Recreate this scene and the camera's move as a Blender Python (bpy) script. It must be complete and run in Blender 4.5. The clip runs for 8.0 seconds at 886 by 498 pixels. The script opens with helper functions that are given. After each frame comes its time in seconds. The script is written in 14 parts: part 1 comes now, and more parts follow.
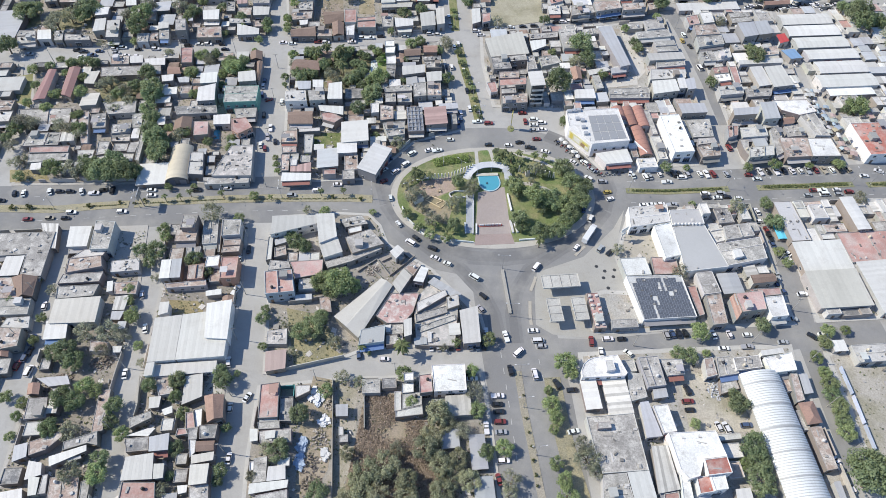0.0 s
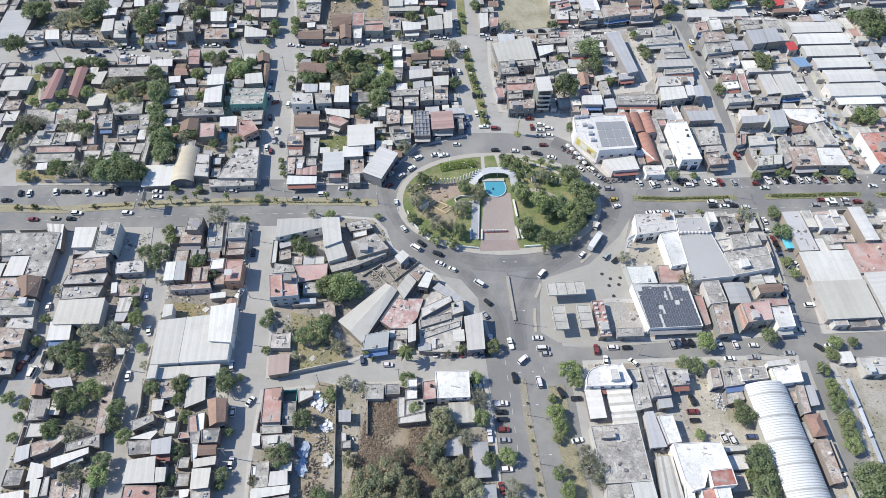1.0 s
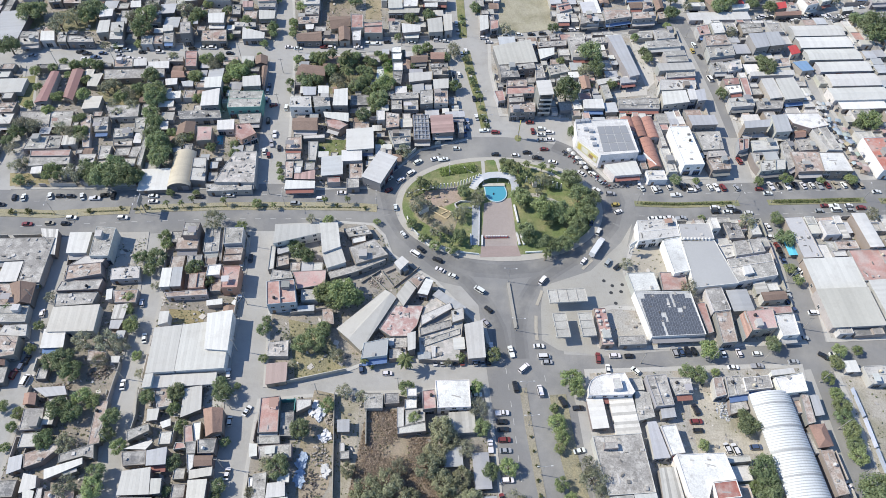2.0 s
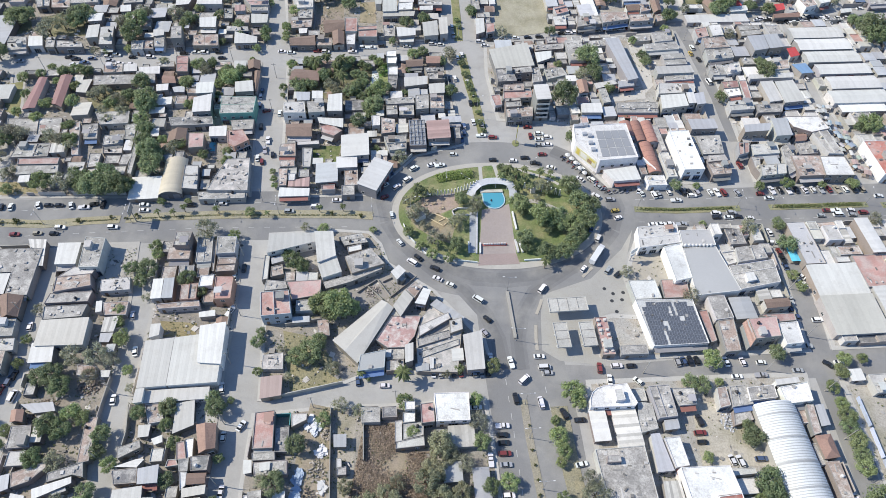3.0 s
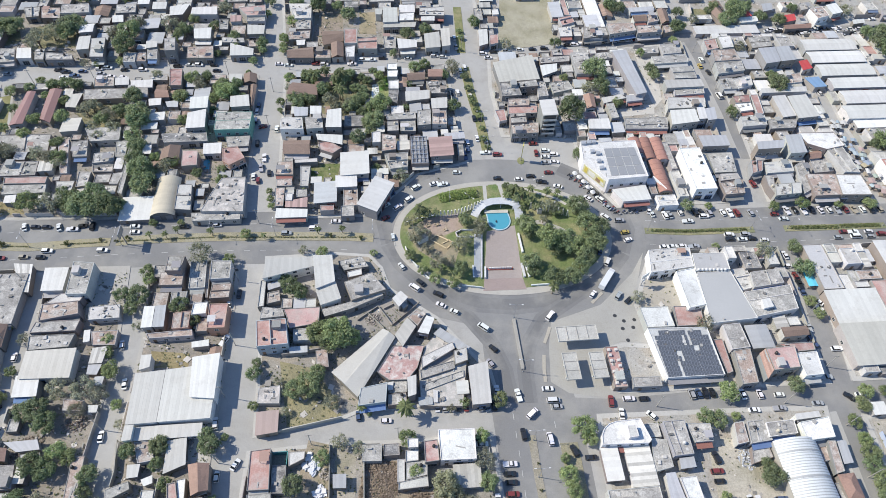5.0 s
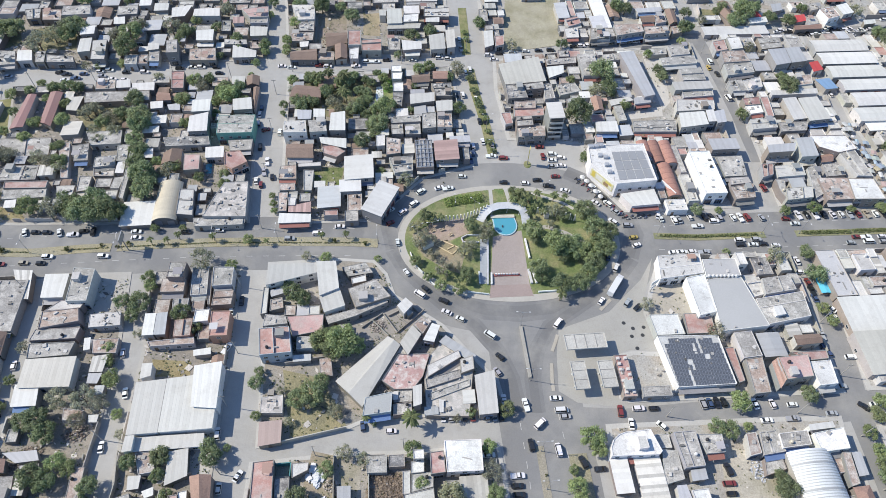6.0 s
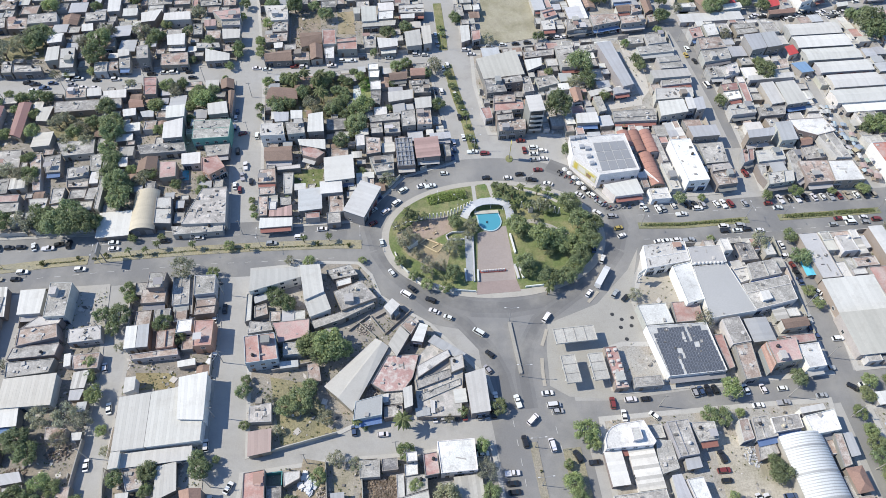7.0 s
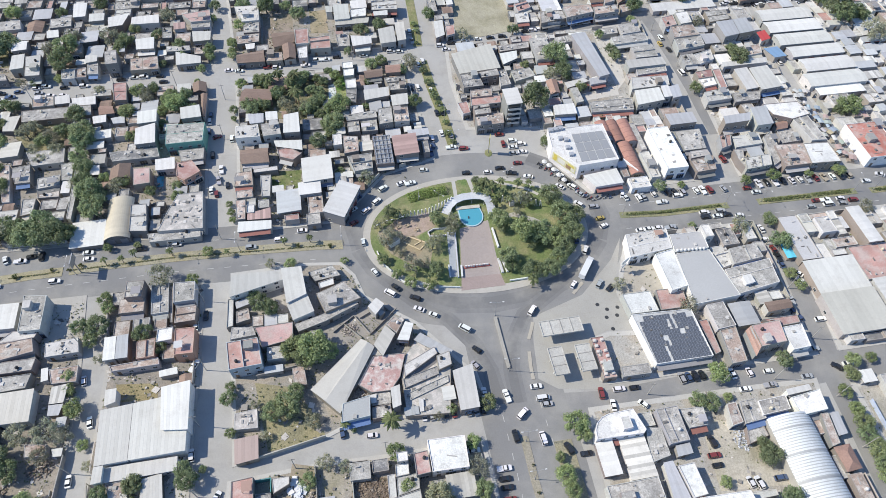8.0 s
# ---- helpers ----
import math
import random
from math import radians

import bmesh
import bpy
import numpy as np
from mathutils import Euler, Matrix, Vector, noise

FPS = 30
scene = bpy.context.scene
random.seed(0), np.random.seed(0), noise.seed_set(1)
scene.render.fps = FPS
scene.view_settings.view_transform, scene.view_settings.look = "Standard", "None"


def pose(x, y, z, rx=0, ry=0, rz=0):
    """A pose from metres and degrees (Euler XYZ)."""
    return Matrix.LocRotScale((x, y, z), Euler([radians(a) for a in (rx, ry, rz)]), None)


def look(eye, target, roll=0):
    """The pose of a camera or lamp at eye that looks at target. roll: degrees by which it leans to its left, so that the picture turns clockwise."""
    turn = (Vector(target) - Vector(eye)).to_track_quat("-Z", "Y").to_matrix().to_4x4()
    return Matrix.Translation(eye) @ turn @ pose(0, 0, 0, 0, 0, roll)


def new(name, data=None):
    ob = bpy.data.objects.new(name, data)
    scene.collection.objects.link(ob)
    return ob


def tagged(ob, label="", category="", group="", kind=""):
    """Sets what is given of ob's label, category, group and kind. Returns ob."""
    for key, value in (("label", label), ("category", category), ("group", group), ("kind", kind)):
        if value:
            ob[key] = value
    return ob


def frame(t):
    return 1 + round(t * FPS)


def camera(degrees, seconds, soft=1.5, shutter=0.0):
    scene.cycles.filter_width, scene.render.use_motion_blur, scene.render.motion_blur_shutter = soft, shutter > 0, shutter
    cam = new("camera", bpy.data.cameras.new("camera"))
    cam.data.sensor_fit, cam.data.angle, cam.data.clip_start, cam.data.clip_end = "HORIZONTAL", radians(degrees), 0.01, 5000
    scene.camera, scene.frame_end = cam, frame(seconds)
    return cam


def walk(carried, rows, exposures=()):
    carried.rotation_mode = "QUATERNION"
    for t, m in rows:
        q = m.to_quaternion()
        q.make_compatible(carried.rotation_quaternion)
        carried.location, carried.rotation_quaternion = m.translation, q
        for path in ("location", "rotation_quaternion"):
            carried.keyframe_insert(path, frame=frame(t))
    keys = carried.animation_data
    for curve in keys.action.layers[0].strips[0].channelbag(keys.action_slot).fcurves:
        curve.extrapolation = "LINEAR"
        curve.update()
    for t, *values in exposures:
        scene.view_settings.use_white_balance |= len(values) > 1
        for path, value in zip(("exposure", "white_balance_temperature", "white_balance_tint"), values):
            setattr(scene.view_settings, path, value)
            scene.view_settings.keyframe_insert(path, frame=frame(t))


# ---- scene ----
cam = camera(69.7, 8.0, soft=0.7)
PATH = [
    (0, (0.666, 0.758, 215.41), (0.666, 1.943, 213.8), 1.8),
    (0.5, (0.287, 1.412, 215.526), (0.282, 2.599, 213.917), 2.0),
    (1, (-0.087, 2.545, 215.56), (-0.098, 3.734, 213.953), 2.1),
    (1.5, (-0.544, 4.444, 215.283), (-0.554, 5.632, 213.674), 2.3),
    (3, (-2.18, 11.9, 212.224), (-2.169, 13.092, 210.618), 2.7),
    (3.5, (-2.694, 15.286, 211.458), (-2.677, 16.477, 209.851), 2.8),
    (4, (-3.345, 19.023, 210.859), (-3.326, 20.215, 209.253), 3.0),
    (4.5, (-3.994, 22.56, 210.34), (-3.975, 23.753, 208.735), 3.0),
    (6, (-5.8, 30.214, 207.716), (-5.792, 31.405, 206.109), 2.6),
    (6.5, (-5.941, 31.429, 207.004), (-5.935, 32.617, 205.394), 2.4),
    (7, (-5.831, 32.22, 205.879), (-5.775, 33.403, 204.268), 2.1),
    (7.5, (-5.861, 32.622, 204.756), (-5.76, 33.802, 203.144), 2.0),
    (8, (-5.833, 32.878, 203.815), (-5.722, 34.055, 202.202), 2.0),
]
walk(cam, [(t, look(eye, target, roll)) for t, eye, target, roll in PATH], [(0.0, 0.47)])
SUN_POWER, SKY_POWER = 3.75, 0.127
# ---- light ----
SUN_FROM = Vector((-0.985, 0.125, 0.96)).normalized()
world = bpy.data.worlds.new("sky")
scene.world = world
world.use_nodes = True
sky = world.node_tree.nodes.new("ShaderNodeTexSky")
sky.sky_type, sky.sun_disc = "NISHITA", False
sky.sun_elevation = math.asin(SUN_FROM.z)
sky.sun_rotation = math.atan2(SUN_FROM.x, SUN_FROM.y)
sky.air_density, sky.dust_density, sky.ozone_density = 1.0, 0.35, 6.0
background = world.node_tree.nodes["Background"]
background.inputs["Strength"].default_value = SKY_POWER
world.node_tree.links.new(sky.outputs["Color"], background.inputs["Color"])
sun_data = bpy.data.lights.new("sun", "SUN")
sun_data.energy, sun_data.angle, sun_data.color = SUN_POWER, radians(0.55), (1.0, 0.93, 0.785)
sun = new("sun", sun_data)
sun.matrix_world = look((0, 0, 400), Vector((0, 0, 400)) - SUN_FROM)

# ---- materials ----


def link(nt, a, b):
    nt.links.new(a, b)


def surface(name, rough=0.8, metal=0.0, stain=0.25, grain=0.1, stain_size=4.0, stain_colour=(0.16, 0.14, 0.12),
            island=0.0, tone=0.0, bump=0.15, patch=0.0, patch_colour=(0.5, 0.42, 0.33), patch_size=14.0, clump=0.0, lime=0.0):
    """A weathered surface whose base colour is the object's own colour."""
    m = bpy.data.materials.new(name)
    m.use_nodes = True
    nt = m.node_tree
    n = nt.nodes
    bsdf = n["Principled BSDF"]
    bsdf.inputs["Roughness"].default_value = rough
    bsdf.inputs["Metallic"].default_value = metal
    info, geo = n.new("ShaderNodeObjectInfo"), n.new("ShaderNodeNewGeometry")

    def noise_at(size, detail, roughness=0.6):
        t = n.new("ShaderNodeTexNoise")
        t.inputs["Scale"].default_value, t.inputs["Detail"].default_value = 1.0 / size, detail
        t.inputs["Roughness"].default_value = roughness
        link(nt, geo.outputs["Position"], t.inputs["Vector"])
        return t.outputs["Fac"]

    def ramp(fac, lo, hi, top):
        r = n.new("ShaderNodeMapRange")
        link(nt, fac, r.inputs["Value"])
        for k, v in zip(("From Min", "From Max", "To Min", "To Max"), (lo, hi, 0.0, top)):
            r.inputs[k].default_value = v
        return r.outputs["Result"]

    def blend(fac, a, b, kind="MIX"):
        x = n.new("ShaderNodeMix")
        x.data_type, x.blend_type = "RGBA", kind
        if isinstance(fac, float):
            x.inputs[0].default_value = fac
        else:
            link(nt, fac, x.inputs[0])
        link(nt, a, x.inputs[6])
        if isinstance(b, tuple):
            x.inputs[7].default_value = (*b, 1)
        else:
            link(nt, b, x.inputs[7])
        return x.outputs[2]

    def scaled(colour, fac, lo, hi):
        r = n.new("ShaderNodeMapRange")
        link(nt, fac, r.inputs["Value"])
        r.inputs["To Min"].default_value, r.inputs["To Max"].default_value = lo, hi
        v = n.new("ShaderNodeVectorMath")
        v.operation = "SCALE"
        link(nt, colour, v.inputs[0])
        link(nt, r.outputs["Result"], v.inputs["Scale"])
        return v.outputs[0]

    col = info.outputs["Color"]
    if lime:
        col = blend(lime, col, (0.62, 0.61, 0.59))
    if patch:
        col = blend(ramp(noise_at(patch_size, 6.0), 0.45, 0.62, patch), col, patch_colour)
    if stain:
        col = blend(ramp(noise_at(stain_size, 8.0, 0.7), 0.48, 0.75, stain), col, stain_colour)
        col = scaled(col, noise_at(stain_size * 4.0, 3.0), 1.0 - stain * 0.7, 1.0 + stain * 0.5)
    if grain:
        col = scaled(col, ramp(noise_at(0.45, 4.0), 0.22, 0.78, 1.0), 1.0 - grain, 1.0 + grain)
    if island:
        col = scaled(col, geo.outputs["Random Per Island"], 1.0 - island, 1.0 + island)
    if tone:
        at = n.new("ShaderNodeAttribute")
        at.attribute_name = "tone"
        col = scaled(col, at.outputs["Fac"], 1.0 - tone, 1.0 + tone)
    if clump:
        col = scaled(col, noise_at(1.6, 2.0), 1.0 - clump, 1.0 + clump)
    link(nt, col, bsdf.inputs["Base Color"])
    if bump:
        b = n.new("ShaderNodeBump")
        b.inputs["Strength"].default_value, b.inputs["Distance"].default_value = bump, 0.05
        link(nt, noise_at(0.35, 6.0), b.inputs["Height"])
        link(nt, b.outputs["Normal"], bsdf.inputs["Normal"])
    return m


def leafy(name, clump):
    m = surface(name, rough=0.7, stain=0.0, grain=0.15, island=0.26, bump=0.0, clump=clump)
    nt = m.node_tree
    bsdf, out = nt.nodes["Principled BSDF"], nt.nodes["Material Output"]
    thin, both = nt.nodes.new("ShaderNodeBsdfTranslucent"), nt.nodes.new("ShaderNodeMixShader")
    both.inputs[0].default_value = 0.48
    link(nt, bsdf.inputs["Base Color"].links[0].from_socket, thin.inputs["Color"])
    link(nt, bsdf.outputs[0], both.inputs[1])
    link(nt, thin.outputs[0], both.inputs[2])
    link(nt, both.outputs[0], out.inputs["Surface"])
    return m


def glass(name, colour, rough=0.08):
    m = bpy.data.materials.new(name)
    m.use_nodes = True
    b = m.node_tree.nodes["Principled BSDF"]
    b.inputs["Base Color"].default_value = (*colour, 1)
    b.inputs["Roughness"].default_value = rough
    b.inputs["Specular IOR Level"].default_value = 0.6
    return m


ASPHALT = surface("worn_asphalt", 0.9, stain=0.3, grain=0.08, stain_size=7.0, stain_colour=(0.12, 0.12, 0.12), patch=0.5, patch_colour=(0.34, 0.33, 0.31), patch_size=16.0)
PAVING = surface("dusty_paving", 0.92, stain=0.55, grain=0.32, stain_size=2.6, patch=0.7, patch_colour=(0.36, 0.31, 0.25), patch_size=9.0)
EARTH = surface("dry_earth", 0.95, stain=0.4, grain=0.32, stain_size=5.0, patch=0.5, patch_colour=(0.2, 0.19, 0.1), patch_size=15.0)
GRASS = surface("dry_grass", 0.95, stain=0.45, grain=0.4, stain_size=3.0, stain_colour=(0.34, 0.29, 0.18), patch=0.6, patch_colour=(0.33, 0.29, 0.17), patch_size=9.0)
PLASTER = surface("painted_plaster", 0.85, stain=0.34, grain=0.12, stain_size=2.0)
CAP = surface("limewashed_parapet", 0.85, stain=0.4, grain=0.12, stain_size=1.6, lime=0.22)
PLAIN_ROOF = surface("sealed_grey_roof", 0.8, stain=0.3, grain=0.12, stain_size=5.0, stain_colour=(0.3, 0.3, 0.29))
CEMENT = surface("stained_cement_roof", 0.9, stain=0.8, grain=0.34, stain_size=2.2, stain_colour=(0.12, 0.11, 0.1), patch=0.75, patch_colour=(0.58, 0.56, 0.53), patch_size=3.6)
WHITEWASH = surface("whitewashed_roof", 0.85, stain=0.65, grain=0.18, stain_size=2.6, stain_colour=(0.22, 0.2, 0.19))
SEALANT = surface("sealed_roof", 0.8, stain=0.7, grain=0.2, stain_size=2.4, stain_colour=(0.46, 0.4, 0.37), patch=0.6, patch_colour=(0.5, 0.44, 0.41), patch_size=5.0)
PATCHED = surface("patched_sealant", 0.85, stain=0.5, grain=0.2, stain_size=1.6, stain_colour=(0.4, 0.34, 0.31), patch=0.95, patch_colour=(0.62, 0.58, 0.55), patch_size=3.0)
SHEET = surface("sheet_metal", 0.62, 0.0, stain=0.3, grain=0.06, stain_size=4.0, stain_colour=(0.24, 0.21, 0.18), tone=0.05, bump=0.03)
SKYLIT_SHEET = surface("patched_sheet_roof", 0.6, 0.0, stain=0.4, grain=0.06, stain_size=3.0, tone=0.25, bump=0.05)
RIBBED = surface("ribbed_arch_sheet", 0.6, 0.0, stain=0.25, grain=0.05, stain_size=4.0, tone=0.22, bump=0.0)
TILE = surface("clay_tile", 0.9, stain=0.4, grain=0.2, stain_size=1.5, stain_colour=(0.1, 0.08, 0.07), tone=0.18)
CONCRETE = surface("concrete", 0.85, stain=0.25, grain=0.08, stain_size=2.0)
BRICKS = surface("red_paving", 0.9, stain=0.25, grain=0.1, stain_size=3.0, stain_colour=(0.3, 0.24, 0.22), island=0.025)
RUBBLE = surface("rubble", 0.95, stain=0.4, grain=0.2, stain_size=1.0, island=0.4)
SCRAP = surface("scrap", 0.85, stain=0.2, grain=0.15, stain_size=1.0, island=0.75)
LEAF = leafy("broad_leaf", 0.3)
BARK = surface("bark", 0.95, stain=0.3, grain=0.2, stain_size=0.5)
PAINT = surface("car_paint", 0.3, 0.0, stain=0.0, grain=0.0, bump=0.0)
PAINT.node_tree.nodes["Principled BSDF"].inputs["Coat Weight"].default_value = 0.5
METAL = surface("grey_metal", 0.45, 0.6, stain=0.2, grain=0.05, bump=0.0)
PLASTIC = surface("plastic", 0.5, 0.0, stain=0.1, grain=0.03, bump=0.0)
RUBBER = surface("rubber", 0.9, 0.0, stain=0.0, grain=0.0, bump=0.0)
CLOTH = surface("tarpaulin", 0.8, 0.0, stain=0.2, grain=0.05, stain_size=1.5)
PANE = glass("dark_pane", (0.03, 0.04, 0.05))
CAR_GLASS = glass("car_glass", (0.015, 0.018, 0.022), 0.05)
SOLAR = glass("solar_cells", (0.095, 0.105, 0.125), 0.38)
WATER = glass("pool_water", (0.085, 0.33, 0.44), 0.06)

GROUND = 0.15

# ---- mesh helpers ----


class Shape:
    """Vertices and faces of one mesh, gathered piece by piece."""

    def __init__(self):
        self.v, self.f, self.m, self.tone = [], [], [], []

    def faces(self, verts, faces, slot=0):
        k = len(self.v)
        self.v += [tuple(p) for p in verts]
        self.f += [tuple(i + k for i in q) for q in faces]
        self.m += [slot] * len(faces)
        return self

    def box(self, x0, y0, z0, x1, y1, z1, slot=0):
        return self.hexa([(x0, y0), (x1, y0), (x1, y1), (x0, y1)], [z0] * 4, [z1] * 4, slot)

    def hexa(self, ring, low, high, slot=0):
        n = len(ring)
        v = [(p[0], p[1], z) for p, z in zip(ring, low)] + [(p[0], p[1], z) for p, z in zip(ring, high)]
        f = [tuple(range(n))[::-1], tuple(range(n, 2 * n))] + [(i, (i + 1) % n, n + (i + 1) % n, n + i) for i in range(n)]
        return self.faces(v, f, slot)

    def tube(self, path, radii, sides=6, slot=0):
        """A round tapered tube along a path of points."""
        k, rings = len(self.v), len(path)
        for i, (p, r) in enumerate(zip(path, radii)):
            a = Vector(path[max(i - 1, 0)])
            b = Vector(path[min(i + 1, rings - 1)])
            way = (b - a).normalized()
            side = way.orthogonal().normalized()
            up = way.cross(side)
            for j in range(sides):
                t = 2 * math.pi * j / sides
                self.v.append(tuple(Vector(p) + r * (math.cos(t) * side + math.sin(t) * up)))
        for i in range(rings - 1):
            for j in range(sides):
                q = (j + 1) % sides
                self.f.append((k + i * sides + j, k + i * sides + q, k + (i + 1) * sides + q, k + (i + 1) * sides + j))
                self.m.append(slot)
        self.f += [tuple(k + j for j in range(sides))[::-1], tuple(k + (rings - 1) * sides + j for j in range(sides))]
        self.m += [slot, slot]
        return self

    def mesh(self, name, *mats, smooth=False):
        me = bpy.data.meshes.new(name)
        me.from_pydata(self.v, [], self.f)
        for m in mats:
            me.materials.append(m)
        if len(mats) > 1:
            me.polygons.foreach_set("material_index", self.m)
        if self.tone:
            me.attributes.new("tone", "FLOAT", "FACE").data.foreach_set("value", self.tone)
        if smooth:
            me.polygons.foreach_set("use_smooth", [True] * len(self.f))
        me.update()
        return me


def part(name, shape, mats, parent=None, colour=(1, 1, 1), label="", at=None, smooth=False):
    """One mesh object, a thing of its own or a part of its parent."""
    if isinstance(shape, Shape):
        mats = mats if isinstance(mats, tuple) else (mats,)
        shape = shape.mesh(name, *mats, smooth=smooth)
    ob = new(name, shape)
    ob.color = (*colour, 1)
    if parent is not None:
        ob.parent = parent
    if at is not None:
        ob.matrix_basis = at
    if label:
        ob["label"] = label
    return ob


def vary(rng, colour, amount=0.12, hue=0.03):
    k = 1 + rng.uniform(-amount, amount)
    return tuple(min(0.9, max(0.01, c * k * (1 + rng.uniform(-hue, hue)))) for c in colour)


def inset(ring, k):
    """The ring moved inwards by k (outwards when negative); ring runs anticlockwise."""
    out = []
    for a, b, c in zip(ring[-1:] + ring[:-1], ring, ring[1:] + ring[:1]):
        u, v = (Vector(b) - Vector(a)).normalized(), (Vector(c) - Vector(b)).normalized()
        n = Vector((-u.y - v.y, u.x + v.x))
        n = n.normalized() / max(0.45, math.sqrt(max(0.05, (1 + u.dot(v)) / 2)))
        out.append((b[0] + n.x * k, b[1] + n.y * k))
    return out


# ---- the setting ----
def slab(name, ring, top, bottom, mat, colour, label, category):
    """A flat raised piece of ground with upright kerb sides."""
    s = Shape()
    if sum(a[0] * b[1] - b[0] * a[1] for a, b in zip(ring, ring[1:] + ring[:1])) < 0:
        ring = ring[::-1]
    s.hexa(ring, [bottom] * len(ring), [top] * len(ring))
    return tagged(part(name, s, mat, colour=colour), label, category, kind="structure")


def footway(ring, width, colour):
    """A concrete footway with its kerb along the edge of a block."""
    if sum(a[0] * b[1] - b[0] * a[1] for a, b in zip(ring, ring[1:] + ring[:1])) < 0:
        ring = ring[::-1]
    n, top = len(ring), GROUND + 0.03
    outer, inner, s = inset(ring, -0.05), inset(ring, width), Shape()
    v = [(*p, z) for p, z in [(p, 0.0) for p in outer] + [(p, top) for p in outer] + [(p, top) for p in inner] + [(p, 0.1) for p in inner]]
    s.faces(v, [(n * r + i, n * r + (i + 1) % n, n * r + n + (i + 1) % n, n * r + n + i) for r in range(3) for i in range(n)])
    return tagged(part("footway", s, CONCRETE, colour=colour), "pale worn concrete footway along the kerb", "footway", kind="structure")


def ribbon(points, width):
    """The outline of a strip of that width along a line."""
    left, right = [], []
    for i, p in enumerate(points):
        a, b = Vector(points[max(i - 1, 0)]), Vector(points[min(i + 1, len(points) - 1)])
        n = (b - a).normalized()
        n = Vector((-n.y, n.x)) * width / 2
        left.append((p[0] + n.x, p[1] + n.y))
        right.append((p[0] - n.x, p[1] - n.y))
    return right + left[::-1]


# ---- houses ----
WALLS = {"": [(0.29, 0.285, 0.28), (0.38, 0.375, 0.365), (0.22, 0.218, 0.216), (0.29, 0.26, 0.225), (0.24, 0.2, 0.18), (0.46, 0.455, 0.45), (0.19, 0.187, 0.185), (0.27, 0.24, 0.23)],
         "pale": [(0.4, 0.4, 0.4), (0.47, 0.465, 0.455), (0.32, 0.32, 0.325), (0.36, 0.345, 0.32), (0.55, 0.545, 0.535), (0.28, 0.275, 0.27), (0.27, 0.235, 0.21)],
         "teal": [(0.15, 0.36, 0.31)], "blue": [(0.28, 0.36, 0.46)], "pale_blue": [(0.4, 0.45, 0.48)], "ochre": [(0.32, 0.27, 0.19)], "orange": [(0.42, 0.26, 0.19)], "white": [(0.75, 0.74, 0.72)]}
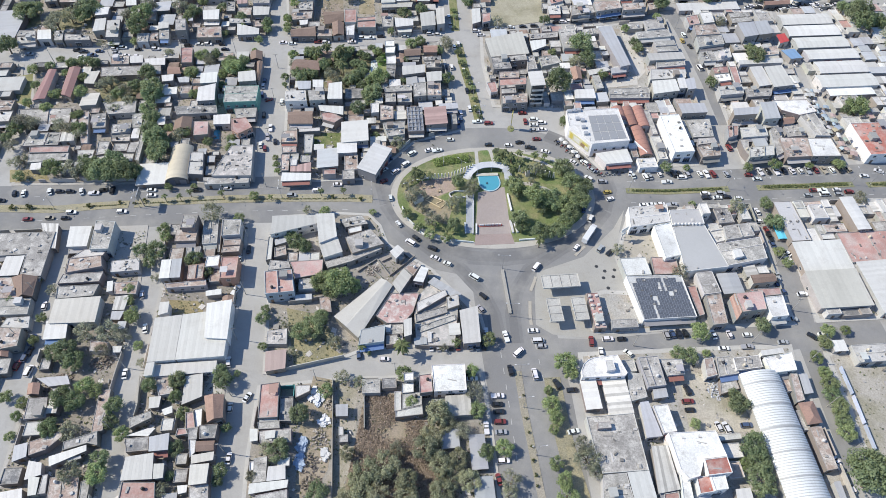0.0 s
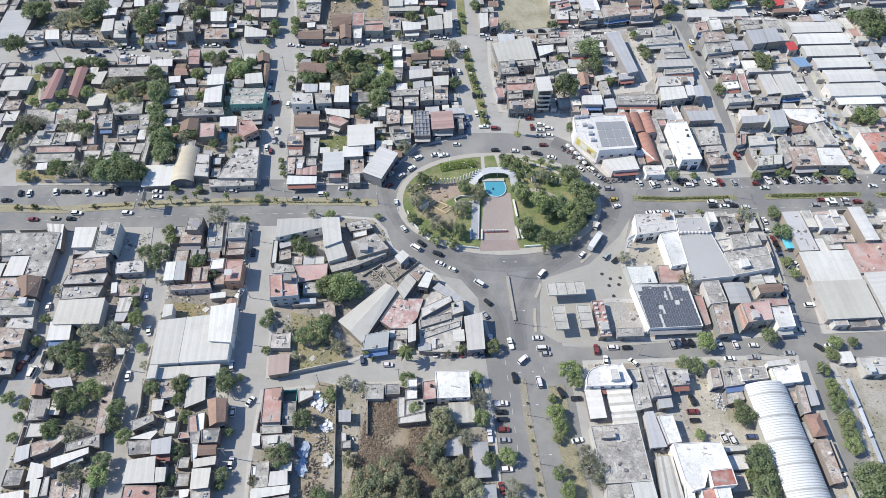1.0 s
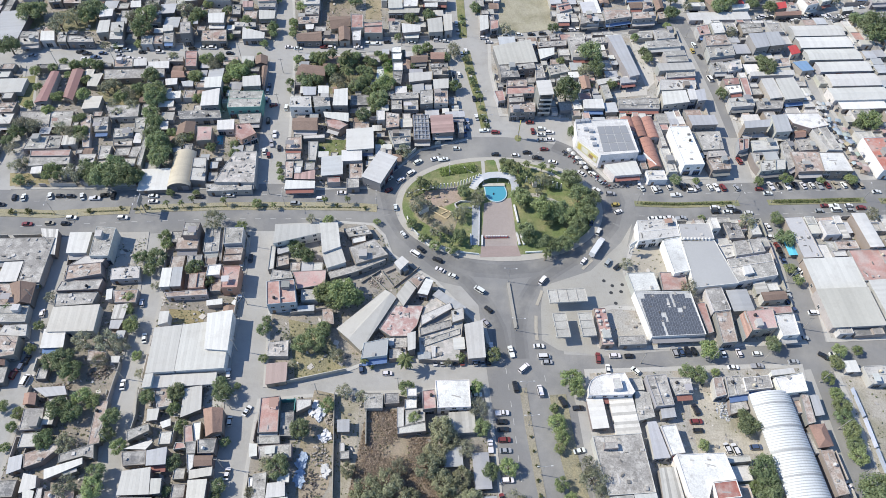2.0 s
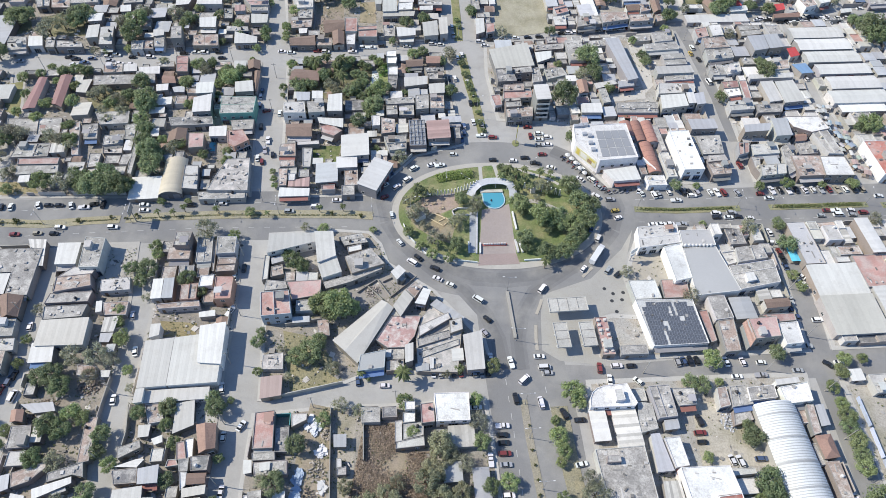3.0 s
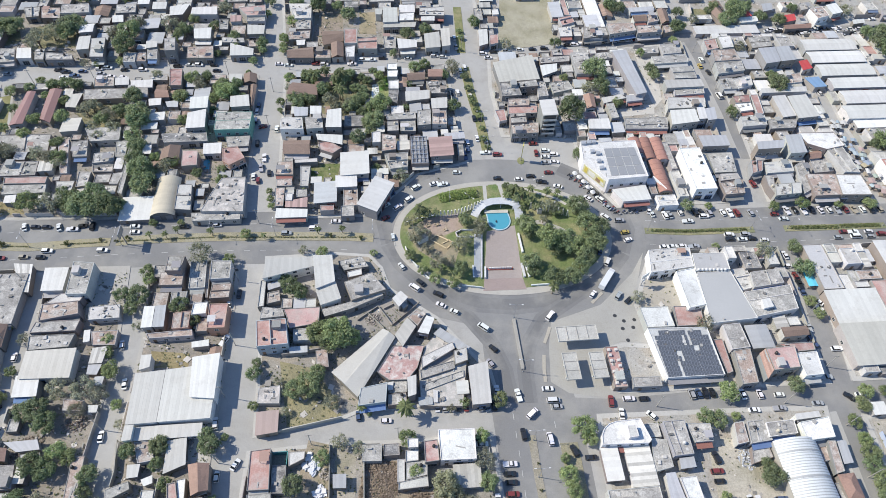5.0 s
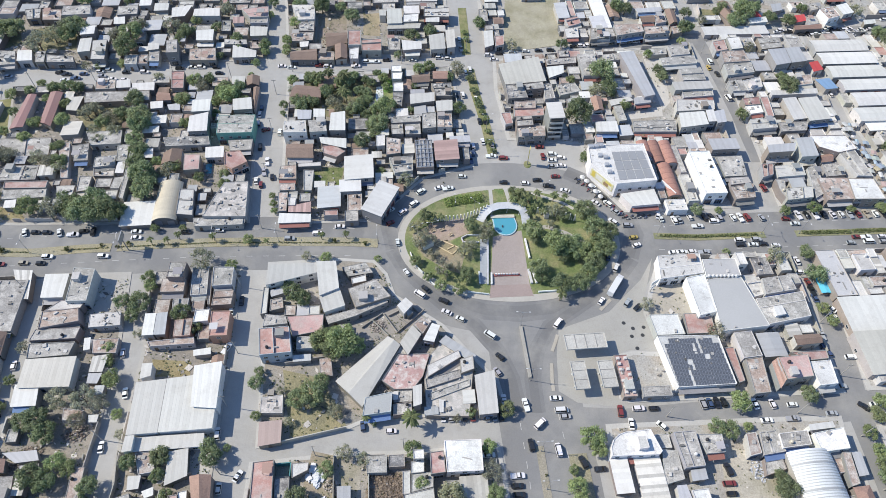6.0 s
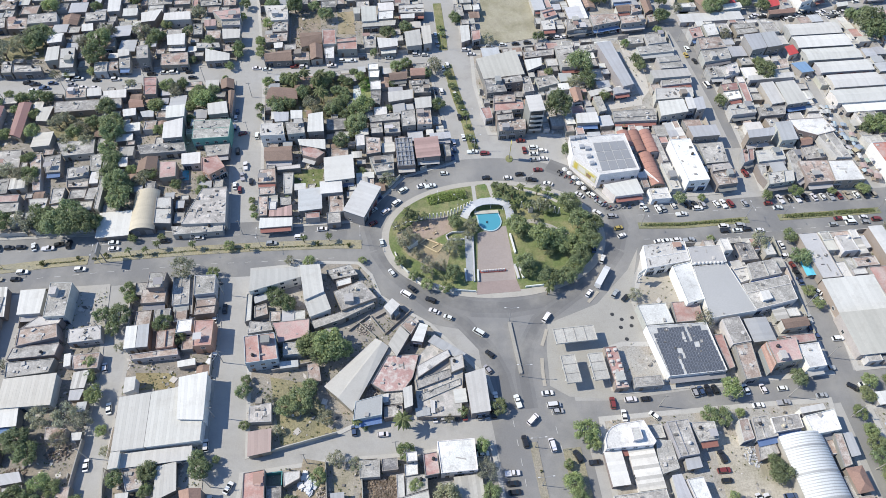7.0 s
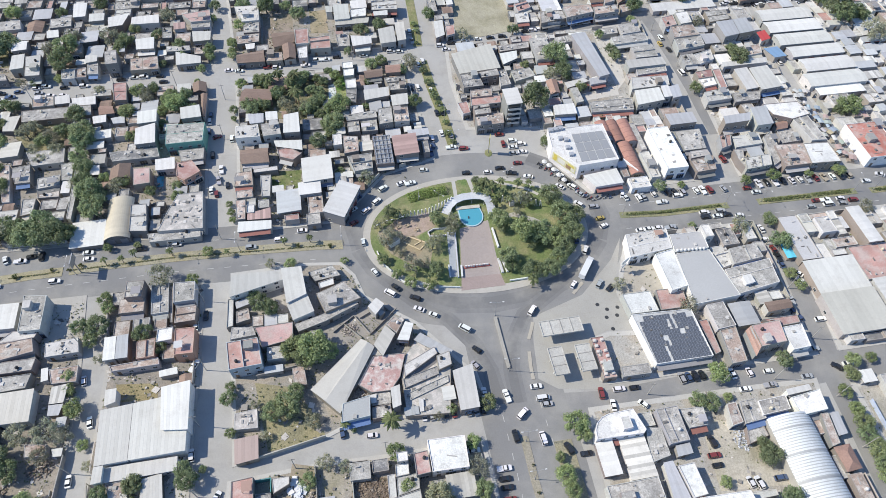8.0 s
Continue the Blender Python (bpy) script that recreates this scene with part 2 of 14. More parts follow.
ROOFS = {
    "c": (CEMENT, (0.37, 0.36, 0.345), "flat", "a stained flat concrete roof"),
    "w": (WHITEWASH, (0.54, 0.53, 0.51), "flat", "a pale whitewashed flat roof"),
    "g": (CEMENT, (0.22, 0.22, 0.225), "flat", "a dark grey flat roof"),
    "r": (SEALANT, (0.4, 0.235, 0.21), "flat", "a faded red sealed flat roof"),
    "p": (CEMENT, (0.4, 0.31, 0.27), "flat", "a worn pinkish brown flat roof"),
    "pp": (SEALANT, (0.5, 0.33, 0.31), "flat", "a patchy pink sealed flat roof"),
    "px": (PATCHED, (0.45, 0.29, 0.27), "flat", "a pink flat roof patched with pale sealant"),
    "FG": (SHEET, (0.5, 0.485, 0.45), "gable", "a faded beige gabled sheet roof"),
    "dp": (SHEET, (0.42, 0.32, 0.29), "shed", "a dusty pink sheet roof"),
    "P": (SEALANT, (0.38, 0.15, 0.12), "flat", "a red roof deck with white parapets"),
    "D": (SEALANT, (0.37, 0.215, 0.2), "flat", "a dark red flat roof"),
    "Q": (WHITEWASH, (0.68, 0.68, 0.67), "flat", "a broad white flat roof"),
    "K": (PLAIN_ROOF, (0.4, 0.405, 0.41), "flat", "a broad smooth grey flat roof"),
    "U": (PATCHED, (0.4, 0.385, 0.365), "flat", "a crumbling whitish flat roof"),
    "V": (WHITEWASH, (0.5, 0.5, 0.5), "flat", "a flat roof full of solar panels"),
    "G": (CEMENT, (0.2, 0.21, 0.24), "flat", "an open steel grid roof"),
    "W": (SHEET, (0.605, 0.6, 0.58), "shed", "a white sheet metal roof"),
    "W2": (SHEET, (0.5, 0.495, 0.47), "shed", "a broad pale grey sheet metal roof"),
    "m": (SHEET, (0.42, 0.43, 0.45), "shed", "a grey sheet metal roof"),
    "b": (SHEET, (0.2, 0.33, 0.5), "shed", "a blue sheet roof"),
    "L": (SKYLIT_SHEET, (0.5, 0.49, 0.46), "shed", "a patched corrugated sheet roof"),
    "F": (SHEET, (0.51, 0.495, 0.455), "shed", "a faded beige sheet roof"),
    "S": (SKYLIT_SHEET, (0.42, 0.29, 0.27), "shed", "a rust-streaked pink sheet roof"),
    "M": (SHEET, (0.56, 0.555, 0.535), "gable", "a white gabled sheet roof"),
    "R": (SHEET, (0.3, 0.17, 0.16), "gable", "a dark red gabled sheet roof"),
    "t": (TILE, (0.3, 0.215, 0.175), "gable", "an old brown tiled roof"),
    "T2": (TILE, (0.41, 0.265, 0.215), "gable", "an orange clay tiled roof"),
    "H": (TILE, (0.36, 0.23, 0.19), "hip", "a hipped clay tiled roof"),
    "N": (WHITEWASH, (0.74, 0.74, 0.725), "flat", "a bright white flat roof"),
    "A": (RIBBED, (0.54, 0.55, 0.56), "barrel", "a long white arched metal roof"),
    "B": (SHEET, (0.6, 0.54, 0.43), "barrel", "a cream arched metal roof"),
    "X": (SHEET, (0.5, 0.07, 0.07), "shed", "a bright red sheet canopy roof"),
    "k": (TILE, (0.27, 0.145, 0.12), "barrel", "a red vaulted tile roof"),
}


def lattice(us, vs, panes, put, depth, thick):
    """A sash with recessed panes as one connected mesh; put turns (u, v, inward) into a point."""
    s = Shape()
    n, m = len(us), len(vs)
    s.faces([put(u, v, 0.0) for v in vs for u in us], [])
    for j in range(m - 1):
        for i in range(n - 1):
            q = [j * n + i, j * n + i + 1, (j + 1) * n + i + 1, (j + 1) * n + i]
            if (i, j) in panes:
                k = len(s.v)
                s.v += [put(us[a], vs[b], depth) for a, b in ((i, j), (i + 1, j), (i + 1, j + 1), (i, j + 1))]
                s.f += [(k, k + 1, k + 2, k + 3)] + [(q[a], q[(a + 1) % 4], k + (a + 1) % 4, k + a) for a in range(4)]
                s.m += [1, 0, 0, 0, 0]
            else:
                s.f.append(tuple(q))
                s.m.append(0)
    edge = [i for i in range(n)] + [j * n + n - 1 for j in range(1, m)] + [(m - 1) * n + i for i in range(n - 2, -1, -1)] + [j * n for j in range(m - 2, 0, -1)]
    k = len(s.v)
    s.v += [put(us[e % n], vs[e // n], thick) for e in edge]
    for a in range(len(edge)):
        b = (a + 1) % len(edge)
        s.f.append((edge[b], edge[a], k + a, k + b))
        s.m.append(0)
    return s


def window_mesh():
    return lattice((-0.78, -0.68, -0.03, 0.03, 0.68, 0.78), (-0.68, -0.6, 0.6, 0.68), {(1, 1), (3, 1)}, lambda u, v, w: (u, w - 0.06, v), 0.05, 0.08).mesh("window", PLASTER, PANE)


def door_mesh():
    return lattice((-0.58, -0.5, 0.5, 0.58), (0.0, 0.02, 2.05, 2.13), {(1, 1)}, lambda u, v, w: (u, w - 0.09, v), 0.05, 0.1).mesh("door", METAL, METAL)


def shutter_mesh():
    s = Shape()
    prof = [(0.02, 0.0), (-0.04, 0.0)]
    for k in range(9):
        prof += [(-0.04, 0.14 + k * 0.26), (-0.07, 0.16 + k * 0.26), (-0.07, 0.2 + k * 0.26), (-0.04, 0.22 + k * 0.26)]
    prof += [(-0.04, 2.5), (-0.14, 2.5), (-0.14, 2.8), (0.02, 2.8)]
    n = len(prof)
    s.faces([(x, y, z) for x in (-1.4, 1.4) for y, z in prof], [(i, i + 1, n + i + 1, n + i) for i in range(n - 1)])
    return s.mesh("roller_shutter", METAL)


def shopfront_mesh():
    return lattice((-1.6, -1.5, -0.53, -0.47, 0.47, 0.53, 1.5, 1.6), (0.0, 0.12, 2.5, 3.0), {(1, 1), (3, 1), (5, 1)}, lambda u, v, w: (u, w - 0.1, v), 0.07, 0.12).mesh("shopfront", PLASTER, PANE)


WINDOW, DOOR, SHUTTER, SHOPFRONT = window_mesh(), door_mesh(), shutter_mesh(), shopfront_mesh()


def flat_roof(w, d, h):
    """Walls that rise past the roof as a parapet, in one piece, and the roof slab between them."""
    walls, roof = Shape(), Shape()
    t, v = 0.16, []
    for k, z in ((0, 0), (0, h), (t, h), (t, h - 0.45)):
        a, b = w / 2 - k, d / 2 - k
        v += [(-a, -b, z), (a, -b, z), (a, b, z), (-a, b, z)]
    f = [(3, 2, 1, 0), (12, 13, 14, 15)]
    for r in range(3):
        f += [(4 * r + i, 4 * r + (i + 1) % 4, 4 * r + 4 + (i + 1) % 4, 4 * r + 4 + i) for i in range(4)]
    walls.faces(v, f)
    walls.m = [0] * 6 + [1] * 8
    roof.box(-w / 2 + t, -d / 2 + t, h - 0.445, w / 2 - t, d / 2 - t, h - 0.28)
    return walls, roof


def sheets(roof, w, d, profile, along_x, step, rng, seam=0.012, lap=0.06):
    """One roof skin of sheets with raised seams; profile: heights across the slope from -1 to 1."""
    length, across = (w, d) if along_x else (d, w)
    n, m = max(2, round(length / step)), len(profile)
    stations, tones = [], []
    for i in range(n):
        a = -length / 2 + length * i / n
        stations += [(a, seam), (a + lap, seam), (a + lap + 0.02, 0.0)]
        tone = rng.random()
        # deep seams toned dark, sheets light: relief shading put into the colour
        tones += [0.0, 0.0, 1.0] if seam > 0.05 else [tone, tone, tone]
    stations.append((length / 2, 0.0))
    for off in (0.0, -0.1):
        for q, lift in stations:
            for u, z in profile:
                p = (q, u * across / 2) if along_x else (u * across / 2, q)
                roof.v.append((p[0], p[1], z + lift + off if off == 0 else z + off))
    k = len(stations)
    low = k * m
    for i in range(k - 1):
        for j in range(m - 1):
            c = i * m + j
            roof.f += [(c, c + m, c + m + 1, c + 1), (low + c, low + c + 1, low + c + m + 1, low + c + m)]
            roof.m += [0, 0]
            roof.tone += [tones[i], tones[i]]
        for j in (0, m - 1):
            c = i * m + j
            roof.f.append((c, low + c, low + c + m, c + m))
            roof.m.append(0)
            roof.tone.append(tones[i])
    for i in (0, k - 1):
        for j in range(m - 1):
            c = i * m + j
            roof.f.append((c, c + 1, low + c + 1, low + c))
            roof.m.append(0)
            roof.tone.append(0.5)


def pitched(w, d, h, kind, rng, style):
    walls, roof = Shape(), Shape()
    along = w >= d
    length, across = (w, d) if along else (d, w)
    over = 1 + 0.7 / across
    if kind == "shed":
        rise = min(1.2, 0.05 * across)
        profile = [(-over, h - rise), (over, h + 0.02)] if rng.random() < 0.6 else [(-over, h - rise * 0.6), (0, h), (over, h - rise * 0.6)]
    elif kind == "gable":
        rise = min(2.6, (0.09 if style in "RM" else 0.16) * across)
        profile = [(-over, h - rise), (0, h), (over, h - rise)]
    else:
        rise = min(4.0, 0.2 * across)
        profile = [(u / 7, h - rise + rise * (1 - (abs(u) / 7) ** 2.2)) for u in range(-7, 8)]
    ring = [(-across / 2, 0)] + [(max(-1, min(1, u)) * across / 2, z - 0.13) for u, z in profile] + [(across / 2, 0)]
    n, v = len(ring), []
    for q in (-length / 2, length / 2):
        v += [(q, a, z) if along else (a, q, z) for a, z in ring]
    walls.faces(v, [tuple(range(n))[::-1], tuple(range(n, 2 * n))] + [(i, (i + 1) % n, n + (i + 1) % n, n + i) for i in range(n)])
    ww, dd = (w + 0.5, d) if along else (w, d + 0.5)
    sheets(roof, ww, dd, profile, along, 0.9 if style == "A" else 3.1 if style == "k" else 1.1 if length < 30 else 1.6, rng, 0.07 if style == "A" else 0.16 if style == "k" else 0.03 if style == "M" else 0.012, 0.3 if style in "Ak" else 0.06)
    return walls, roof


def hipped(w, d, h):
    walls, roof = Shape(), Shape()
    rise = 0.22 * min(w, d)
    walls.box(-w / 2, -d / 2, 0, w / 2, d / 2, h - rise - 0.1)
    a, b, e = w / 2 + 0.4, d / 2 + 0.4, abs(w - d) / 2
    top = [(-e, 0, h), (e, 0, h)] if w >= d else [(0, -e, h), (0, e, h)]
    v = [(-a, -b, h - rise), (a, -b, h - rise), (a, b, h - rise), (-a, b, h - rise), *top]
    if w >= d:
        f = [(0, 1, 5, 4), (2, 3, 4, 5), (1, 2, 5), (3, 0, 4), (3, 2, 1, 0)]
    else:
        f = [(0, 1, 4), (2, 3, 5), (1, 2, 5, 4), (3, 0, 4, 5), (3, 2, 1, 0)]
    roof.faces(v, f)
    return walls, roof


def water_tank(parent_pose, x, y, z, colour):
    s = Shape()
    n, prof = 12, [(0.0, 0.0), (0.55, 0.0), (0.55, 0.9), (0.5, 1.0), (0.25, 1.18), (0.25, 1.28), (0.0, 1.28)]
    for i, (r, q) in enumerate(prof[1:-1]):
        s.v += [(r * math.cos(2 * math.pi * j / n), r * math.sin(2 * math.pi * j / n), q) for j in range(n)]
    for i in range(len(prof) - 3):
        for j in range(n):
            s.f.append((i * n + j, i * n + (j + 1) % n, (i + 1) * n + (j + 1) % n, (i + 1) * n + j))
            s.m.append(0)
    s.f += [tuple(range(n))[::-1], tuple((len(prof) - 3) * n + j for j in range(n))]
    s.m += [0, 0]
    return s


TANK = water_tank(None, 0, 0, 0, None).mesh("water_tank", PLASTIC)


def house(x, y, w, d, h, rot, style, wall="", openings=True):
    """A building with its walls, roof, windows and door; x, y: the middle of its plan."""
    rng = random.Random(round(x * 31 + y * 17 + w))
    mat, colour, kind, words = ROOFS[style]
    big = w * d > 350
    quarter = 1.12 if x > 60 else 0.92 if x < -60 else 1.0  # wall and roof colours scaled up east of x 60, down west of -60
    shops = big or rng.random() < 0.35
    if kind == "flat":
        walls, roof = flat_roof(w, d, h)
    elif kind == "hip":
        walls, roof = hipped(w, d, h)
    else:
        walls, roof = pitched(w, d, h, kind, rng, style)
    name = {"M": "market_hall", "Q": "store", "A": "arched_hall", "B": "arched_hall", "k": "vaulted_shop", "V": "clinic"}.get(style, "warehouse" if big and kind != "flat" else "commercial_building" if big else ({"c": "outbuilding", "g": "annex", "w": "annex", "N": "annex"}.get(style, "utility_building") if kind == "flat" else "storeroom" if kind == "gable" else "shed") if not openings or (h <= 3.1 and w * d < 70) else "apartment_building" if h > 6.2 else "workshop" if kind == "shed" and style in "mLS" else "shop" if shops else "house")
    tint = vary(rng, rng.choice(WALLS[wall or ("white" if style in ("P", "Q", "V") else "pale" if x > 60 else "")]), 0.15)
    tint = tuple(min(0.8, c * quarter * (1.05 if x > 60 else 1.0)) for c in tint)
    storeys = max(1, round(h / 3.1))
    tone = wall.replace("_", " ") or ("white" if min(tint) > 0.6 else "grey" if max(tint) - min(tint) < 0.06 else "cream" if tint[0] > 0.55 else "brownish")
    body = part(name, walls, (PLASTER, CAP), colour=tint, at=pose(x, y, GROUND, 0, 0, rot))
    height = ("single-storey", "two-storey", "three-storey", "four-storey", "five-storey")[min(storeys, 5) - 1]
    tagged(body, f"{tone}-walled {height} {name.replace('_', ' ')} with {words}", name.replace("_", " "))
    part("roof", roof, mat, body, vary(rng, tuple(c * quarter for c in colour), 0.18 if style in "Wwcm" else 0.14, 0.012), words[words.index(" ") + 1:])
    if openings and h > 2.55:
        base = h - 0.9
        front = max(1, min(4, int(w / 4.2)))
        for i in range(front):
            px = -w / 2 + w * (i + 0.5) / front
            if i == 0 and not shops:
                part("door", DOOR, None, body, vary(rng, (0.2, 0.16, 0.13), 0.4), at=pose(px, -d / 2, 0))
            elif shops and w / front > 3.2 and h > 3.3:
                if rng.random() < 0.7:
                    part("shopfront", SHOPFRONT, None, body, vary(rng, rng.choice([(0.3, 0.3, 0.32), (0.1, 0.16, 0.3), (0.32, 0.1, 0.08), (0.45, 0.4, 0.3)]), 0.3), at=pose(px, -d / 2, 0))
                else:
                    part("roller_shutter", SHUTTER, None, body, vary(rng, (0.25, 0.26, 0.28), 0.3), at=pose(px, -d / 2, 0))
            for k in range(1, storeys):
                if 1.6 + 3 * k < h - 0.8 and rng.random() < 0.8:
                    part("window", WINDOW, None, body, (0.7, 0.69, 0.67), at=pose(px, -d / 2, 1.5 + 3 * k))
        if rng.random() < 0.7 and d > 5 and base > 2:
            part("window", WINDOW, None, body, (0.7, 0.69, 0.67), at=pose(-w / 2, rng.uniform(-d / 4, d / 4), 1.5, 0, 0, -90))
        if shops and rng.random() < 0.5 and w > 5 and h > 3.3:
            s = Shape()
            s.hexa([(-w / 2 + 0.3, -d / 2 - 1.6), (w / 2 - 0.3, -d / 2 - 1.6), (w / 2 - 0.3, -d / 2), (-w / 2 + 0.3, -d / 2)], [2.55, 2.55, 2.95, 2.95], [2.63, 2.63, 3.03, 3.03])
            part("awning", s, CLOTH, body, vary(rng, rng.choice([(0.4, 0.4, 0.4), (0.15, 0.2, 0.32), (0.3, 0.13, 0.11), (0.5, 0.48, 0.43), (0.25, 0.25, 0.27), (0.2, 0.2, 0.2)])))
    if h > 12:
        for k in range(4):
            s = Shape().box(-w / 2 + 0.3, -d / 2 - 1.3, 0, w / 2 - 0.3, -d / 2 - 0.01, 0.18)
            part("balcony", s, PLASTER, body, (0.6, 0.6, 0.58), at=pose(0, 0, 2.9 + 2.7 * k))
            s = Shape().box(-w / 2 + 0.3, -d / 2 - 1.3, 0.18, w / 2 - 0.3, -d / 2 - 1.22, 1.0)
            part("balustrade", s, PLASTER, body, (0.5, 0.5, 0.49), at=pose(0, 0, 2.9 + 2.7 * k))
            s = Shape().box(-w / 2 + 0.5, -d / 2 - 0.05, 0.18, w / 2 - 0.5, -d / 2 - 0.01, 2.3)
            part("glazing", s, PANE, body, at=pose(0, 0, 2.9 + 2.7 * k))
    m = body.matrix_basis
    if kind == "flat" and style not in ("V", "G", "U") and h > 3 and w > 4 and d > 4:
        if rng.random() < 0.6:
            px, py = rng.uniform(-w / 2 + 1.2, w / 2 - 1.2), rng.uniform(0, d / 2 - 1.2)
            t = part("water_tank", TANK, None, colour=rng.choice([(0.025, 0.025, 0.03), (0.03, 0.03, 0.03), (0.55, 0.5, 0.4), (0.6, 0.6, 0.6)]), at=m @ pose(px, py, h - 0.28))
            tagged(t, "round plastic water tank on a flat roof", "water tank", "roof water tanks")
        if w * d > 60 and rng.random() < 0.55:
            s = Shape()
            a, b = rng.uniform(2.2, 3.4), rng.uniform(2.2, 4.0)
            px, py = rng.uniform(-w / 2 + 2, w / 2 - 2), rng.uniform(-d / 2 + 2.2, d / 2 - 2.2)
            s.box(-a / 2, -b / 2, 0, a / 2, b / 2, 2.1)
            s.box(-a / 2 - 0.2, -b / 2 - 0.2, 2.1, a / 2 + 0.2, b / 2 + 0.2, 2.25)
            part("stair_head", s, PLASTER, body, vary(rng, rng.choice(WALLS["pale"])), at=pose(px, py, h - 0.28))
        roof_litter(body, rng, [(-w / 2 + 0.7, -d / 2 + 0.7), (w / 2 - 0.7, -d / 2 + 0.7), (w / 2 - 0.7, d / 2 - 0.7), (-w / 2 + 0.7, d / 2 - 0.7)], h - 0.28)
        if w * d > 55 and rng.random() < 0.4:
            a, b = min(w * 0.4, rng.uniform(2.5, 5)), min(d * 0.4, rng.uniform(2.2, 4.5))
            px, py = rng.choice((-1, 1)) * (w / 2 - a / 2 - 0.3), rng.choice((-1, 1)) * (d / 2 - b / 2 - 0.3)
            s = Shape()
            s.hexa([(-a / 2, -b / 2), (a / 2, -b / 2), (a / 2, b / 2), (-a / 2, b / 2)], [2.0, 2.0, 2.25, 2.25], [2.06, 2.06, 2.31, 2.31])
            for u in (-1, 1):
                for v in (-1, 1):
                    s.box(u * (a / 2 - 0.15) - 0.05, v * (b / 2 - 0.15) - 0.05, 0, u * (a / 2 - 0.15) + 0.05, v * (b / 2 - 0.15) + 0.05, 2.02 + 0.12 * (v + 1))
            part("roof_shelter", s, SHEET, body, vary(rng, rng.choice([(0.55, 0.55, 0.54), (0.3, 0.3, 0.31), (0.36, 0.24, 0.2), (0.45, 0.44, 0.42)]), 0.2), "small sheet shelter on posts", at=pose(px, py, h - 0.28))
        if w * d > 45 and rng.random() < 0.5:
            s = Shape()
            if rng.random() < 0.5:
                s.box(-w / 2 + 0.22, -0.08, h - 0.28, w / 2 - 0.22, 0.08, h - 0.05)
            else:
                s.box(-0.08, -d / 2 + 0.22, h - 0.28, 0.08, d / 2 - 0.22, h - 0.05)
            part("parapet", s, PLASTER, body, tint)
    return body


def sorted_ring(ring):
    """The ring, turned to run anticlockwise."""
    return ring if sum(a[0] * b[1] - b[0] * a[1] for a, b in zip(ring, ring[1:] + ring[:1])) > 0 else ring[::-1]


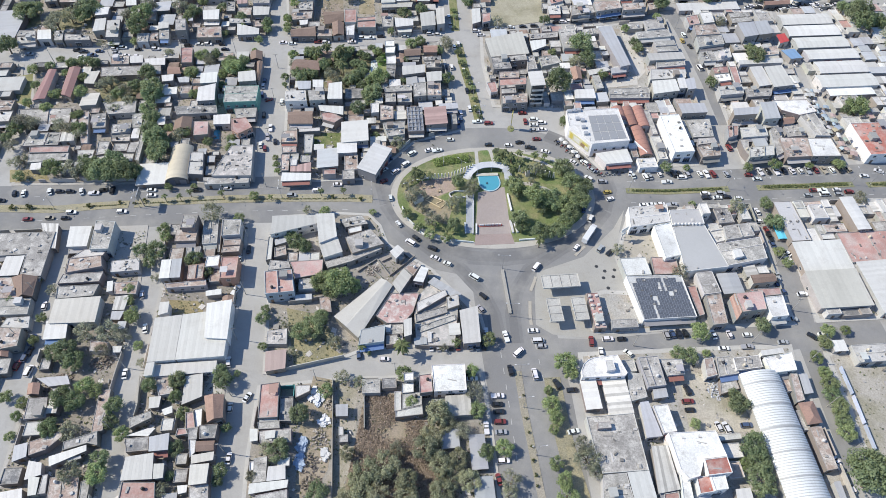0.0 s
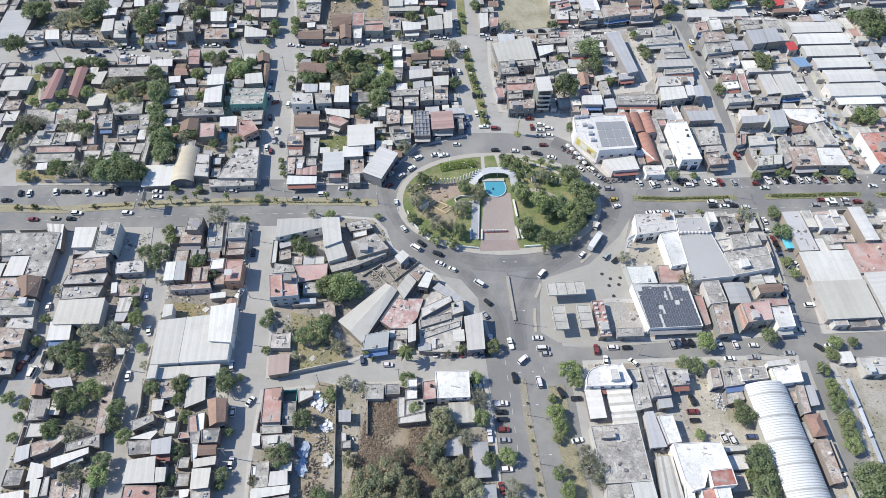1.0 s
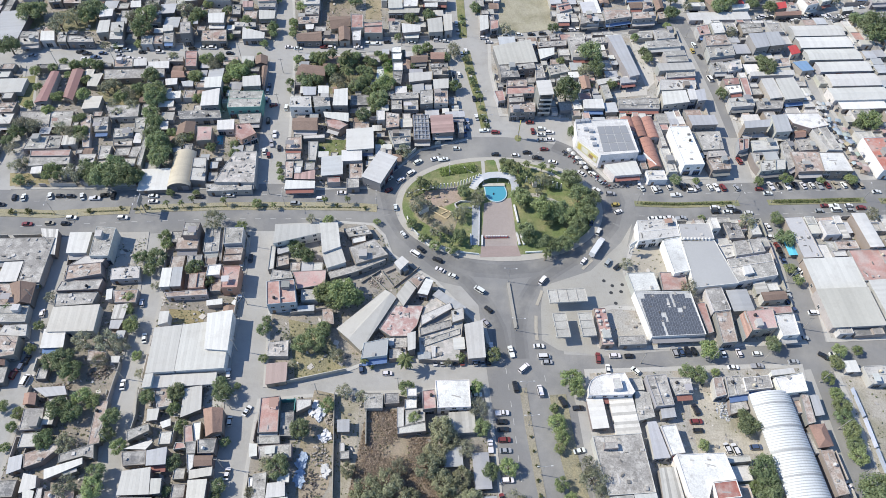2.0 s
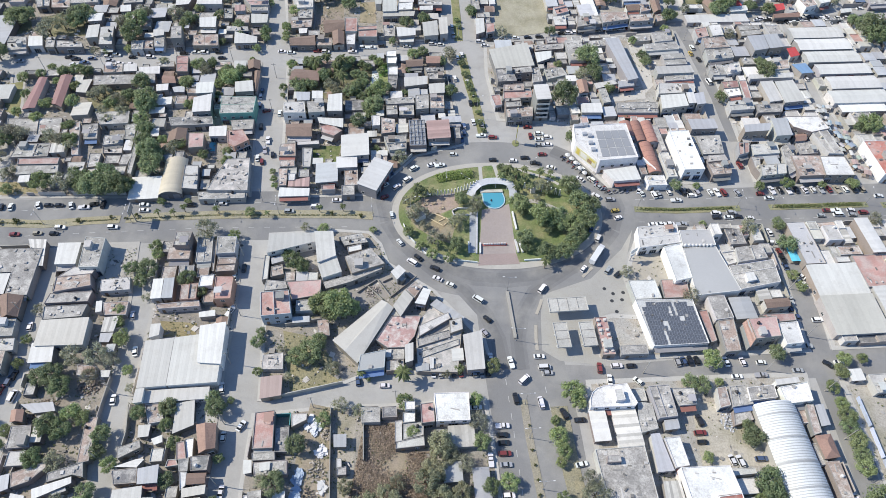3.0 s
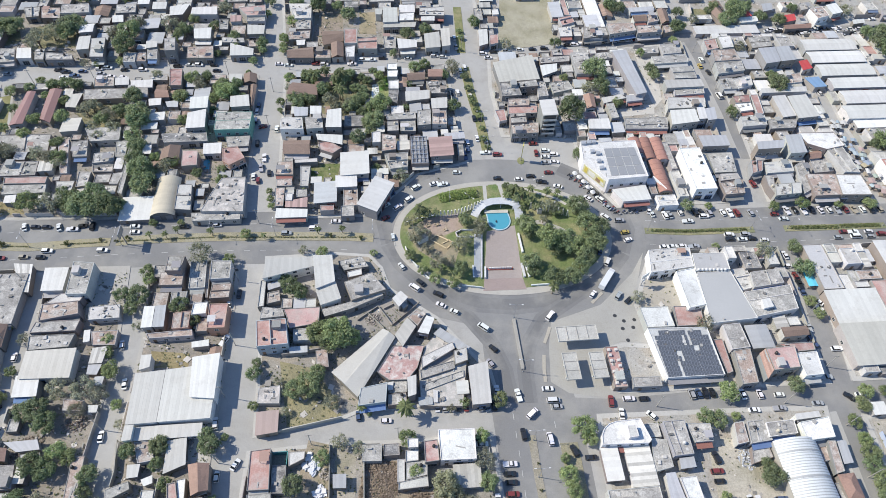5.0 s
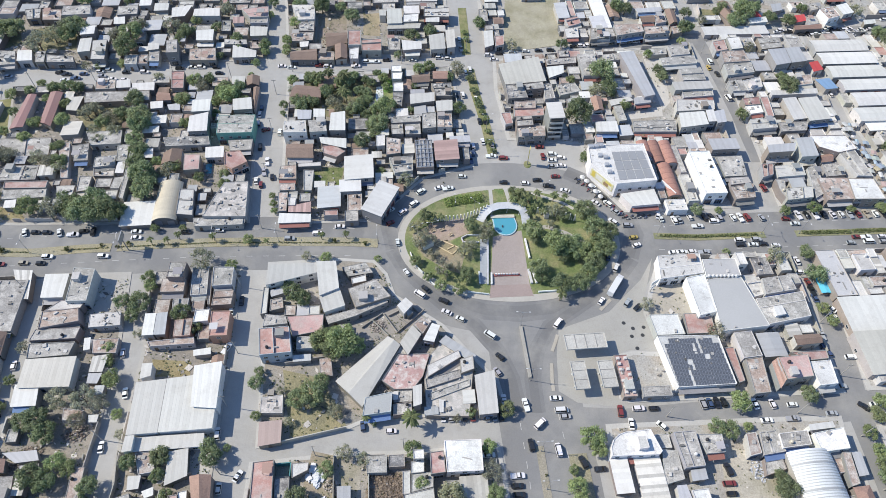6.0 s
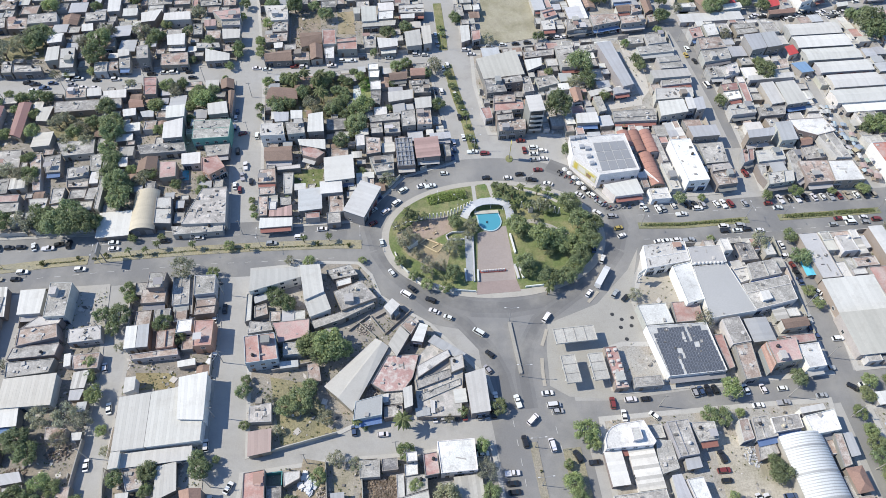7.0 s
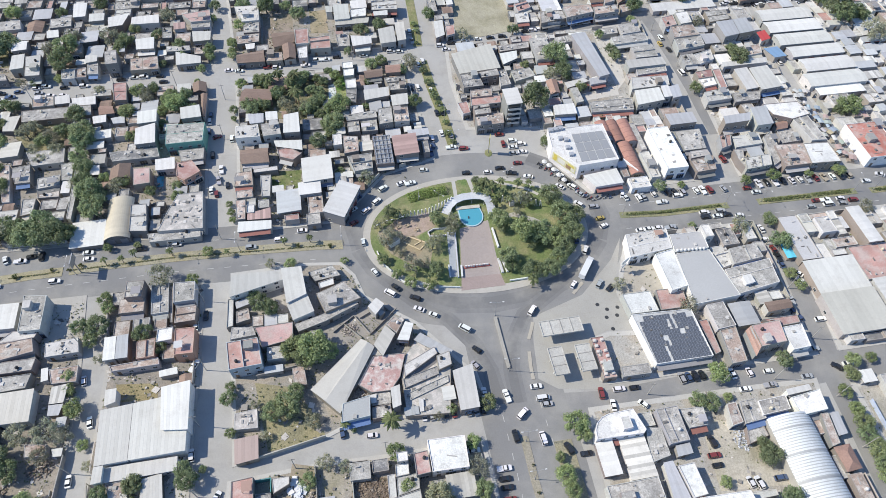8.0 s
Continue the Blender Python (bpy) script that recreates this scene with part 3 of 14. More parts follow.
def corner_house(ring, tops, style, wall="", name="", doors=0, z=GROUND):
    """A building over a plan of any shape; tops: the roof's height at each corner."""
    x, y = sum(p[0] for p in ring) / len(ring), sum(p[1] for p in ring) / len(ring)
    rng = random.Random(round(x * 31 + y * 17))
    mat, colour, kind, words = ROOFS[style]
    if sum(a[0] * b[1] - b[0] * a[1] for a, b in zip(ring, ring[1:] + ring[:1])) < 0:
        ring, tops = ring[::-1], tops[::-1]
    ring = [(p[0] - x, p[1] - y) for p in ring]
    n = len(ring)
    walls, roof = Shape(), Shape()
    lip = 0.28 if style in "VQNPDr" else rng.choice((0.08, 0.12, 0.18, 0.28))
    if kind == "flat":
        inner = inset(ring, 0.18)
        v = [(*p, 0) for p in ring] + [(*p, h) for p, h in zip(ring, tops)] + [(*p, h) for p, h in zip(inner, tops)] + [(*p, h - 0.45) for p, h in zip(inner, tops)]
        f = [tuple(range(n))[::-1], tuple(range(3 * n, 4 * n))]
        for r in range(3):
            f += [(n * r + i, n * r + (i + 1) % n, n * r + n + (i + 1) % n, n * r + n + i) for i in range(n)]
        walls.faces(v, f)
        walls.m = [0] * (2 + n) + [1] * (2 * n)
        roof.hexa(inner, [h - 0.445 for h in tops], [h - lip for h in tops])
    else:
        eaves = inset(ring, 0.25)
        walls.hexa(eaves, [0] * n, [h - 0.12 for h in tops])
        if n == 4 and kind in ("gable", "hip") and len(set(tops)) == 1:
            if math.dist(ring[0], ring[1]) < math.dist(ring[1], ring[2]):
                ring, eaves = ring[1:] + ring[:1], eaves[1:] + eaves[:1]
            short = math.dist(ring[1], ring[2])
            rise, pull = (0.2 if style in ("t", "T2", "H") else 0.12) * short, 0.42 * short / math.dist(ring[0], ring[1]) if kind == "hip" else 0.0
            a, b, c, d = [Vector((*p, tops[0])) for p in ring]
            e, f = (a + d) / 2, (b + c) / 2
            e, f = e.lerp(f, pull) + Vector((0, 0, rise)), f.lerp(e, pull) + Vector((0, 0, rise))
            top = [a, b, c, d, e, f]
            roof.faces(top + [p - Vector((0, 0, 0.1)) for p in top], [(0, 1, 5, 4), (2, 3, 4, 5), (1, 2, 5), (3, 0, 4), (7, 6, 10, 11), (9, 8, 11, 10), (8, 7, 11), (6, 9, 10), (0, 6, 7, 1), (1, 7, 8, 2), (2, 8, 9, 3), (3, 9, 6, 0)])
        elif n == 4:
            a, b, c, d = [Vector((*p, h)) for p, h in zip(ring, tops)]
            m = max(2, round(max((b - a).length, (c - d).length) / 1.1))
            cuts = sorted({0.0, 1.0} | {(k + e) / m for k in range(m) for e in (0.0, 0.9, 0.93) if k + e > 0})
            for u in cuts:
                up = 0.014 if u * m % 1 > 0.88 or u == 0 else 0.0
                for p in (a.lerp(b, u), d.lerp(c, u)):
                    roof.v += [(p.x, p.y, p.z + up), (p.x, p.y, p.z - 0.1)]
            for k in range(len(cuts) - 1):
                q = 4 * k
                roof.f += [(q, q + 4, q + 6, q + 2), (q + 1, q + 3, q + 7, q + 5), (q, q + 1, q + 5, q + 4), (q + 2, q + 6, q + 7, q + 3)]
                roof.tone += [0.5 + 0.5 * math.sin(int(cuts[k] * m + 0.01) * 2.3)] * 4
            q = 4 * (len(cuts) - 1)
            roof.f += [(0, 2, 3, 1), (q, q + 1, q + 3, q + 2)]
            roof.tone += [0.5, 0.5]
            roof.m += [0] * (len(roof.f) - len(roof.m))
        else:
            roof.hexa(ring, [h - 0.1 for h in tops], tops)
    h = max(tops)
    name = name or ("shed" if h <= 3.1 else "shop" if rng.random() < 0.5 else "house")
    tint = vary(rng, rng.choice(WALLS[wall or ("pale" if x > 60 else "")]), 0.12)
    tone = wall.replace("_", " ") or ("white" if min(tint) > 0.6 else "grey" if max(tint) - min(tint) < 0.06 else "brownish")
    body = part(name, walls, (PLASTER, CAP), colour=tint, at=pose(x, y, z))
    tagged(body, f"{tone}-walled {name.replace('_', ' ')} with {words}", name.replace("_", " "))
    part("roof", roof, mat, body, vary(rng, colour, 0.1, 0.012), words[words.index(" ") + 1:])
    if kind == "flat":
        roof_litter(body, rng, inset(ring, 0.8), h - lip, 0.06 if style in ("N", "K", "r", "pp", "D", "Q") else 0.4 if style == "U" else 0.22)
        size = min(math.dist(a, b) for a, b in zip(ring, ring[1:] + ring[:1]))
        if style not in ("V", "U", "Q", "N", "P", "K") and name not in ("kiosk", "store") and size > 3.5 and len(set(tops)) == 1:
            spots = [Vector(p) * rng.uniform(0.3, 0.55) for p in rng.sample(ring, min(3, n))]
            if rng.random() < 0.45:
                t = part("water_tank", TANK, None, colour=rng.choice([(0.025, 0.025, 0.03), (0.03, 0.03, 0.03), (0.55, 0.5, 0.4), (0.6, 0.6, 0.6)]), at=pose(x + spots[0].x, y + spots[0].y, z + h - lip))
                tagged(t, "round plastic water tank on a flat roof", "water tank", "roof water tanks")
            if size > 6.5 and rng.random() < 0.3:
                s, u, v = Shape(), rng.uniform(1.0, 1.6), rng.uniform(1.0, 1.8)
                s.box(-u, -v, 0, u, v, 2.0)
                s.box(-u - 0.15, -v - 0.15, 2.0, u + 0.15, v + 0.15, 2.14)
                part("stair_head", s, PLASTER, body, vary(rng, rng.choice(WALLS["pale"])), at=pose(spots[1].x, spots[1].y, h - lip, 0, 0, 6))
            elif size > 5.5 and rng.random() < 0.4:
                s, u, v = Shape(), rng.uniform(1.2, 2.0), rng.uniform(1.0, 1.7)
                s.hexa([(-u, -v), (u, -v), (u, v), (-u, v)], [1.9, 1.9, 2.15, 2.15], [1.96, 1.96, 2.21, 2.21])
                for i in (-1, 1):
                    for j in (-1, 1):
                        s.box(i * (u - 0.12) - 0.05, j * (v - 0.12) - 0.05, 0, i * (u - 0.12) + 0.05, j * (v - 0.12) + 0.05, 1.93 + 0.1 * (j + 1))
                part("roof_shelter", s, SHEET, body, vary(rng, rng.choice([(0.5, 0.5, 0.5), (0.3, 0.3, 0.31), (0.36, 0.24, 0.2), (0.42, 0.42, 0.4)]), 0.2), "small sheet shelter on posts", at=pose(spots[1].x, spots[1].y, h - lip, 0, 0, 6))
            if n == 4 and size > 5 and rng.random() < 0.45:
                k, u, inner = rng.choice((0, 1)), rng.uniform(0.35, 0.65), inset(ring, 0.2)
                a, b = Vector(inner[k]).lerp(Vector(inner[k + 1]), u), Vector(inner[(k + 3) % 4]).lerp(Vector(inner[k + 2]), u)
                c = (b - a).normalized().orthogonal() * 0.08
                part("parapet", Shape().hexa(sorted_ring([a - c, b - c, b + c, a + c]), [h - lip - 0.05] * 4, [h + rng.choice((-0.02, 0.15, 0.5))] * 4), PLASTER, body, tint)
    for i in range(n):
        a, b = Vector(ring[i]), Vector(ring[(i + 1) % n])
        if kind != "flat":
            a, b = Vector(inset(ring, 0.25)[i]), Vector(inset(ring, 0.25)[(i + 1) % n])
        way = b - a
        if way.x < 3 or abs(way.y) > way.x or min(tops) < 3.15 or name in ("kiosk", "warehouse", "hall"):
            continue
        turn, count = math.degrees(math.atan2(way.y, way.x)), max(1, min(4, int(way.length / 3.6)))
        if way.length > 4.5 and min(tops) > 3.6 and name != "warehouse" and rng.random() < (0.75 if x > 50 else 0.3):
            s, m, u = Shape(), a.lerp(b, 0.5), way.length / 2 - 0.3
            s.hexa([(-u, -1.9), (u, -1.9), (u, 0), (-u, 0)], [2.5, 2.5, 2.95, 2.95], [2.57, 2.57, 3.02, 3.02])
            part("awning", s, CLOTH, body, vary(rng, rng.choice([(0.4, 0.4, 0.4), (0.12, 0.2, 0.38), (0.3, 0.13, 0.11), (0.5, 0.48, 0.43), (0.25, 0.25, 0.27), (0.2, 0.2, 0.2)])), at=pose(m.x, m.y, 0, 0, 0, turn))
        for k in range(count):
            p = a.lerp(b, (k + 0.5) / count)
            if doors or (way.length / count > 3.4 and min(tops) > 3.6 and rng.random() < 0.35):
                part("shopfront", SHOPFRONT, None, body, vary(rng, rng.choice([(0.35, 0.36, 0.4), (0.16, 0.2, 0.3), (0.5, 0.5, 0.5)]), 0.3), at=pose(p.x, p.y, 0, 0, 0, turn))
            elif k == 0:
                part("door", DOOR, None, body, vary(rng, (0.2, 0.16, 0.13), 0.4), at=pose(p.x, p.y, 0, 0, 0, turn))
            else:
                part("window", WINDOW, None, body, (0.7, 0.69, 0.67), at=pose(p.x, p.y, 1.5, 0, 0, turn))
            if min(tops) > 5.3:
                part("window", WINDOW, None, body, (0.7, 0.69, 0.67), at=pose(p.x, p.y, 4.2, 0, 0, turn))
    return body


def roof_litter(body, rng, ring, z, share=0.2):
    """Loose blocks, pipes, tins and boards on a flat roof, joined."""
    xs, ys = [p[0] for p in ring], [p[1] for p in ring]
    s, area = Shape(), (max(xs) - min(xs)) * (max(ys) - min(ys))
    for k in range(int(min(area, 60 + 0.12 * area) * share * rng.uniform(0.3, 1.25))):
        p = (rng.uniform(min(xs), max(xs)), rng.uniform(min(ys), max(ys)))
        hit = sum(((a[1] > p[1]) != (b[1] > p[1])) and p[0] < (b[0] - a[0]) * (p[1] - a[1]) / (b[1] - a[1]) + a[0] for a, b in zip(ring, ring[1:] + ring[:1]))
        if hit % 2 == 0:
            continue
        long = rng.random() < 0.18
        a, b, t = rng.uniform(0.6, 1.9) if long else rng.uniform(0.15, 0.75), rng.uniform(0.08, 0.3) if long else rng.uniform(0.15, 0.75), rng.choice((0.0, 1.57, rng.uniform(0, 3)))
        c, e = math.cos(t), math.sin(t)
        q = [(p[0] + c * u * a - e * v * b, p[1] + e * u * a + c * v * b) for u, v in ((-1, -1), (1, -1), (1, 1), (-1, 1))]
        if not all(min(xs) < i[0] < max(xs) and min(ys) < i[1] < max(ys) for i in q):
            continue
        s.hexa(q, [z - 0.02] * 4, [z + (0.14 if long else rng.uniform(0.06, 0.55))] * 4)
    if s.f:
        tagged(part("roof_litter", s, SCRAP, body, (0.33, 0.32, 0.31), "loose blocks pipes and tins"), kind="stuff")


def panel_grid(ring, nx, ny, z, mat, colour, gap, name, label, group):
    """Flat panels laid as a grid over a four-cornered roof."""
    for i in range(nx):
        for j in range(ny):
            q = []
            for u, v in ((i + gap, j + gap), (i + 1 - gap, j + gap), (i + 1 - gap, j + 1 - gap), (i + gap, j + 1 - gap)):
                u, v = u / nx, v / ny
                q.append(tuple((ring[0][k] * (1 - u) + ring[1][k] * u) * (1 - v) + (ring[3][k] * (1 - u) + ring[2][k] * u) * v for k in (0, 1)))
            if sum(a[0] * b[1] - b[0] * a[1] for a, b in zip(q, q[1:] + q[:1])) < 0:
                q = q[::-1]
            s = Shape().hexa(q, [z] * 4, [z + 0.14] * 4)
            tagged(part(name, s, mat, colour=colour), label, name.replace("_", " "), group)


# ---- trees ----
def crown_shape(rng, lobes, cards, size, spread, flat):
    s = Shape()
    centres = [(Vector((0, 0, 1.2)), 0.55)]
    for k in range(lobes):
        t, u = 2 * math.pi * (k * 2.4 + rng.uniform(-0.3, 0.3)), math.sqrt(rng.uniform(0.06, 0.66)) * spread
        centres.append((Vector((u * math.cos(t), u * math.sin(t), 1.45 - 0.75 * u * u + rng.uniform(-0.22, 0.22) * flat)), rng.uniform(0.18, 0.34)))
    for c, r in centres:
        for k in range(cards):
            n = Vector((rng.gauss(0, 1), rng.gauss(0, 1), rng.gauss(0.25, 1))).normalized()
            p = c + n * r * rng.uniform(0.6, 1.32)
            n = (n + 0.4 * Vector((rng.gauss(0, 1), rng.gauss(0, 1), rng.gauss(0.5, 1)))).normalized()
            a = n.orthogonal().normalized()
            a.rotate(Matrix.Rotation(rng.uniform(0, 6.28), 3, n))
            b = n.cross(a)
            z = size * rng.uniform(0.6, 1.3)
            s.faces([p - a * z - b * z * 0.5, p + b * z * -0.7 + n * z * 0.2, p + a * z - b * z * 0.1, p + b * z * 0.75 + n * z * 0.1, p - a * z * 0.6 + b * z * 0.5],
                    [(0, 1, 2, 3, 4)])
    return s


def tree_kind(name, seed, lobes, cards, size, spread=1.0, flat=1.0):
    rng = random.Random(seed)
    trunk = Shape()
    trunk.tube([(0, 0, -0.03), (0.02, 0.01, 0.35), (0.0, 0.04, 0.8)], [0.085, 0.06, 0.05], 7)
    for k in range(5):
        t = 2 * math.pi * k / 5 + rng.uniform(-0.4, 0.4)
        trunk.tube([(0.01, 0.02, 0.5), (0.25 * math.cos(t), 0.25 * math.sin(t), 0.85), (0.55 * math.cos(t), 0.55 * math.sin(t), 1.15)], [0.04, 0.028, 0.012], 5)
    return trunk.mesh("tree", BARK), crown_shape(rng, lobes, cards, size, spread, flat).mesh("crown", LEAF)


FULL = [tree_kind("tree", k, 26 + k % 4, 95, 0.062) for k in range(5)]
THIN = [tree_kind("tree", 20 + k, 20, 62, 0.056, 1.05, 1.2) for k in range(4)]
SHRUB = [crown_shape(random.Random(40 + k), 6, 40, 0.1, 0.8, 0.8).mesh("shrub", LEAF) for k in range(3)]
LEAF_TONES = {"g": (0.255, 0.31, 0.17), "y": (0.32, 0.38, 0.19), "o": (0.34, 0.345, 0.25), "l": (0.37, 0.38, 0.25)}
TREE_WORDS = {"g": "dense dark green broadleaf tree", "y": "light green broadleaf street tree", "o": "thin greyish olive dry-season tree", "l": "pale olive scrubby tree"}


def tree(x, y, r, kind, z=GROUND):
    rng = random.Random(round(x * 13 + y * 7))
    trunk, crown = rng.choice(THIN if kind == "o" else FULL)
    k = r * rng.uniform(0.92, 1.12)
    ob = part({"g": "tree", "y": "street_tree", "o": "dry_season_tree", "l": "scrub_tree"}[kind], trunk, None, colour=(0.2, 0.16, 0.12), at=pose(x, y, z, 0, 0, rng.uniform(0, 360)) @ Matrix.Diagonal((k, k, r * rng.uniform(0.85, 1.1), 1)))
    tagged(ob, TREE_WORDS[kind] + " rooted in the ground", "tree", {"g": "broadleaf trees", "y": "light green trees", "o": "dry season trees", "l": "scrub trees"}[kind])
    part("crown", crown, None, ob, vary(rng, LEAF_TONES[kind], 0.22))


def shrub(x, y, r, z=GROUND):
    rng = random.Random(round(x * 13 + y * 7))
    k = r * rng.uniform(0.9, 1.2)
    ob = part("shrub", rng.choice(SHRUB), None, colour=vary(rng, (0.12, 0.14, 0.05), 0.2), at=pose(x, y, z - 0.62 * k, 0, 0, rng.uniform(0, 360)) @ Matrix.Diagonal((k, k, k, 1)))
    tagged(ob, "small leafy green shrub planted in the median strip", "shrub", "median shrubs")


def palm_kind(seed):
    rng = random.Random(seed)
    trunk, fronds = Shape(), Shape()
    trunk.tube([(0, 0, -0.05), (0.05, 0.02, 1.2), (0.0, 0.06, 2.4)], [0.11, 0.075, 0.06], 7)
    for k in range(18):
        t = 2 * math.pi * k / 18 * 1.62 + rng.uniform(-0.2, 0.2)
        lift = rng.uniform(-0.25, 0.75)
        prev = None
        side = Vector((-math.sin(t), math.cos(t), 0))
        for i in range(7):
            u = i / 6
            p = Vector((math.cos(t) * u, math.sin(t) * u, 2.4 + lift * u - (0.55 + 0.25 * lift) * u * u)) + Vector((0, 0.06, 0))
            wd = 0.16 * (math.sin(math.pi * min(1, u * 0.9 + 0.12)) + 0.05)
            for sgn in (-1, 1):
                if prev is not None:
                    q, qw = prev
                    fronds.faces([q, p, p + side * sgn * wd - Vector((0, 0, wd * 0.6)) + (p - q) * 0.5, q + side * sgn * qw - Vector((0, 0, qw * 0.6)) + (p - q) * 0.25], [(0, 1, 2, 3)])
            prev = (p, wd)
    return trunk.mesh("palm_tree", BARK), fronds.mesh("fronds", LEAF)


PALMS = [palm_kind(k) for k in range(3)]


def palm(x, y, r, tall=1.0, z=GROUND):
    rng = random.Random(round(x * 13 + y * 7))
    trunk, fronds = rng.choice(PALMS)
    ob = part("palm_tree", trunk, None, colour=(0.26, 0.21, 0.16), at=pose(x, y, z, 0, 0, rng.uniform(0, 360)) @ Matrix.Diagonal((r, r, r * tall, 1)))
    tagged(ob, "palm tree with a slim trunk and drooping green fronds", "palm", "palm trees")
    part("fronds", fronds, None, ob, vary(rng, (0.19, 0.225, 0.105), 0.2))


# ---- vehicles ----
def vehicle_kind(name, length, width, waist, roof_z, cabin, bonnet):
    """Body with bonnet and cabin, glass band and four wheels; cabin: (rear foot, rear top, front top, front foot) along the length."""
    hw, hl = width / 2, length / 2
    body, glassy = Shape(), Shape()
    ring = [(-hl, -hw * 0.86), (-hl + 0.3, -hw), (hl - 0.5, -hw), (hl, -hw * 0.78), (hl, hw * 0.78), (hl - 0.5, hw), (-hl + 0.3, hw), (-hl, hw * 0.86)]
    body.hexa(ring, [0.32] * 8, [waist, waist, bonnet, bonnet - 0.08, bonnet - 0.08, bonnet, waist, waist])
    a, b, c, d = cabin
    top = hw * 0.8
    body.faces([(b, -top, roof_z - 0.04), (c, -top, roof_z - 0.04), (c, top, roof_z - 0.04), (b, top, roof_z - 0.04), (b, -top, roof_z), (c, -top, roof_z), (c, top, roof_z), (b, top, roof_z)],
               [(3, 2, 1, 0), (4, 5, 6, 7), (0, 1, 5, 4), (1, 2, 6, 5), (2, 3, 7, 6), (3, 0, 4, 7)])
    for x in ((b + c) / 2,):
        for sgn in (-1, 1):
            y = sgn * hw * 0.9
            body.faces([(x - 0.06, sgn * hw * 0.985, waist - 0.05), (x + 0.06, sgn * hw * 0.985, waist - 0.05), (x + 0.06, sgn * (top + 0.015), roof_z - 0.02), (x - 0.06, sgn * (top + 0.015), roof_z - 0.02)], [(0, 1, 2, 3)])
    w0, w1 = hw * 0.97, top - 0.01
    glassy.faces([(a, -w0, waist - 0.02), (d, -w0, min(waist, bonnet) - 0.02), (d, w0, min(waist, bonnet) - 0.02), (a, w0, waist - 0.02), (b, -w1, roof_z - 0.03), (c, -w1, roof_z - 0.03), (c, w1, roof_z - 0.03), (b, w1, roof_z - 0.03)],
                 [(0, 1, 5, 4), (1, 2, 6, 5), (2, 3, 7, 6), (3, 0, 4, 7)])
    wheel = Shape()
    wheel.tube([(0, -0.1, 0), (0, 0.1, 0)], [0.32, 0.32], 10)
    spots = [(sx * hl * 0.62, sy * (hw - 0.1), 0.32) for sx in (-1, 1) for sy in (-1, 1)]
    return name, body.mesh(name, PAINT), glassy.mesh("window_band", CAR_GLASS), wheel.mesh("wheel", RUBBER), spots


SEDAN = vehicle_kind("car", 4.4, 1.78, 0.95, 1.45, (-1.7, -1.05, 0.35, 1.15), 0.88)
HATCH = vehicle_kind("car", 3.9, 1.7, 0.98, 1.52, (-1.85, -1.5, 0.3, 1.1), 0.9)
SUV = vehicle_kind("car", 4.6, 1.85, 1.05, 1.75, (-2.15, -1.85, 0.45, 1.2), 1.0)
VAN = vehicle_kind("van", 5.0, 1.95, 1.15, 2.1, (-2.4, -2.3, 1.2, 2.0), 1.05)
PICKUP = vehicle_kind("pickup_truck", 5.2, 1.9, 0.98, 1.75, (-0.4, -0.2, 0.75, 1.4), 1.02)
CAR_TONES = {"w": (0.72, 0.72, 0.72), "s": (0.36, 0.37, 0.39), "k": (0.025, 0.027, 0.032), "r": (0.2, 0.045, 0.045), "b": (0.06, 0.09, 0.17), "e": (0.4, 0.36, 0.28), "y": (0.45, 0.35, 0.1), "v": (0.74, 0.74, 0.74)}
CAR_WORDS = {"w": "white", "s": "silver-grey", "k": "black", "r": "dark red", "b": "dark blue", "e": "beige", "y": "yellow", "v": "white"}


def car(x, y, turn, tone, z=0.0):
    rng = random.Random(round(x * 37 + y * 11))
    name, body, glassy, wheel, spots = VAN if tone == "v" else rng.choice([SEDAN, SEDAN, SEDAN, HATCH, HATCH, SUV, SUV, PICKUP])
    ob = part(name, body, None, colour=vary(rng, CAR_TONES[tone], 0.1), at=pose(x, y, z, 0, 0, turn) @ Matrix.Diagonal((0.93, 0.93, 0.93, 1)))
    tagged(ob, f"{CAR_WORDS[tone]} {name.replace('_', ' ')} standing on the asphalt", name.replace("_", " "), "street vehicles")
    part("window_band", glassy, None, ob)
    for p in spots:
        part("wheel", wheel, None, ob, (0.02, 0.02, 0.02), at=pose(*p))


def car_row(x0, y0, x1, y1, n, turn, seed):
    rng = random.Random(seed)
    for i in range(n):
        if rng.random() < 0.92:
            u = i / (n - 1)
            car(x0 + (x1 - x0) * u, y0 + (y1 - y0) * u, turn + rng.uniform(-4, 4), rng.choice("wwwwsskkrbe"))




def motorcycle_mesh():
    s, wheel = Shape(), Shape()
    s.hexa([(-0.7, -0.12), (0.45, -0.1), (0.45, 0.1), (-0.7, 0.12)], [0.45] * 4, [0.82, 0.95, 0.95, 0.82])
    s.hexa([(0.35, -0.36), (0.45, -0.36), (0.45, 0.36), (0.35, 0.36)], [0.9] * 4, [1.02] * 4)
    wheel.tube([(0, -0.06, 0), (0, 0.06, 0)], [0.3, 0.3], 10)
    return s.mesh("motorcycle", PAINT), wheel.mesh("wheel", RUBBER)


MOTORCYCLE = motorcycle_mesh()


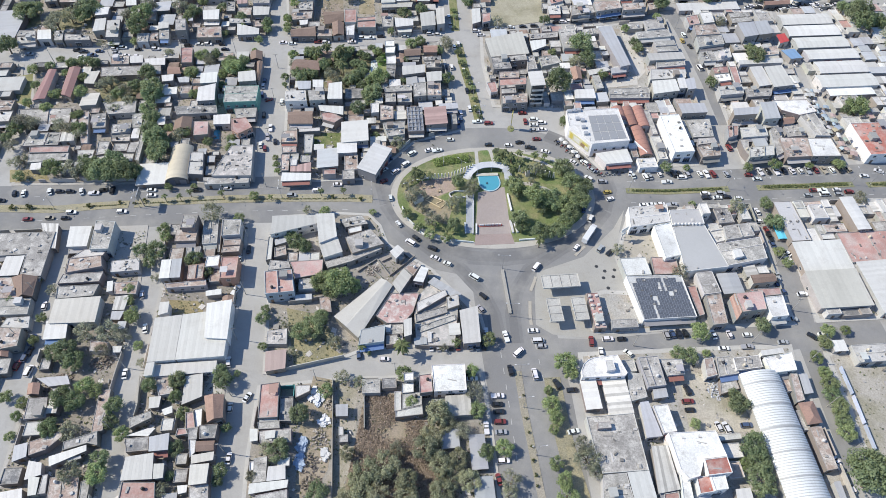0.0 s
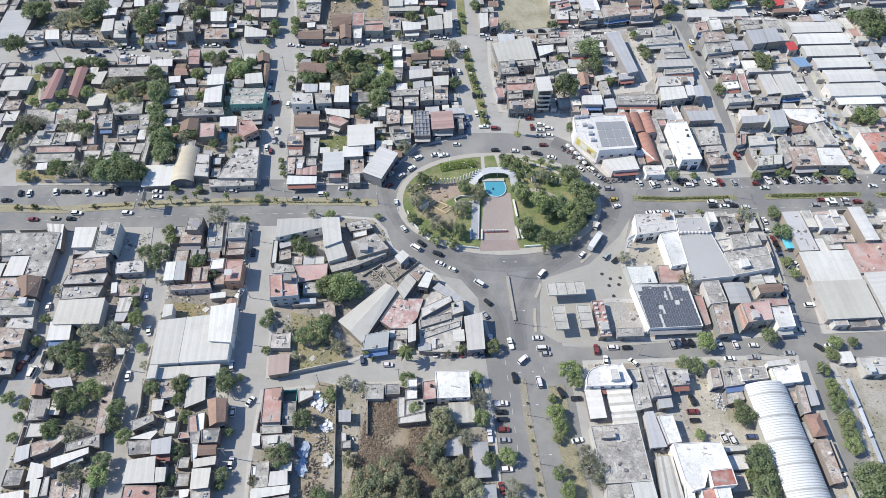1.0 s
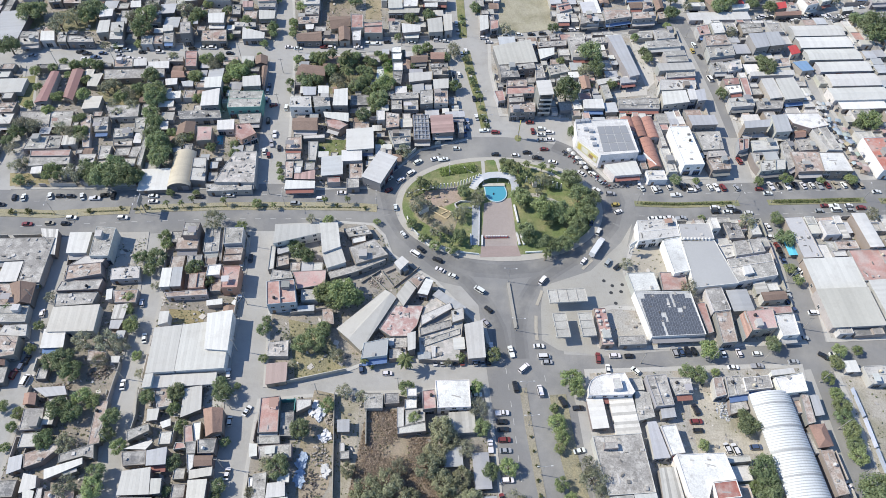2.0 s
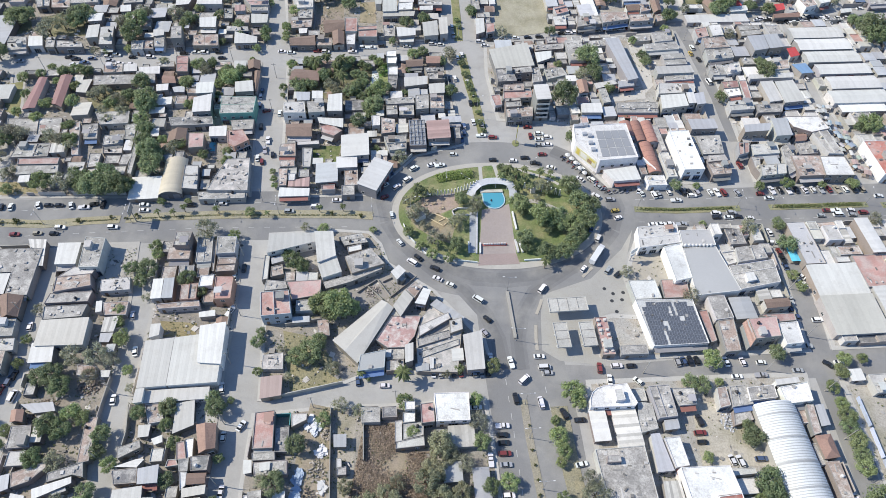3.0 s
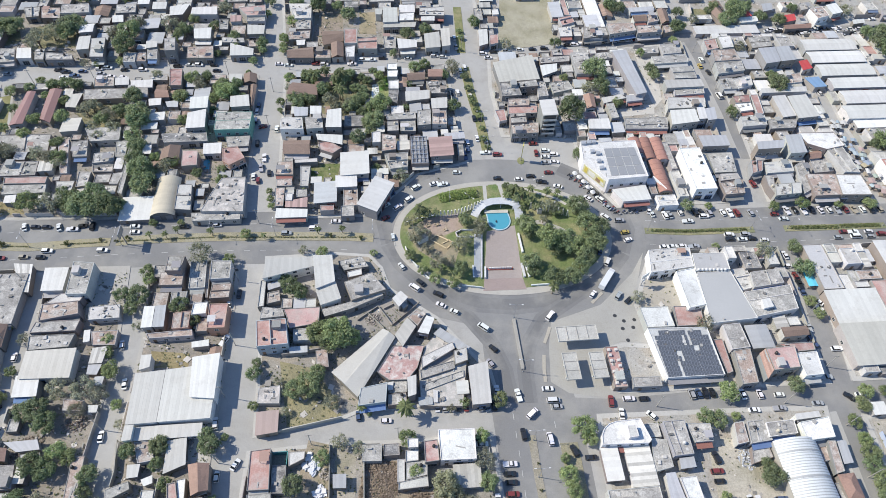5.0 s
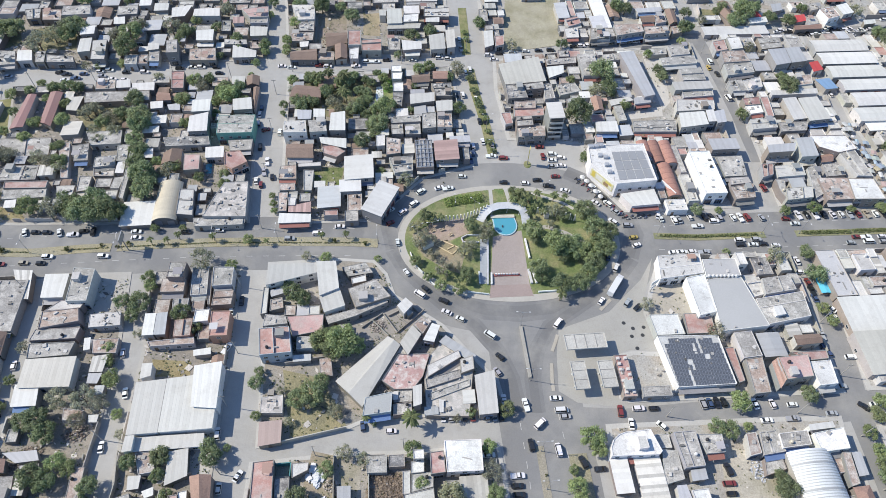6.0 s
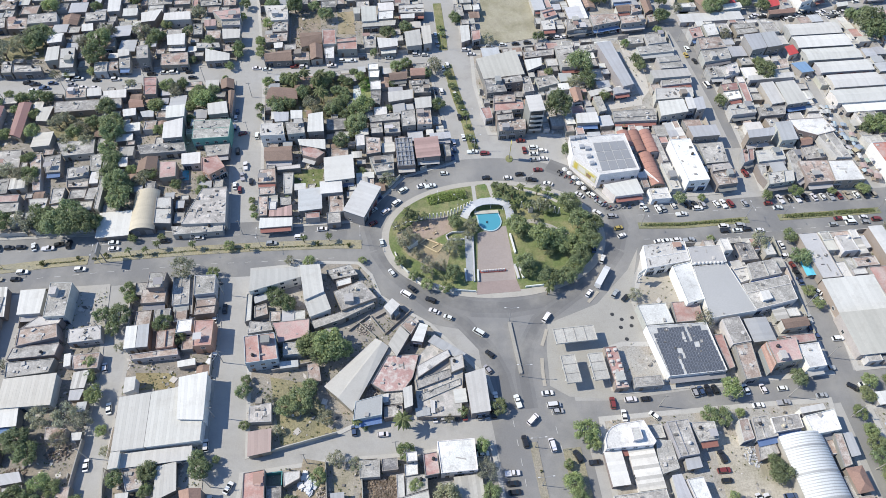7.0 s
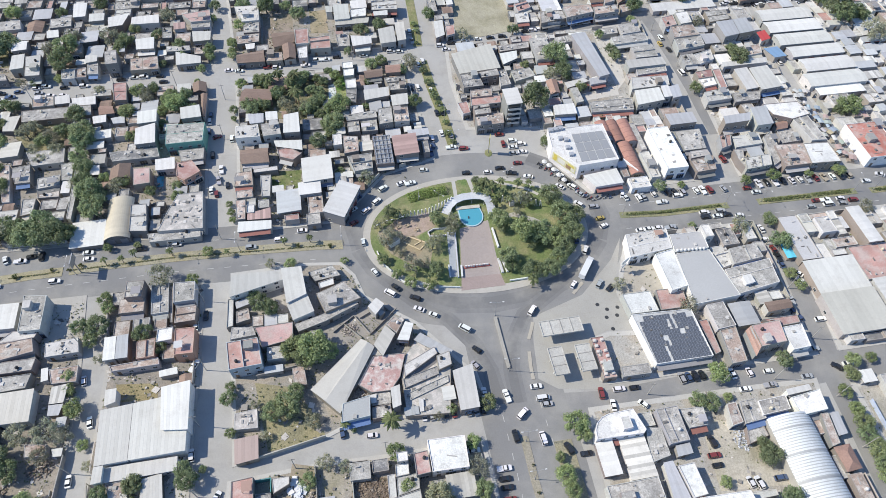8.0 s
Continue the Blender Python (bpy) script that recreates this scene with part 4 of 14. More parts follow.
def motorcycle(x, y, turn, z=0.0):
    rng = random.Random(round(x * 19 + y * 23))
    tone, word = rng.choice([((0.03, 0.03, 0.03), "black"), ((0.25, 0.04, 0.04), "dark red"), ((0.4, 0.4, 0.4), "grey"), ((0.05, 0.08, 0.2), "dark blue")])
    ob = part("motorcycle", MOTORCYCLE[0], None, colour=tone, at=pose(x, y, z, 0, 0, turn))
    tagged(ob, f"small {word} motorcycle parked at the roadside", "motorcycle", "parked motorcycles")
    for px in (-0.62, 0.62):
        part("wheel", MOTORCYCLE[1], None, ob, (0.02, 0.02, 0.02), at=pose(px, 0, 0.3))


# ---- street furniture and yards ----
def wall_run(x0, y0, x1, y1, h=2.2, t=0.2, colour=(0.42, 0.4, 0.37), z=None, label="weathered plaster yard wall beside a plot", name="boundary_wall"):
    n = math.hypot(x1 - x0, y1 - y0)
    s = Shape()
    s.box(-n / 2, -t / 2, 0, n / 2, t / 2, h - 0.08)
    s.box(-n / 2 - 0.03, -t / 2 - 0.04, h - 0.08, n / 2 + 0.03, t / 2 + 0.04, h)
    ob = part(name, s, PLASTER, colour=vary(random.Random(round(x0 * 7 + y0)), colour, 0.2), at=pose((x0 + x1) / 2, (y0 + y1) / 2, GROUND if z is None else z, 0, 0, math.degrees(math.atan2(y1 - y0, x1 - x0))))
    return tagged(ob, label, "wall")


def street_lamp(x, y, turn, h=9.0, z=0.0, double=False):
    pole = Shape()
    pole.tube([(0, 0, 0), (0, 0, h * 0.6), (0, 0, h)], [0.11, 0.08, 0.06], 8)
    pole.tube([(0, 0, 0), (0, 0, 0.35)], [0.22, 0.2], 8)
    ob = part("street_lamp", pole, METAL, colour=(0.45, 0.45, 0.46), at=pose(x, y, z, 0, 0, turn))
    tagged(ob, "tall grey steel street lamp with a curved arm", "street lamp", "street lamps")
    for sgn in ((1, -1) if double else (1,)):
        arm, head = Shape(), Shape()
        arm.tube([(0, 0, h - 0.1), (sgn * 0.9, 0, h + 0.35), (sgn * 2.0, 0, h + 0.5)], [0.05, 0.045, 0.04], 6)
        head.box(sgn * 2.3 - 0.35, -0.14, h + 0.42, sgn * 2.3 + 0.35, 0.14, h + 0.58)
        holder = part("arm", arm, METAL, ob, (0.45, 0.45, 0.46))
        part("lamp_head", head, PLASTIC, holder, (0.6, 0.6, 0.6))


def power_pole(x, y, turn, z=GROUND, h=9.0):
    pole, bar = Shape(), Shape()
    pole.tube([(0, 0, 0), (0, 0, h)], [0.16, 0.1], 8)
    bar.box(-1.1, -0.06, h - 0.75, 1.1, 0.06, h - 0.6)
    ob = part("power_pole", pole, CONCRETE, colour=(0.4, 0.38, 0.35), at=pose(x, y, z, 0, 0, turn))
    tagged(ob, "grey concrete power pole with a cross arm", "power pole", "power poles")
    part("cross_arm", bar, METAL, ob, (0.3, 0.28, 0.26))


def billboard(x, y, turn):
    s, board = Shape(), Shape()
    s.tube([(0, 0, 0), (0, 0, 6.5)], [0.22, 0.2], 8)
    board.box(-2.6, -0.15, 6.5, 2.6, 0.15, 9.3)
    board.box(-2.7, -0.2, 6.4, 2.7, 0.2, 6.5)
    ob = part("billboard", s, METAL, colour=(0.3, 0.3, 0.32), at=pose(x, y, 0.12, 0, 0, turn))
    tagged(ob, "grey steel billboard on a single post in the median", "billboard")
    part("panel", board, METAL, ob, (0.35, 0.36, 0.38))


def canopy(x, y, w, d, h, rot, rng_seed, pumps):
    """A filling station canopy on columns, with its pumps on kerbed islands below."""
    posts = [(sx * w * 0.3, sy * d * 0.22) for sx in (-1, 1) for sy in ((-1, 1) if d > 8 else (0,))]
    roof, ob = Shape(), None
    roof.box(-w / 2, -d / 2, h - 0.7, w / 2, d / 2, h - 0.25)
    for x0, y0, x1, y1 in ((-w / 2, -d / 2, w / 2, -d / 2 + 0.2), (-w / 2, d / 2 - 0.2, w / 2, d / 2), (-w / 2, -d / 2 + 0.2, -w / 2 + 0.2, d / 2 - 0.2), (w / 2 - 0.2, -d / 2 + 0.2, w / 2, d / 2 - 0.2)):
        roof.box(x0, y0, h - 0.25, x1, y1, h)
    ob = part("filling_station_canopy", roof, WHITEWASH, colour=(0.49, 0.48, 0.45), at=pose(x, y, 0.03, 0, 0, rot))
    tagged(ob, "flat whitish filling station canopy on steel columns", "canopy", "filling station canopies")
    long_x = w >= d
    n = 4 if max(w, d) > 14 else 3
    for k in range(1, n):
        s = Shape()
        if long_x:
            q = -w / 2 + w * k / n
            s.box(q - 0.07, -d / 2 + 0.25, h - 0.25, q + 0.07, d / 2 - 0.25, h - 0.08)
        else:
            q = -d / 2 + d * k / n
            s.box(-w / 2 + 0.25, q - 0.07, h - 0.25, w / 2 - 0.25, q + 0.07, h - 0.08)
        part("roof_rib", s, CONCRETE, ob, (0.3, 0.29, 0.28))
    for p in posts:
        s = Shape()
        s.box(p[0] - 0.2, p[1] - 0.2, 0, p[0] + 0.2, p[1] + 0.2, h - 0.7)
        part("column", s, PLASTER, ob, (0.6, 0.6, 0.58))
    for k in range(pumps):
        q = (k + 0.5) / pumps - 0.5
        px, py = (q * w * 0.7, 0) if long_x else (0, q * d * 0.7)
        s = Shape()
        s.box(-0.4, -0.3, 0.15, 0.4, 0.3, 1.5)
        s.box(-0.45, -0.35, 1.5, 0.45, 0.35, 1.9)
        s.box(-0.9, -0.6, 0, 0.9, 0.6, 0.15)
        tagged(part("fuel_pump", s, PLASTIC, colour=(0.5, 0.5, 0.5), at=ob.matrix_basis @ pose(px, py, 0)), "grey fuel pump on a concrete island", "fuel pump", "fuel pumps")


def umbrella(x, y, r=1.5, colour=(0.75, 0.75, 0.73), z=0.0):
    pole, top = Shape(), Shape()
    pole.tube([(0, 0, 0), (0, 0, 2.5)], [0.035, 0.03], 6)
    pole.tube([(0, 0, 0), (0, 0, 0.1)], [0.3, 0.3], 8)
    n = 8
    v = [(0, 0, 2.6)] + [(r * math.cos(2 * math.pi * k / n), r * math.sin(2 * math.pi * k / n), 2.05) for k in range(n)] + [(0, 0, 2.5)] + [(r * 0.98 * math.cos(2 * math.pi * k / n), r * 0.98 * math.sin(2 * math.pi * k / n), 1.98) for k in range(n)]
    f = [(0, 1 + k, 1 + (k + 1) % n) for k in range(n)] + [(n + 1, n + 2 + (k + 1) % n, n + 2 + k) for k in range(n)] + [(1 + k, n + 2 + k, n + 2 + (k + 1) % n, 1 + (k + 1) % n) for k in range(n)]
    top.faces(v, f)
    ob = part("parasol", pole, METAL, colour=(0.5, 0.5, 0.5), at=pose(x, y, z))
    tagged(ob, "open pale cloth parasol standing on the pavement", "parasol", "parasols")
    part("canopy", top, CLOTH, ob, colour)


def stall(x, y, w, d, turn, colour):
    rng = random.Random(round(x * 5 + y * 3))
    top, h = Shape(), rng.uniform(2.2, 2.9)
    top.hexa([(-w / 2, -d / 2), (0, -d / 2), (0, d / 2), (-w / 2, d / 2)], [h - 0.25, h, h, h - 0.25], [h - 0.19, h + 0.06, h + 0.06, h - 0.19])
    top.hexa([(0, -d / 2), (w / 2, -d / 2), (w / 2, d / 2), (0, d / 2)], [h, h - 0.3, h - 0.3, h], [h + 0.06, h - 0.24, h - 0.24, h + 0.06])
    ob = part("market_stall", top, CLOTH, colour=vary(rng, colour, 0.1), at=pose(x, y, 0, 0, 0, turn))
    tagged(ob, "market stall under a stretched coloured tarpaulin", "market stall", "market stalls")
    for sx in (-1, 1):
        for sy in (-1, 1):
            s = Shape()
            s.tube([(sx * (w / 2 - 0.1), sy * (d / 2 - 0.1), 0), (sx * (w / 2 - 0.1), sy * (d / 2 - 0.1), h - 0.22)], [0.04, 0.04], 5)
            part("post", s, METAL, ob, (0.4, 0.4, 0.4))
    s = Shape()
    s.box(-w / 2 + 0.3, -d / 2 + 0.3, 0, w / 2 - 0.3, d / 2 - 0.5, 0.8)
    part("counter", s, PLASTIC, ob, vary(rng, (0.35, 0.3, 0.25), 0.3))


def box_truck(x, y, turn, length=9.0):
    s, cab = Shape(), Shape()
    s.box(-length / 2, -1.2, 1.0, length / 2 - 2.2, 1.2, 3.4)
    s.box(-length / 2, -0.5, 0.6, length / 2, 0.5, 1.0)
    ob = part("box_truck", s, PAINT, colour=(0.66, 0.67, 0.68), at=pose(x, y, 0, 0, 0, turn))
    tagged(ob, "long pale grey box truck parked by the kerb", "truck")
    cab.hexa([(length / 2 - 2.0, -1.15), (length / 2, -1.1), (length / 2, 1.1), (length / 2 - 2.0, 1.15)], [0.6] * 4, [2.7, 2.3, 2.3, 2.7])
    part("cab", cab, PAINT, ob, (0.6, 0.6, 0.62))
    for sx in (-length * 0.35, -length * 0.22, length * 0.36):
        for sy in (-1, 1):
            w = Shape()
            w.tube([(sx, sy * 0.85, 0.48), (sx, sy * 1.15, 0.48)], [0.48, 0.48], 12)
            tyre = part("wheel", w, RUBBER, ob, (0.02, 0.02, 0.02))
            rim = Shape()
            rim.tube([(sx, sy * 1.12, 0.48), (sx, sy * 1.17, 0.48)], [0.26, 0.24], 12)
            part("rim", rim, METAL, tyre, (0.5, 0.5, 0.5))
    screen = Shape()
    screen.hexa([(length / 2 - 0.02, -0.95), (length / 2 + 0.02, -0.95), (length / 2 + 0.02, 0.95), (length / 2 - 0.02, 0.95)], [1.45] * 4, [2.15] * 4)
    part("windscreen", screen, CAR_GLASS, ob)


def heap(name, x, y, w, d, rot, n, size, mat, colour, label, category, tall=0.5):
    """A heap of many loose pieces too small to count."""
    rng = random.Random(round(x * 3 + y * 5 + n))
    s = Shape()
    for k in range(n):
        px, py = rng.uniform(-1, 1), rng.uniform(-1, 1)
        if px * px + py * py > 1:
            continue
        z = tall * (1 - px * px - py * py) * rng.uniform(0.1, 1)
        q = size * rng.uniform(0.5, 1.4)
        a, b = rng.uniform(0, 3), rng.uniform(0.4, 1)
        c, e = math.cos(a) * q, math.sin(a) * q
        cx, cy = px * w / 2, py * d / 2
        s.hexa([(cx - c, cy - e), (cx + e * b, cy - c * b), (cx + c, cy + e), (cx - e * b, cy + c * b)], [0] * 4, [z + q * rng.uniform(0.3, 0.8) for _ in range(4)])
    ob = part(name, s, mat, colour=colour, at=pose(x, y, GROUND, 0, 0, rot))
    return tagged(ob, label, category, kind="stuff")


def brush(ring, n, r0, r1, h, colour, label, name="dry_brush"):
    """Low dry growth scattered over a plot."""
    rng = random.Random(len(ring) * 7 + n)
    xs, ys = [p[0] for p in ring], [p[1] for p in ring]
    s, done = Shape(), 0
    while done < n * 1.7:
        p = (rng.uniform(min(xs), max(xs)), rng.uniform(min(ys), max(ys)))
        hit = sum(((a[1] > p[1]) != (b[1] > p[1])) and p[0] < (b[0] - a[0]) * (p[1] - a[1]) / (b[1] - a[1]) + a[0] for a, b in zip(ring, ring[1:] + ring[:1]))
        if hit % 2 == 0 or noise.noise((p[0] * 0.12, p[1] * 0.12, 3.0)) < rng.uniform(-0.5, 0.25):
            continue
        done += 1
        z, r = h * rng.uniform(0.1, 1.0), rng.uniform(r0, r1)
        t = rng.uniform(0, 6.28)
        a = Vector((math.cos(t), math.sin(t), rng.uniform(-0.5, 0.5))) * r
        b = Vector((-math.sin(t), math.cos(t), rng.uniform(-0.6, 0.6))) * r * 0.6
        c = Vector((p[0], p[1], GROUND + z))
        s.faces([c - a, c - b, c + a, c + b], [(0, 1, 2, 3)])
    ob = part(name, s, LEAF, colour=colour)
    return tagged(ob, label, "vegetation", kind="stuff")


def hedge(points, width, height, colour, z=0.12, label="clipped low green hedge along the median strip", dome=0.0):
    rng = random.Random(round(points[0][0]))
    s = Shape()
    for a, b in zip(points, points[1:]):
        n = int(math.dist(a, b) * 17 * width)
        way = Vector((b[0] - a[0], b[1] - a[1], 0)).normalized()
        side = Vector((-way.y, way.x, 0))
        for k in range(n):
            c = Vector((a[0], a[1], z)) + way * math.dist(a, b) * rng.random() + Vector((0, 0, height * rng.uniform(0.15, 1.0)))
            w = rng.uniform(-0.5, 0.5)
            c += side * w * width
            c.z = z + (c.z - z) * (1.0 - dome * (2 * abs(w)) ** 3) * (1 + 0.18 * dome * math.sin(c.x * 1.9 + c.y))
            u = Vector((rng.gauss(0, 1), rng.gauss(0, 1), rng.gauss(0, 0.5))).normalized() * 0.28
            v = u.cross(Vector((rng.gauss(0, 0.5), rng.gauss(0, 0.5), 1))).normalized() * 0.2
            s.faces([c - u, c - v, c + u, c + v], [(0, 1, 2, 3)])
    ob = part("hedge", s, LEAF, colour=colour)
    return tagged(ob, label, "hedge", kind="stuff")


def post_row(line, n, h, z):
    """Slender white posts set along a curved line, each with a slanting brace."""
    spans = [math.dist(a, b) for a, b in zip(line, line[1:])]
    for k in range(n):
        u, i = sum(spans) * k / (n - 1), 0
        while i < len(spans) - 1 and u > spans[i]:
            u, i = u - spans[i], i + 1
        a, b = Vector(line[i]), Vector(line[i + 1])
        p = a.lerp(b, min(1.0, u / spans[i]))
        s, brace = Shape(), Shape()
        s.hexa([(-0.22, -0.16), (0.22, -0.16), (0.22, 0.16), (-0.22, 0.16)], [0] * 4, [h * 0.96, h, h, h * 0.96])
        ob = part("concrete_post", s, PLASTER, colour=(0.76, 0.75, 0.71), at=pose(p.x, p.y, z, 4, 0, math.degrees(math.atan2(b.y - a.y, b.x - a.x))))
        tagged(ob, "slender whitish concrete post standing in the park", "post", "row of park posts")
        brace.tube([(1.0, 0, 0), (0.12, 0, h * 0.85)], [0.17, 0.13], 6)
        part("brace", brace, PLASTER, ob, (0.72, 0.71, 0.68))


def lawn(name, ring, mat, colour, label, top=0.18, category="ground"):
    return slab(name, ring, top, 0.1, mat, colour, label, category)


def arc_ring(cx, cy, a, b, turn, n=72, power=2.0):
    c, s = math.cos(radians(turn)), math.sin(radians(turn))
    pts = []
    for k in range(n):
        t = 2 * math.pi * k / n
        u, v = math.cos(t), math.sin(t)
        u, v = a * math.copysign(abs(u) ** (2 / power), u), b * math.copysign(abs(v) ** (2 / power), v)
        pts.append((cx + u * c - v * s, cy + u * s + v * c))
    return pts


def curved_canopy(points, width, z0, z1):
    """A broad white concrete band that rises from its feet and curves over."""
    outline = ribbon(points, width)
    n = len(points)
    s = Shape()
    zs = [z0 + (z1 - z0) * min(1.0, math.sin(math.pi * k / (n - 1)) * 1.6) for k in range(n)]
    right, left = outline[:n], outline[n:][::-1]
    for k in range(n - 1):
        s.hexa([right[k], right[k + 1], left[k + 1], left[k]], [zs[k] - 0.3, zs[k + 1] - 0.3, zs[k + 1] - 0.3, zs[k] - 0.3], [zs[k], zs[k + 1], zs[k + 1], zs[k]])
    ob = part("park_canopy", s, PLASTER, colour=(0.54, 0.56, 0.6))
    tagged(ob, "curved white concrete canopy arching round the pool", "canopy")
    for k in range(2, n - 2, 2):
        for p in (right[k], left[k]):
            q = Shape()
            q.tube([(p[0] * 0.97 + points[k][0] * 0.03, p[1] * 0.97 + points[k][1] * 0.03, 0.1), (p[0] * 0.9 + points[k][0] * 0.1, p[1] * 0.9 + points[k][1] * 0.1, zs[k] - 0.3)], [0.15, 0.12], 8)
            part("column", q, PLASTER, ob, (0.7, 0.7, 0.7))


def letters(x, y, turn, widths, h, z):
    """A free-standing row of block letters, each a plain bar."""
    base = Shape()
    total = sum(widths) + 0.25 * len(widths)
    base.box(-total / 2 - 0.3, -0.5, 0, total / 2 + 0.3, 0.5, 0.35)
    ob = part("letter_sign", base, PLASTER, colour=(0.4, 0.12, 0.1), at=pose(x, y, z, 0, 0, turn))
    tagged(ob, "row of standing white block letters on a red plinth", "sign")
    p = -total / 2
    for k, w in enumerate(widths):
        s = Shape()
        s.box(p, -0.18, 0.35, p + w, 0.18, 0.35 + h)
        part("letter", s, PLASTER, ob, (0.72, 0.7, 0.68))
        p += w + 0.25


def flat_paving(ring, colour, label, nx, ny, top):
    """A paved court laid as a grid of slabs."""
    (x0, y0), (x1, y1), (x2, y2), (x3, y3) = ring
    s = Shape()
    for i in range(nx):
        for j in range(ny):
            q = []
            for u, v in ((i, j), (i + 1, j), (i + 1, j + 1), (i, j + 1)):
                u = (u + (0.004 if u == i else -0.004)) / nx
                v = (v + (0.004 if v == j else -0.004)) / ny
                q.append(((x0 * (1 - u) + x1 * u) * (1 - v) + (x3 * (1 - u) + x2 * u) * v, (y0 * (1 - u) + y1 * u) * (1 - v) + (y3 * (1 - u) + y2 * u) * v))
            s.hexa(q, [0.1] * 4, [top] * 4)
    ob = part("paving", s, BRICKS, colour=colour)
    return tagged(ob, label, "paving", kind="structure")


def solar_panel_mesh():
    us = (-0.5, -0.44, -0.015, 0.015, 0.44, 0.5)
    vs = (-0.98, -0.94, -0.49, -0.46, -0.02, 0.02, 0.46, 0.49, 0.94, 0.98)
    s = lattice(us, vs, {(i, j) for i in (1, 3) for j in (1, 3, 5, 7)}, lambda u, v, w: (u, v, 0.03 - w), 0.004, 0.05)
    return s.mesh("solar_panel", METAL, SOLAR)


def skylight(parent, x, y, w, d, z, colour=(0.3, 0.32, 0.34)):
    s = Shape()
    s.box(x - w / 2, y - d / 2, z, x + w / 2, y + d / 2, z + 0.18)
    part("skylight", s, SHEET, parent, colour)


def roof_unit(x, y, z, rot, w=1.2, d=1.0, h=0.9, colour=(0.6, 0.6, 0.6)):
    s = Shape()
    s.box(-w / 2, -d / 2, 0, w / 2, d / 2, h)
    s.tube([(0, 0, h), (0, 0, h + 0.08)], [min(w, d) * 0.36] * 2, 12)
    tagged(part("air_conditioner", s, PLASTIC, colour=colour, at=pose(x, y, z, 0, 0, rot)), "boxy grey air conditioning unit on a flat roof", "air conditioner", "rooftop units")


def roof_rib(x, y, across, h, rot, along):
    """A grey rib over the arched hall."""
    rise = min(4.0, 0.2 * across)
    prof = [(u / 10 * across / 2, h - rise + rise * (1 - (abs(u) / 10) ** 2.2) + 0.1) for u in range(-10, 11)]
    s = Shape()
    v = [(a, q, z + dz) for q in (along - 0.3, along + 0.3) for dz in (0.0, 0.06) for a, z in prof]
    n = len(prof)
    f = [(k * n + i, k * n + i + 1, j * n + i + 1, j * n + i) for k, j in ((0, 1), (1, 3), (3, 2), (2, 0)) for i in range(n - 1)]
    s.faces(v, f)
    tagged(part("roof_rib", s, SHEET, colour=(0.4, 0.41, 0.42), at=pose(x, y, GROUND, 0, 0, rot)), "grey seam rib over the arched roof", "roof rib")


def litter(ring, n, seed):
    """Loose blocks, boards and scrap strewn over the yards of a block."""
    rng = random.Random(seed)
    xs, ys = [p[0] for p in ring], [p[1] for p in ring]
    s, done = Shape(), 0
    while done < n:
        p = (rng.uniform(min(xs), max(xs)), rng.uniform(min(ys), max(ys)))
        hit = sum(((a[1] > p[1]) != (b[1] > p[1])) and p[0] < (b[0] - a[0]) * (p[1] - a[1]) / (b[1] - a[1]) + a[0] for a, b in zip(ring, ring[1:] + ring[:1]))
        if hit % 2 == 0:
            continue
        done += 1
        q, t, b = rng.uniform(0.15, 0.7) * rng.choice((1, 1, 1, 2.2)), rng.uniform(0, 3.1), rng.uniform(0.3, 1)
        c, e = math.cos(t) * q, math.sin(t) * q
        s.hexa([(p[0] - c, p[1] - e), (p[0] + e * b, p[1] - c * b), (p[0] + c, p[1] + e), (p[0] - e * b, p[1] + c * b)], [GROUND] * 4, [GROUND + rng.uniform(0.08, 0.9) * rng.choice((0.3, 1))] * 4)
    ob = part("yard_litter", s, SCRAP, colour=(0.38, 0.36, 0.34))
    return tagged(ob, "loose blocks boards and scrap lying in the yards", "litter", kind="stuff")


def shop_sign(x, y, turn, w, z0, z1):
    """A wide painted panel with plain colour fields on a shop wall."""
    s = Shape().box(-w / 2, -0.12, z0, w / 2, -0.01, z1)
    ob = part("shop_sign", s, PLASTIC, colour=(0.62, 0.58, 0.36), at=pose(x, y, GROUND, 0, 0, turn))
    tagged(ob, "pale yellow advertising panel on the store wall", "sign")
    h = z1 - z0
    for a, b, c, d, tone in ((-0.44, 0.12, -0.3, 0.88, (0.6, 0.48, 0.1)), (-0.24, 0.2, 0.04, 0.8, (0.68, 0.66, 0.6)), (0.1, 0.15, 0.3, 0.6, (0.3, 0.2, 0.12)), (0.16, 0.6, 0.42, 0.85, (0.6, 0.5, 0.12)), (0.33, 0.15, 0.46, 0.5, (0.66, 0.64, 0.56))):
        part("panel_field", Shape().box(a * w, -0.15, z0 + b * h, c * w, -0.12, z0 + d * h), PLASTIC, ob, tone)


def pole_sign(x, y, turn):
    """A tall yellow sign panel on a post, blank."""
    s, board = Shape(), Shape()
    s.tube([(0, 0, 0), (0, 0, 4.2)], [0.2, 0.18], 8)
    board.hexa([(-0.9, -0.15), (0.9, -0.15), (0.9, 0.15), (-0.9, 0.15)], [4.2] * 4, [10.2, 10.8, 10.8, 10.2])
    ob = part("pole_sign", s, METAL, colour=(0.4, 0.4, 0.4), at=pose(x, y, 0.1, 0, 0, turn))
    tagged(ob, "tall yellow advertising sign on a steel post", "sign")
    part("panel", board, PLASTIC, ob, (0.6, 0.5, 0.14))


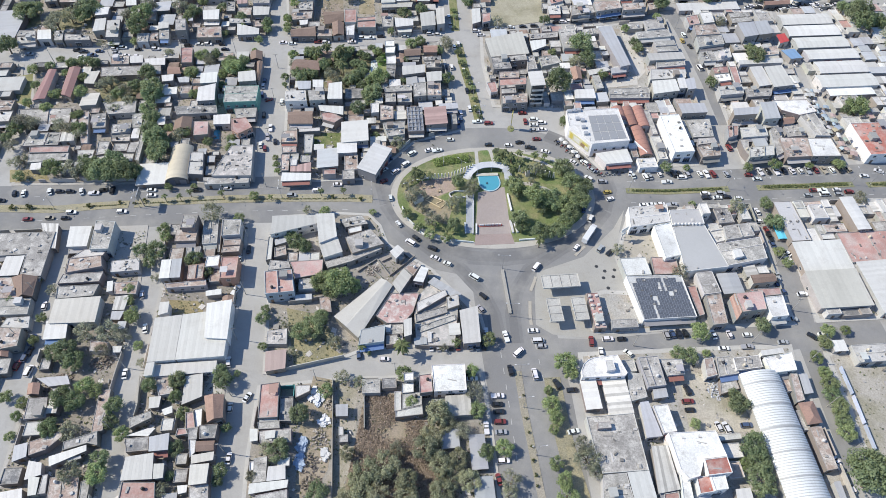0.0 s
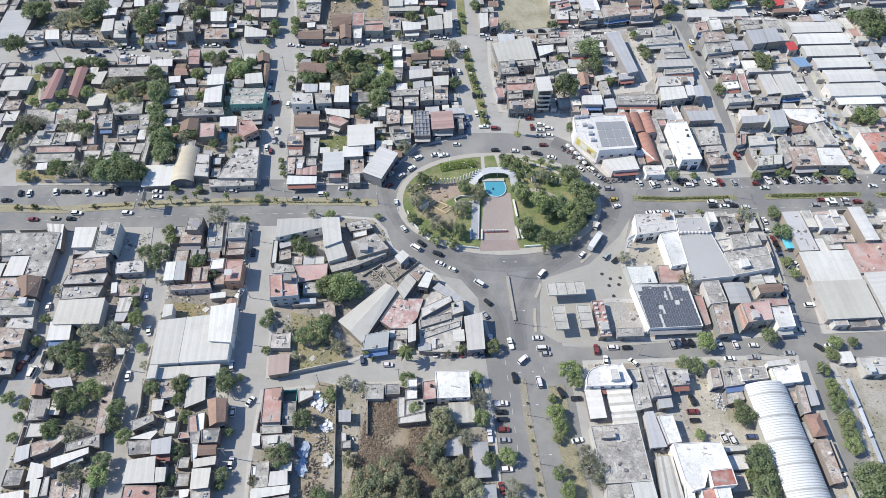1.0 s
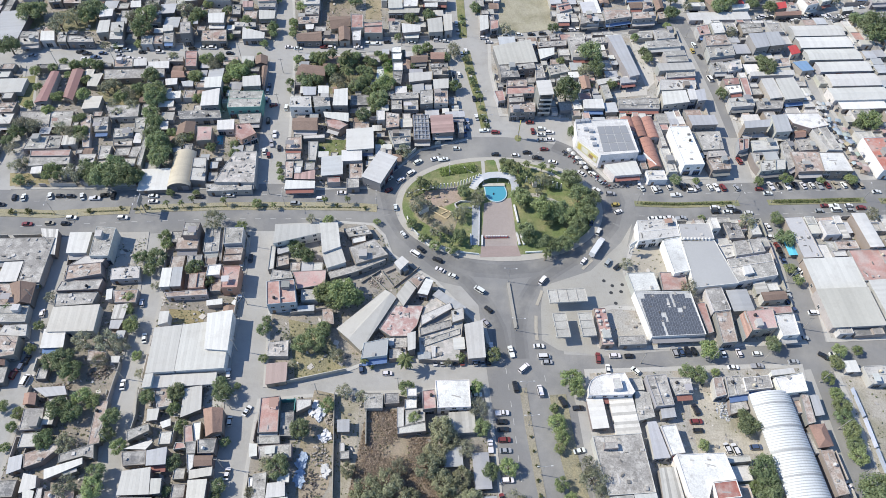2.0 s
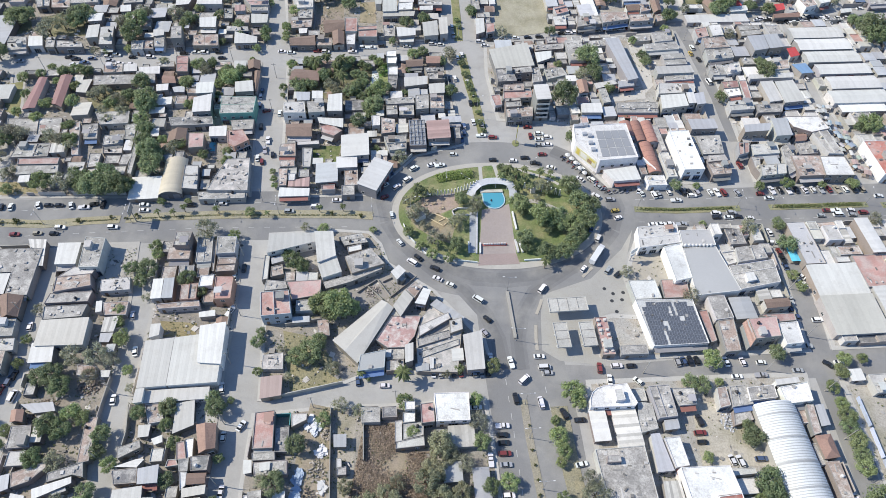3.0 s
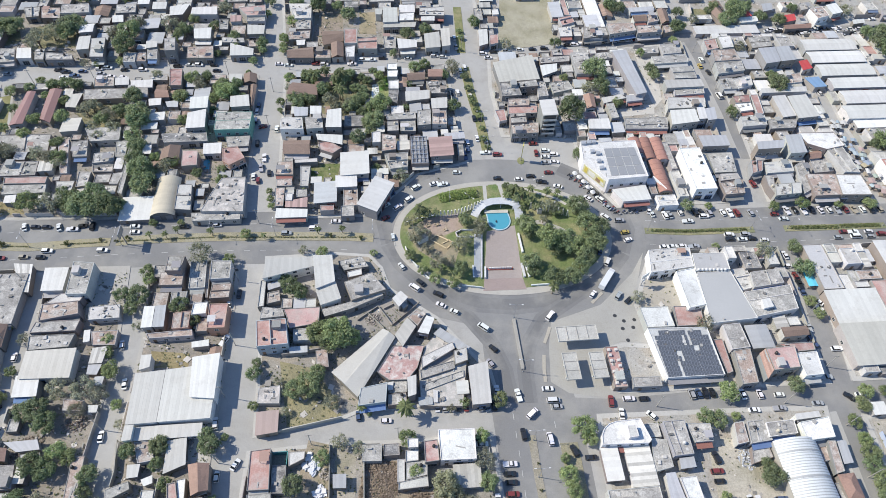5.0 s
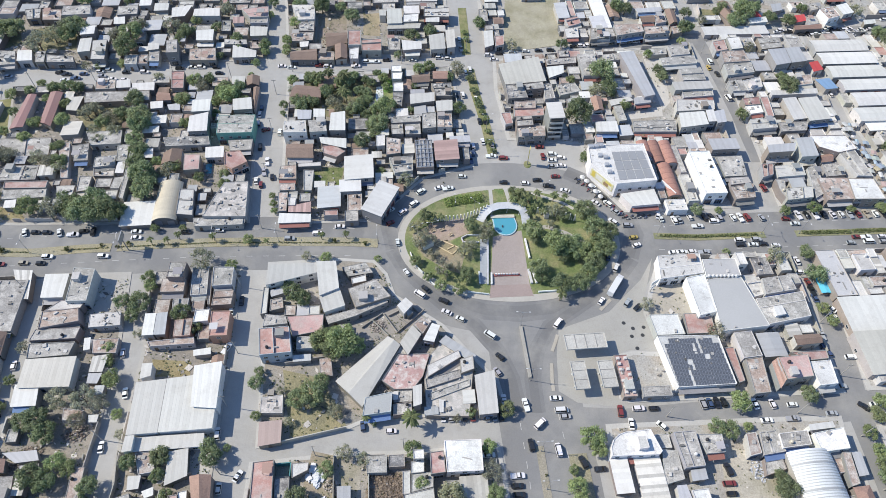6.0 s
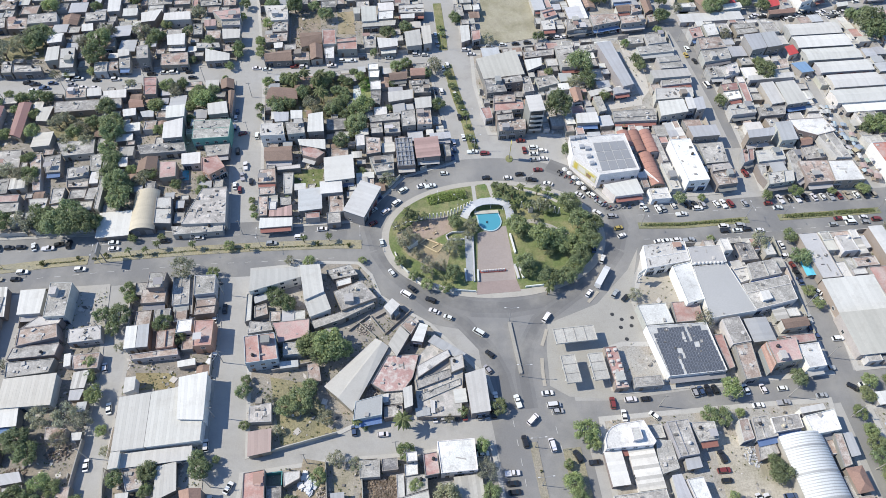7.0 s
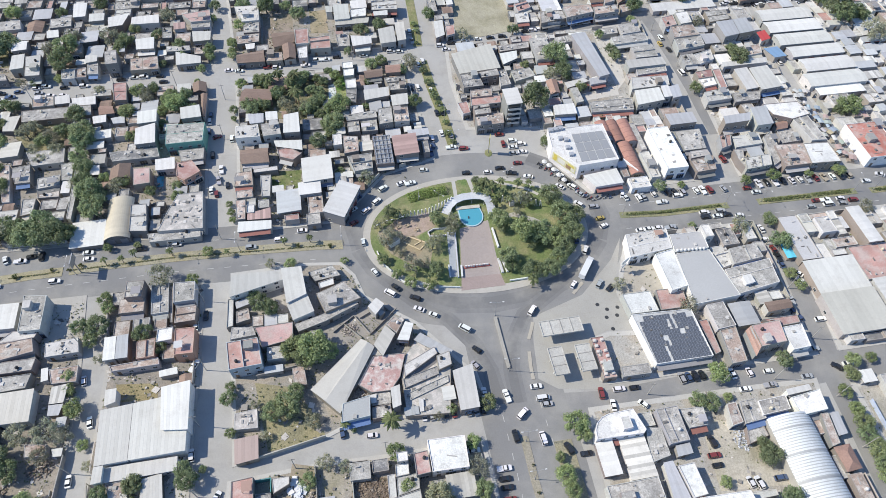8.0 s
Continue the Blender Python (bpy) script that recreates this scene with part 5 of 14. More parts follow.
def sign_post(x, y, turn):
    """A white sign on a steel post with a smaller panel below, both blank."""
    s = Shape()
    s.tube([(0, 0, 0), (0, 0, 5.9)], [0.18, 0.14], 8)
    ob = part("sign_post", s, METAL, colour=(0.4, 0.4, 0.42), at=pose(x, y, 0.03, 0, 0, turn))
    tagged(ob, "white double sign panel on a steel post", "sign")
    part("panel", Shape().box(-1.9, -0.14, 5.9, 1.9, 0.14, 8.3), PLASTIC, ob, (0.74, 0.74, 0.72))
    part("panel", Shape().box(-1.2, -0.32, 3.6, 1.2, -0.16, 5.2), PLASTIC, ob, (0.7, 0.7, 0.7))


def grid_roof(x, y, w, d, h, rot):
    """Open steel beams over an unfinished building."""
    ob = None
    for k in range(7):
        s = Shape().box(-w / 2 + 0.2, -0.12, 0, w / 2 - 0.2, 0.12, 0.25)
        b = part("steel_beam", s, METAL, colour=(0.5, 0.52, 0.55), at=pose(x, y, GROUND + h, 0, 0, rot) @ pose(0, -d / 2 + 0.4 + k * (d - 0.8) / 6, 0))
        tagged(b, "grey steel roof beam over an open building", "beam", "open roof beams")
    for k in range(5):
        s = Shape().box(-0.12, -d / 2 + 0.2, 0, 0.12, d / 2 - 0.2, 0.2)
        b = part("steel_beam", s, METAL, colour=(0.5, 0.52, 0.55), at=pose(x, y, GROUND + h + 0.25, 0, 0, rot) @ pose(-w / 2 + 0.5 + k * (w - 1) / 4, 0, 0))
        tagged(b, "grey steel roof beam over an open building", "beam", "open roof beams")


# ground, road surface and raised city blocks
slab("ground", [(-2600, -2200), (2600, -2200), (2600, 3000), (-2600, 3000)], -0.05, -0.6, EARTH, (0.27, 0.24, 0.19), "dry pale earth reaching to the horizon", "ground")
slab("road", [(-420, -40), (420, -20), (520, 470), (-520, 440)], 0.0, -0.3, ASPHALT, (0.39, 0.383, 0.372), "worn sun-bleached grey asphalt streets and avenue", "road")
slab("pavement", [(-279.8, 264.9), (-221.9, 270.6), (-208.7, 235.7), (-204.1, 201.2), (-234.9, 184.2)], GROUND, 0.0, PAVING, (0.29, 0.27, 0.245), "raised dusty concrete block with kerbs beside the road", "pavement")
slab("pavement", [(-216.9, 270.9), (-98.7, 286.5), (-85.3, 193.5), (-192.7, 186.7), (-203.8, 233.9)], GROUND, 0.0, PAVING, (0.29, 0.27, 0.245), "raised dusty concrete block with kerbs beside the road", "pavement")
slab("pavement", [(-86.1, 288.1), (-3.8, 300.4), (8.0, 230.9), (-14.4, 222.1), (-24.3, 209.3), (-33.7, 197.1), (-73.3, 193.3)], GROUND, 0.0, PAVING, (0.31, 0.295, 0.27), "raised dusty concrete block with kerbs beside the road", "pavement")
slab("pavement", [(17.5, 308.7), (124.9, 329.0), (131.3, 213.7), (72.5, 207.4), (59.9, 225.5), (57.4, 247.9), (23.3, 248.8), (17.9, 284.7)], GROUND, 0.0, PAVING, (0.4, 0.39, 0.37), "raised dusty concrete block with kerbs beside the road", "pavement")
slab("pavement", [(137.9, 338.1), (189.7, 340.9), (185.2, 269.8), (189.4, 218.5), (140.6, 214.4)], GROUND, 0.0, PAVING, (0.4, 0.39, 0.37), "raised dusty concrete block with kerbs beside the road", "pavement")
slab("pavement", [(192.4, 341.1), (290.7, 355.8), (252.1, 221.6), (199.6, 218.5), (191.8, 270.1)], GROUND, 0.0, PAVING, (0.4, 0.39, 0.37), "raised dusty concrete block with kerbs beside the road", "pavement")
slab("pavement", [(-291.7, 276.1), (-98.9, 300.5), (-109.3, 363.0), (-356.3, 358.1)], GROUND, 0.0, PAVING, (0.29, 0.27, 0.245), "raised dusty concrete block with kerbs beside the road", "pavement")
slab("pavement", [(-88.5, 302.1), (-3.5, 311.8), (-9.3, 370.7), (-101.0, 363.5)], GROUND, 0.0, PAVING, (0.31, 0.295, 0.27), "raised dusty concrete block with kerbs beside the road", "pavement")
slab("pavement", [(13.7, 315.9), (121.7, 334.9), (124.4, 381.1), (8.8, 371.8)], GROUND, 0.0, PAVING, (0.4, 0.39, 0.37), "raised dusty concrete block with kerbs beside the road", "pavement")
slab("pavement", [(132.7, 345.9), (294.9, 365.7), (308.4, 397.1), (135.1, 381.7)], GROUND, 0.0, PAVING, (0.4, 0.39, 0.37), "raised dusty concrete block with kerbs beside the road", "pavement")
slab("pavement", [(-223.5, 157.7), (-164.0, 163.5), (-159.8, 144.3), (-157.3, 113.2), (-156.0, 84.0), (-161.0, 75.7), (-182.0, 75.0)], GROUND, 0.0, PAVING, (0.27, 0.25, 0.225), "raised dusty concrete block with kerbs beside the road", "pavement")
slab("pavement", [(-156.6, 164.4), (-125.5, 166.9), (-118.3, 129.7), (-116.2, 102.9), (-114.5, 85.5), (-107.2, 49.8), (-141.0, 48.7), (-147.0, 99.5), (-151.2, 136.4)], GROUND, 0.0, PAVING, (0.27, 0.25, 0.225), "raised dusty concrete block with kerbs beside the road", "pavement")
slab("pavement", [(-119.3, 167.2), (-83.1, 170.6), (-79.4, 139.2), (-76.9, 104.3), (-74.1, 74.7), (-70.6, 50.9), (-101.8, 49.9), (-108.3, 98.7), (-111.2, 135.3)], GROUND, 0.0, PAVING, (0.27, 0.25, 0.225), "raised dusty concrete block with kerbs beside the road", "pavement")
slab("pavement", [(-73.8, 174.1), (-45.4, 177.5), (-31.8, 177.1), (-26.3, 171.1), (-22.4, 161.4), (-3.5, 149.1), (12.1, 132.1), (16.5, 128.1), (19.5, 116.3), (-28.6, 110.3), (-36.6, 106.3), (-56.8, 101.4), (-63.7, 99.8), (-68.4, 134.3)], GROUND, 0.0, PAVING, (0.31, 0.295, 0.27), "raised dusty concrete block with kerbs beside the road", "pavement")
slab("pavement", [(-64.7, 95.4), (-37.8, 99.4), (-15.2, 101.1), (16.3, 104.3), (17.9, 96.5), (20.1, 81.9), (22.8, 53.9), (-61.5, 51.2), (-63.7, 71.1)], GROUND, 0.0, PAVING, (0.31, 0.295, 0.27), "raised dusty concrete block with kerbs beside the road", "pavement")
slab("pavement", [(82.3, 184.5), (137.8, 189.5), (139.9, 127.7), (99.4, 124.2), (61.7, 120.8), (58.8, 122.2), (58.4, 138.6), (66.0, 141.1), (76.0, 140.9), (72.8, 157.9)], GROUND, 0.0, PAVING, (0.4, 0.39, 0.37), "raised dusty concrete block with kerbs beside the road", "pavement")
slab("pavement", [(148.3, 190.6), (223.0, 197.9), (216.6, 135.7), (148.1, 129.0)], GROUND, 0.0, PAVING, (0.4, 0.39, 0.37), "raised dusty concrete block with kerbs beside the road", "pavement")
slab("pavement", [(52.7, 112.8), (113.2, 117.8), (135.2, 119.1), (134.7, 112.0), (139.9, 57.6), (57.2, 54.9), (53.0, 87.1)], GROUND, 0.0, PAVING, (0.4, 0.39, 0.37), "raised dusty concrete block with kerbs beside the road", "pavement")
slab("pavement", [(146.3, 116.2), (188.3, 122.0), (183.8, 58.9), (150.1, 57.9)], GROUND, 0.0, PAVING, (0.4, 0.39, 0.37), "raised dusty concrete block with kerbs beside the road", "pavement")
footway([(-279.8, 264.9), (-221.9, 270.6), (-208.7, 235.7), (-204.1, 201.2), (-234.9, 184.2)], 1.3, (0.4, 0.385, 0.36))
footway([(-216.9, 270.9), (-98.7, 286.5), (-85.3, 193.5), (-192.7, 186.7), (-203.8, 233.9)], 1.3, (0.4, 0.385, 0.36))
footway([(-86.1, 288.1), (-3.8, 300.4), (8.0, 230.9), (-14.4, 222.1), (-24.3, 209.3), (-33.7, 197.1), (-73.3, 193.3)], 1.3, (0.46, 0.45, 0.43))
footway([(17.5, 308.7), (124.9, 329.0), (131.3, 213.7), (72.5, 207.4), (59.9, 225.5), (57.4, 247.9), (23.3, 248.8), (17.9, 284.7)], 1.7, (0.46, 0.45, 0.43))
footway([(137.9, 338.1), (189.7, 340.9), (185.2, 269.8), (189.4, 218.5), (140.6, 214.4)], 1.7, (0.46, 0.45, 0.43))
footway([(192.4, 341.1), (290.7, 355.8), (252.1, 221.6), (199.6, 218.5), (191.8, 270.1)], 1.7, (0.46, 0.45, 0.43))
footway([(-291.7, 276.1), (-98.9, 300.5), (-109.3, 363.0), (-356.3, 358.1)], 1.3, (0.4, 0.385, 0.36))
footway([(-88.5, 302.1), (-3.5, 311.8), (-9.3, 370.7), (-101.0, 363.5)], 1.3, (0.46, 0.45, 0.43))
footway([(13.7, 315.9), (121.7, 334.9), (124.4, 381.1), (8.8, 371.8)], 1.7, (0.46, 0.45, 0.43))
footway([(132.7, 345.9), (294.9, 365.7), (308.4, 397.1), (135.1, 381.7)], 1.7, (0.46, 0.45, 0.43))
footway([(-223.5, 157.7), (-164.0, 163.5), (-159.8, 144.3), (-157.3, 113.2), (-156.0, 84.0), (-161.0, 75.7), (-182.0, 75.0)], 1.3, (0.4, 0.385, 0.36))
footway([(-156.6, 164.4), (-125.5, 166.9), (-118.3, 129.7), (-116.2, 102.9), (-114.5, 85.5), (-107.2, 49.8), (-141.0, 48.7), (-147.0, 99.5), (-151.2, 136.4)], 1.3, (0.4, 0.385, 0.36))
footway([(-119.3, 167.2), (-83.1, 170.6), (-79.4, 139.2), (-76.9, 104.3), (-74.1, 74.7), (-70.6, 50.9), (-101.8, 49.9), (-108.3, 98.7), (-111.2, 135.3)], 1.3, (0.4, 0.385, 0.36))
footway([(-73.8, 174.1), (-45.4, 177.5), (-31.8, 177.1), (-26.3, 171.1), (-22.4, 161.4), (-3.5, 149.1), (12.1, 132.1), (16.5, 128.1), (19.5, 116.3), (-28.6, 110.3), (-36.6, 106.3), (-56.8, 101.4), (-63.7, 99.8), (-68.4, 134.3)], 1.3, (0.46, 0.45, 0.43))
footway([(-64.7, 95.4), (-37.8, 99.4), (-15.2, 101.1), (16.3, 104.3), (17.9, 96.5), (20.1, 81.9), (22.8, 53.9), (-61.5, 51.2), (-63.7, 71.1)], 1.3, (0.46, 0.45, 0.43))
footway([(82.3, 184.5), (137.8, 189.5), (139.9, 127.7), (99.4, 124.2), (61.7, 120.8), (58.8, 122.2), (58.4, 138.6), (66.0, 141.1), (76.0, 140.9), (72.8, 157.9)], 1.7, (0.46, 0.45, 0.43))
footway([(148.3, 190.6), (223.0, 197.9), (216.6, 135.7), (148.1, 129.0)], 1.7, (0.46, 0.45, 0.43))
footway([(52.7, 112.8), (113.2, 117.8), (135.2, 119.1), (134.7, 112.0), (139.9, 57.6), (57.2, 54.9), (53.0, 87.1)], 1.7, (0.46, 0.45, 0.43))
footway([(146.3, 116.2), (188.3, 122.0), (183.8, 58.9), (150.1, 57.9)], 1.7, (0.46, 0.45, 0.43))


def lane_dashes(points, first=0.0):
    """Short worn white dashes painted along a lane, as one mesh."""
    s, left = Shape(), first
    for a, b in zip(points, points[1:]):
        a, b = Vector(a), Vector(b)
        way, far = (b - a).normalized(), (b - a).length
        side = Vector((-way.y, way.x)) * 0.09
        while left + 2.4 < far:
            p, q = a + way * left, a + way * (left + 2.4)
            s.hexa([p - side, q - side, q + side, p + side], [0.0] * 4, [0.07] * 4)
            left += 6.5
        left = max(0.0, left - far)
    return tagged(part("lane_marking", s, CONCRETE, colour=(0.5, 0.5, 0.49)), "worn white dashes between the traffic lanes", "lane marking", kind="structure")


lane_dashes([(-180.0, 180.7), (-135.1, 185.7), (-96.2, 189.7), (-40.0, 193.0)])
lane_dashes([(-180.0, 166.7), (-135.1, 171.9), (-96.2, 175.9), (-40.0, 179.2)])
lane_dashes([(84.0, 201.0), (106.6, 202.4), (159.5, 207.4), (222.0, 213.2)])
lane_dashes([(84.0, 188.2), (106.6, 189.4), (159.5, 194.4), (222.0, 200.2)])
lane_dashes([(23.6, 112.0), (25.6, 95.0), (29.4, 57.0)])
lane_dashes([(36.8, 116.0), (40.0, 95.0)])
# park island in the roundabout
ISLAND = arc_ring(22.3, 190.2, 45.8, 30.0, 2.6, 80, 2.1)
slab("pavement_island", ISLAND, GROUND, 0.0, CONCRETE, (0.43, 0.41, 0.375), "pale concrete kerb and footway round the oval park", "pavement")
lawn("lawn", arc_ring(22.3, 190.5, 42.9, 27.2, 2.6, 72, 2.1), GRASS, (0.14, 0.185, 0.07), "patchy green park lawn inside the footway", 0.17)
flat_paving([(14.4, 167.3), (29.7, 168.6), (27.6, 195.3), (15.6, 191.3)], (0.35, 0.305, 0.29), "pinkish paved plaza with square slabs", 14, 20, 0.2)
flat_paving([(13.9, 161.6), (31.0, 163.2), (29.7, 168.6), (14.4, 167.3)], (0.33, 0.265, 0.25), "reddish paved forecourt of the plaza", 16, 9, 0.2)
lawn("play_court", [(-11.2, 196.7), (3.7, 200.8), (5.8, 193.0), (-2.4, 188.2), (-10.1, 188.9)], EARTH, (0.4, 0.31, 0.27), "pinkish paved play court in the park", 0.185)
lawn("bare_ground", [(-17.6, 190.9), (-11.2, 196.0), (-9.8, 188.6), (-3.2, 189.5), (4.0, 180.6), (2.2, 172.2), (-5.2, 175.1), (-12.1, 179.9), (-15.7, 185.0)], EARTH, (0.31, 0.27, 0.2), "worn bare earth under the park trees", 0.178)
lawn("play_court", [(-9.2, 186.6), (-3.2, 188.8), (2.0, 183.8), (-1.9, 178.4), (-7.0, 182.1)], EARTH, (0.36, 0.29, 0.2), "sandy play court bordered with timber", 0.185)
lawn("lawn_strip", [(16.5, 217.8), (20.3, 218.3), (21.7, 209.9), (16.7, 208.9)], GRASS, (0.12, 0.19, 0.06), "bright green watered lawn strip", 0.2)
slab("path", ribbon([(14.9, 217.3), (15.4, 208.5)], 1.6), 0.205, 0.1, CONCRETE, (0.45, 0.44, 0.42), "narrow pale concrete path beside the lawn", "path")
slab("path", ribbon([(21.4, 218.8), (23.3, 209.9)], 1.6), 0.205, 0.1, CONCRETE, (0.45, 0.44, 0.42), "narrow pale concrete path beside the lawn", "path")
slab("path", ribbon([(31.5, 216.6), (39.4, 214.0), (46.4, 211.3), (50.5, 208.2)], 1.4), 0.2, 0.1, CONCRETE, (0.45, 0.43, 0.38), "winding pale concrete footpath through the park", "path")
slab("path", ribbon([(29.5, 195.7), (38.6, 197.8), (46.1, 194.7), (53.4, 189.9)], 2.2), 0.2, 0.1, CONCRETE, (0.4, 0.38, 0.35), "winding pale concrete footpath through the park", "path")
wall_run(13.5, 189.9, 13.2, 167.4, 0.9, 0.5, (0.66, 0.68, 0.72), 0.18, "low white plastered park wall beside the lawn", "park_wall")
wall_run(14.7, 172.8, 14.7, 167.5, 0.9, 0.6, (0.72, 0.72, 0.72), 0.18, "low white plastered park wall beside the lawn", "park_wall")
wall_run(28.8, 190.6, 30.2, 181.0, 0.9, 0.6, (0.7, 0.7, 0.7), 0.18, "low white plastered park wall beside the lawn", "park_wall")
wall_run(29.5, 175.3, 30.5, 168.8, 0.9, 0.8, (0.7, 0.7, 0.7), 0.18, "low white plastered park wall beside the lawn", "park_wall")
wall_run(30.8, 175.9, 32.5, 169.1, 0.9, 0.8, (0.7, 0.7, 0.7), 0.18, "low white plastered park wall beside the lawn", "park_wall")
wall_run(9.8, 173.2, 10.1, 167.6, 0.9, 0.5, (0.6, 0.63, 0.68), 0.18, "low white plastered park wall beside the lawn", "park_wall")
wall_run(32.8, 164.9, 40.0, 165.8, 0.9, 0.3, (0.66, 0.68, 0.66), 0.18, "low white plastered park wall beside the lawn", "park_wall")
wall_run(13.5, 162.9, 5.6, 163.5, 0.9, 0.3, (0.62, 0.66, 0.66), 0.18, "low white plastered park wall beside the lawn", "park_wall")
wall_run(4.4, 163.4, -1.7, 165.3, 0.9, 0.3, (0.66, 0.66, 0.64), 0.18, "low white plastered park wall beside the lawn", "park_wall")
wall_run(-17.9, 181.3, -16.8, 178.4, 0.9, 0.3, (0.66, 0.66, 0.64), 0.18, "low white plastered park wall beside the lawn", "park_wall")
wall_run(-16.1, 175.9, -12.4, 171.6, 0.9, 0.3, (0.66, 0.66, 0.64), 0.18, "low white plastered park wall beside the lawn", "park_wall")
wall_run(-9.3, 167.7, -7.3, 166.0, 0.9, 0.3, (0.66, 0.66, 0.64), 0.18, "low white plastered park wall beside the lawn", "park_wall")
slab("path", [(10.2, 189.8), (13.3, 189.9), (12.8, 168.0), (10.3, 167.9)], 0.2, 0.1, CONCRETE, (0.34, 0.37, 0.41), "bluish painted walkway beside the plaza", "path")
POOL = [(15.4, 201.0), (20.0, 201.7), (24.8, 202.0)] + [(20.9 + 5.0 * math.cos(t * 0.26), 197.4 + 5.4 * math.sin(t * 0.26)) for t in range(1, -12, -1)]
slab("pool_wall", POOL, 0.62, 0.1, PLASTER, (0.42, 0.58, 0.66), "blue and white rim of the half-round fountain pool", "pool")
slab("pool_water", inset(POOL, -0.45), 0.66, 0.62, WATER, (1, 1, 1), "clear turquoise water of the fountain pool", "water")
wall_run(14.8, 201.5, 24.8, 202.3, 0.8, 1.6, (0.6, 0.58, 0.53), 0.18, "stepped stone wall behind the fountain pool", "park_wall")
heap("fountain_rock", 19.7, 196.6, 0.7, 1.6, 0, 30, 0.22, RUBBLE, (0.07, 0.09, 0.12), "dark wet rocks of the fountain", "rocks", 1.4)
curved_canopy([(10.3, 199.2), (11.8, 202.1), (14.4, 204.3), (17.8, 205.9), (21.7, 206.4), (25.4, 206.2), (28.0, 204.9), (29.2, 202.5), (29.8, 198.7)], 3.6, 0.5, 3.0)
letters(20.8, 172.4, 5, [0.9, 0.9, 0.5, 1.0, 0.9, 0.9, 0.4, 0.9, 0.9], 1.0, 0.19)
post_row([(-13.2, 199.8), (-7.7, 198.6), (-1.8, 198.7), (3.2, 199.8), (8.2, 202.5), (12.9, 205.4)], 19, 4.0, 0.17)
post_row([(34.5, 205.0), (40.4, 203.8), (45.4, 202.9), (50.0, 201.7)], 9, 4.2, 0.17)
hedge([(-5.1, 208.2), (0.4, 209.9), (6.4, 211.4), (11.5, 212.2)], 5.0, 2.7, (0.3, 0.38, 0.13), 0.17, "broad rounded bright green hedge on the park lawn", 1.0)
corner_house([(-14.3, 185.9), (-10.5, 187.7), (-8.6, 185.3), (-12.3, 182.9)], [2.6] * 4, "c", "white", "kiosk", 0, 0.17)
corner_house([(37.4, 204.2), (39.4, 204.5), (39.4, 202.3), (37.4, 202.0)], [2.4] * 4, "N", "white", "kiosk", 0, 0.17)
wall_run(-8.0, 185.9, -5.2, 188.1, 0.35, 0.3, (0.62, 0.5, 0.32), 0.17, "low timber border of a sand court", "timber_border")
wall_run(-5.2, 188.1, 1.8, 184.8, 0.35, 0.3, (0.62, 0.5, 0.32), 0.17, "low timber border of a sand court", "timber_border")
wall_run(1.8, 184.8, -0.9, 181.4, 0.35, 0.3, (0.62, 0.5, 0.32), 0.17, "low timber border of a sand court", "timber_border")
wall_run(-0.9, 181.4, -8.0, 185.9, 0.35, 0.3, (0.62, 0.5, 0.32), 0.17, "low timber border of a sand court", "timber_border")
wall_run(-3.0, 183.8, 0.2, 186.0, 0.35, 0.3, (0.62, 0.5, 0.32), 0.17, "low timber border of a sand court", "timber_border")
wall_run(2.6, 189.6, 5.0, 191.3, 1.0, 0.25, (0.66, 0.67, 0.69), 0.17, "low white plastered park wall beside the lawn", "park_wall")
wall_run(5.0, 191.3, 12.4, 191.4, 1.0, 0.25, (0.66, 0.67, 0.69), 0.17, "low white plastered park wall beside the lawn", "park_wall")
wall_run(2.6, 189.6, 3.4, 187.5, 1.0, 0.25, (0.66, 0.67, 0.69), 0.17, "low white plastered park wall beside the lawn", "park_wall")
wall_run(3.4, 187.5, 9.9, 187.9, 1.0, 0.25, (0.66, 0.67, 0.69), 0.17, "low white plastered park wall beside the lawn", "park_wall")
sign_post(76.6, 167.1, 35)
street_lamp(-0.4, 207.4, 95, 4.5, 0.17, True)
street_lamp(8.0, 206.4, 139, 4.5, 0.17, True)
street_lamp(38.3, 218.4, 30, 4.5, 0.17, True)
street_lamp(-9.5, 194.0, 16, 4.5, 0.17, True)
street_lamp(45.6, 207.0, 60, 4.5, 0.17, True)
street_lamp(-15.6, 192.0, 28, 4.5, 0.17, True)
heap("play_equipment", -5.2, 193.8, 2.6, 2.2, 20, 12, 0.35, PLASTIC, (0.5, 0.42, 0.3), "small weathered playground pieces", "play equipment", 1.2)
heap("play_equipment", -9.5, 193.0, 2.6, 2.2, 20, 12, 0.35, PLASTIC, (0.5, 0.42, 0.3), "small weathered playground pieces", "play equipment", 1.2)
heap("play_equipment", -1.3, 191.6, 2.6, 2.2, 20, 12, 0.35, PLASTIC, (0.5, 0.42, 0.3), "small weathered playground pieces", "play equipment", 1.2)
heap("play_equipment", -11.8, 187.1, 2.6, 2.2, 20, 12, 0.35, PLASTIC, (0.5, 0.42, 0.3), "small weathered playground pieces", "play equipment", 1.2)
heap("play_equipment", -10.7, 185.2, 2.6, 2.2, 20, 12, 0.35, PLASTIC, (0.5, 0.42, 0.3), "small weathered playground pieces", "play equipment", 1.2)
heap("play_equipment", 3.9, 189.5, 2.6, 2.2, 20, 12, 0.35, PLASTIC, (0.5, 0.42, 0.3), "small weathered playground pieces", "play equipment", 1.2)
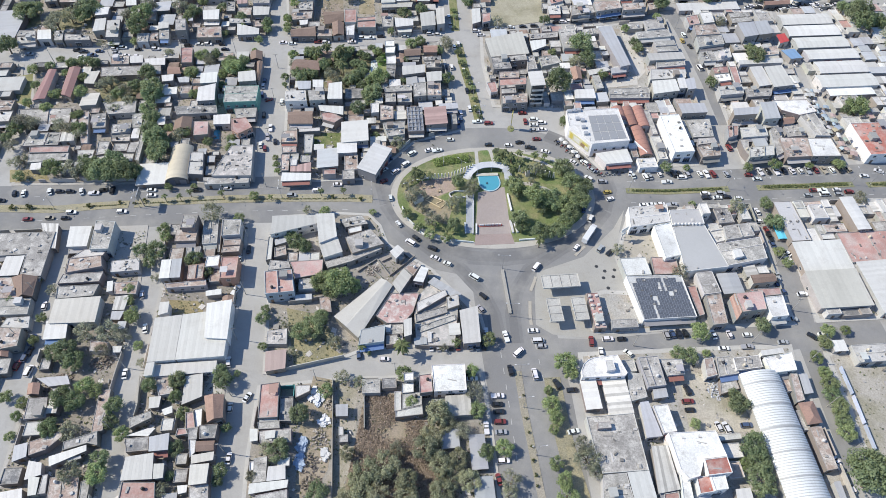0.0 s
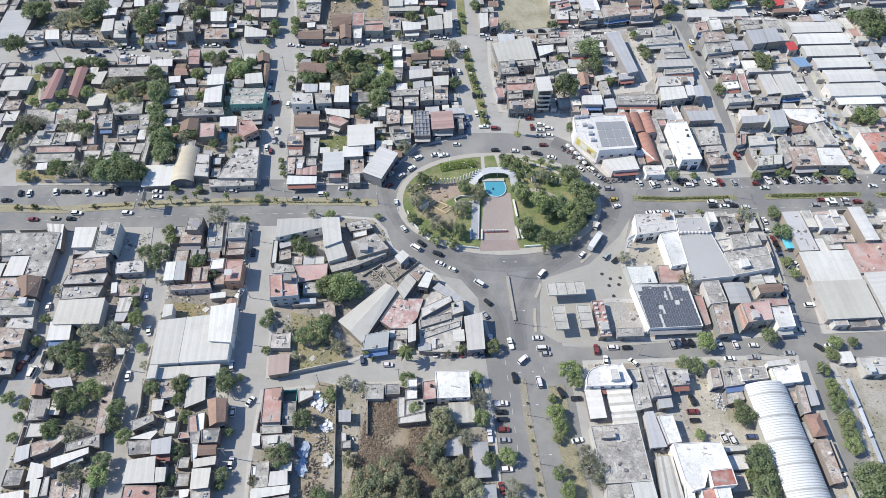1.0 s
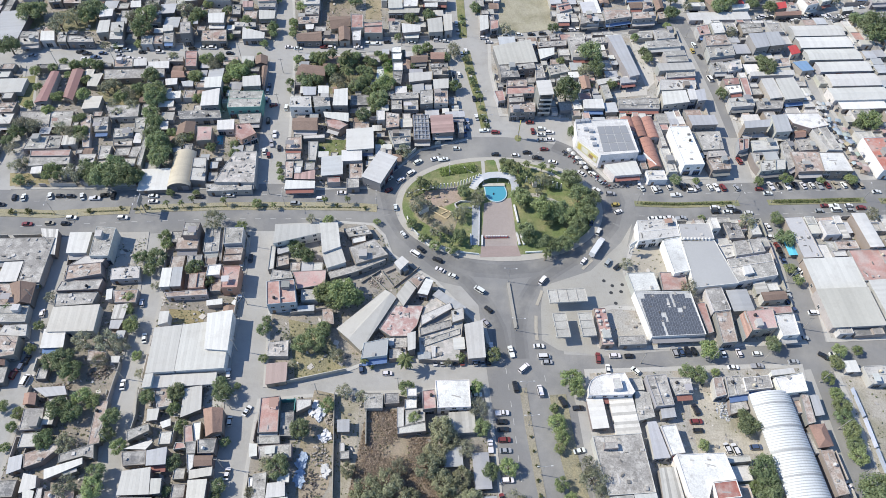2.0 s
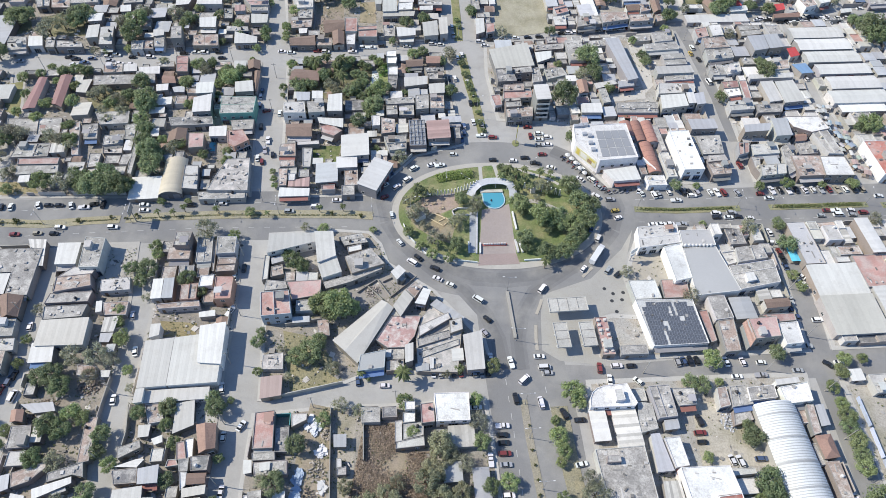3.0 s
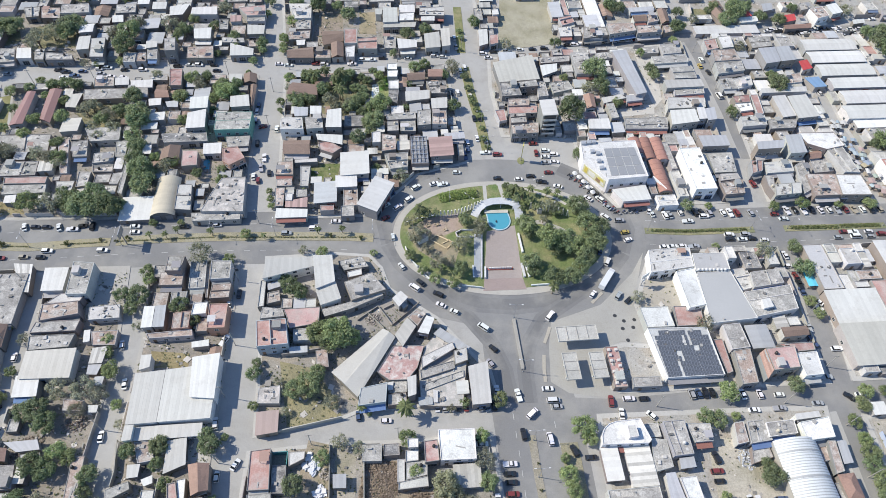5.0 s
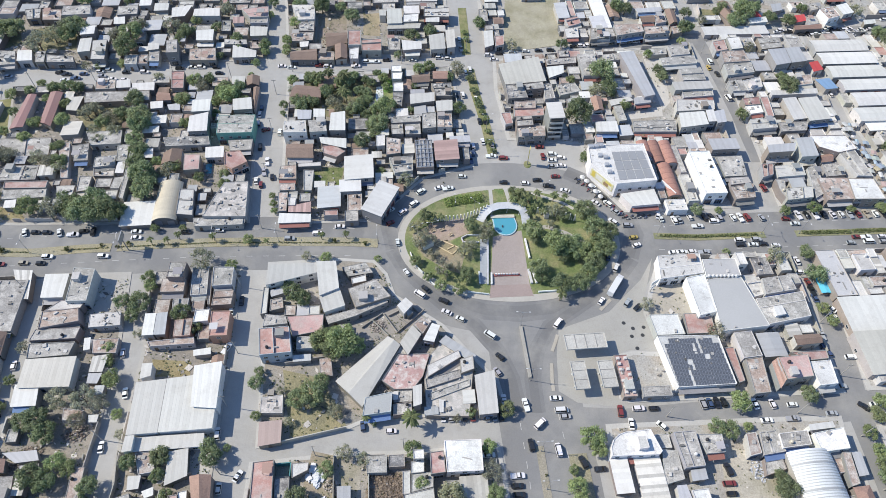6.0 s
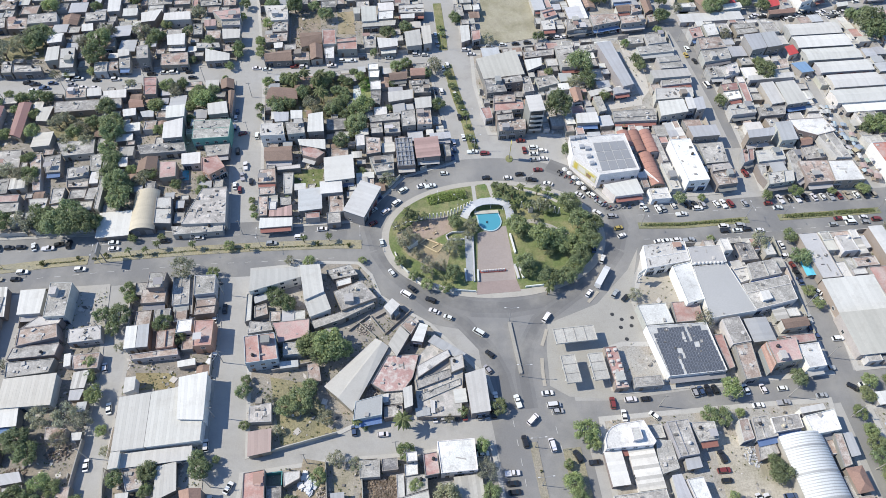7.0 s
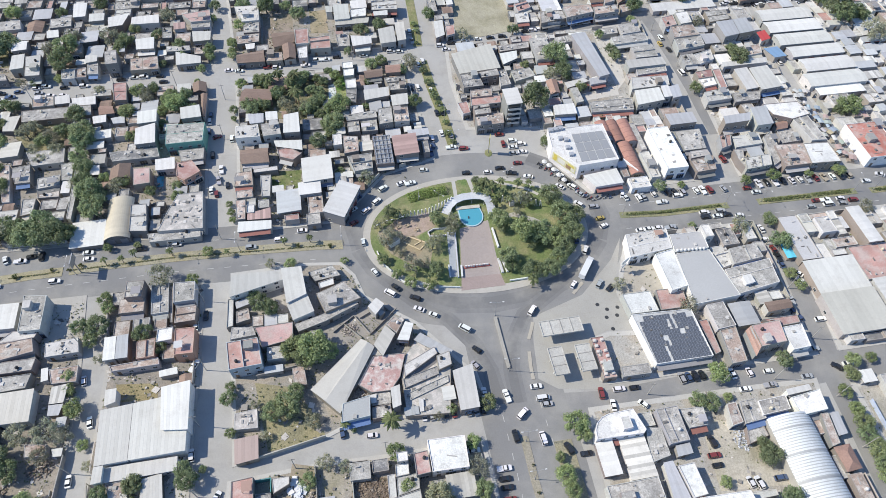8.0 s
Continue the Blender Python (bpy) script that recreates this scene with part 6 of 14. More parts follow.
# medians, divider and kerb islands
slab("median", ribbon([(-213.8, 171.8), (-187.7, 173.8), (-168.1, 174.0), (-148.2, 177.1), (-137.4, 178.2)], 4.2), 0.14, 0.0, GRASS, (0.31, 0.29, 0.215), "dry planted median strip with pale kerbs", "median")
slab("median", ribbon([(-135.0, 178.6), (-120.7, 180.6), (-96.3, 182.9), (-71.5, 184.6), (-41.4, 185.9), (-31.3, 185.7)], 4.4), 0.14, 0.0, GRASS, (0.31, 0.29, 0.215), "dry planted median strip with pale kerbs", "median")
slab("median", ribbon([(82.9, 195.3), (101.4, 195.4), (130.3, 198.4)], 3.2), 0.14, 0.0, GRASS, (0.2, 0.21, 0.12), "green planted median strip of the avenue", "median")
slab("median", ribbon([(143.6, 199.6), (167.5, 201.7), (189.0, 203.7)], 3.2), 0.14, 0.0, GRASS, (0.2, 0.21, 0.12), "green planted median strip of the avenue", "median")
slab("median", ribbon([(195.5, 203.6), (224.2, 206.6)], 3.2), 0.14, 0.0, GRASS, (0.2, 0.21, 0.12), "green planted median strip of the avenue", "median")
hedge([(85.4, 195.4), (100.0, 195.7), (127.0, 198.2)], 1.2, 0.7, (0.2, 0.235, 0.1))
hedge([(146.1, 200.1), (167.3, 201.7)], 1.8, 0.7, (0.2, 0.235, 0.1))
hedge([(168.5, 202.1), (186.1, 203.6)], 1.8, 0.7, (0.2, 0.235, 0.1))
hedge([(197.9, 203.7), (222.6, 206.6)], 1.6, 0.7, (0.2, 0.235, 0.1))
hedge([(-188.0, 173.6), (-168.0, 174.2)], 0.5, 0.35, (0.24, 0.25, 0.13))
hedge([(-156.4, 175.9), (-138.5, 178.0)], 0.5, 0.35, (0.24, 0.25, 0.13))
hedge([(-134.9, 178.5), (-96.2, 182.7)], 0.5, 0.35, (0.24, 0.25, 0.13))
hedge([(-93.7, 182.8), (-36.4, 185.6)], 0.5, 0.35, (0.24, 0.25, 0.13))
slab("median", ribbon([(29.7, 104.3), (31.1, 90.5), (33.2, 76.3), (36.1, 56.0)], 2.6), 0.14, 0.0, EARTH, (0.34, 0.31, 0.26), "narrow dry earth median with small plants", "median")
slab("median", ribbon([(0.8, 354.0), (3.4, 319.8), (3.8, 311.8)], 4.5), 0.14, 0.0, GRASS, (0.17, 0.19, 0.08), "green planted median strip", "median")
slab("median", ribbon([(5.5, 299.9), (8.8, 279.5), (13.6, 257.0), (16.4, 239.4)], 4.5), 0.14, 0.0, GRASS, (0.17, 0.19, 0.08), "green planted median strip", "median")
slab("planting_strip", ribbon([(42.1, 102.3), (43.3, 91.0), (44.7, 78.7), (46.9, 67.2), (49.5, 55.6)], 6.0), 0.16, 0.0, GRASS, (0.27, 0.255, 0.19), "earth planting strip under a row of street trees", "planting strip")
wall_run(25.3, 149.3, 27.8, 128.7, 0.7, 1.1, (0.42, 0.39, 0.36), 0.0, "long low concrete traffic divider on the asphalt", "traffic_divider")
street_lamp(25.3, 150.2, 0, 9.0, 0.0, True)
street_lamp(27.8, 127.8, 0, 9.0, 0.0, True)
slab("kerb_island", ribbon([(38.9, 146.6), (38.0, 143.8), (36.4, 139.7)], 1.2), 0.16, 0.0, CONCRETE, (0.4, 0.37, 0.32), "thin raised concrete kerb island on the asphalt", "kerb")
slab("kerb_island", ribbon([(35.9, 134.8), (35.6, 129.1), (35.8, 124.1)], 1.2), 0.16, 0.0, CONCRETE, (0.4, 0.37, 0.32), "thin raised concrete kerb island on the asphalt", "kerb")
slab("kerb_island", ribbon([(56.2, 158.1), (60.7, 163.0)], 1.2), 0.16, 0.0, CONCRETE, (0.4, 0.37, 0.32), "thin raised concrete kerb island on the asphalt", "kerb")
street_lamp(-131.9, 176.5, 95, 8.5, 0.14, True)
street_lamp(128.6, 198.6, 95, 8.5, 0.14, True)
street_lamp(144.9, 199.7, 95, 8.5, 0.14, True)
street_lamp(187.7, 203.6, 95, 8.5, 0.14, True)
street_lamp(196.9, 204.0, 95, 8.5, 0.14, True)
street_lamp(30.1, 102.7, 5, 8.5, 0.14, True)
street_lamp(31.1, 90.5, 5, 8.5, 0.14, True)
street_lamp(34.6, 73.5, 5, 8.5, 0.14, True)
street_lamp(-71.5, 184.6, 95, 8.5, 0.14, True)
street_lamp(-96.2, 182.9, 95, 8.5, 0.14, True)
street_lamp(-168.0, 174.0, 95, 8.5, 0.14, True)
street_lamp(-31.3, 185.6, 95, 8.5, 0.14, True)
street_lamp(83.9, 195.3, 95, 8.5, 0.14, True)
street_lamp(3.5, 313.3, 5, 8.5, 0.14, True)
street_lamp(16.4, 239.4, 5, 8.5, 0.14, True)
street_lamp(13.6, 256.1, 5, 8.5, 0.14, True)
billboard(-130.2, 177.4, 95)
# filling station
slab("forecourt", [(39.5, 148.9), (59.5, 157.5), (74.1, 173.1), (80.3, 183.9), (72.3, 158.0), (75.2, 141.5), (66.1, 141.7), (58.5, 139.2), (58.4, 121.7), (60.7, 118.9), (43.9, 120.2), (37.6, 124.2), (38.0, 138.5)], 0.03, 0.0, CONCRETE, (0.37, 0.36, 0.335), "pale stained concrete forecourt of the filling station", "forecourt")
canopy(47.9, 141.8, 15.1, 6.0, 5.0, 6.5, 1, 3)
canopy(44.6, 128.4, 5.3, 10.5, 5.0, 6.5, 1, 3)
canopy(54.4, 129.3, 5.4, 10.1, 5.0, 6.5, 1, 3)
slab("manhole_cover", arc_ring(67.6, 150.6, 0.75, 0.75, 0, 16), 0.05, 0.03, METAL, (0.1, 0.1, 0.1), "round dark steel tank cover in the forecourt", "manhole cover")
slab("manhole_cover", arc_ring(66.7, 147.2, 0.75, 0.75, 0, 16), 0.05, 0.03, METAL, (0.1, 0.1, 0.1), "round dark steel tank cover in the forecourt", "manhole cover")
slab("manhole_cover", arc_ring(71.7, 151.3, 0.75, 0.75, 0, 16), 0.05, 0.03, METAL, (0.1, 0.1, 0.1), "round dark steel tank cover in the forecourt", "manhole cover")
slab("manhole_cover", arc_ring(70.8, 147.9, 0.75, 0.75, 0, 16), 0.05, 0.03, METAL, (0.1, 0.1, 0.1), "round dark steel tank cover in the forecourt", "manhole cover")
slab("manhole_cover", arc_ring(64.4, 152.8, 0.75, 0.75, 0, 16), 0.05, 0.03, METAL, (0.1, 0.1, 0.1), "round dark steel tank cover in the forecourt", "manhole cover")
slab("manhole_cover", arc_ring(68.0, 142.3, 0.75, 0.75, 0, 16), 0.05, 0.03, METAL, (0.1, 0.1, 0.1), "round dark steel tank cover in the forecourt", "manhole cover")
box_truck(63.0, 168.7, 58, 10.5)
umbrella(55.7, 225.4, 1.25, (0.6, 0.6, 0.6))
umbrella(57.4, 223.2, 1.25, (0.6, 0.6, 0.6))
umbrella(59.1, 220.6, 1.25, (0.6, 0.6, 0.6))
umbrella(60.7, 217.3, 1.25, (0.6, 0.6, 0.6))
umbrella(62.5, 214.4, 1.25, (0.6, 0.6, 0.6))
# plots, courts and loose ground
lawn("plot", [(25.6, 367.7), (55.6, 369.4), (55.2, 323.6), (30.4, 316.8), (23.3, 317.5)], EARTH, (0.38, 0.355, 0.27), "bare sandy vacant plot", 0.19)
lawn("plot", [(-25.6, 93.2), (-14.7, 94.1), (-13.6, 84.4), (-2.1, 84.2), (-0.1, 73.3), (11.9, 53.5), (-29.9, 52.2), (-27.6, 72.3)], EARTH, (0.32, 0.265, 0.21), "overgrown brown vacant plot", 0.19)
brush([(-25.6, 93.2), (-14.7, 94.1), (-13.6, 84.4), (-2.1, 84.2), (-0.1, 73.3), (11.9, 53.5), (-29.9, 52.2), (-27.6, 72.3)], 9500, 0.14, 0.42, 0.9, (0.37, 0.3, 0.24), "dry brown brushwood covering a vacant plot")
lawn("plot", [(-59.7, 128.1), (-47.9, 126.0), (-37.7, 115.2), (-34.7, 107.7), (-53.0, 104.0), (-55.9, 114.5)], GRASS, (0.25, 0.235, 0.15), "dry yellowish lawn in a walled garden", 0.19)
lawn("plot", [(-140.4, 165.1), (-126.8, 166.3), (-121.7, 143.6), (-134.7, 142.5)], CONCRETE, (0.4, 0.385, 0.36), "bare concrete yard between houses", 0.19)
lawn("plot", [(-106.4, 130.2), (-92.5, 129.9), (-91.5, 124.1), (-104.6, 123.6)], GRASS, (0.24, 0.2, 0.11), "weedy yard behind a store", 0.19)
lawn("plot", [(89.5, 106.9), (97.6, 105.6), (110.1, 105.3), (112.4, 97.6), (113.8, 84.0), (88.9, 83.2)], EARTH, (0.47, 0.435, 0.37), "bare sandy yard with parked cars", 0.19)
lawn("plot", [(149.4, 113.9), (188.2, 116.7), (184.2, 59.8), (152.7, 58.8), (149.4, 81.2)], EARTH, (0.4, 0.375, 0.335), "bare sandy sports court", 0.19)
lawn("plot", [(-95.3, 105.5), (-77.1, 104.3), (-76.8, 91.0), (-92.3, 87.3)], CONCRETE, (0.46, 0.45, 0.43), "pale concrete yard beside a warehouse", 0.19)
lawn("plot", [(-45.1, 99.8), (-37.7, 98.5), (-35.6, 82.0), (-35.4, 66.4), (-40.4, 55.3), (-44.9, 55.2), (-47.0, 79.6)], EARTH, (0.33, 0.28, 0.22), "littered earth yard", 0.19)
lawn("plot", [(-35.6, 97.9), (-28.6, 94.9), (-27.0, 72.4), (-30.1, 53.9), (-32.8, 53.8)], EARTH, (0.38, 0.35, 0.3), "pale earth driveway between plots", 0.19)
lawn("plot", [(80.7, 173.3), (92.2, 174.7), (94.7, 158.8), (74.2, 156.5)], CONCRETE, (0.4, 0.37, 0.32), "pale concrete yard of a car workshop", 0.19)
lawn("plot", [(-68.3, 173.4), (-54.8, 170.5), (-51.9, 157.3), (-68.4, 153.7)], CONCRETE, (0.36, 0.34, 0.31), "concrete court inside a building", 0.19)
lawn("plot", [(-63.8, 226.4), (-50.2, 227.0), (-50.3, 216.6), (-62.8, 216.1)], GRASS, (0.11, 0.15, 0.05), "small green garden lawn", 0.19)
lawn("plot", [(-38.5, 289.1), (-31.9, 290.9), (-30.3, 270.5), (-35.4, 267.9)], GRASS, (0.09, 0.2, 0.04), "bright green garden lawn beside a pool", 0.19)
slab("swimming_pool", [(-40.9, 282.6), (-38.0, 283.7), (-36.4, 272.4), (-40.4, 271.3)], 0.24, 0.1, WHITEWASH, (0.74, 0.8, 0.8), "pale covered swimming pool in a garden", "pool")
lawn("plot", [(-180.7, 267.6), (-157.6, 259.6), (-150.6, 251.2), (-164.8, 241.9), (-178.2, 252.0)], GRASS, (0.2, 0.19, 0.12), "weedy school yard under trees", 0.19)
lawn("plot", [(-220.8, 261.0), (-214.0, 263.6), (-205.4, 237.9), (-214.0, 241.7)], GRASS, (0.2, 0.2, 0.09), "weedy strip beside a school", 0.19)
lawn("plot", [(-197.3, 196.2), (-182.1, 196.9), (-177.1, 190.8), (-194.1, 188.7)], GRASS, (0.27, 0.23, 0.13), "dry weedy plot beside the avenue", 0.19)
lawn("plot", [(-78.1, 340.0), (-63.5, 344.4), (-60.8, 327.4), (-70.5, 325.7), (-75.6, 314.1)], EARTH, (0.33, 0.27, 0.235), "reddish earth of a ruined plot", 0.18)
lawn("plot", [(-53.8, 344.0), (-45.3, 345.8), (-42.5, 324.6), (-51.8, 324.9)], EARTH, (0.36, 0.3, 0.21), "dry brown earth of a vacant plot", 0.18)
lawn("plot", [(-82.4, 285.9), (-42.0, 291.9), (-38.9, 257.6), (-78.7, 261.3)], GRASS, (0.15, 0.15, 0.09), "dark weedy garden soil between old houses", 0.18)
lawn("plot", [(97.1, 323.2), (102.0, 322.5), (107.1, 316.3), (105.4, 280.5), (100.6, 274.1), (99.0, 285.3)], CONCRETE, (0.52, 0.5, 0.47), "pale concrete driveway beside a long shed", 0.18)
lawn("plot", [(81.1, 271.2), (100.5, 276.7), (99.9, 269.9), (81.3, 266.2)], CONCRETE, (0.52, 0.5, 0.47), "pale concrete yard", 0.185)
lawn("plot", [(135.6, 362.7), (146.8, 362.4), (141.3, 346.3), (136.5, 344.9)], GRASS, (0.2, 0.2, 0.11), "dry green lawn of a walled plot", 0.18)
lawn("plot", [(-252.6, 324.2), (-236.7, 325.4), (-226.4, 305.0), (-238.8, 298.5)], GRASS, (0.17, 0.165, 0.1), "dark weedy soil under dense trees", 0.18)
lawn("plot", [(-225.6, 318.1), (-205.4, 326.0), (-197.5, 302.4), (-216.6, 300.1)], GRASS, (0.17, 0.165, 0.1), "dark weedy soil under dense trees", 0.18)
lawn("plot", [(-179.0, 263.2), (-159.6, 261.9), (-155.4, 245.3), (-173.3, 243.4)], GRASS, (0.17, 0.165, 0.1), "dark weedy soil under dense trees", 0.18)
slab("swimming_pool", [(-110.3, 220.1), (-107.7, 220.2), (-108.6, 226.1), (-111.5, 225.9)], 0.24, 0.1, WATER, (1, 1, 1), "small blue swimming pool in a walled yard", "pool")
heap("tarpaulin_pile", -43.7, 92.4, 4, 6, 8, 60, 0.8, CLOTH, (0.72, 0.72, 0.74), "pile of goods under pale tarpaulins", "tarpaulin", 0.7)
heap("tarpaulin_pile", -39.0, 83.1, 4, 4, 8, 60, 0.8, CLOTH, (0.7, 0.7, 0.72), "pile of goods under pale tarpaulins", "tarpaulin", 0.7)
heap("tarpaulin_pile", -45.3, 74.5, 3.5, 5.5, 8, 60, 0.8, CLOTH, (0.36, 0.44, 0.56), "pile of goods under pale tarpaulins", "tarpaulin", 0.7)
heap("tarpaulin_pile", -45.2, 68.7, 3, 6, 8, 60, 0.8, CLOTH, (0.36, 0.45, 0.58), "pile of goods under pale tarpaulins", "tarpaulin", 0.7)
heap("tarpaulin_pile", -42.1, 91.0, 3, 5, 8, 60, 0.8, CLOTH, (0.6, 0.63, 0.7), "pile of goods under pale tarpaulins", "tarpaulin", 0.7)
stall(145.4, 172.5, 4.2, 7.5, 4, (0.12, 0.5, 0.68))
heap("tarpaulin_pile", -37.0, 71.3, 2.5, 4, 8, 60, 0.8, CLOTH, (0.6, 0.6, 0.6), "pile of goods under pale tarpaulins", "tarpaulin", 0.7)
heap("rubble_heap", -40.0, 76.7, 6, 8, 8, 160, 0.32, RUBBLE, (0.36, 0.33, 0.3), "heap of rubble and scrap in a yard", "rubble", 0.8)
heap("rubble_heap", -42.2, 67.9, 7, 8, 8, 160, 0.32, RUBBLE, (0.16, 0.14, 0.13), "heap of rubble and scrap in a yard", "rubble", 0.8)
heap("rubble_heap", -37.4, 89.0, 5, 4, 8, 160, 0.32, RUBBLE, (0.4, 0.36, 0.32), "heap of rubble and scrap in a yard", "rubble", 0.8)
heap("rubble_heap", 101.5, 99.2, 6, 8, 8, 160, 0.32, RUBBLE, (0.5, 0.52, 0.56), "heap of rubble and scrap in a yard", "rubble", 0.8)
heap("rubble_heap", -62.3, 115.2, 6, 6, 8, 160, 0.32, RUBBLE, (0.36, 0.33, 0.3), "heap of rubble and scrap in a yard", "rubble", 0.8)
heap("rubble_heap", -23.2, 121.6, 6, 4, 8, 160, 0.32, RUBBLE, (0.4, 0.36, 0.33), "heap of rubble and scrap in a yard", "rubble", 0.8)
heap("rubble_heap", -137.6, 90.8, 8, 5, 8, 160, 0.32, RUBBLE, (0.28, 0.24, 0.21), "heap of rubble and scrap in a yard", "rubble", 0.8)
heap("rubble_heap", -135.4, 95.7, 9, 4, 8, 160, 0.32, RUBBLE, (0.24, 0.2, 0.17), "heap of rubble and scrap in a yard", "rubble", 0.8)
heap("rubble_heap", -123.4, 102.4, 9, 6, 8, 160, 0.32, RUBBLE, (0.22, 0.18, 0.15), "heap of rubble and scrap in a yard", "rubble", 0.8)
heap("rubble_heap", -27.7, 147.0, 7, 5, 8, 160, 0.32, RUBBLE, (0.35, 0.31, 0.28), "heap of rubble and scrap in a yard", "rubble", 0.8)
heap("rubble_heap", -40.3, 61.5, 8, 6, 8, 160, 0.32, RUBBLE, (0.2, 0.17, 0.14), "heap of rubble and scrap in a yard", "rubble", 0.8)
heap("rubble_heap", -67.6, 317.9, 10, 8, 8, 160, 0.32, RUBBLE, (0.28, 0.2, 0.16), "heap of rubble and scrap in a yard", "rubble", 0.8)
heap("rubble_heap", -100.9, 203.6, 8, 6, 8, 160, 0.32, RUBBLE, (0.5, 0.48, 0.45), "heap of rubble and scrap in a yard", "rubble", 0.8)
# main carriageways, darker than the side streets
slab("road_avenue", ribbon([(-221.2, 171.8), (-177.8, 173.7), (-135.1, 178.7), (-96.2, 182.7), (-31.4, 186.4)], 27), 0.012, -0.05, ASPHALT, (0.21, 0.21, 0.213), "dark worn asphalt of the broad avenue", "road")
slab("road_avenue", ribbon([(75.5, 193.7), (106.6, 195.7), (159.5, 200.8), (229.8, 207.3)], 25), 0.012, -0.05, ASPHALT, (0.21, 0.21, 0.213), "dark worn asphalt of the broad avenue", "road")
slab("road_ring", arc_ring(22.3, 190.0, 60.0, 44.0, 2.6, 80, 2.1), 0.02, -0.05, ASPHALT, (0.235, 0.234, 0.234), "dark asphalt ring road round the park", "road")
slab("road_south", ribbon([(27.2, 149.6), (30.7, 117.8), (33.8, 95.0), (37.2, 56.1)], 30), 0.016, -0.05, ASPHALT, (0.225, 0.224, 0.226), "worn asphalt of the southern avenue", "road")
slab("road_street", ribbon([(33.0, 113.1), (60.7, 113.2), (87.0, 116.9), (113.4, 119.3), (140.6, 123.2), (174.0, 125.9)], 11), 0.014, -0.05, ASPHALT, (0.235, 0.234, 0.236), "worn grey asphalt of a side street", "road")
slab("road_street", ribbon([(145.6, 186.5), (145.4, 168.2), (144.1, 147.9), (143.3, 131.9), (142.0, 119.3), (142.7, 103.1), (143.1, 86.0), (143.3, 70.3)], 8.5), 0.01, -0.05, ASPHALT, (0.235, 0.234, 0.236), "worn grey asphalt of a side street", "road")
slab("road_street", ribbon([(129.2, 337.1), (132.6, 317.3), (135.2, 296.9), (137.7, 272.8), (138.5, 256.5), (139.5, 241.1)], 7.5), 0.014, -0.05, ASPHALT, (0.235, 0.234, 0.236), "worn grey asphalt of a side street", "road")
slab("road_street", ribbon([(70.4, 317.5), (99.4, 326.1), (128.7, 334.9), (159.5, 340.8), (199.5, 345.3), (247.4, 351.5)], 8), 0.018, -0.05, ASPHALT, (0.235, 0.234, 0.236), "worn grey asphalt of a side street", "road")
# lanes darkened by tyres
slab("road_lane", ribbon([(-24.0, 183.4), (-18.3, 173.9), (-9.4, 165.5), (-0.5, 160.2), (12.5, 156.3), (25.4, 155.9), (38.5, 158.3), (52.1, 164.0), (63.2, 173.3), (70.8, 183.9)], 9.0), 0.0240, 0.0, ASPHALT, (0.192, 0.192, 0.195), "asphalt lane darkened by tyres", "road")
slab("road_lane", ribbon([(-24.0, 183.4), (-18.3, 173.9), (-9.4, 165.5), (-0.5, 160.2), (12.5, 156.3), (25.4, 155.9), (38.5, 158.3), (52.1, 164.0), (63.2, 173.3), (70.8, 183.9)], 7.0), 0.0280, 0.0, ASPHALT, (0.192, 0.192, 0.195), "asphalt lane darkened by tyres", "road")
slab("road_lane", ribbon([(-24.0, 183.4), (-18.3, 173.9), (-9.4, 165.5), (-0.5, 160.2), (12.5, 156.3), (25.4, 155.9), (38.5, 158.3), (52.1, 164.0), (63.2, 173.3), (70.8, 183.9)], 5.0), 0.0320, 0.0, ASPHALT, (0.168, 0.168, 0.171), "asphalt lane darkened by tyres", "road")
slab("road_lane", ribbon([(-12.8, 166.1), (-2.6, 157.1), (8.2, 149.4), (16.5, 139.2), (21.3, 128.2), (23.4, 115.8)], 6.0), 0.0360, 0.0, ASPHALT, (0.192, 0.192, 0.195), "asphalt lane darkened by tyres", "road")
slab("road_lane", ribbon([(-12.8, 166.1), (-2.6, 157.1), (8.2, 149.4), (16.5, 139.2), (21.3, 128.2), (23.4, 115.8)], 4.7), 0.0400, 0.0, ASPHALT, (0.192, 0.192, 0.195), "asphalt lane darkened by tyres", "road")
slab("road_lane", ribbon([(-12.8, 166.1), (-2.6, 157.1), (8.2, 149.4), (16.5, 139.2), (21.3, 128.2), (23.4, 115.8)], 3.3), 0.0440, 0.0, ASPHALT, (0.168, 0.168, 0.171), "asphalt lane darkened by tyres", "road")
slab("road_lane", ribbon([(62.9, 171.1), (47.2, 158.7), (36.2, 150.0), (30.5, 139.4), (28.7, 128.6), (29.6, 116.0)], 6.0), 0.0480, 0.0, ASPHALT, (0.192, 0.192, 0.195), "asphalt lane darkened by tyres", "road")
slab("road_lane", ribbon([(62.9, 171.1), (47.2, 158.7), (36.2, 150.0), (30.5, 139.4), (28.7, 128.6), (29.6, 116.0)], 4.7), 0.0520, 0.0, ASPHALT, (0.192, 0.192, 0.195), "asphalt lane darkened by tyres", "road")
slab("road_lane", ribbon([(62.9, 171.1), (47.2, 158.7), (36.2, 150.0), (30.5, 139.4), (28.7, 128.6), (29.6, 116.0)], 3.3), 0.0560, 0.0, ASPHALT, (0.168, 0.168, 0.171), "asphalt lane darkened by tyres", "road")
slab("road_lane", ribbon([(-24.0, 183.4), (-27.2, 195.0), (-26.6, 207.4), (-19.3, 219.2), (-4.6, 228.6)], 8.0), 0.0360, 0.0, ASPHALT, (0.192, 0.192, 0.195), "asphalt lane darkened by tyres", "road")
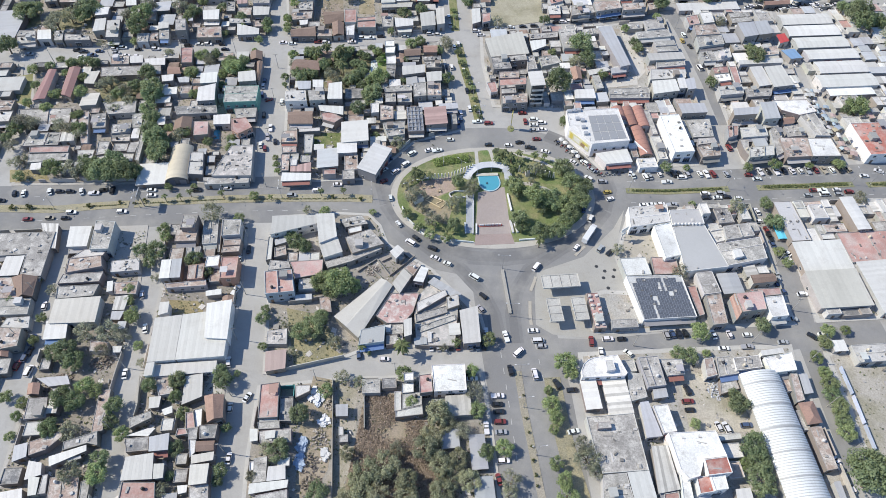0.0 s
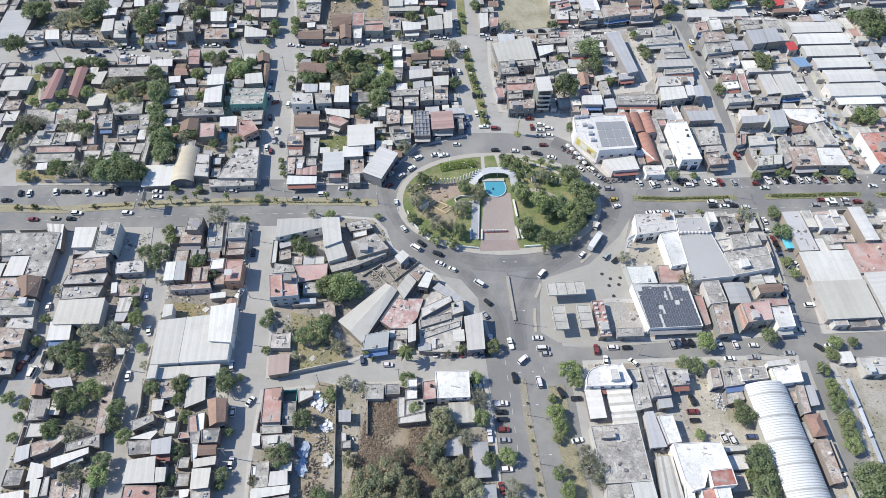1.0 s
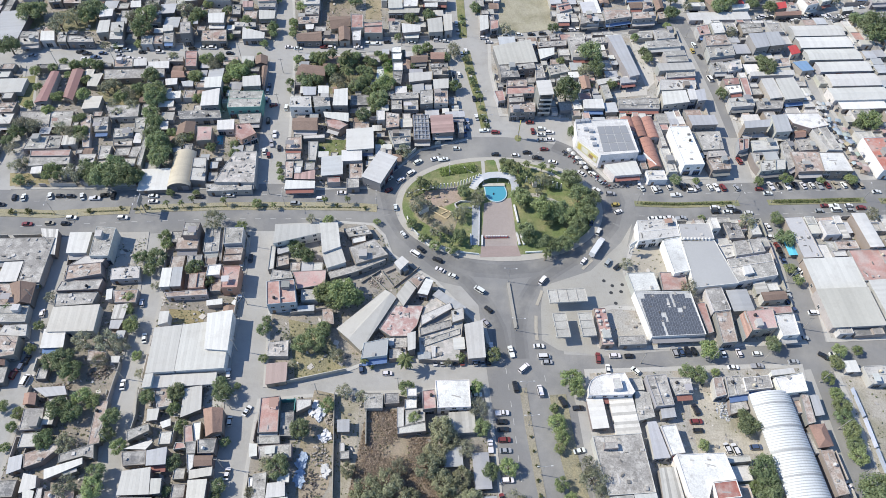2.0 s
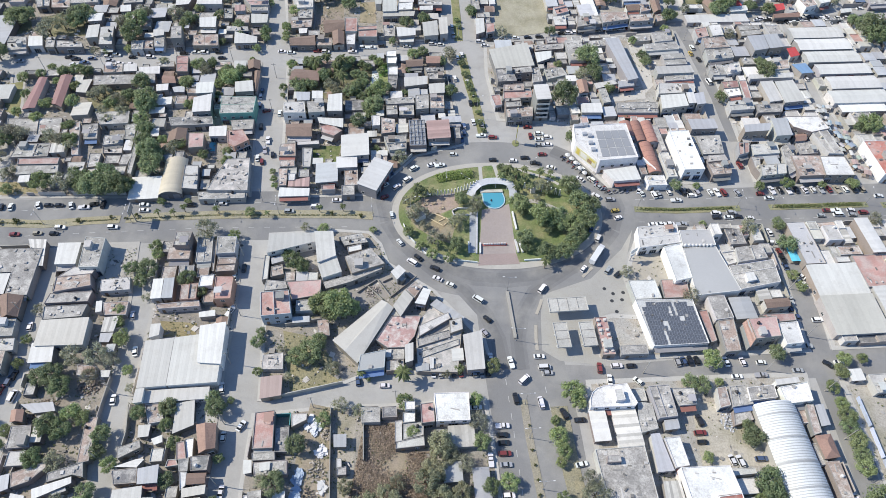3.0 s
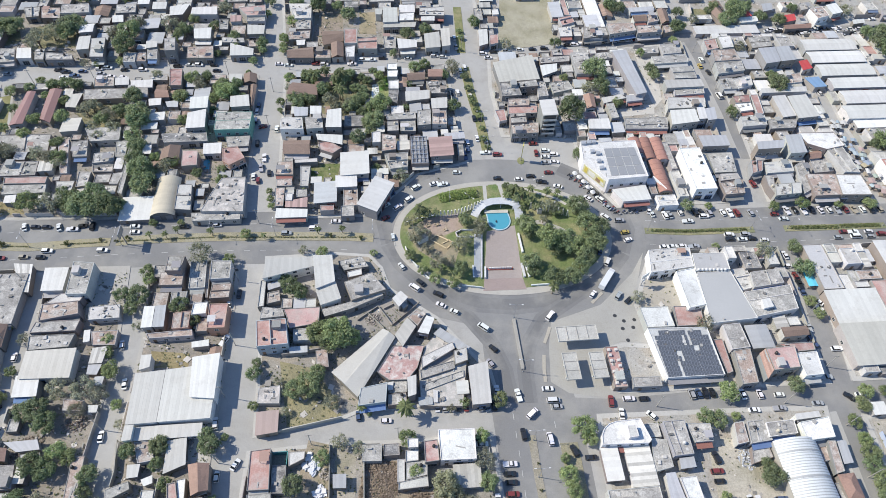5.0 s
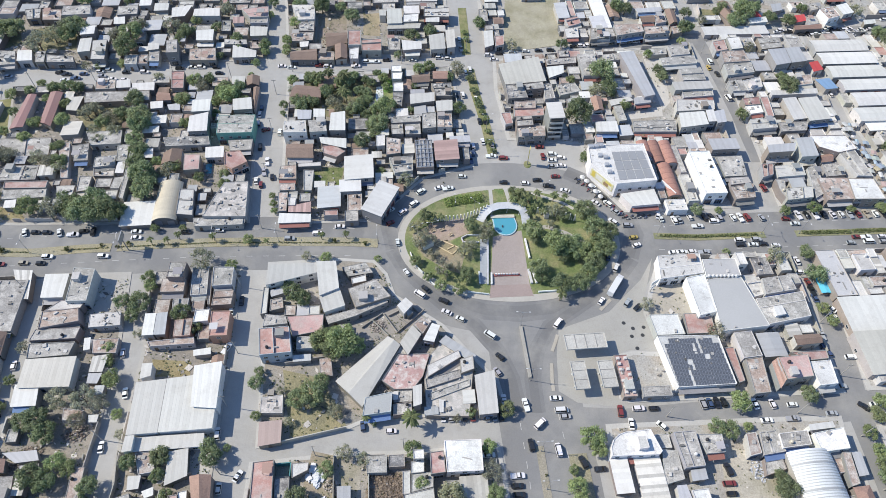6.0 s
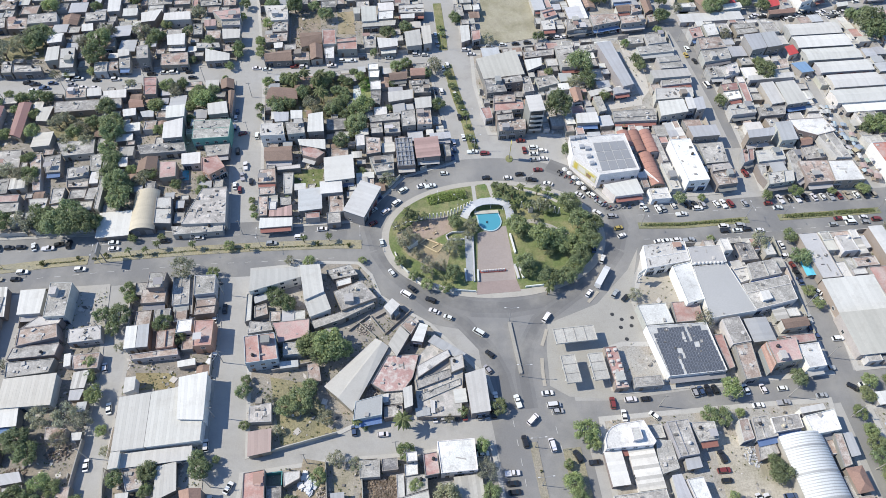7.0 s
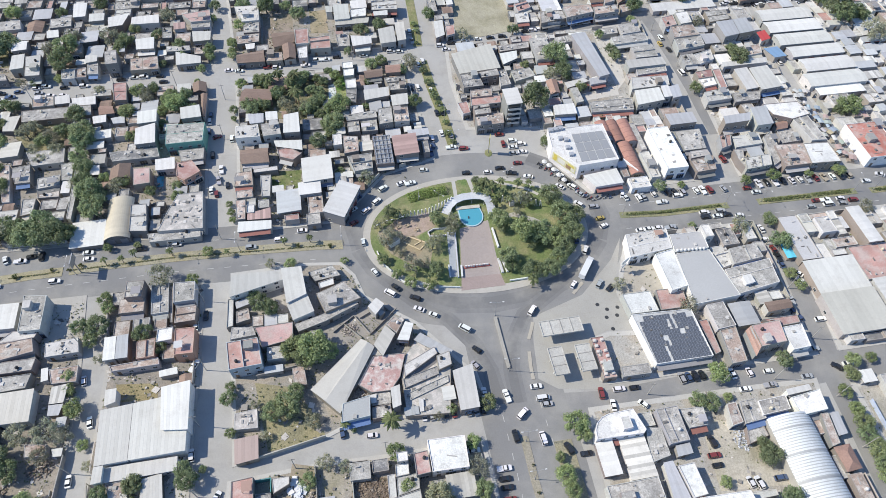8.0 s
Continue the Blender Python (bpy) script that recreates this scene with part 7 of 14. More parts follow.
slab("road_lane", ribbon([(-24.0, 183.4), (-27.2, 195.0), (-26.6, 207.4), (-19.3, 219.2), (-4.6, 228.6)], 6.2), 0.0400, 0.0, ASPHALT, (0.192, 0.192, 0.195), "asphalt lane darkened by tyres", "road")
slab("road_lane", ribbon([(-24.0, 183.4), (-27.2, 195.0), (-26.6, 207.4), (-19.3, 219.2), (-4.6, 228.6)], 4.4), 0.0440, 0.0, ASPHALT, (0.168, 0.168, 0.171), "asphalt lane darkened by tyres", "road")
slab("road_lane", ribbon([(70.8, 183.9), (74.9, 195.8), (72.7, 209.5), (63.2, 222.1), (48.8, 229.9)], 8.0), 0.0360, 0.0, ASPHALT, (0.192, 0.192, 0.195), "asphalt lane darkened by tyres", "road")
slab("road_lane", ribbon([(70.8, 183.9), (74.9, 195.8), (72.7, 209.5), (63.2, 222.1), (48.8, 229.9)], 6.2), 0.0400, 0.0, ASPHALT, (0.192, 0.192, 0.195), "asphalt lane darkened by tyres", "road")
slab("road_lane", ribbon([(70.8, 183.9), (74.9, 195.8), (72.7, 209.5), (63.2, 222.1), (48.8, 229.9)], 4.4), 0.0440, 0.0, ASPHALT, (0.168, 0.168, 0.171), "asphalt lane darkened by tyres", "road")
wall_run(-39.8, 125.0, -29.0, 114.1, 2.2)
wall_run(-59.1, 129.9, -45.5, 133.0, 2.2)
wall_run(-55.8, 101.7, -34.7, 107.7, 2.2)
wall_run(105.1, 149.2, 107.9, 130.6, 2.2)
wall_run(-25.8, 92.8, -24.5, 80.3, 2.2)
wall_run(-37.7, 98.5, -32.5, 55.6, 2.2)
wall_run(114.4, 97.7, 124.4, 57.9, 2.2)
wall_run(111.7, 106.5, 113.3, 93.4, 2.2)
wall_run(150.1, 109.7, 150.8, 99.0, 1.8, 0.3, (0.46, 0.52, 0.64), None, "long bluish painted wall beside a sports court", "court_wall")
wall_run(150.8, 98.3, 151.1, 87.9, 1.8, 0.3, (0.46, 0.52, 0.64), None, "long bluish painted wall beside a sports court", "court_wall")
wall_run(151.1, 87.3, 151.4, 78.7, 1.8, 0.3, (0.46, 0.52, 0.64), None, "long bluish painted wall beside a sports court", "court_wall")
wall_run(-55.7, 94.4, -50.8, 95.0, 2.6, 0.2, (0.1, 0.33, 0.34), None, "teal netting screen round a narrow court", "court_wall")
wall_run(-50.8, 95.0, -50.5, 90.8, 2.6, 0.2, (0.1, 0.33, 0.34), None, "teal netting screen round a narrow court", "court_wall")
# power poles along the side streets
power_pole(-79.7, 191.0, 6, 0.0)
power_pole(-83.1, 219.7, 6, 0.0)
power_pole(-86.1, 247.8, 6, 0.0)
power_pole(-89.2, 274.5, 6, 0.0)
power_pole(-81.9, 162.0, 6, 0.0)
power_pole(-76.9, 133.9, 6, 0.0)
power_pole(-76.1, 113.8, 6, 0.0)
power_pole(-73.1, 91.2, 6, 0.0)
power_pole(-70.9, 70.9, 6, 0.0)
power_pole(-121.9, 145.8, 6)
power_pole(-116.0, 122.1, 6, 0.0)
power_pole(-113.9, 100.7, 6, 0.0)
power_pole(-111.0, 77.4, 6, 0.0)
power_pole(-161.4, 155.8, 6, 0.0)
power_pole(-158.0, 130.8, 6, 0.0)
power_pole(-156.3, 110.8, 6, 0.0)
power_pole(141.6, 233.9, 6)
power_pole(138.6, 267.5, 6, 0.0)
power_pole(134.6, 290.6, 6, 0.0)
power_pole(129.3, 321.0, 6, 0.0)
power_pole(138.9, 177.3, 96, 0.0)
power_pole(139.6, 156.2, 6, 0.0)
power_pole(139.7, 134.4, 6, 0.0)
power_pole(139.5, 112.1, 6, 0.0)
power_pole(140.4, 94.3, 6, 0.0)
power_pole(142.4, 78.0, 6, 0.0)
power_pole(-15.3, 102.0, 6, 0.0)
power_pole(-43.8, 98.3, 6)
power_pole(74.1, 116.4, 6, 0.0)
power_pole(100.4, 118.3, 6, 0.0)
power_pole(120.1, 119.5, 6, 0.0)
power_pole(-84.3, 292.2, 6, 0.0)
power_pole(-54.0, 296.8, 6, 0.0)
power_pole(-29.6, 302.1, 6, 0.0)
power_pole(27.0, 311.3, 6, 0.0)
power_pole(52.8, 315.9, 6, 0.0)
power_pole(85.6, 323.0, 6, 0.0)
power_pole(-177.8, 276.6, 6, 0.0)
power_pole(-140.1, 281.4, 6, 0.0)
power_pole(-113.8, 285.7, 6, 0.0)
power_pole(-206.2, 272.3, 6)
# litter and weeds in the yards
litter([(-277.3, 263.2), (-222.3, 268.6), (-209.8, 235.5), (-205.4, 202.7), (-234.6, 186.6)], 191, 0)
brush([(-277.3, 263.2), (-222.3, 268.6), (-209.8, 235.5), (-205.4, 202.7), (-234.6, 186.6)], 842, 0.15, 0.5, 0.5, (0.15, 0.17, 0.08), "weeds and low plants growing in the yards", "weeds")
litter([(-214.0, 269.1), (-101.7, 283.9), (-89.0, 195.5), (-191.0, 189.1), (-201.6, 233.9)], 505, 1)
brush([(-214.0, 269.1), (-101.7, 283.9), (-89.0, 195.5), (-191.0, 189.1), (-201.6, 233.9)], 2222, 0.15, 0.5, 0.5, (0.15, 0.17, 0.08), "weeds and low plants growing in the yards", "weeds")
litter([(-83.4, 285.4), (-5.2, 297.1), (6.0, 231.1), (-15.3, 222.7), (-24.7, 210.6), (-33.6, 199.0), (-71.3, 195.4)], 371, 2)
brush([(-83.4, 285.4), (-5.2, 297.1), (6.0, 231.1), (-15.3, 222.7), (-24.7, 210.6), (-33.6, 199.0), (-71.3, 195.4)], 1632, 0.15, 0.5, 0.5, (0.15, 0.17, 0.08), "weeds and low plants growing in the yards", "weeds")
litter([(19.8, 306.2), (121.8, 325.5), (127.9, 215.9), (72.0, 209.9), (60.1, 227.1), (57.7, 248.4), (25.3, 249.3), (20.2, 283.4)], 512, 3)
brush([(19.8, 306.2), (121.8, 325.5), (127.9, 215.9), (72.0, 209.9), (60.1, 227.1), (57.7, 248.4), (25.3, 249.3), (20.2, 283.4)], 615, 0.15, 0.5, 0.5, (0.15, 0.17, 0.08), "weeds and low plants growing in the yards", "weeds")
litter([(139.4, 335.0), (188.6, 337.7), (184.4, 270.1), (188.4, 221.4), (142.0, 217.5)], 296, 4)
brush([(139.4, 335.0), (188.6, 337.7), (184.4, 270.1), (188.4, 221.4), (142.0, 217.5)], 355, 0.15, 0.5, 0.5, (0.15, 0.17, 0.08), "weeds and low plants growing in the yards", "weeds")
litter([(194.0, 338.1), (287.4, 352.1), (250.8, 224.6), (200.9, 221.6), (193.5, 270.7)], 491, 5)
brush([(194.0, 338.1), (287.4, 352.1), (250.8, 224.6), (200.9, 221.6), (193.5, 270.7)], 590, 0.15, 0.5, 0.5, (0.15, 0.17, 0.08), "weeds and low plants growing in the yards", "weeds")
litter([(-287.8, 278.5), (-104.7, 301.7), (-114.5, 361.1), (-349.2, 356.4)], 821, 6)
brush([(-287.8, 278.5), (-104.7, 301.7), (-114.5, 361.1), (-349.2, 356.4)], 3616, 0.15, 0.5, 0.5, (0.15, 0.17, 0.08), "weeds and low plants growing in the yards", "weeds")
litter([(-86.6, 303.8), (-5.9, 313.1), (-11.4, 369.0), (-98.5, 362.2)], 269, 7)
brush([(-86.6, 303.8), (-5.9, 313.1), (-11.4, 369.0), (-98.5, 362.2)], 1186, 0.15, 0.5, 0.5, (0.15, 0.17, 0.08), "weeds and low plants growing in the yards", "weeds")
litter([(137.0, 347.2), (291.0, 366.0), (303.9, 395.9), (139.2, 381.2)], 274, 9)
brush([(137.0, 347.2), (291.0, 366.0), (303.9, 395.9), (139.2, 381.2)], 329, 0.15, 0.5, 0.5, (0.15, 0.17, 0.08), "weeds and low plants growing in the yards", "weeds")
litter([(-220.9, 155.6), (-164.4, 161.1), (-160.4, 142.9), (-158.0, 113.4), (-156.8, 85.6), (-161.5, 77.7), (-181.5, 77.1)], 384, 10)
brush([(-220.9, 155.6), (-164.4, 161.1), (-160.4, 142.9), (-158.0, 113.4), (-156.8, 85.6), (-161.5, 77.7), (-181.5, 77.1)], 845, 0.15, 0.5, 0.5, (0.15, 0.17, 0.08), "weeds and low plants growing in the yards", "weeds")
litter([(-155.3, 161.6), (-125.8, 164.0), (-118.9, 128.7), (-116.9, 103.2), (-115.3, 86.7), (-108.4, 52.8), (-140.5, 51.7), (-146.2, 100.0), (-150.2, 135.0)], 370, 11)
brush([(-155.3, 161.6), (-125.8, 164.0), (-118.9, 128.7), (-116.9, 103.2), (-115.3, 86.7), (-108.4, 52.8), (-140.5, 51.7), (-146.2, 100.0), (-150.2, 135.0)], 814, 0.15, 0.5, 0.5, (0.15, 0.17, 0.08), "weeds and low plants growing in the yards", "weeds")
litter([(-117.9, 164.3), (-83.5, 167.6), (-80.0, 137.7), (-77.6, 104.6), (-75.0, 76.5), (-71.7, 53.9), (-101.3, 52.9), (-107.5, 99.3), (-110.2, 134.0)], 384, 12)
brush([(-117.9, 164.3), (-83.5, 167.6), (-80.0, 137.7), (-77.6, 104.6), (-75.0, 76.5), (-71.7, 53.9), (-101.3, 52.9), (-107.5, 99.3), (-110.2, 134.0)], 845, 0.15, 0.5, 0.5, (0.15, 0.17, 0.08), "weeds and low plants growing in the yards", "weeds")
litter([(-71.6, 172.3), (-44.6, 175.5), (-31.7, 175.2), (-26.4, 169.5), (-22.7, 160.3), (-4.8, 148.6), (10.0, 132.4), (14.2, 128.6), (17.1, 117.4), (-28.6, 111.7), (-36.2, 107.9), (-55.4, 103.3), (-62.0, 101.7), (-66.4, 134.5)], 229, 13)
brush([(-71.6, 172.3), (-44.6, 175.5), (-31.7, 175.2), (-26.4, 169.5), (-22.7, 160.3), (-4.8, 148.6), (10.0, 132.4), (14.2, 128.6), (17.1, 117.4), (-28.6, 111.7), (-36.2, 107.9), (-55.4, 103.3), (-62.0, 101.7), (-66.4, 134.5)], 1008, 0.15, 0.5, 0.5, (0.15, 0.17, 0.08), "weeds and low plants growing in the yards", "weeds")
litter([(-62.4, 94.8), (-36.8, 98.6), (-15.4, 100.2), (14.6, 103.3), (16.1, 95.9), (18.2, 82.0), (20.7, 55.4), (-59.3, 52.8), (-61.4, 71.7)], 200, 14)
brush([(-62.4, 94.8), (-36.8, 98.6), (-15.4, 100.2), (14.6, 103.3), (16.1, 95.9), (18.2, 82.0), (20.7, 55.4), (-59.3, 52.8), (-61.4, 71.7)], 882, 0.15, 0.5, 0.5, (0.15, 0.17, 0.08), "weeds and low plants growing in the yards", "weeds")
litter([(82.5, 182.5), (135.2, 187.3), (137.2, 128.6), (98.7, 125.2), (62.9, 122.0), (60.1, 123.3), (59.7, 138.9), (67.0, 141.3), (76.5, 141.1), (73.4, 157.2)], 210, 15)
brush([(82.5, 182.5), (135.2, 187.3), (137.2, 128.6), (98.7, 125.2), (62.9, 122.0), (60.1, 123.3), (59.7, 138.9), (67.0, 141.3), (76.5, 141.1), (73.4, 157.2)], 252, 0.15, 0.5, 0.5, (0.15, 0.17, 0.08), "weeds and low plants growing in the yards", "weeds")
litter([(150.1, 189.2), (221.0, 196.2), (215.0, 137.1), (149.9, 130.7)], 220, 16)
brush([(150.1, 189.2), (221.0, 196.2), (215.0, 137.1), (149.9, 130.7)], 264, 0.15, 0.5, 0.5, (0.15, 0.17, 0.08), "weeds and low plants growing in the yards", "weeds")
litter([(55.0, 111.9), (112.4, 116.6), (133.3, 117.9), (132.9, 111.1), (137.8, 59.4), (59.2, 56.9), (55.2, 87.5)], 249, 17)
brush([(55.0, 111.9), (112.4, 116.6), (133.3, 117.9), (132.9, 111.1), (137.8, 59.4), (59.2, 56.9), (55.2, 87.5)], 299, 0.15, 0.5, 0.5, (0.15, 0.17, 0.08), "weeds and low plants growing in the yards", "weeds")
litter([(147.3, 114.8), (187.2, 120.3), (183.0, 60.4), (151.0, 59.4)], 45, 18)
brush([(147.3, 114.8), (187.2, 120.3), (183.0, 60.4), (151.0, 59.4)], 137, 0.15, 0.5, 0.5, (0.15, 0.17, 0.08), "weeds and low plants growing in the yards", "weeds")
# market street stalls
stall(193.1, 239.2, 3.5, 2.8, 26, (0.32, 0.38, 0.46))
stall(196.1, 231.3, 1.7, 1.9, -1, (0.5, 0.5, 0.5))
stall(186.5, 254.0, 3.1, 2.3, -11, (0.55, 0.57, 0.6))
stall(192.4, 254.7, 2.8, 2.3, -13, (0.32, 0.38, 0.46))
stall(184.6, 259.2, 3.3, 2.1, 28, (0.3, 0.3, 0.3))
stall(188.0, 258.8, 1.9, 1.7, -5, (0.6, 0.6, 0.6))
stall(191.7, 241.4, 1.7, 2.2, -5, (0.4, 0.5, 0.58))
stall(188.3, 255.2, 1.7, 3.2, -19, (0.4, 0.5, 0.58))
stall(182.7, 268.1, 2.0, 2.8, 26, (0.46, 0.41, 0.42))
stall(192.2, 224.3, 2.7, 2.1, -4, (0.42, 0.31, 0.29))
stall(193.8, 231.0, 2.2, 2.4, 16, (0.36, 0.43, 0.38))
stall(195.2, 223.5, 2.1, 2.6, 21, (0.46, 0.41, 0.42))
stall(188.2, 236.7, 2.9, 2.9, -3, (0.5, 0.5, 0.5))
stall(188.2, 263.8, 2.9, 2.9, -15, (0.5, 0.5, 0.48))
stall(190.4, 225.4, 2.7, 1.9, 27, (0.42, 0.5, 0.54))
stall(190.8, 227.9, 3.0, 3.1, -3, (0.42, 0.31, 0.29))
stall(187.1, 242.2, 2.1, 2.7, 3, (0.3, 0.3, 0.3))
stall(191.2, 237.6, 3.5, 2.4, 27, (0.42, 0.36, 0.25))
stall(188.6, 239.1, 2.0, 2.7, 29, (0.5, 0.5, 0.5))
stall(191.4, 266.5, 3.5, 2.4, 7, (0.5, 0.5, 0.48))
stall(189.0, 247.9, 2.8, 2.0, 25, (0.32, 0.38, 0.46))
stall(189.6, 245.1, 2.6, 3.1, -5, (0.42, 0.5, 0.54))
stall(182.2, 272.8, 2.8, 1.8, 11, (0.6, 0.6, 0.6))
stall(191.3, 233.8, 1.9, 3.2, -5, (0.6, 0.6, 0.6))
stall(194.3, 221.2, 3.4, 3.0, -19, (0.42, 0.31, 0.29))
stall(195.3, 239.6, 1.6, 2.5, 14, (0.36, 0.43, 0.38))
stall(197.6, 226.6, 2.5, 1.9, -11, (0.55, 0.57, 0.6))
stall(189.1, 267.0, 1.8, 2.2, -16, (0.32, 0.38, 0.46))
stall(192.9, 244.4, 3.5, 2.5, -9, (0.36, 0.43, 0.38))
stall(189.8, 250.9, 1.6, 2.1, 9, (0.32, 0.38, 0.46))
stall(187.0, 267.2, 2.4, 3.0, 27, (0.5, 0.5, 0.48))
stall(185.9, 250.7, 2.9, 2.9, 2, (0.42, 0.5, 0.54))
stall(185.0, 263.1, 3.5, 2.7, -3, (0.5, 0.5, 0.48))
stall(193.3, 247.8, 2.5, 2.3, -15, (0.42, 0.31, 0.29))
stall(184.3, 274.2, 2.4, 3.2, -2, (0.42, 0.36, 0.25))
# fittings of single buildings
PANEL = solar_panel_mesh()
for row in range(9):
    for col in range(20):
        if (row, col) in ((8, 0), (8, 1), (8, 18), (8, 19), (4, 6), (4, 7), (3, 7), (6, 10), (7, 10), (5, 13), (5, 14)) or (col == 12 and row > 5) or (col == 5 and row < 3):
            continue
        drop = 0.35 * (col > 5) + 0.3 * (col > 12)
        tagged(part('solar_panel', PANEL, None, colour=(0.42, 0.43, 0.46), at=pose(87.2, 136.0, GROUND + 4.33, 0, 0, 6.0) @ pose(-9.3 + col * 1.0 - 0.1 * (row - 4), -8.5 + row * 2.08 - drop, 0.14 + 0.05 * (row % 2), 6)), 'dark blue solar panel on a flat roof', 'solar panel', 'roof solar panels')
# skylights, units and sign of the white store
panel_grid([(68.3, 235.1), (82.4, 236.9), (84.9, 220.4), (69.6, 218.2)], 4, 3, GROUND + 8.32, SHEET, (0.3, 0.31, 0.33), 0.03, 'skylight', 'broad grey skylight panel on a white roof', 'store skylights')
roof_unit(65.2, 231.4, GROUND + 8.32, 6, 2.0, 1.7, 1.1, (0.36, 0.38, 0.42))
roof_unit(65.2, 226.7, GROUND + 8.32, 6, 2.0, 1.7, 1.1, (0.36, 0.38, 0.42))
roof_unit(65.9, 222.5, GROUND + 8.32, 6, 2.0, 1.7, 1.1, (0.36, 0.38, 0.42))
roof_unit(59.5, 237.5, GROUND + 8.32, 6, 2.0, 1.7, 1.1, (0.36, 0.38, 0.42))
roof_unit(61.8, 238.0, GROUND + 8.32, 6, 2.0, 1.7, 1.1, (0.36, 0.38, 0.42))
roof_unit(64.0, 238.5, GROUND + 8.32, 6, 2.0, 1.7, 1.1, (0.36, 0.38, 0.42))
roof_unit(62.9, 232.4, GROUND + 8.32, 6, 2.0, 1.7, 1.1, (0.36, 0.38, 0.42))
shop_sign(63.30, 221.82, -49.6, 12.9, 2.2, 6.4)
wall_run(89.8, 223.0, 94.6, 215.7, 4.6, 0.3, (0.72, 0.72, 0.71), None, "tall blank white wall beside a vaulted roof", "screen_wall")
tagged(part('water_tank', TANK, None, colour=(0.6, 0.6, 0.6), at=pose(98.8, 171.9, GROUND + 5.30)), 'round pale plastic water tank on a flat roof', 'water tank', 'roof water tanks')
tagged(part('water_tank', TANK, None, colour=(0.6, 0.6, 0.6), at=pose(100.4, 172.0, GROUND + 5.30)), 'round pale plastic water tank on a flat roof', 'water tank', 'roof water tanks')
tagged(part('water_tank', TANK, None, colour=(0.6, 0.6, 0.6), at=pose(101.9, 172.0, GROUND + 5.30)), 'round pale plastic water tank on a flat roof', 'water tank', 'roof water tanks')
tagged(part('water_tank', TANK, None, colour=(0.6, 0.6, 0.6), at=pose(103.4, 172.1, GROUND + 5.30)), 'round pale plastic water tank on a flat roof', 'water tank', 'roof water tanks')
tagged(part('water_tank', TANK, None, colour=(0.6, 0.6, 0.6), at=pose(104.9, 172.2, GROUND + 5.30)), 'round pale plastic water tank on a flat roof', 'water tank', 'roof water tanks')
tagged(part('water_tank', TANK, None, colour=(0.6, 0.6, 0.6), at=pose(106.5, 172.2, GROUND + 5.30)), 'round pale plastic water tank on a flat roof', 'water tank', 'roof water tanks')
tagged(part('water_tank', TANK, None, colour=(0.6, 0.6, 0.6), at=pose(108.0, 172.3, GROUND + 5.30)), 'round pale plastic water tank on a flat roof', 'water tank', 'roof water tanks')
tagged(part('water_tank', TANK, None, colour=(0.6, 0.6, 0.6), at=pose(109.5, 172.4, GROUND + 5.30)), 'round pale plastic water tank on a flat roof', 'water tank', 'roof water tanks')
motorcycle(53.2, 225.8, 38)
motorcycle(71.5, 204.4, 20)
motorcycle(72.6, 205.0, 37)
motorcycle(73.3, 203.7, 24)
motorcycle(75.2, 205.5, 41)
motorcycle(75.9, 204.5, 28)
motorcycle(77.2, 205.7, 45)
motorcycle(78.4, 204.7, 32)
motorcycle(80.1, 205.9, 49)
motorcycle(80.9, 204.9, 36)
motorcycle(82.6, 206.1, 23)
motorcycle(54.4, 224.9, 23)
motorcycle(53.9, 223.6, 33)
motorcycle(55.8, 222.4, 44)
motorcycle(56.8, 223.6, 52)
motorcycle(57.6, 222.0, 57)
motorcycle(58.5, 220.5, 35)
motorcycle(57.9, 219.1, 44)
motorcycle(59.5, 218.5, 56)
motorcycle(60.9, 218.3, 67)
motorcycle(61.6, 218.6, 27)
motorcycle(60.9, 215.7, 42)
motorcycle(62.6, 215.9, 38)
motorcycle(63.2, 214.8, 65)
motorcycle(63.8, 213.3, 63)
motorcycle(64.1, 212.2, 68)
motorcycle(65.9, 212.4, 56)
motorcycle(65.3, 211.0, 49)
motorcycle(67.3, 209.4, 24)
motorcycle(67.9, 210.3, 28)
motorcycle(67.6, 208.7, 64)
motorcycle(68.2, 207.6, 37)
motorcycle(70.0, 206.4, 45)
motorcycle(70.9, 207.5, 24)
motorcycle(70.7, 206.0, 51)
motorcycle(71.2, 206.3, 63)
# broken walls of a ruined yard
lawn("plot", [(-36.2, 144.9), (-26.4, 154.0), (-16.4, 158.8), (-10.8, 155.5), (-18.3, 144.4), (-24.7, 144.7), (-28.9, 139.9)], CONCRETE, (0.3, 0.28, 0.26), "stained concrete floor of a ruined yard", 0.19)
wall_run(-33.7, 146, -26.5, 152.5, 1.0, 0.2, (0.32, 0.3, 0.28))
wall_run(-26.5, 152.5, -20.5, 144.6, 1.0, 0.2, (0.32, 0.3, 0.28))
wall_run(-30.1, 149.2, -23.6, 143.1, 1.0, 0.2, (0.32, 0.3, 0.28))
wall_run(-20.5, 144.6, -11.2, 154.5, 1.0, 0.2, (0.32, 0.3, 0.28))
wall_run(-24.3, 151.4, -16.2, 156.7, 1.0, 0.2, (0.32, 0.3, 0.28))
wall_run(-21, 151.6, -17.1, 148.3, 1.0, 0.2, (0.32, 0.3, 0.28))
wall_run(-16.2, 156.4, -12.3, 153, 1.0, 0.2, (0.32, 0.3, 0.28))
roof_unit(60.4, 123.2, GROUND + 3.00, 6.0, 1.1, 1.0, 0.8, (0.6, 0.57, 0.55))
roof_unit(63.0, 123.5, GROUND + 3.00, 6.0, 1.1, 1.0, 0.8, (0.6, 0.57, 0.55))
roof_unit(60.2, 125.3, GROUND + 3.00, 6.0, 1.1, 1.0, 0.8, (0.6, 0.57, 0.55))
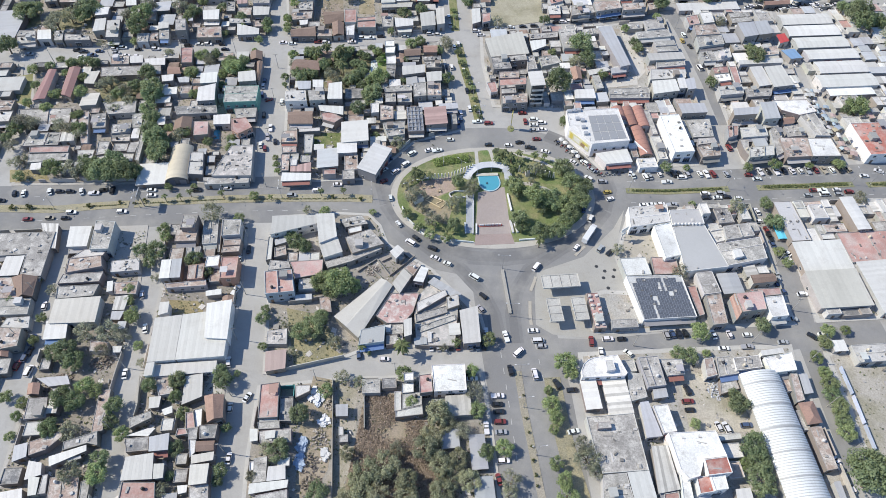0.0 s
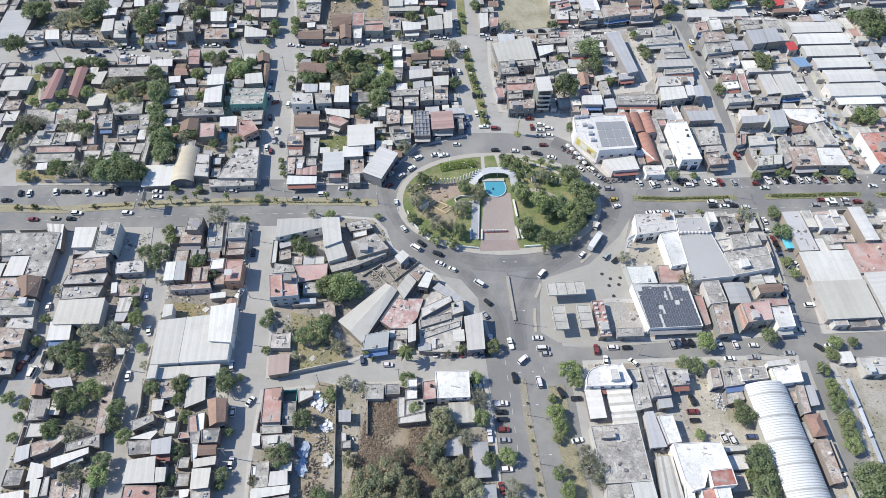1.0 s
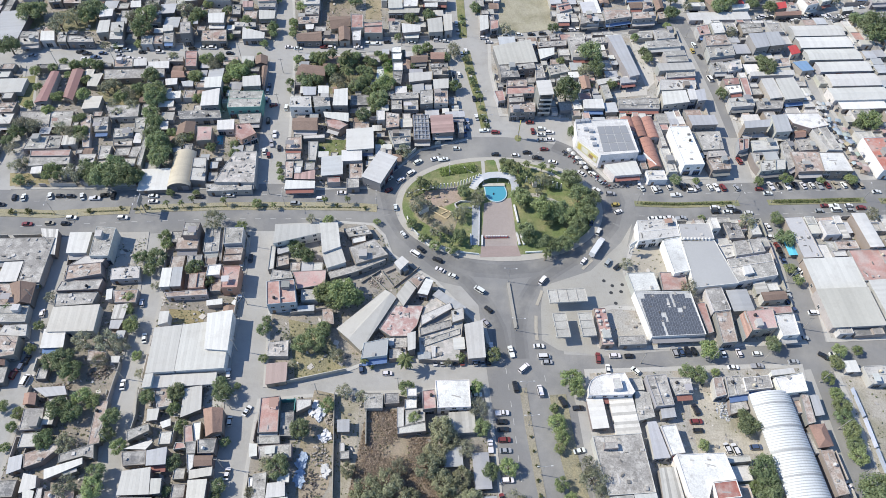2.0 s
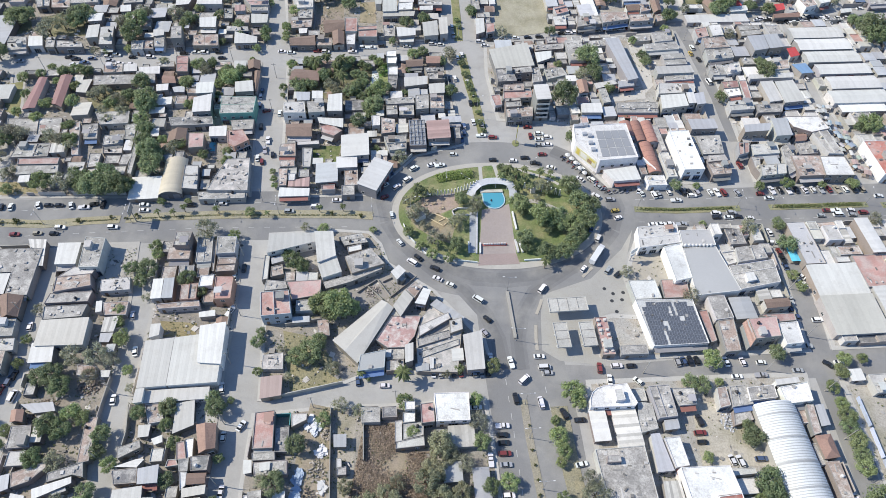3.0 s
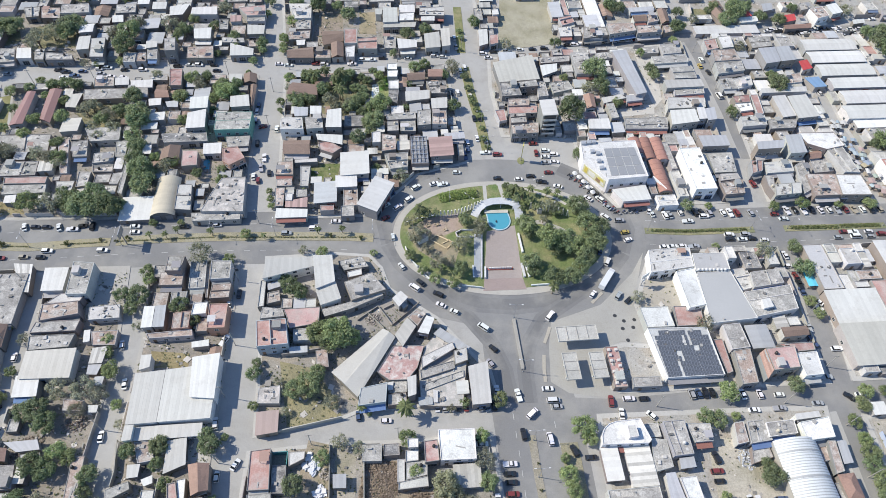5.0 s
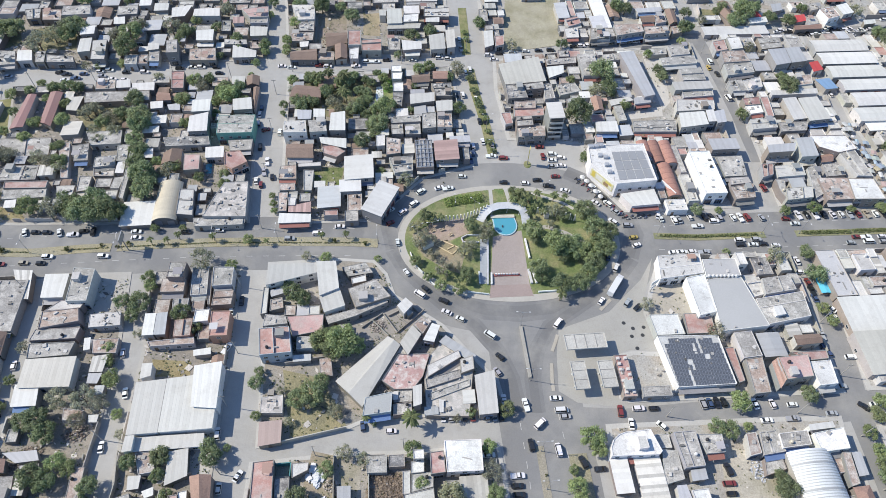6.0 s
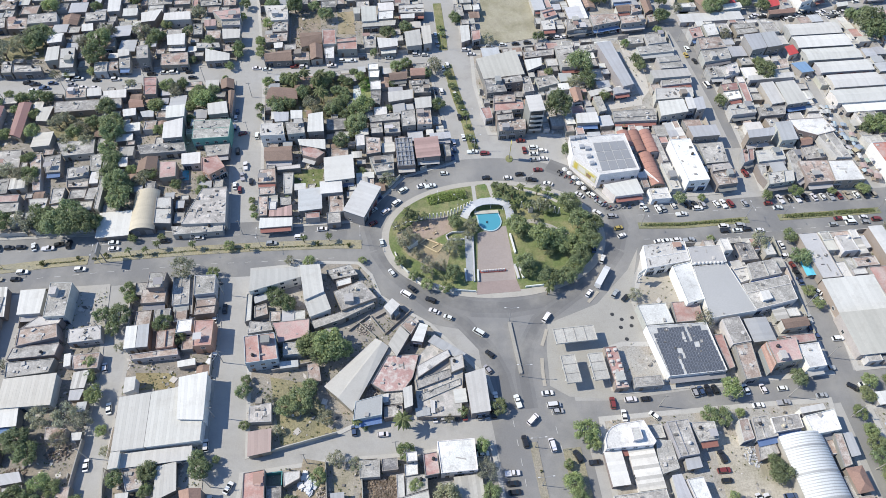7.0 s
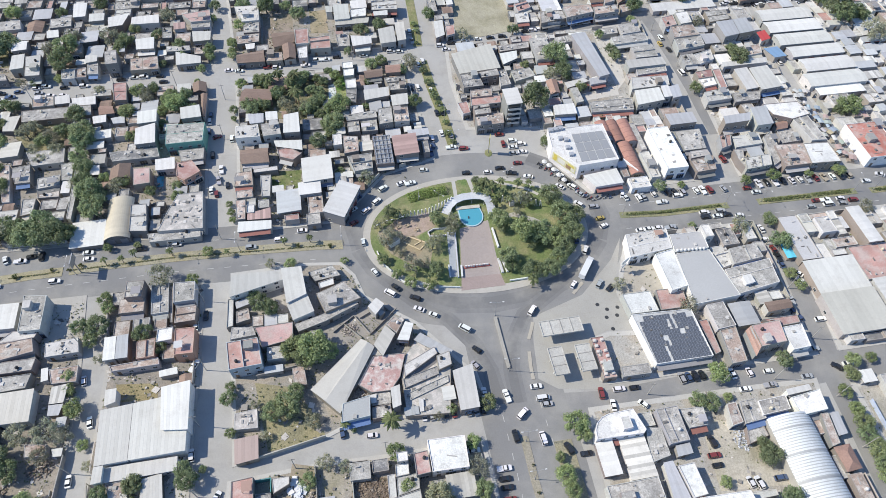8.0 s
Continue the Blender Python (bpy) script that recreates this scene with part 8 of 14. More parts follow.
roof_unit(59.9, 127.5, GROUND + 3.00, 6.0, 1.1, 1.0, 0.8, (0.6, 0.57, 0.55))
roof_unit(62.6, 127.7, GROUND + 3.00, 6.0, 1.1, 1.0, 0.8, (0.6, 0.57, 0.55))
roof_unit(62.4, 129.9, GROUND + 3.00, 6.0, 1.1, 1.0, 0.8, (0.6, 0.57, 0.55))
roof_unit(59.5, 131.7, GROUND + 3.00, 6.0, 1.1, 1.0, 0.8, (0.6, 0.57, 0.55))
roof_unit(62.1, 132.0, GROUND + 3.00, 6.0, 1.1, 1.0, 0.8, (0.6, 0.57, 0.55))
roof_unit(59.3, 133.9, GROUND + 3.00, 6.0, 1.1, 1.0, 0.8, (0.6, 0.57, 0.55))
roof_unit(59.0, 136.0, GROUND + 3.00, 6.0, 1.1, 1.0, 0.8, (0.6, 0.57, 0.55))
roof_unit(61.7, 136.3, GROUND + 3.00, 6.0, 1.1, 1.0, 0.8, (0.6, 0.57, 0.55))
roof_rib(119.5, 79.6, 14.64, 7.05, 6.0, -20.78)
roof_rib(119.5, 79.6, 14.64, 7.05, 6.0, -12.47)
roof_rib(119.5, 79.6, 14.64, 7.05, 6.0, -4.16)
roof_rib(119.5, 79.6, 14.64, 7.05, 6.0, 4.16)
roof_rib(119.5, 79.6, 14.64, 7.05, 6.0, 12.47)
roof_rib(119.5, 79.6, 14.64, 7.05, 6.0, 20.78)
grid_roof(-14.7, 232.9, 7.84, 17.22, 5.05, 6.0)
pole_sign(31.9, 233.6, 80)
slab("planting_bed", arc_ring(31.9, 233.6, 1.6, 2.2, 0, 24), 0.2, 0.0, GRASS, (0.14, 0.17, 0.06), "small round planted kerb island", "planting bed")
# houses, shops and halls: middle of the plan, width, depth, height, turn, roof
house(-241.5, 299.5, 15.97, 26.04, 4.2, 7.0, "m")
house(-220.2, 251.8, 12.79, 10.13, 3.085, 7.0, "W")
house(-227.2, 260.1, 5.34, 4.91, 2.702, 7.0, "w")
house(-214.8, 235.2, 7.94, 7.17, 3.451, 7.0, "p")
house(-210.3, 225.7, 6.80, 7.25, 5.068, 7.0, "w")
house(-4.9, 235.0, 10.12, 11.83, 6.102, 6.0, "S")
house(74.8, 328.8, 9.35, 10.47, 4.319, 6.0, "c")
house(78.9, 337.7, 5.11, 4.25, 4.217, 6.0, "W")
house(44.1, 255.1, 6.46, 10.26, 14.034, 6.0, "W")
house(94.1, 210.0, 8.56, 5.94, 3.485, 6.0, "w", "white")
house(100.2, 237.7, 2.50, 17.02, 3.502, 6.0, "c")
house(101.6, 220.6, 4.14, 15.32, 3.119, 6.0, "w")
house(151.0, 339.3, 35.96, 6.35, 3.017, 6.0, "W")
house(203.3, 327.2, 29.07, 9.00, 5.051, 6.0, "M")
house(203.9, 316.5, 29.53, 8.77, 5.068, 6.0, "M")
house(205.3, 305.7, 29.32, 8.51, 5.085, 6.0, "M")
house(207.6, 295.3, 28.29, 7.49, 5.102, 6.0, "M")
house(209.3, 284.6, 26.68, 9.00, 5.119, 6.0, "M")
house(208.4, 273.4, 30.38, 8.87, 5.136, 6.0, "M")
house(193.7, 286.2, 4.01, 7.60, 2.6, 6.0, "c")
house(208.2, 266.1, 24.03, 5.38, 3.417, 6.0, "W")
house(205.2, 258.6, 10.45, 7.05, 3.434, 6.0, "c")
house(221.5, 259.1, 8.15, 6.50, 3.451, 6.0, "w")
house(205.8, 228.7, 16.11, 21.32, 6.068, 6.0, "P")
house(113.0, 180.3, 3.31, 5.93, 7.085, 6.0, "w")
house(121.8, 178.9, 6.80, 8.03, 4.302, 6.0, "g")
house(130.9, 181.8, 4.25, 9.24, 4.319, 6.0, "w")
house(150.7, 177.2, 8.39, 21.84, 4.336, 6.0, "K")
house(164.3, 183.1, 6.32, 7.78, 4.2, 6.0, "w")
house(178.8, 181.4, 5.51, 17.81, 6.017, 6.0, "W")
house(168.9, 174.6, 9.42, 4.32, 3.434, 6.0, "p")
house(181.8, 164.9, 26.38, 15.42, 4.251, 6.0, "r")
house(158.6, 158.7, 20.98, 15.22, 4.268, 6.0, "W2")
house(159.1, 142.7, 21.27, 16.41, 5.085, 6.0, "F")
house(180.7, 144.9, 16.50, 24.05, 5.102, 6.0, "W")
house(154.1, 133.7, 5.56, 5.01, 3.519, 6.0, "c")
house(61.0, 129.7, 4.73, 15.89, 3.285, 6.0, "D")
house(166.8, 115.2, 21.89, 7.15, 3.519, 6.0, "w")
house(151.6, 117.7, 4.87, 3.92, 2.936, 6.0, "W")
house(55.0, 94.6, 5.09, 10.42, 3.4, 6.0, "W")
house(64.4, 94.4, 7.92, 12.82, 3.417, 6.0, "L")
house(119.5, 79.6, 14.64, 49.87, 7.051, 6.0, "A")
house(14.7, 73.1, 4.86, 11.48, 2.8, 6.0, "m")
house(16.8, 58.7, 5.97, 11.94, 2.817, 6.0, "m")
house(-130.8, 193.9, 12.26, 11.81, 3.217, 7.0, "W")
house(-134.3, 202.4, 6.81, 4.48, 2.634, 7.0, "c")
house(-120.2, 200.8, 9.9, 20.6, 5.05, 7.0, "B")
house(-53.6, 206.2, 9.14, 11.37, 4.302, 7.0, "m")
house(-42.7, 222.4, 12.03, 13.60, 6.119, 7.0, "W")
house(-45.3, 212.2, 8.83, 5.91, 5.136, 7.0, "W")
house(-42.7, 204.6, 6.08, 9.61, 3.4, 7.0, "p")
house(-43.1, 196.8, 5.54, 5.65, 3.417, 7.0, "c")
house(-31.7, 204.7, 17.23, 8.76, 6.434, 69.1, "W")
house(-150.1, 349.3, 13.16, 7.34, 3.085, 7.0, "c")
house(-122.4, 348.1, 11.42, 5.49, 3.102, 7.0, "c")
house(12.7, 342.7, 4.40, 11.27, 3.468, 6.0, "c")
house(55.6, 334.0, 3.64, 5.73, 3.085, 6.0, "w")
house(75.4, 339.9, 7.28, 10.64, 4.302, 6.0, "m")
house(258.6, 333.6, 8.07, 8.20, 3.519, 6.0, "p")
house(-198.1, 363.6, 12.30, 12.88, 3.136, 7.0, "c")
house(-182.5, 364.7, 13.73, 14.28, 3.4, 7.0, "W")
house(-162.8, 363.6, 16.40, 14.70, 3.017, 7.0, "p")
house(-141.1, 361.7, 15.91, 13.50, 3.434, 7.0, "c")
house(-119.9, 361.6, 15.65, 14.61, 3.451, 7.0, "r")
house(-86.1, 360.5, 15.09, 14.56, 3.468, 7.0, "w")
house(-42.8, 358.6, 14.25, 15.58, 3.485, 7.0, "c")
house(-22.5, 359.0, 17.70, 11.37, 3.502, 6.0, "w")
house(56.3, 349.7, 5.90, 14.23, 4.2, 6.0, "m")
house(61.9, 353.8, 3.17, 14.86, 3.017, 6.0, "r")
house(77.2, 349.8, 6.89, 30.37, 4.234, 6.0, "W")
house(84.8, 353.4, 7.04, 11.14, 3.051, 6.0, "t")
house(151.2, 363.2, 5.30, 8.56, 3.102, 6.0, "t")
house(167.2, 356.0, 2.50, 6.07, 3, 6.0, "X")
house(193.2, 366.4, 7.60, 5.88, 3.017, 6.0, "p")
house(241.8, 368.0, 6.76, 8.10, 3.519, 6.0, "c")
house(39.7, 369.4, 11.07, 13.06, 3.136, 6.0, "c")
house(85.6, 372.6, 10.24, 13.10, 3, 6.0, "c")
house(110.0, 372.5, 13.07, 13.16, 3.417, 6.0, "w")
house(136.6, 374.5, 12.99, 12.04, 3.034, 6.0, "p")
house(166.8, 377.7, 12.10, 13.26, 3.451, 6.0, "c")
house(216.9, 380.1, 11.18, 13.25, 3.468, 6.0, "W")
house(85.7, 242.9, 5.74, 10.19, 4.302, 6.0, "k")
house(90.6, 241.5, 5.09, 13.37, 4.319, 6.0, "k")
house(96.1, 241.4, 5.30, 14.18, 4.336, 6.0, "k")
house(93.7, 224.6, 5.88, 19.10, 4.2, 6.0, "k")
house(109.9, 226.9, 9.45, 25.19, 7.017, 6.0, "N", "white")
house(-14.7, 232.9, 7.84, 17.22, 5.051, 6.0, "G")
house(241.5, 279.3, 9.52, 4.79, 3.2, 4.0, "m")
house(236.6, 293.5, 6.19, 3.60, 3.7, 6.3, "m")
house(245.4, 320.7, 10.62, 3.78, 3.5, 4.2, "m")
house(242.4, 304.6, 10.47, 3.64, 3.5, 5.8, "m")
house(248.1, 330.4, 11.90, 3.99, 2.8, 7.4, "m")
house(232.3, 309.8, 5.93, 5.11, 3.5, 5.0, "m")
house(234.4, 288.4, 5.00, 4.36, 3, 6.3, "L")
house(226.4, 307.9, 5.75, 5.92, 3.7, 4.5, "m")
house(234.3, 326.4, 8.48, 4.47, 2.8, 4.3, "F")
house(229.1, 296.7, 6.14, 6.45, 3.2, 6.1, "m")
house(229.5, 319.7, 7.67, 3.78, 3.5, 4.4, "W2")
house(236.7, 334.8, 8.58, 5.26, 3, 7.3, "m")
house(245.0, 316.3, 11.50, 4.32, 3, 4.3, "m")
house(246.6, 290.8, 9.28, 4.13, 3.7, 4.4, "m")
house(230.2, 276.9, 8.81, 4.68, 2.8, 6.7, "L")
house(241.9, 311.2, 5.76, 5.57, 3.7, 6.8, "W2")
house(228.6, 302.6, 5.51, 4.07, 3.5, 6.6, "m")
house(248.6, 298.0, 10.58, 6.02, 2.8, 4.8, "m")
house(229.0, 284.0, 10.99, 4.24, 3.5, 5.4, "m")
house(227.6, 288.9, 6.81, 4.40, 2.8, 7.5, "W2")
house(250.7, 306.9, 5.72, 5.81, 2.8, 6.5, "m")
house(244.4, 285.1, 5.30, 5.11, 3.5, 7.9, "m")
house(250.4, 325.0, 7.77, 3.60, 2.8, 5.2, "L")
house(250.1, 335.4, 6.37, 3.60, 3.5, 6.1, "m")
house(239.6, 298.1, 6.82, 5.24, 3.2, 6.5, "m")
corner_house([(-71.59, 169.39), (-53.63, 171.07), (-52.49, 166.5), (-71.21, 159.73)], [5.51, 5.51, 5.51, 5.51], "W2", "white", "", 0)
corner_house([(-53.59, 171.28), (-45.98, 171.91), (-43.24, 159.61), (-50.18, 155.82)], [6.02, 6.02, 6.02, 6.02], "W2", "white", "", 0)
corner_house([(-50.34, 155.98), (-43.18, 160.08), (-40.16, 152.65), (-47.55, 149.23)], [5.04, 5.04, 5.04, 5.04], "W2", "white", "", 0)
corner_house([(-72.24, 160.27), (-70.24, 160.94), (-68.97, 149.09), (-71.15, 148.44)], [3.26, 3.26, 3.26, 3.26], "w", "", "", 0)
corner_house([(-69.83, 159.34), (-62.24, 162.03), (-61.38, 159.68), (-68.82, 156.43)], [2.67, 2.67, 2.67, 2.67], "m", "", "", 0)
corner_house([(-68.78, 155.12), (-64.56, 156.46), (-63.3, 151.88), (-68.11, 150.26)], [2.89, 2.89, 2.89, 2.89], "p", "", "", 0)
corner_house([(-39.97, 160.3), (-30.07, 165.19), (-23.75, 157.72), (-36.25, 152.31)], [4.6, 4.6, 4.6, 4.6], "c", "", "", 1)
corner_house([(-43.77, 170.87), (-34.87, 173.75), (-31.48, 168.91), (-40.85, 166.68)], [3.32, 3.32, 3.32, 3.32], "c", "", "", 0)
corner_house([(-39.68, 165.49), (-34.16, 167.55), (-33.62, 164.53), (-38.89, 162.81)], [4.01, 4.01, 4.01, 4.01], "N", "", "", 0)
corner_house([(-47.23, 148.55), (-37.74, 152.05), (-26.64, 157.7), (-24.62, 156.03), (-36.49, 149.26), (-45.68, 145.53)], [3.22, 3.22, 3.22, 3.22, 3.22, 3.22], "c", "", "", 0)
corner_house([(-21.14, 154.0), (-18.13, 157.59), (-15.15, 154.81), (-18.33, 150.4)], [4.24, 4.24, 4.24, 4.24], "W", "", "", 0)
corner_house([(-18.07, 152.41), (-16.31, 153.91), (-15.04, 152.24), (-16.78, 150.47)], [2.66, 2.66, 2.66, 2.66], "w", "", "", 0)
corner_house([(7.72, 126.62), (14.68, 128.91), (15.87, 113.29), (9.36, 112.35)], [5.05, 5.05, 5.05, 5.05], "W2", "", "", 0)
corner_house([(80.39, 180.82), (97.48, 183.15), (97.45, 173.67), (79.75, 169.86)], [5.52, 5.52, 5.52, 5.52], "w", "white", "", 3)
corner_house([(97.88, 179.96), (111.35, 181.17), (111.79, 173.03), (97.78, 171.53)], [5.54, 5.54, 5.54, 5.54], "K", "white", "", 0)
corner_house([(97.89, 170.69), (111.64, 172.18), (116.92, 151.02), (98.62, 147.8)], [5.46, 5.46, 5.46, 5.46], "K", "white", "warehouse", 0)
corner_house([(89.74, 170.89), (97.34, 173.05), (98.62, 156.15), (91.76, 154.17)], [5.57, 5.57, 5.57, 5.57], "N", "white", "", 0)
corner_house([(120.02, 172.63), (131.49, 174.96), (132.39, 168.26), (119.74, 165.34)], [4.59, 4.59, 4.59, 4.59], "c", "", "", 0)
corner_house([(114.92, 162.7), (134.01, 167.04), (134.13, 156.22), (116.28, 151.55)], [5.1, 5.1, 5.1, 5.1], "c", "white", "", 0)
corner_house([(119.65, 158.5), (123.09, 159.22), (123.78, 155.52), (119.84, 154.51)], [6.72, 6.72, 6.72, 6.72], "W", "white", "", 0)
corner_house([(113.78, 174.8), (119.83, 175.67), (121.14, 166.84), (115.42, 164.81)], [3.01, 3.01, 3.01, 3.01], "w", "white", "", 0)
corner_house([(51.99, 100.0), (52.1, 103.09), (53.18, 105.59), (55.0, 107.24), (57.39, 108.24), (65.83, 109.46), (68.54, 102.35), (67.56, 101.21)], [5.67, 5.67, 5.67, 5.67, 5.67, 5.67, 5.67, 5.67], "N", "white", "shop", 4)
corner_house([(60.44, 106.09), (63.35, 106.42), (63.87, 102.65), (60.76, 102.1)], [7.49, 7.49, 7.49, 7.49], "w", "white", "", 0)
corner_house([(108.91, 110.15), (118.91, 111.66), (118.86, 106.86), (108.93, 105.16)], [4.65, 4.65, 4.65, 4.65], "c", "white", "", 0)
corner_house([(120.06, 113.77), (128.7, 115.26), (128.94, 113.16), (120.12, 111.68)], [4.27, 4.27, 4.27, 4.27], "W", "white", "", 0)
corner_house([(120.04, 110.33), (130.76, 112.8), (130.71, 105.73), (121.0, 104.04)], [5.59, 5.59, 5.59, 5.59], "N", "white", "", 0)
corner_house([(58.21, 238.33), (83.46, 241.15), (85.98, 219.04), (68.27, 216.0), (58.34, 227.65)], [8.6, 8.6, 8.6, 8.6, 8.6], "N", "white", "store", 0)
corner_house([(70.18, 213.86), (85.45, 217.5), (86.85, 209.15), (74.34, 207.16)], [4.62, 4.62, 4.62, 4.62], "W", "white", "shop", 3)
corner_house([(-4.04, 245.44), (5.48, 246.74), (6.1, 242.6), (-2.8, 241.35)], [4.05, 4.05, 4.05, 4.05], "m", "", "", 0)
corner_house([(82.58, 310.86), (90.29, 312.32), (95.95, 278.42), (90.32, 276.27)], [6.07, 6.07, 6.07, 6.07], "m", "", "warehouse", 0)
corner_house([(85.65, 277.69), (93.27, 279.01), (93.86, 274.86), (85.64, 273.06)], [4.12, 4.12, 4.12, 4.12], "m", "", "", 0)
corner_house([(-177.44, 349.67), (-170.58, 350.55), (-168.52, 338.17), (-174.66, 337.32)], [4.02, 4.02, 4.02, 4.02], "W", "", "", 0)
corner_house([(12.68, 327.99), (17.54, 328.87), (17.94, 316.04), (13.09, 313.29)], [3.66, 3.66, 3.66, 3.66], "W", "", "", 0)
corner_house([(18.43, 323.85), (23.27, 324.71), (23.31, 316.85), (18.76, 315.05)], [3.67, 3.67, 3.67, 3.67], "r", "", "", 0)
corner_house([(57.29, 341.75), (64.56, 344.77), (66.15, 338.35), (58.81, 334.36)], [4.09, 4.09, 4.09, 4.09], "r", "", "", 0)
corner_house([(56.22, 332.96), (63.85, 334.84), (63.78, 325.63), (57.0, 324.81)], [3.7, 3.7, 3.7, 3.7], "w", "", "", 0)
corner_house([(-175.0, 145.7), (-167.8, 146.5), (-166.5, 137.0), (-174.2, 136.2)], [4] * 4, "W")
corner_house([(-184.3, 157.1), (-160.3, 159.0), (-157.6, 137.0), (-165.8, 136.5), (-167.6, 147.1), (-179.3, 145.8)], [4] * 6, "c")
corner_house([(-168.2, 163.5), (-160.8, 163.5), (-157.3, 150.7), (-160.5, 150.8)], [3.6] * 4, "L")
corner_house([(-168.7, 135.8), (-158.6, 136.7), (-157.0, 127.4), (-162.6, 126.6)], [4] * 4, "t")
corner_house([(-175.6, 135.7), (-169.2, 136.2), (-163.0, 127.0), (-171.4, 126.2)], [3.4] * 4, "p")
corner_house([(-171.1, 125.6), (-157.6, 127.1), (-156.1, 119.9), (-168.1, 119.0)], [3.5] * 4, "c")
corner_house([(-163.2, 118.1), (-154.9, 119.1), (-153.5, 114.3), (-164.3, 112.7)], [3.2] * 4, "w")
corner_house([(-165.2, 113.3), (-154.7, 113.2), (-153.3, 105.8), (-161.0, 103.7)], [5] * 4, "p")
corner_house([(-162.6, 108.2), (-157.8, 108.1), (-155.7, 102.0), (-159.8, 101.8)], [3.4] * 4, "T2")
corner_house([(-160.8, 101.0), (-154.5, 101.7), (-153.4, 95.7), (-158.1, 95.1)], [3.2] * 4, "c")
corner_house([(-154.5, 161.1), (-145.6, 161.8), (-144.2, 151.3), (-152.2, 150.7)], [5] * 4, "W")
corner_house([(-144.2, 163.9), (-136.1, 163.6), (-134.4, 149.6), (-141.8, 149.1)], [6.2] * 4, "c")
corner_house([(-149.2, 144.9), (-136.9, 147.3), (-134.8, 141.8), (-147.9, 138.1)], [5] * 4, "p")
corner_house([(-144.8, 150.3), (-135.8, 150.9), (-136.5, 147.5), (-149.0, 145.6)], [4.4] * 4, "w")
corner_house([(-149.3, 138.2), (-133.8, 139.8), (-134.0, 135.3), (-149.8, 133.6)], [4] * 4, "c")
corner_house([(-149.6, 132.6), (-133.8, 134.2), (-134.2, 129.0), (-148.1, 126.9)], [3.6] * 4, "c")
corner_house([(-147.5, 126.1), (-130.5, 128.2), (-128.9, 116.8), (-146.1, 115.5)], [4.6] * 4, "F")
corner_house([(-147.4, 117.0), (-139.5, 117.7), (-137.6, 109.9), (-145.8, 109.1)], [4] * 4, "W")
corner_house([(-132.6, 145.5), (-122.0, 147.3), (-120.4, 141.6), (-131.4, 140.1)], [3.4] * 4, "w")
corner_house([(-131.4, 136.0), (-129.2, 136.4), (-127.9, 131.7), (-130.1, 131.1)], [3] * 4, "W")
corner_house([(-128.8, 135.6), (-119.3, 136.7), (-118.5, 130.7), (-126.5, 130.2)], [3] * 4, "p")
corner_house([(-125.7, 128.9), (-120.5, 129.9), (-120.4, 123.2), (-125.0, 122.8)], [3.4] * 4, "L")
corner_house([(-125.1, 122.6), (-120.5, 123.0), (-120.9, 119.0), (-124.5, 118.9)], [3] * 4, "m")
corner_house([(-121.4, 118.3), (-118.1, 118.7), (-118.0, 115.1), (-121.1, 115.0)], [2.8] * 4, "m")
corner_house([(-128.9, 109.9), (-122.0, 109.5), (-121.4, 105.8), (-127.8, 105.8)], [2.8] * 4, "p")
corner_house([(-120.2, 108.0), (-116.7, 108.3), (-116.5, 105.6), (-119.1, 105.5)], [2.6] * 4, "W")
corner_house([(-144.4, 92.1), (-140.3, 92.5), (-139.1, 88.2), (-143.3, 87.9)], [3.2] * 4, "T2")
corner_house([(-142.0, 86.5), (-135.5, 87.2), (-133.4, 79.9), (-140.6, 79.0)], [3.5] * 4, "c")
corner_house([(-134.6, 87.3), (-131.0, 87.6), (-130.5, 81.6), (-134.0, 81.3)], [3.4] * 4, "L")
corner_house([(-118.8, 90.7), (-114.9, 91.0), (-112.8, 76.2), (-116.4, 75.3)], [3] * 4, "p")
corner_house([(-140.0, 70.0), (-136.0, 71.3), (-134.6, 66.6), (-138.6, 64.6)], [3.2] * 4, "m")
corner_house([(-135.8, 71.5), (-126.6, 75.5), (-125.5, 73.8), (-129.4, 69.1), (-134.2, 67.0)], [3] * 5, "p")
corner_house([(-124.2, 71.8), (-114.3, 75.8), (-112.6, 71.0), (-116.2, 71.6), (-123.5, 68.9)], [3.4] * 5, "c")
corner_house([(-126.9, 66.6), (-116.0, 70.9), (-115.3, 68.9), (-125.6, 63.4)], [3.8] * 4, "W")
corner_house([(-121.2, 66.3), (-117.1, 67.8), (-116.5, 66.7), (-120.5, 65.1)], [3] * 4, "m")
corner_house([(-133.2, 65.3), (-128.7, 64.7), (-127.5, 60.9), (-132.2, 59.0)], [3.2] * 4, "W")
corner_house([(-131.3, 60.3), (-127.5, 60.0), (-126.6, 54.6), (-129.1, 54.2)], [3.2] * 4, "W")
corner_house([(-127.0, 60.8), (-125.4, 61.2), (-123.9, 55.2), (-126.3, 54.8)], [3] * 4, "w")
corner_house([(-124.4, 60.1), (-115.5, 61.8), (-113.4, 54.0), (-122.9, 53.4)], [2.8] * 4, "p")
corner_house([(-114.0, 59.3), (-111.2, 60.1), (-110.1, 53.1), (-112.6, 53.0)], [3] * 4, "c")
corner_house([(-139.2, 54.6), (-131.5, 56.4), (-129.8, 52.0), (-137.8, 51.4)], [3.6] * 4, "W")
corner_house([(-106.8, 119.0), (-96.9, 120.8), (-94.7, 102.1), (-104.5, 100.8)], [5.2] * 4, "W2", "white", "warehouse")
corner_house([(-96.8, 120.8), (-79.5, 124.2), (-77.5, 104.2), (-94.6, 102.1)], [5.2] * 4, "W2", "white", "warehouse")
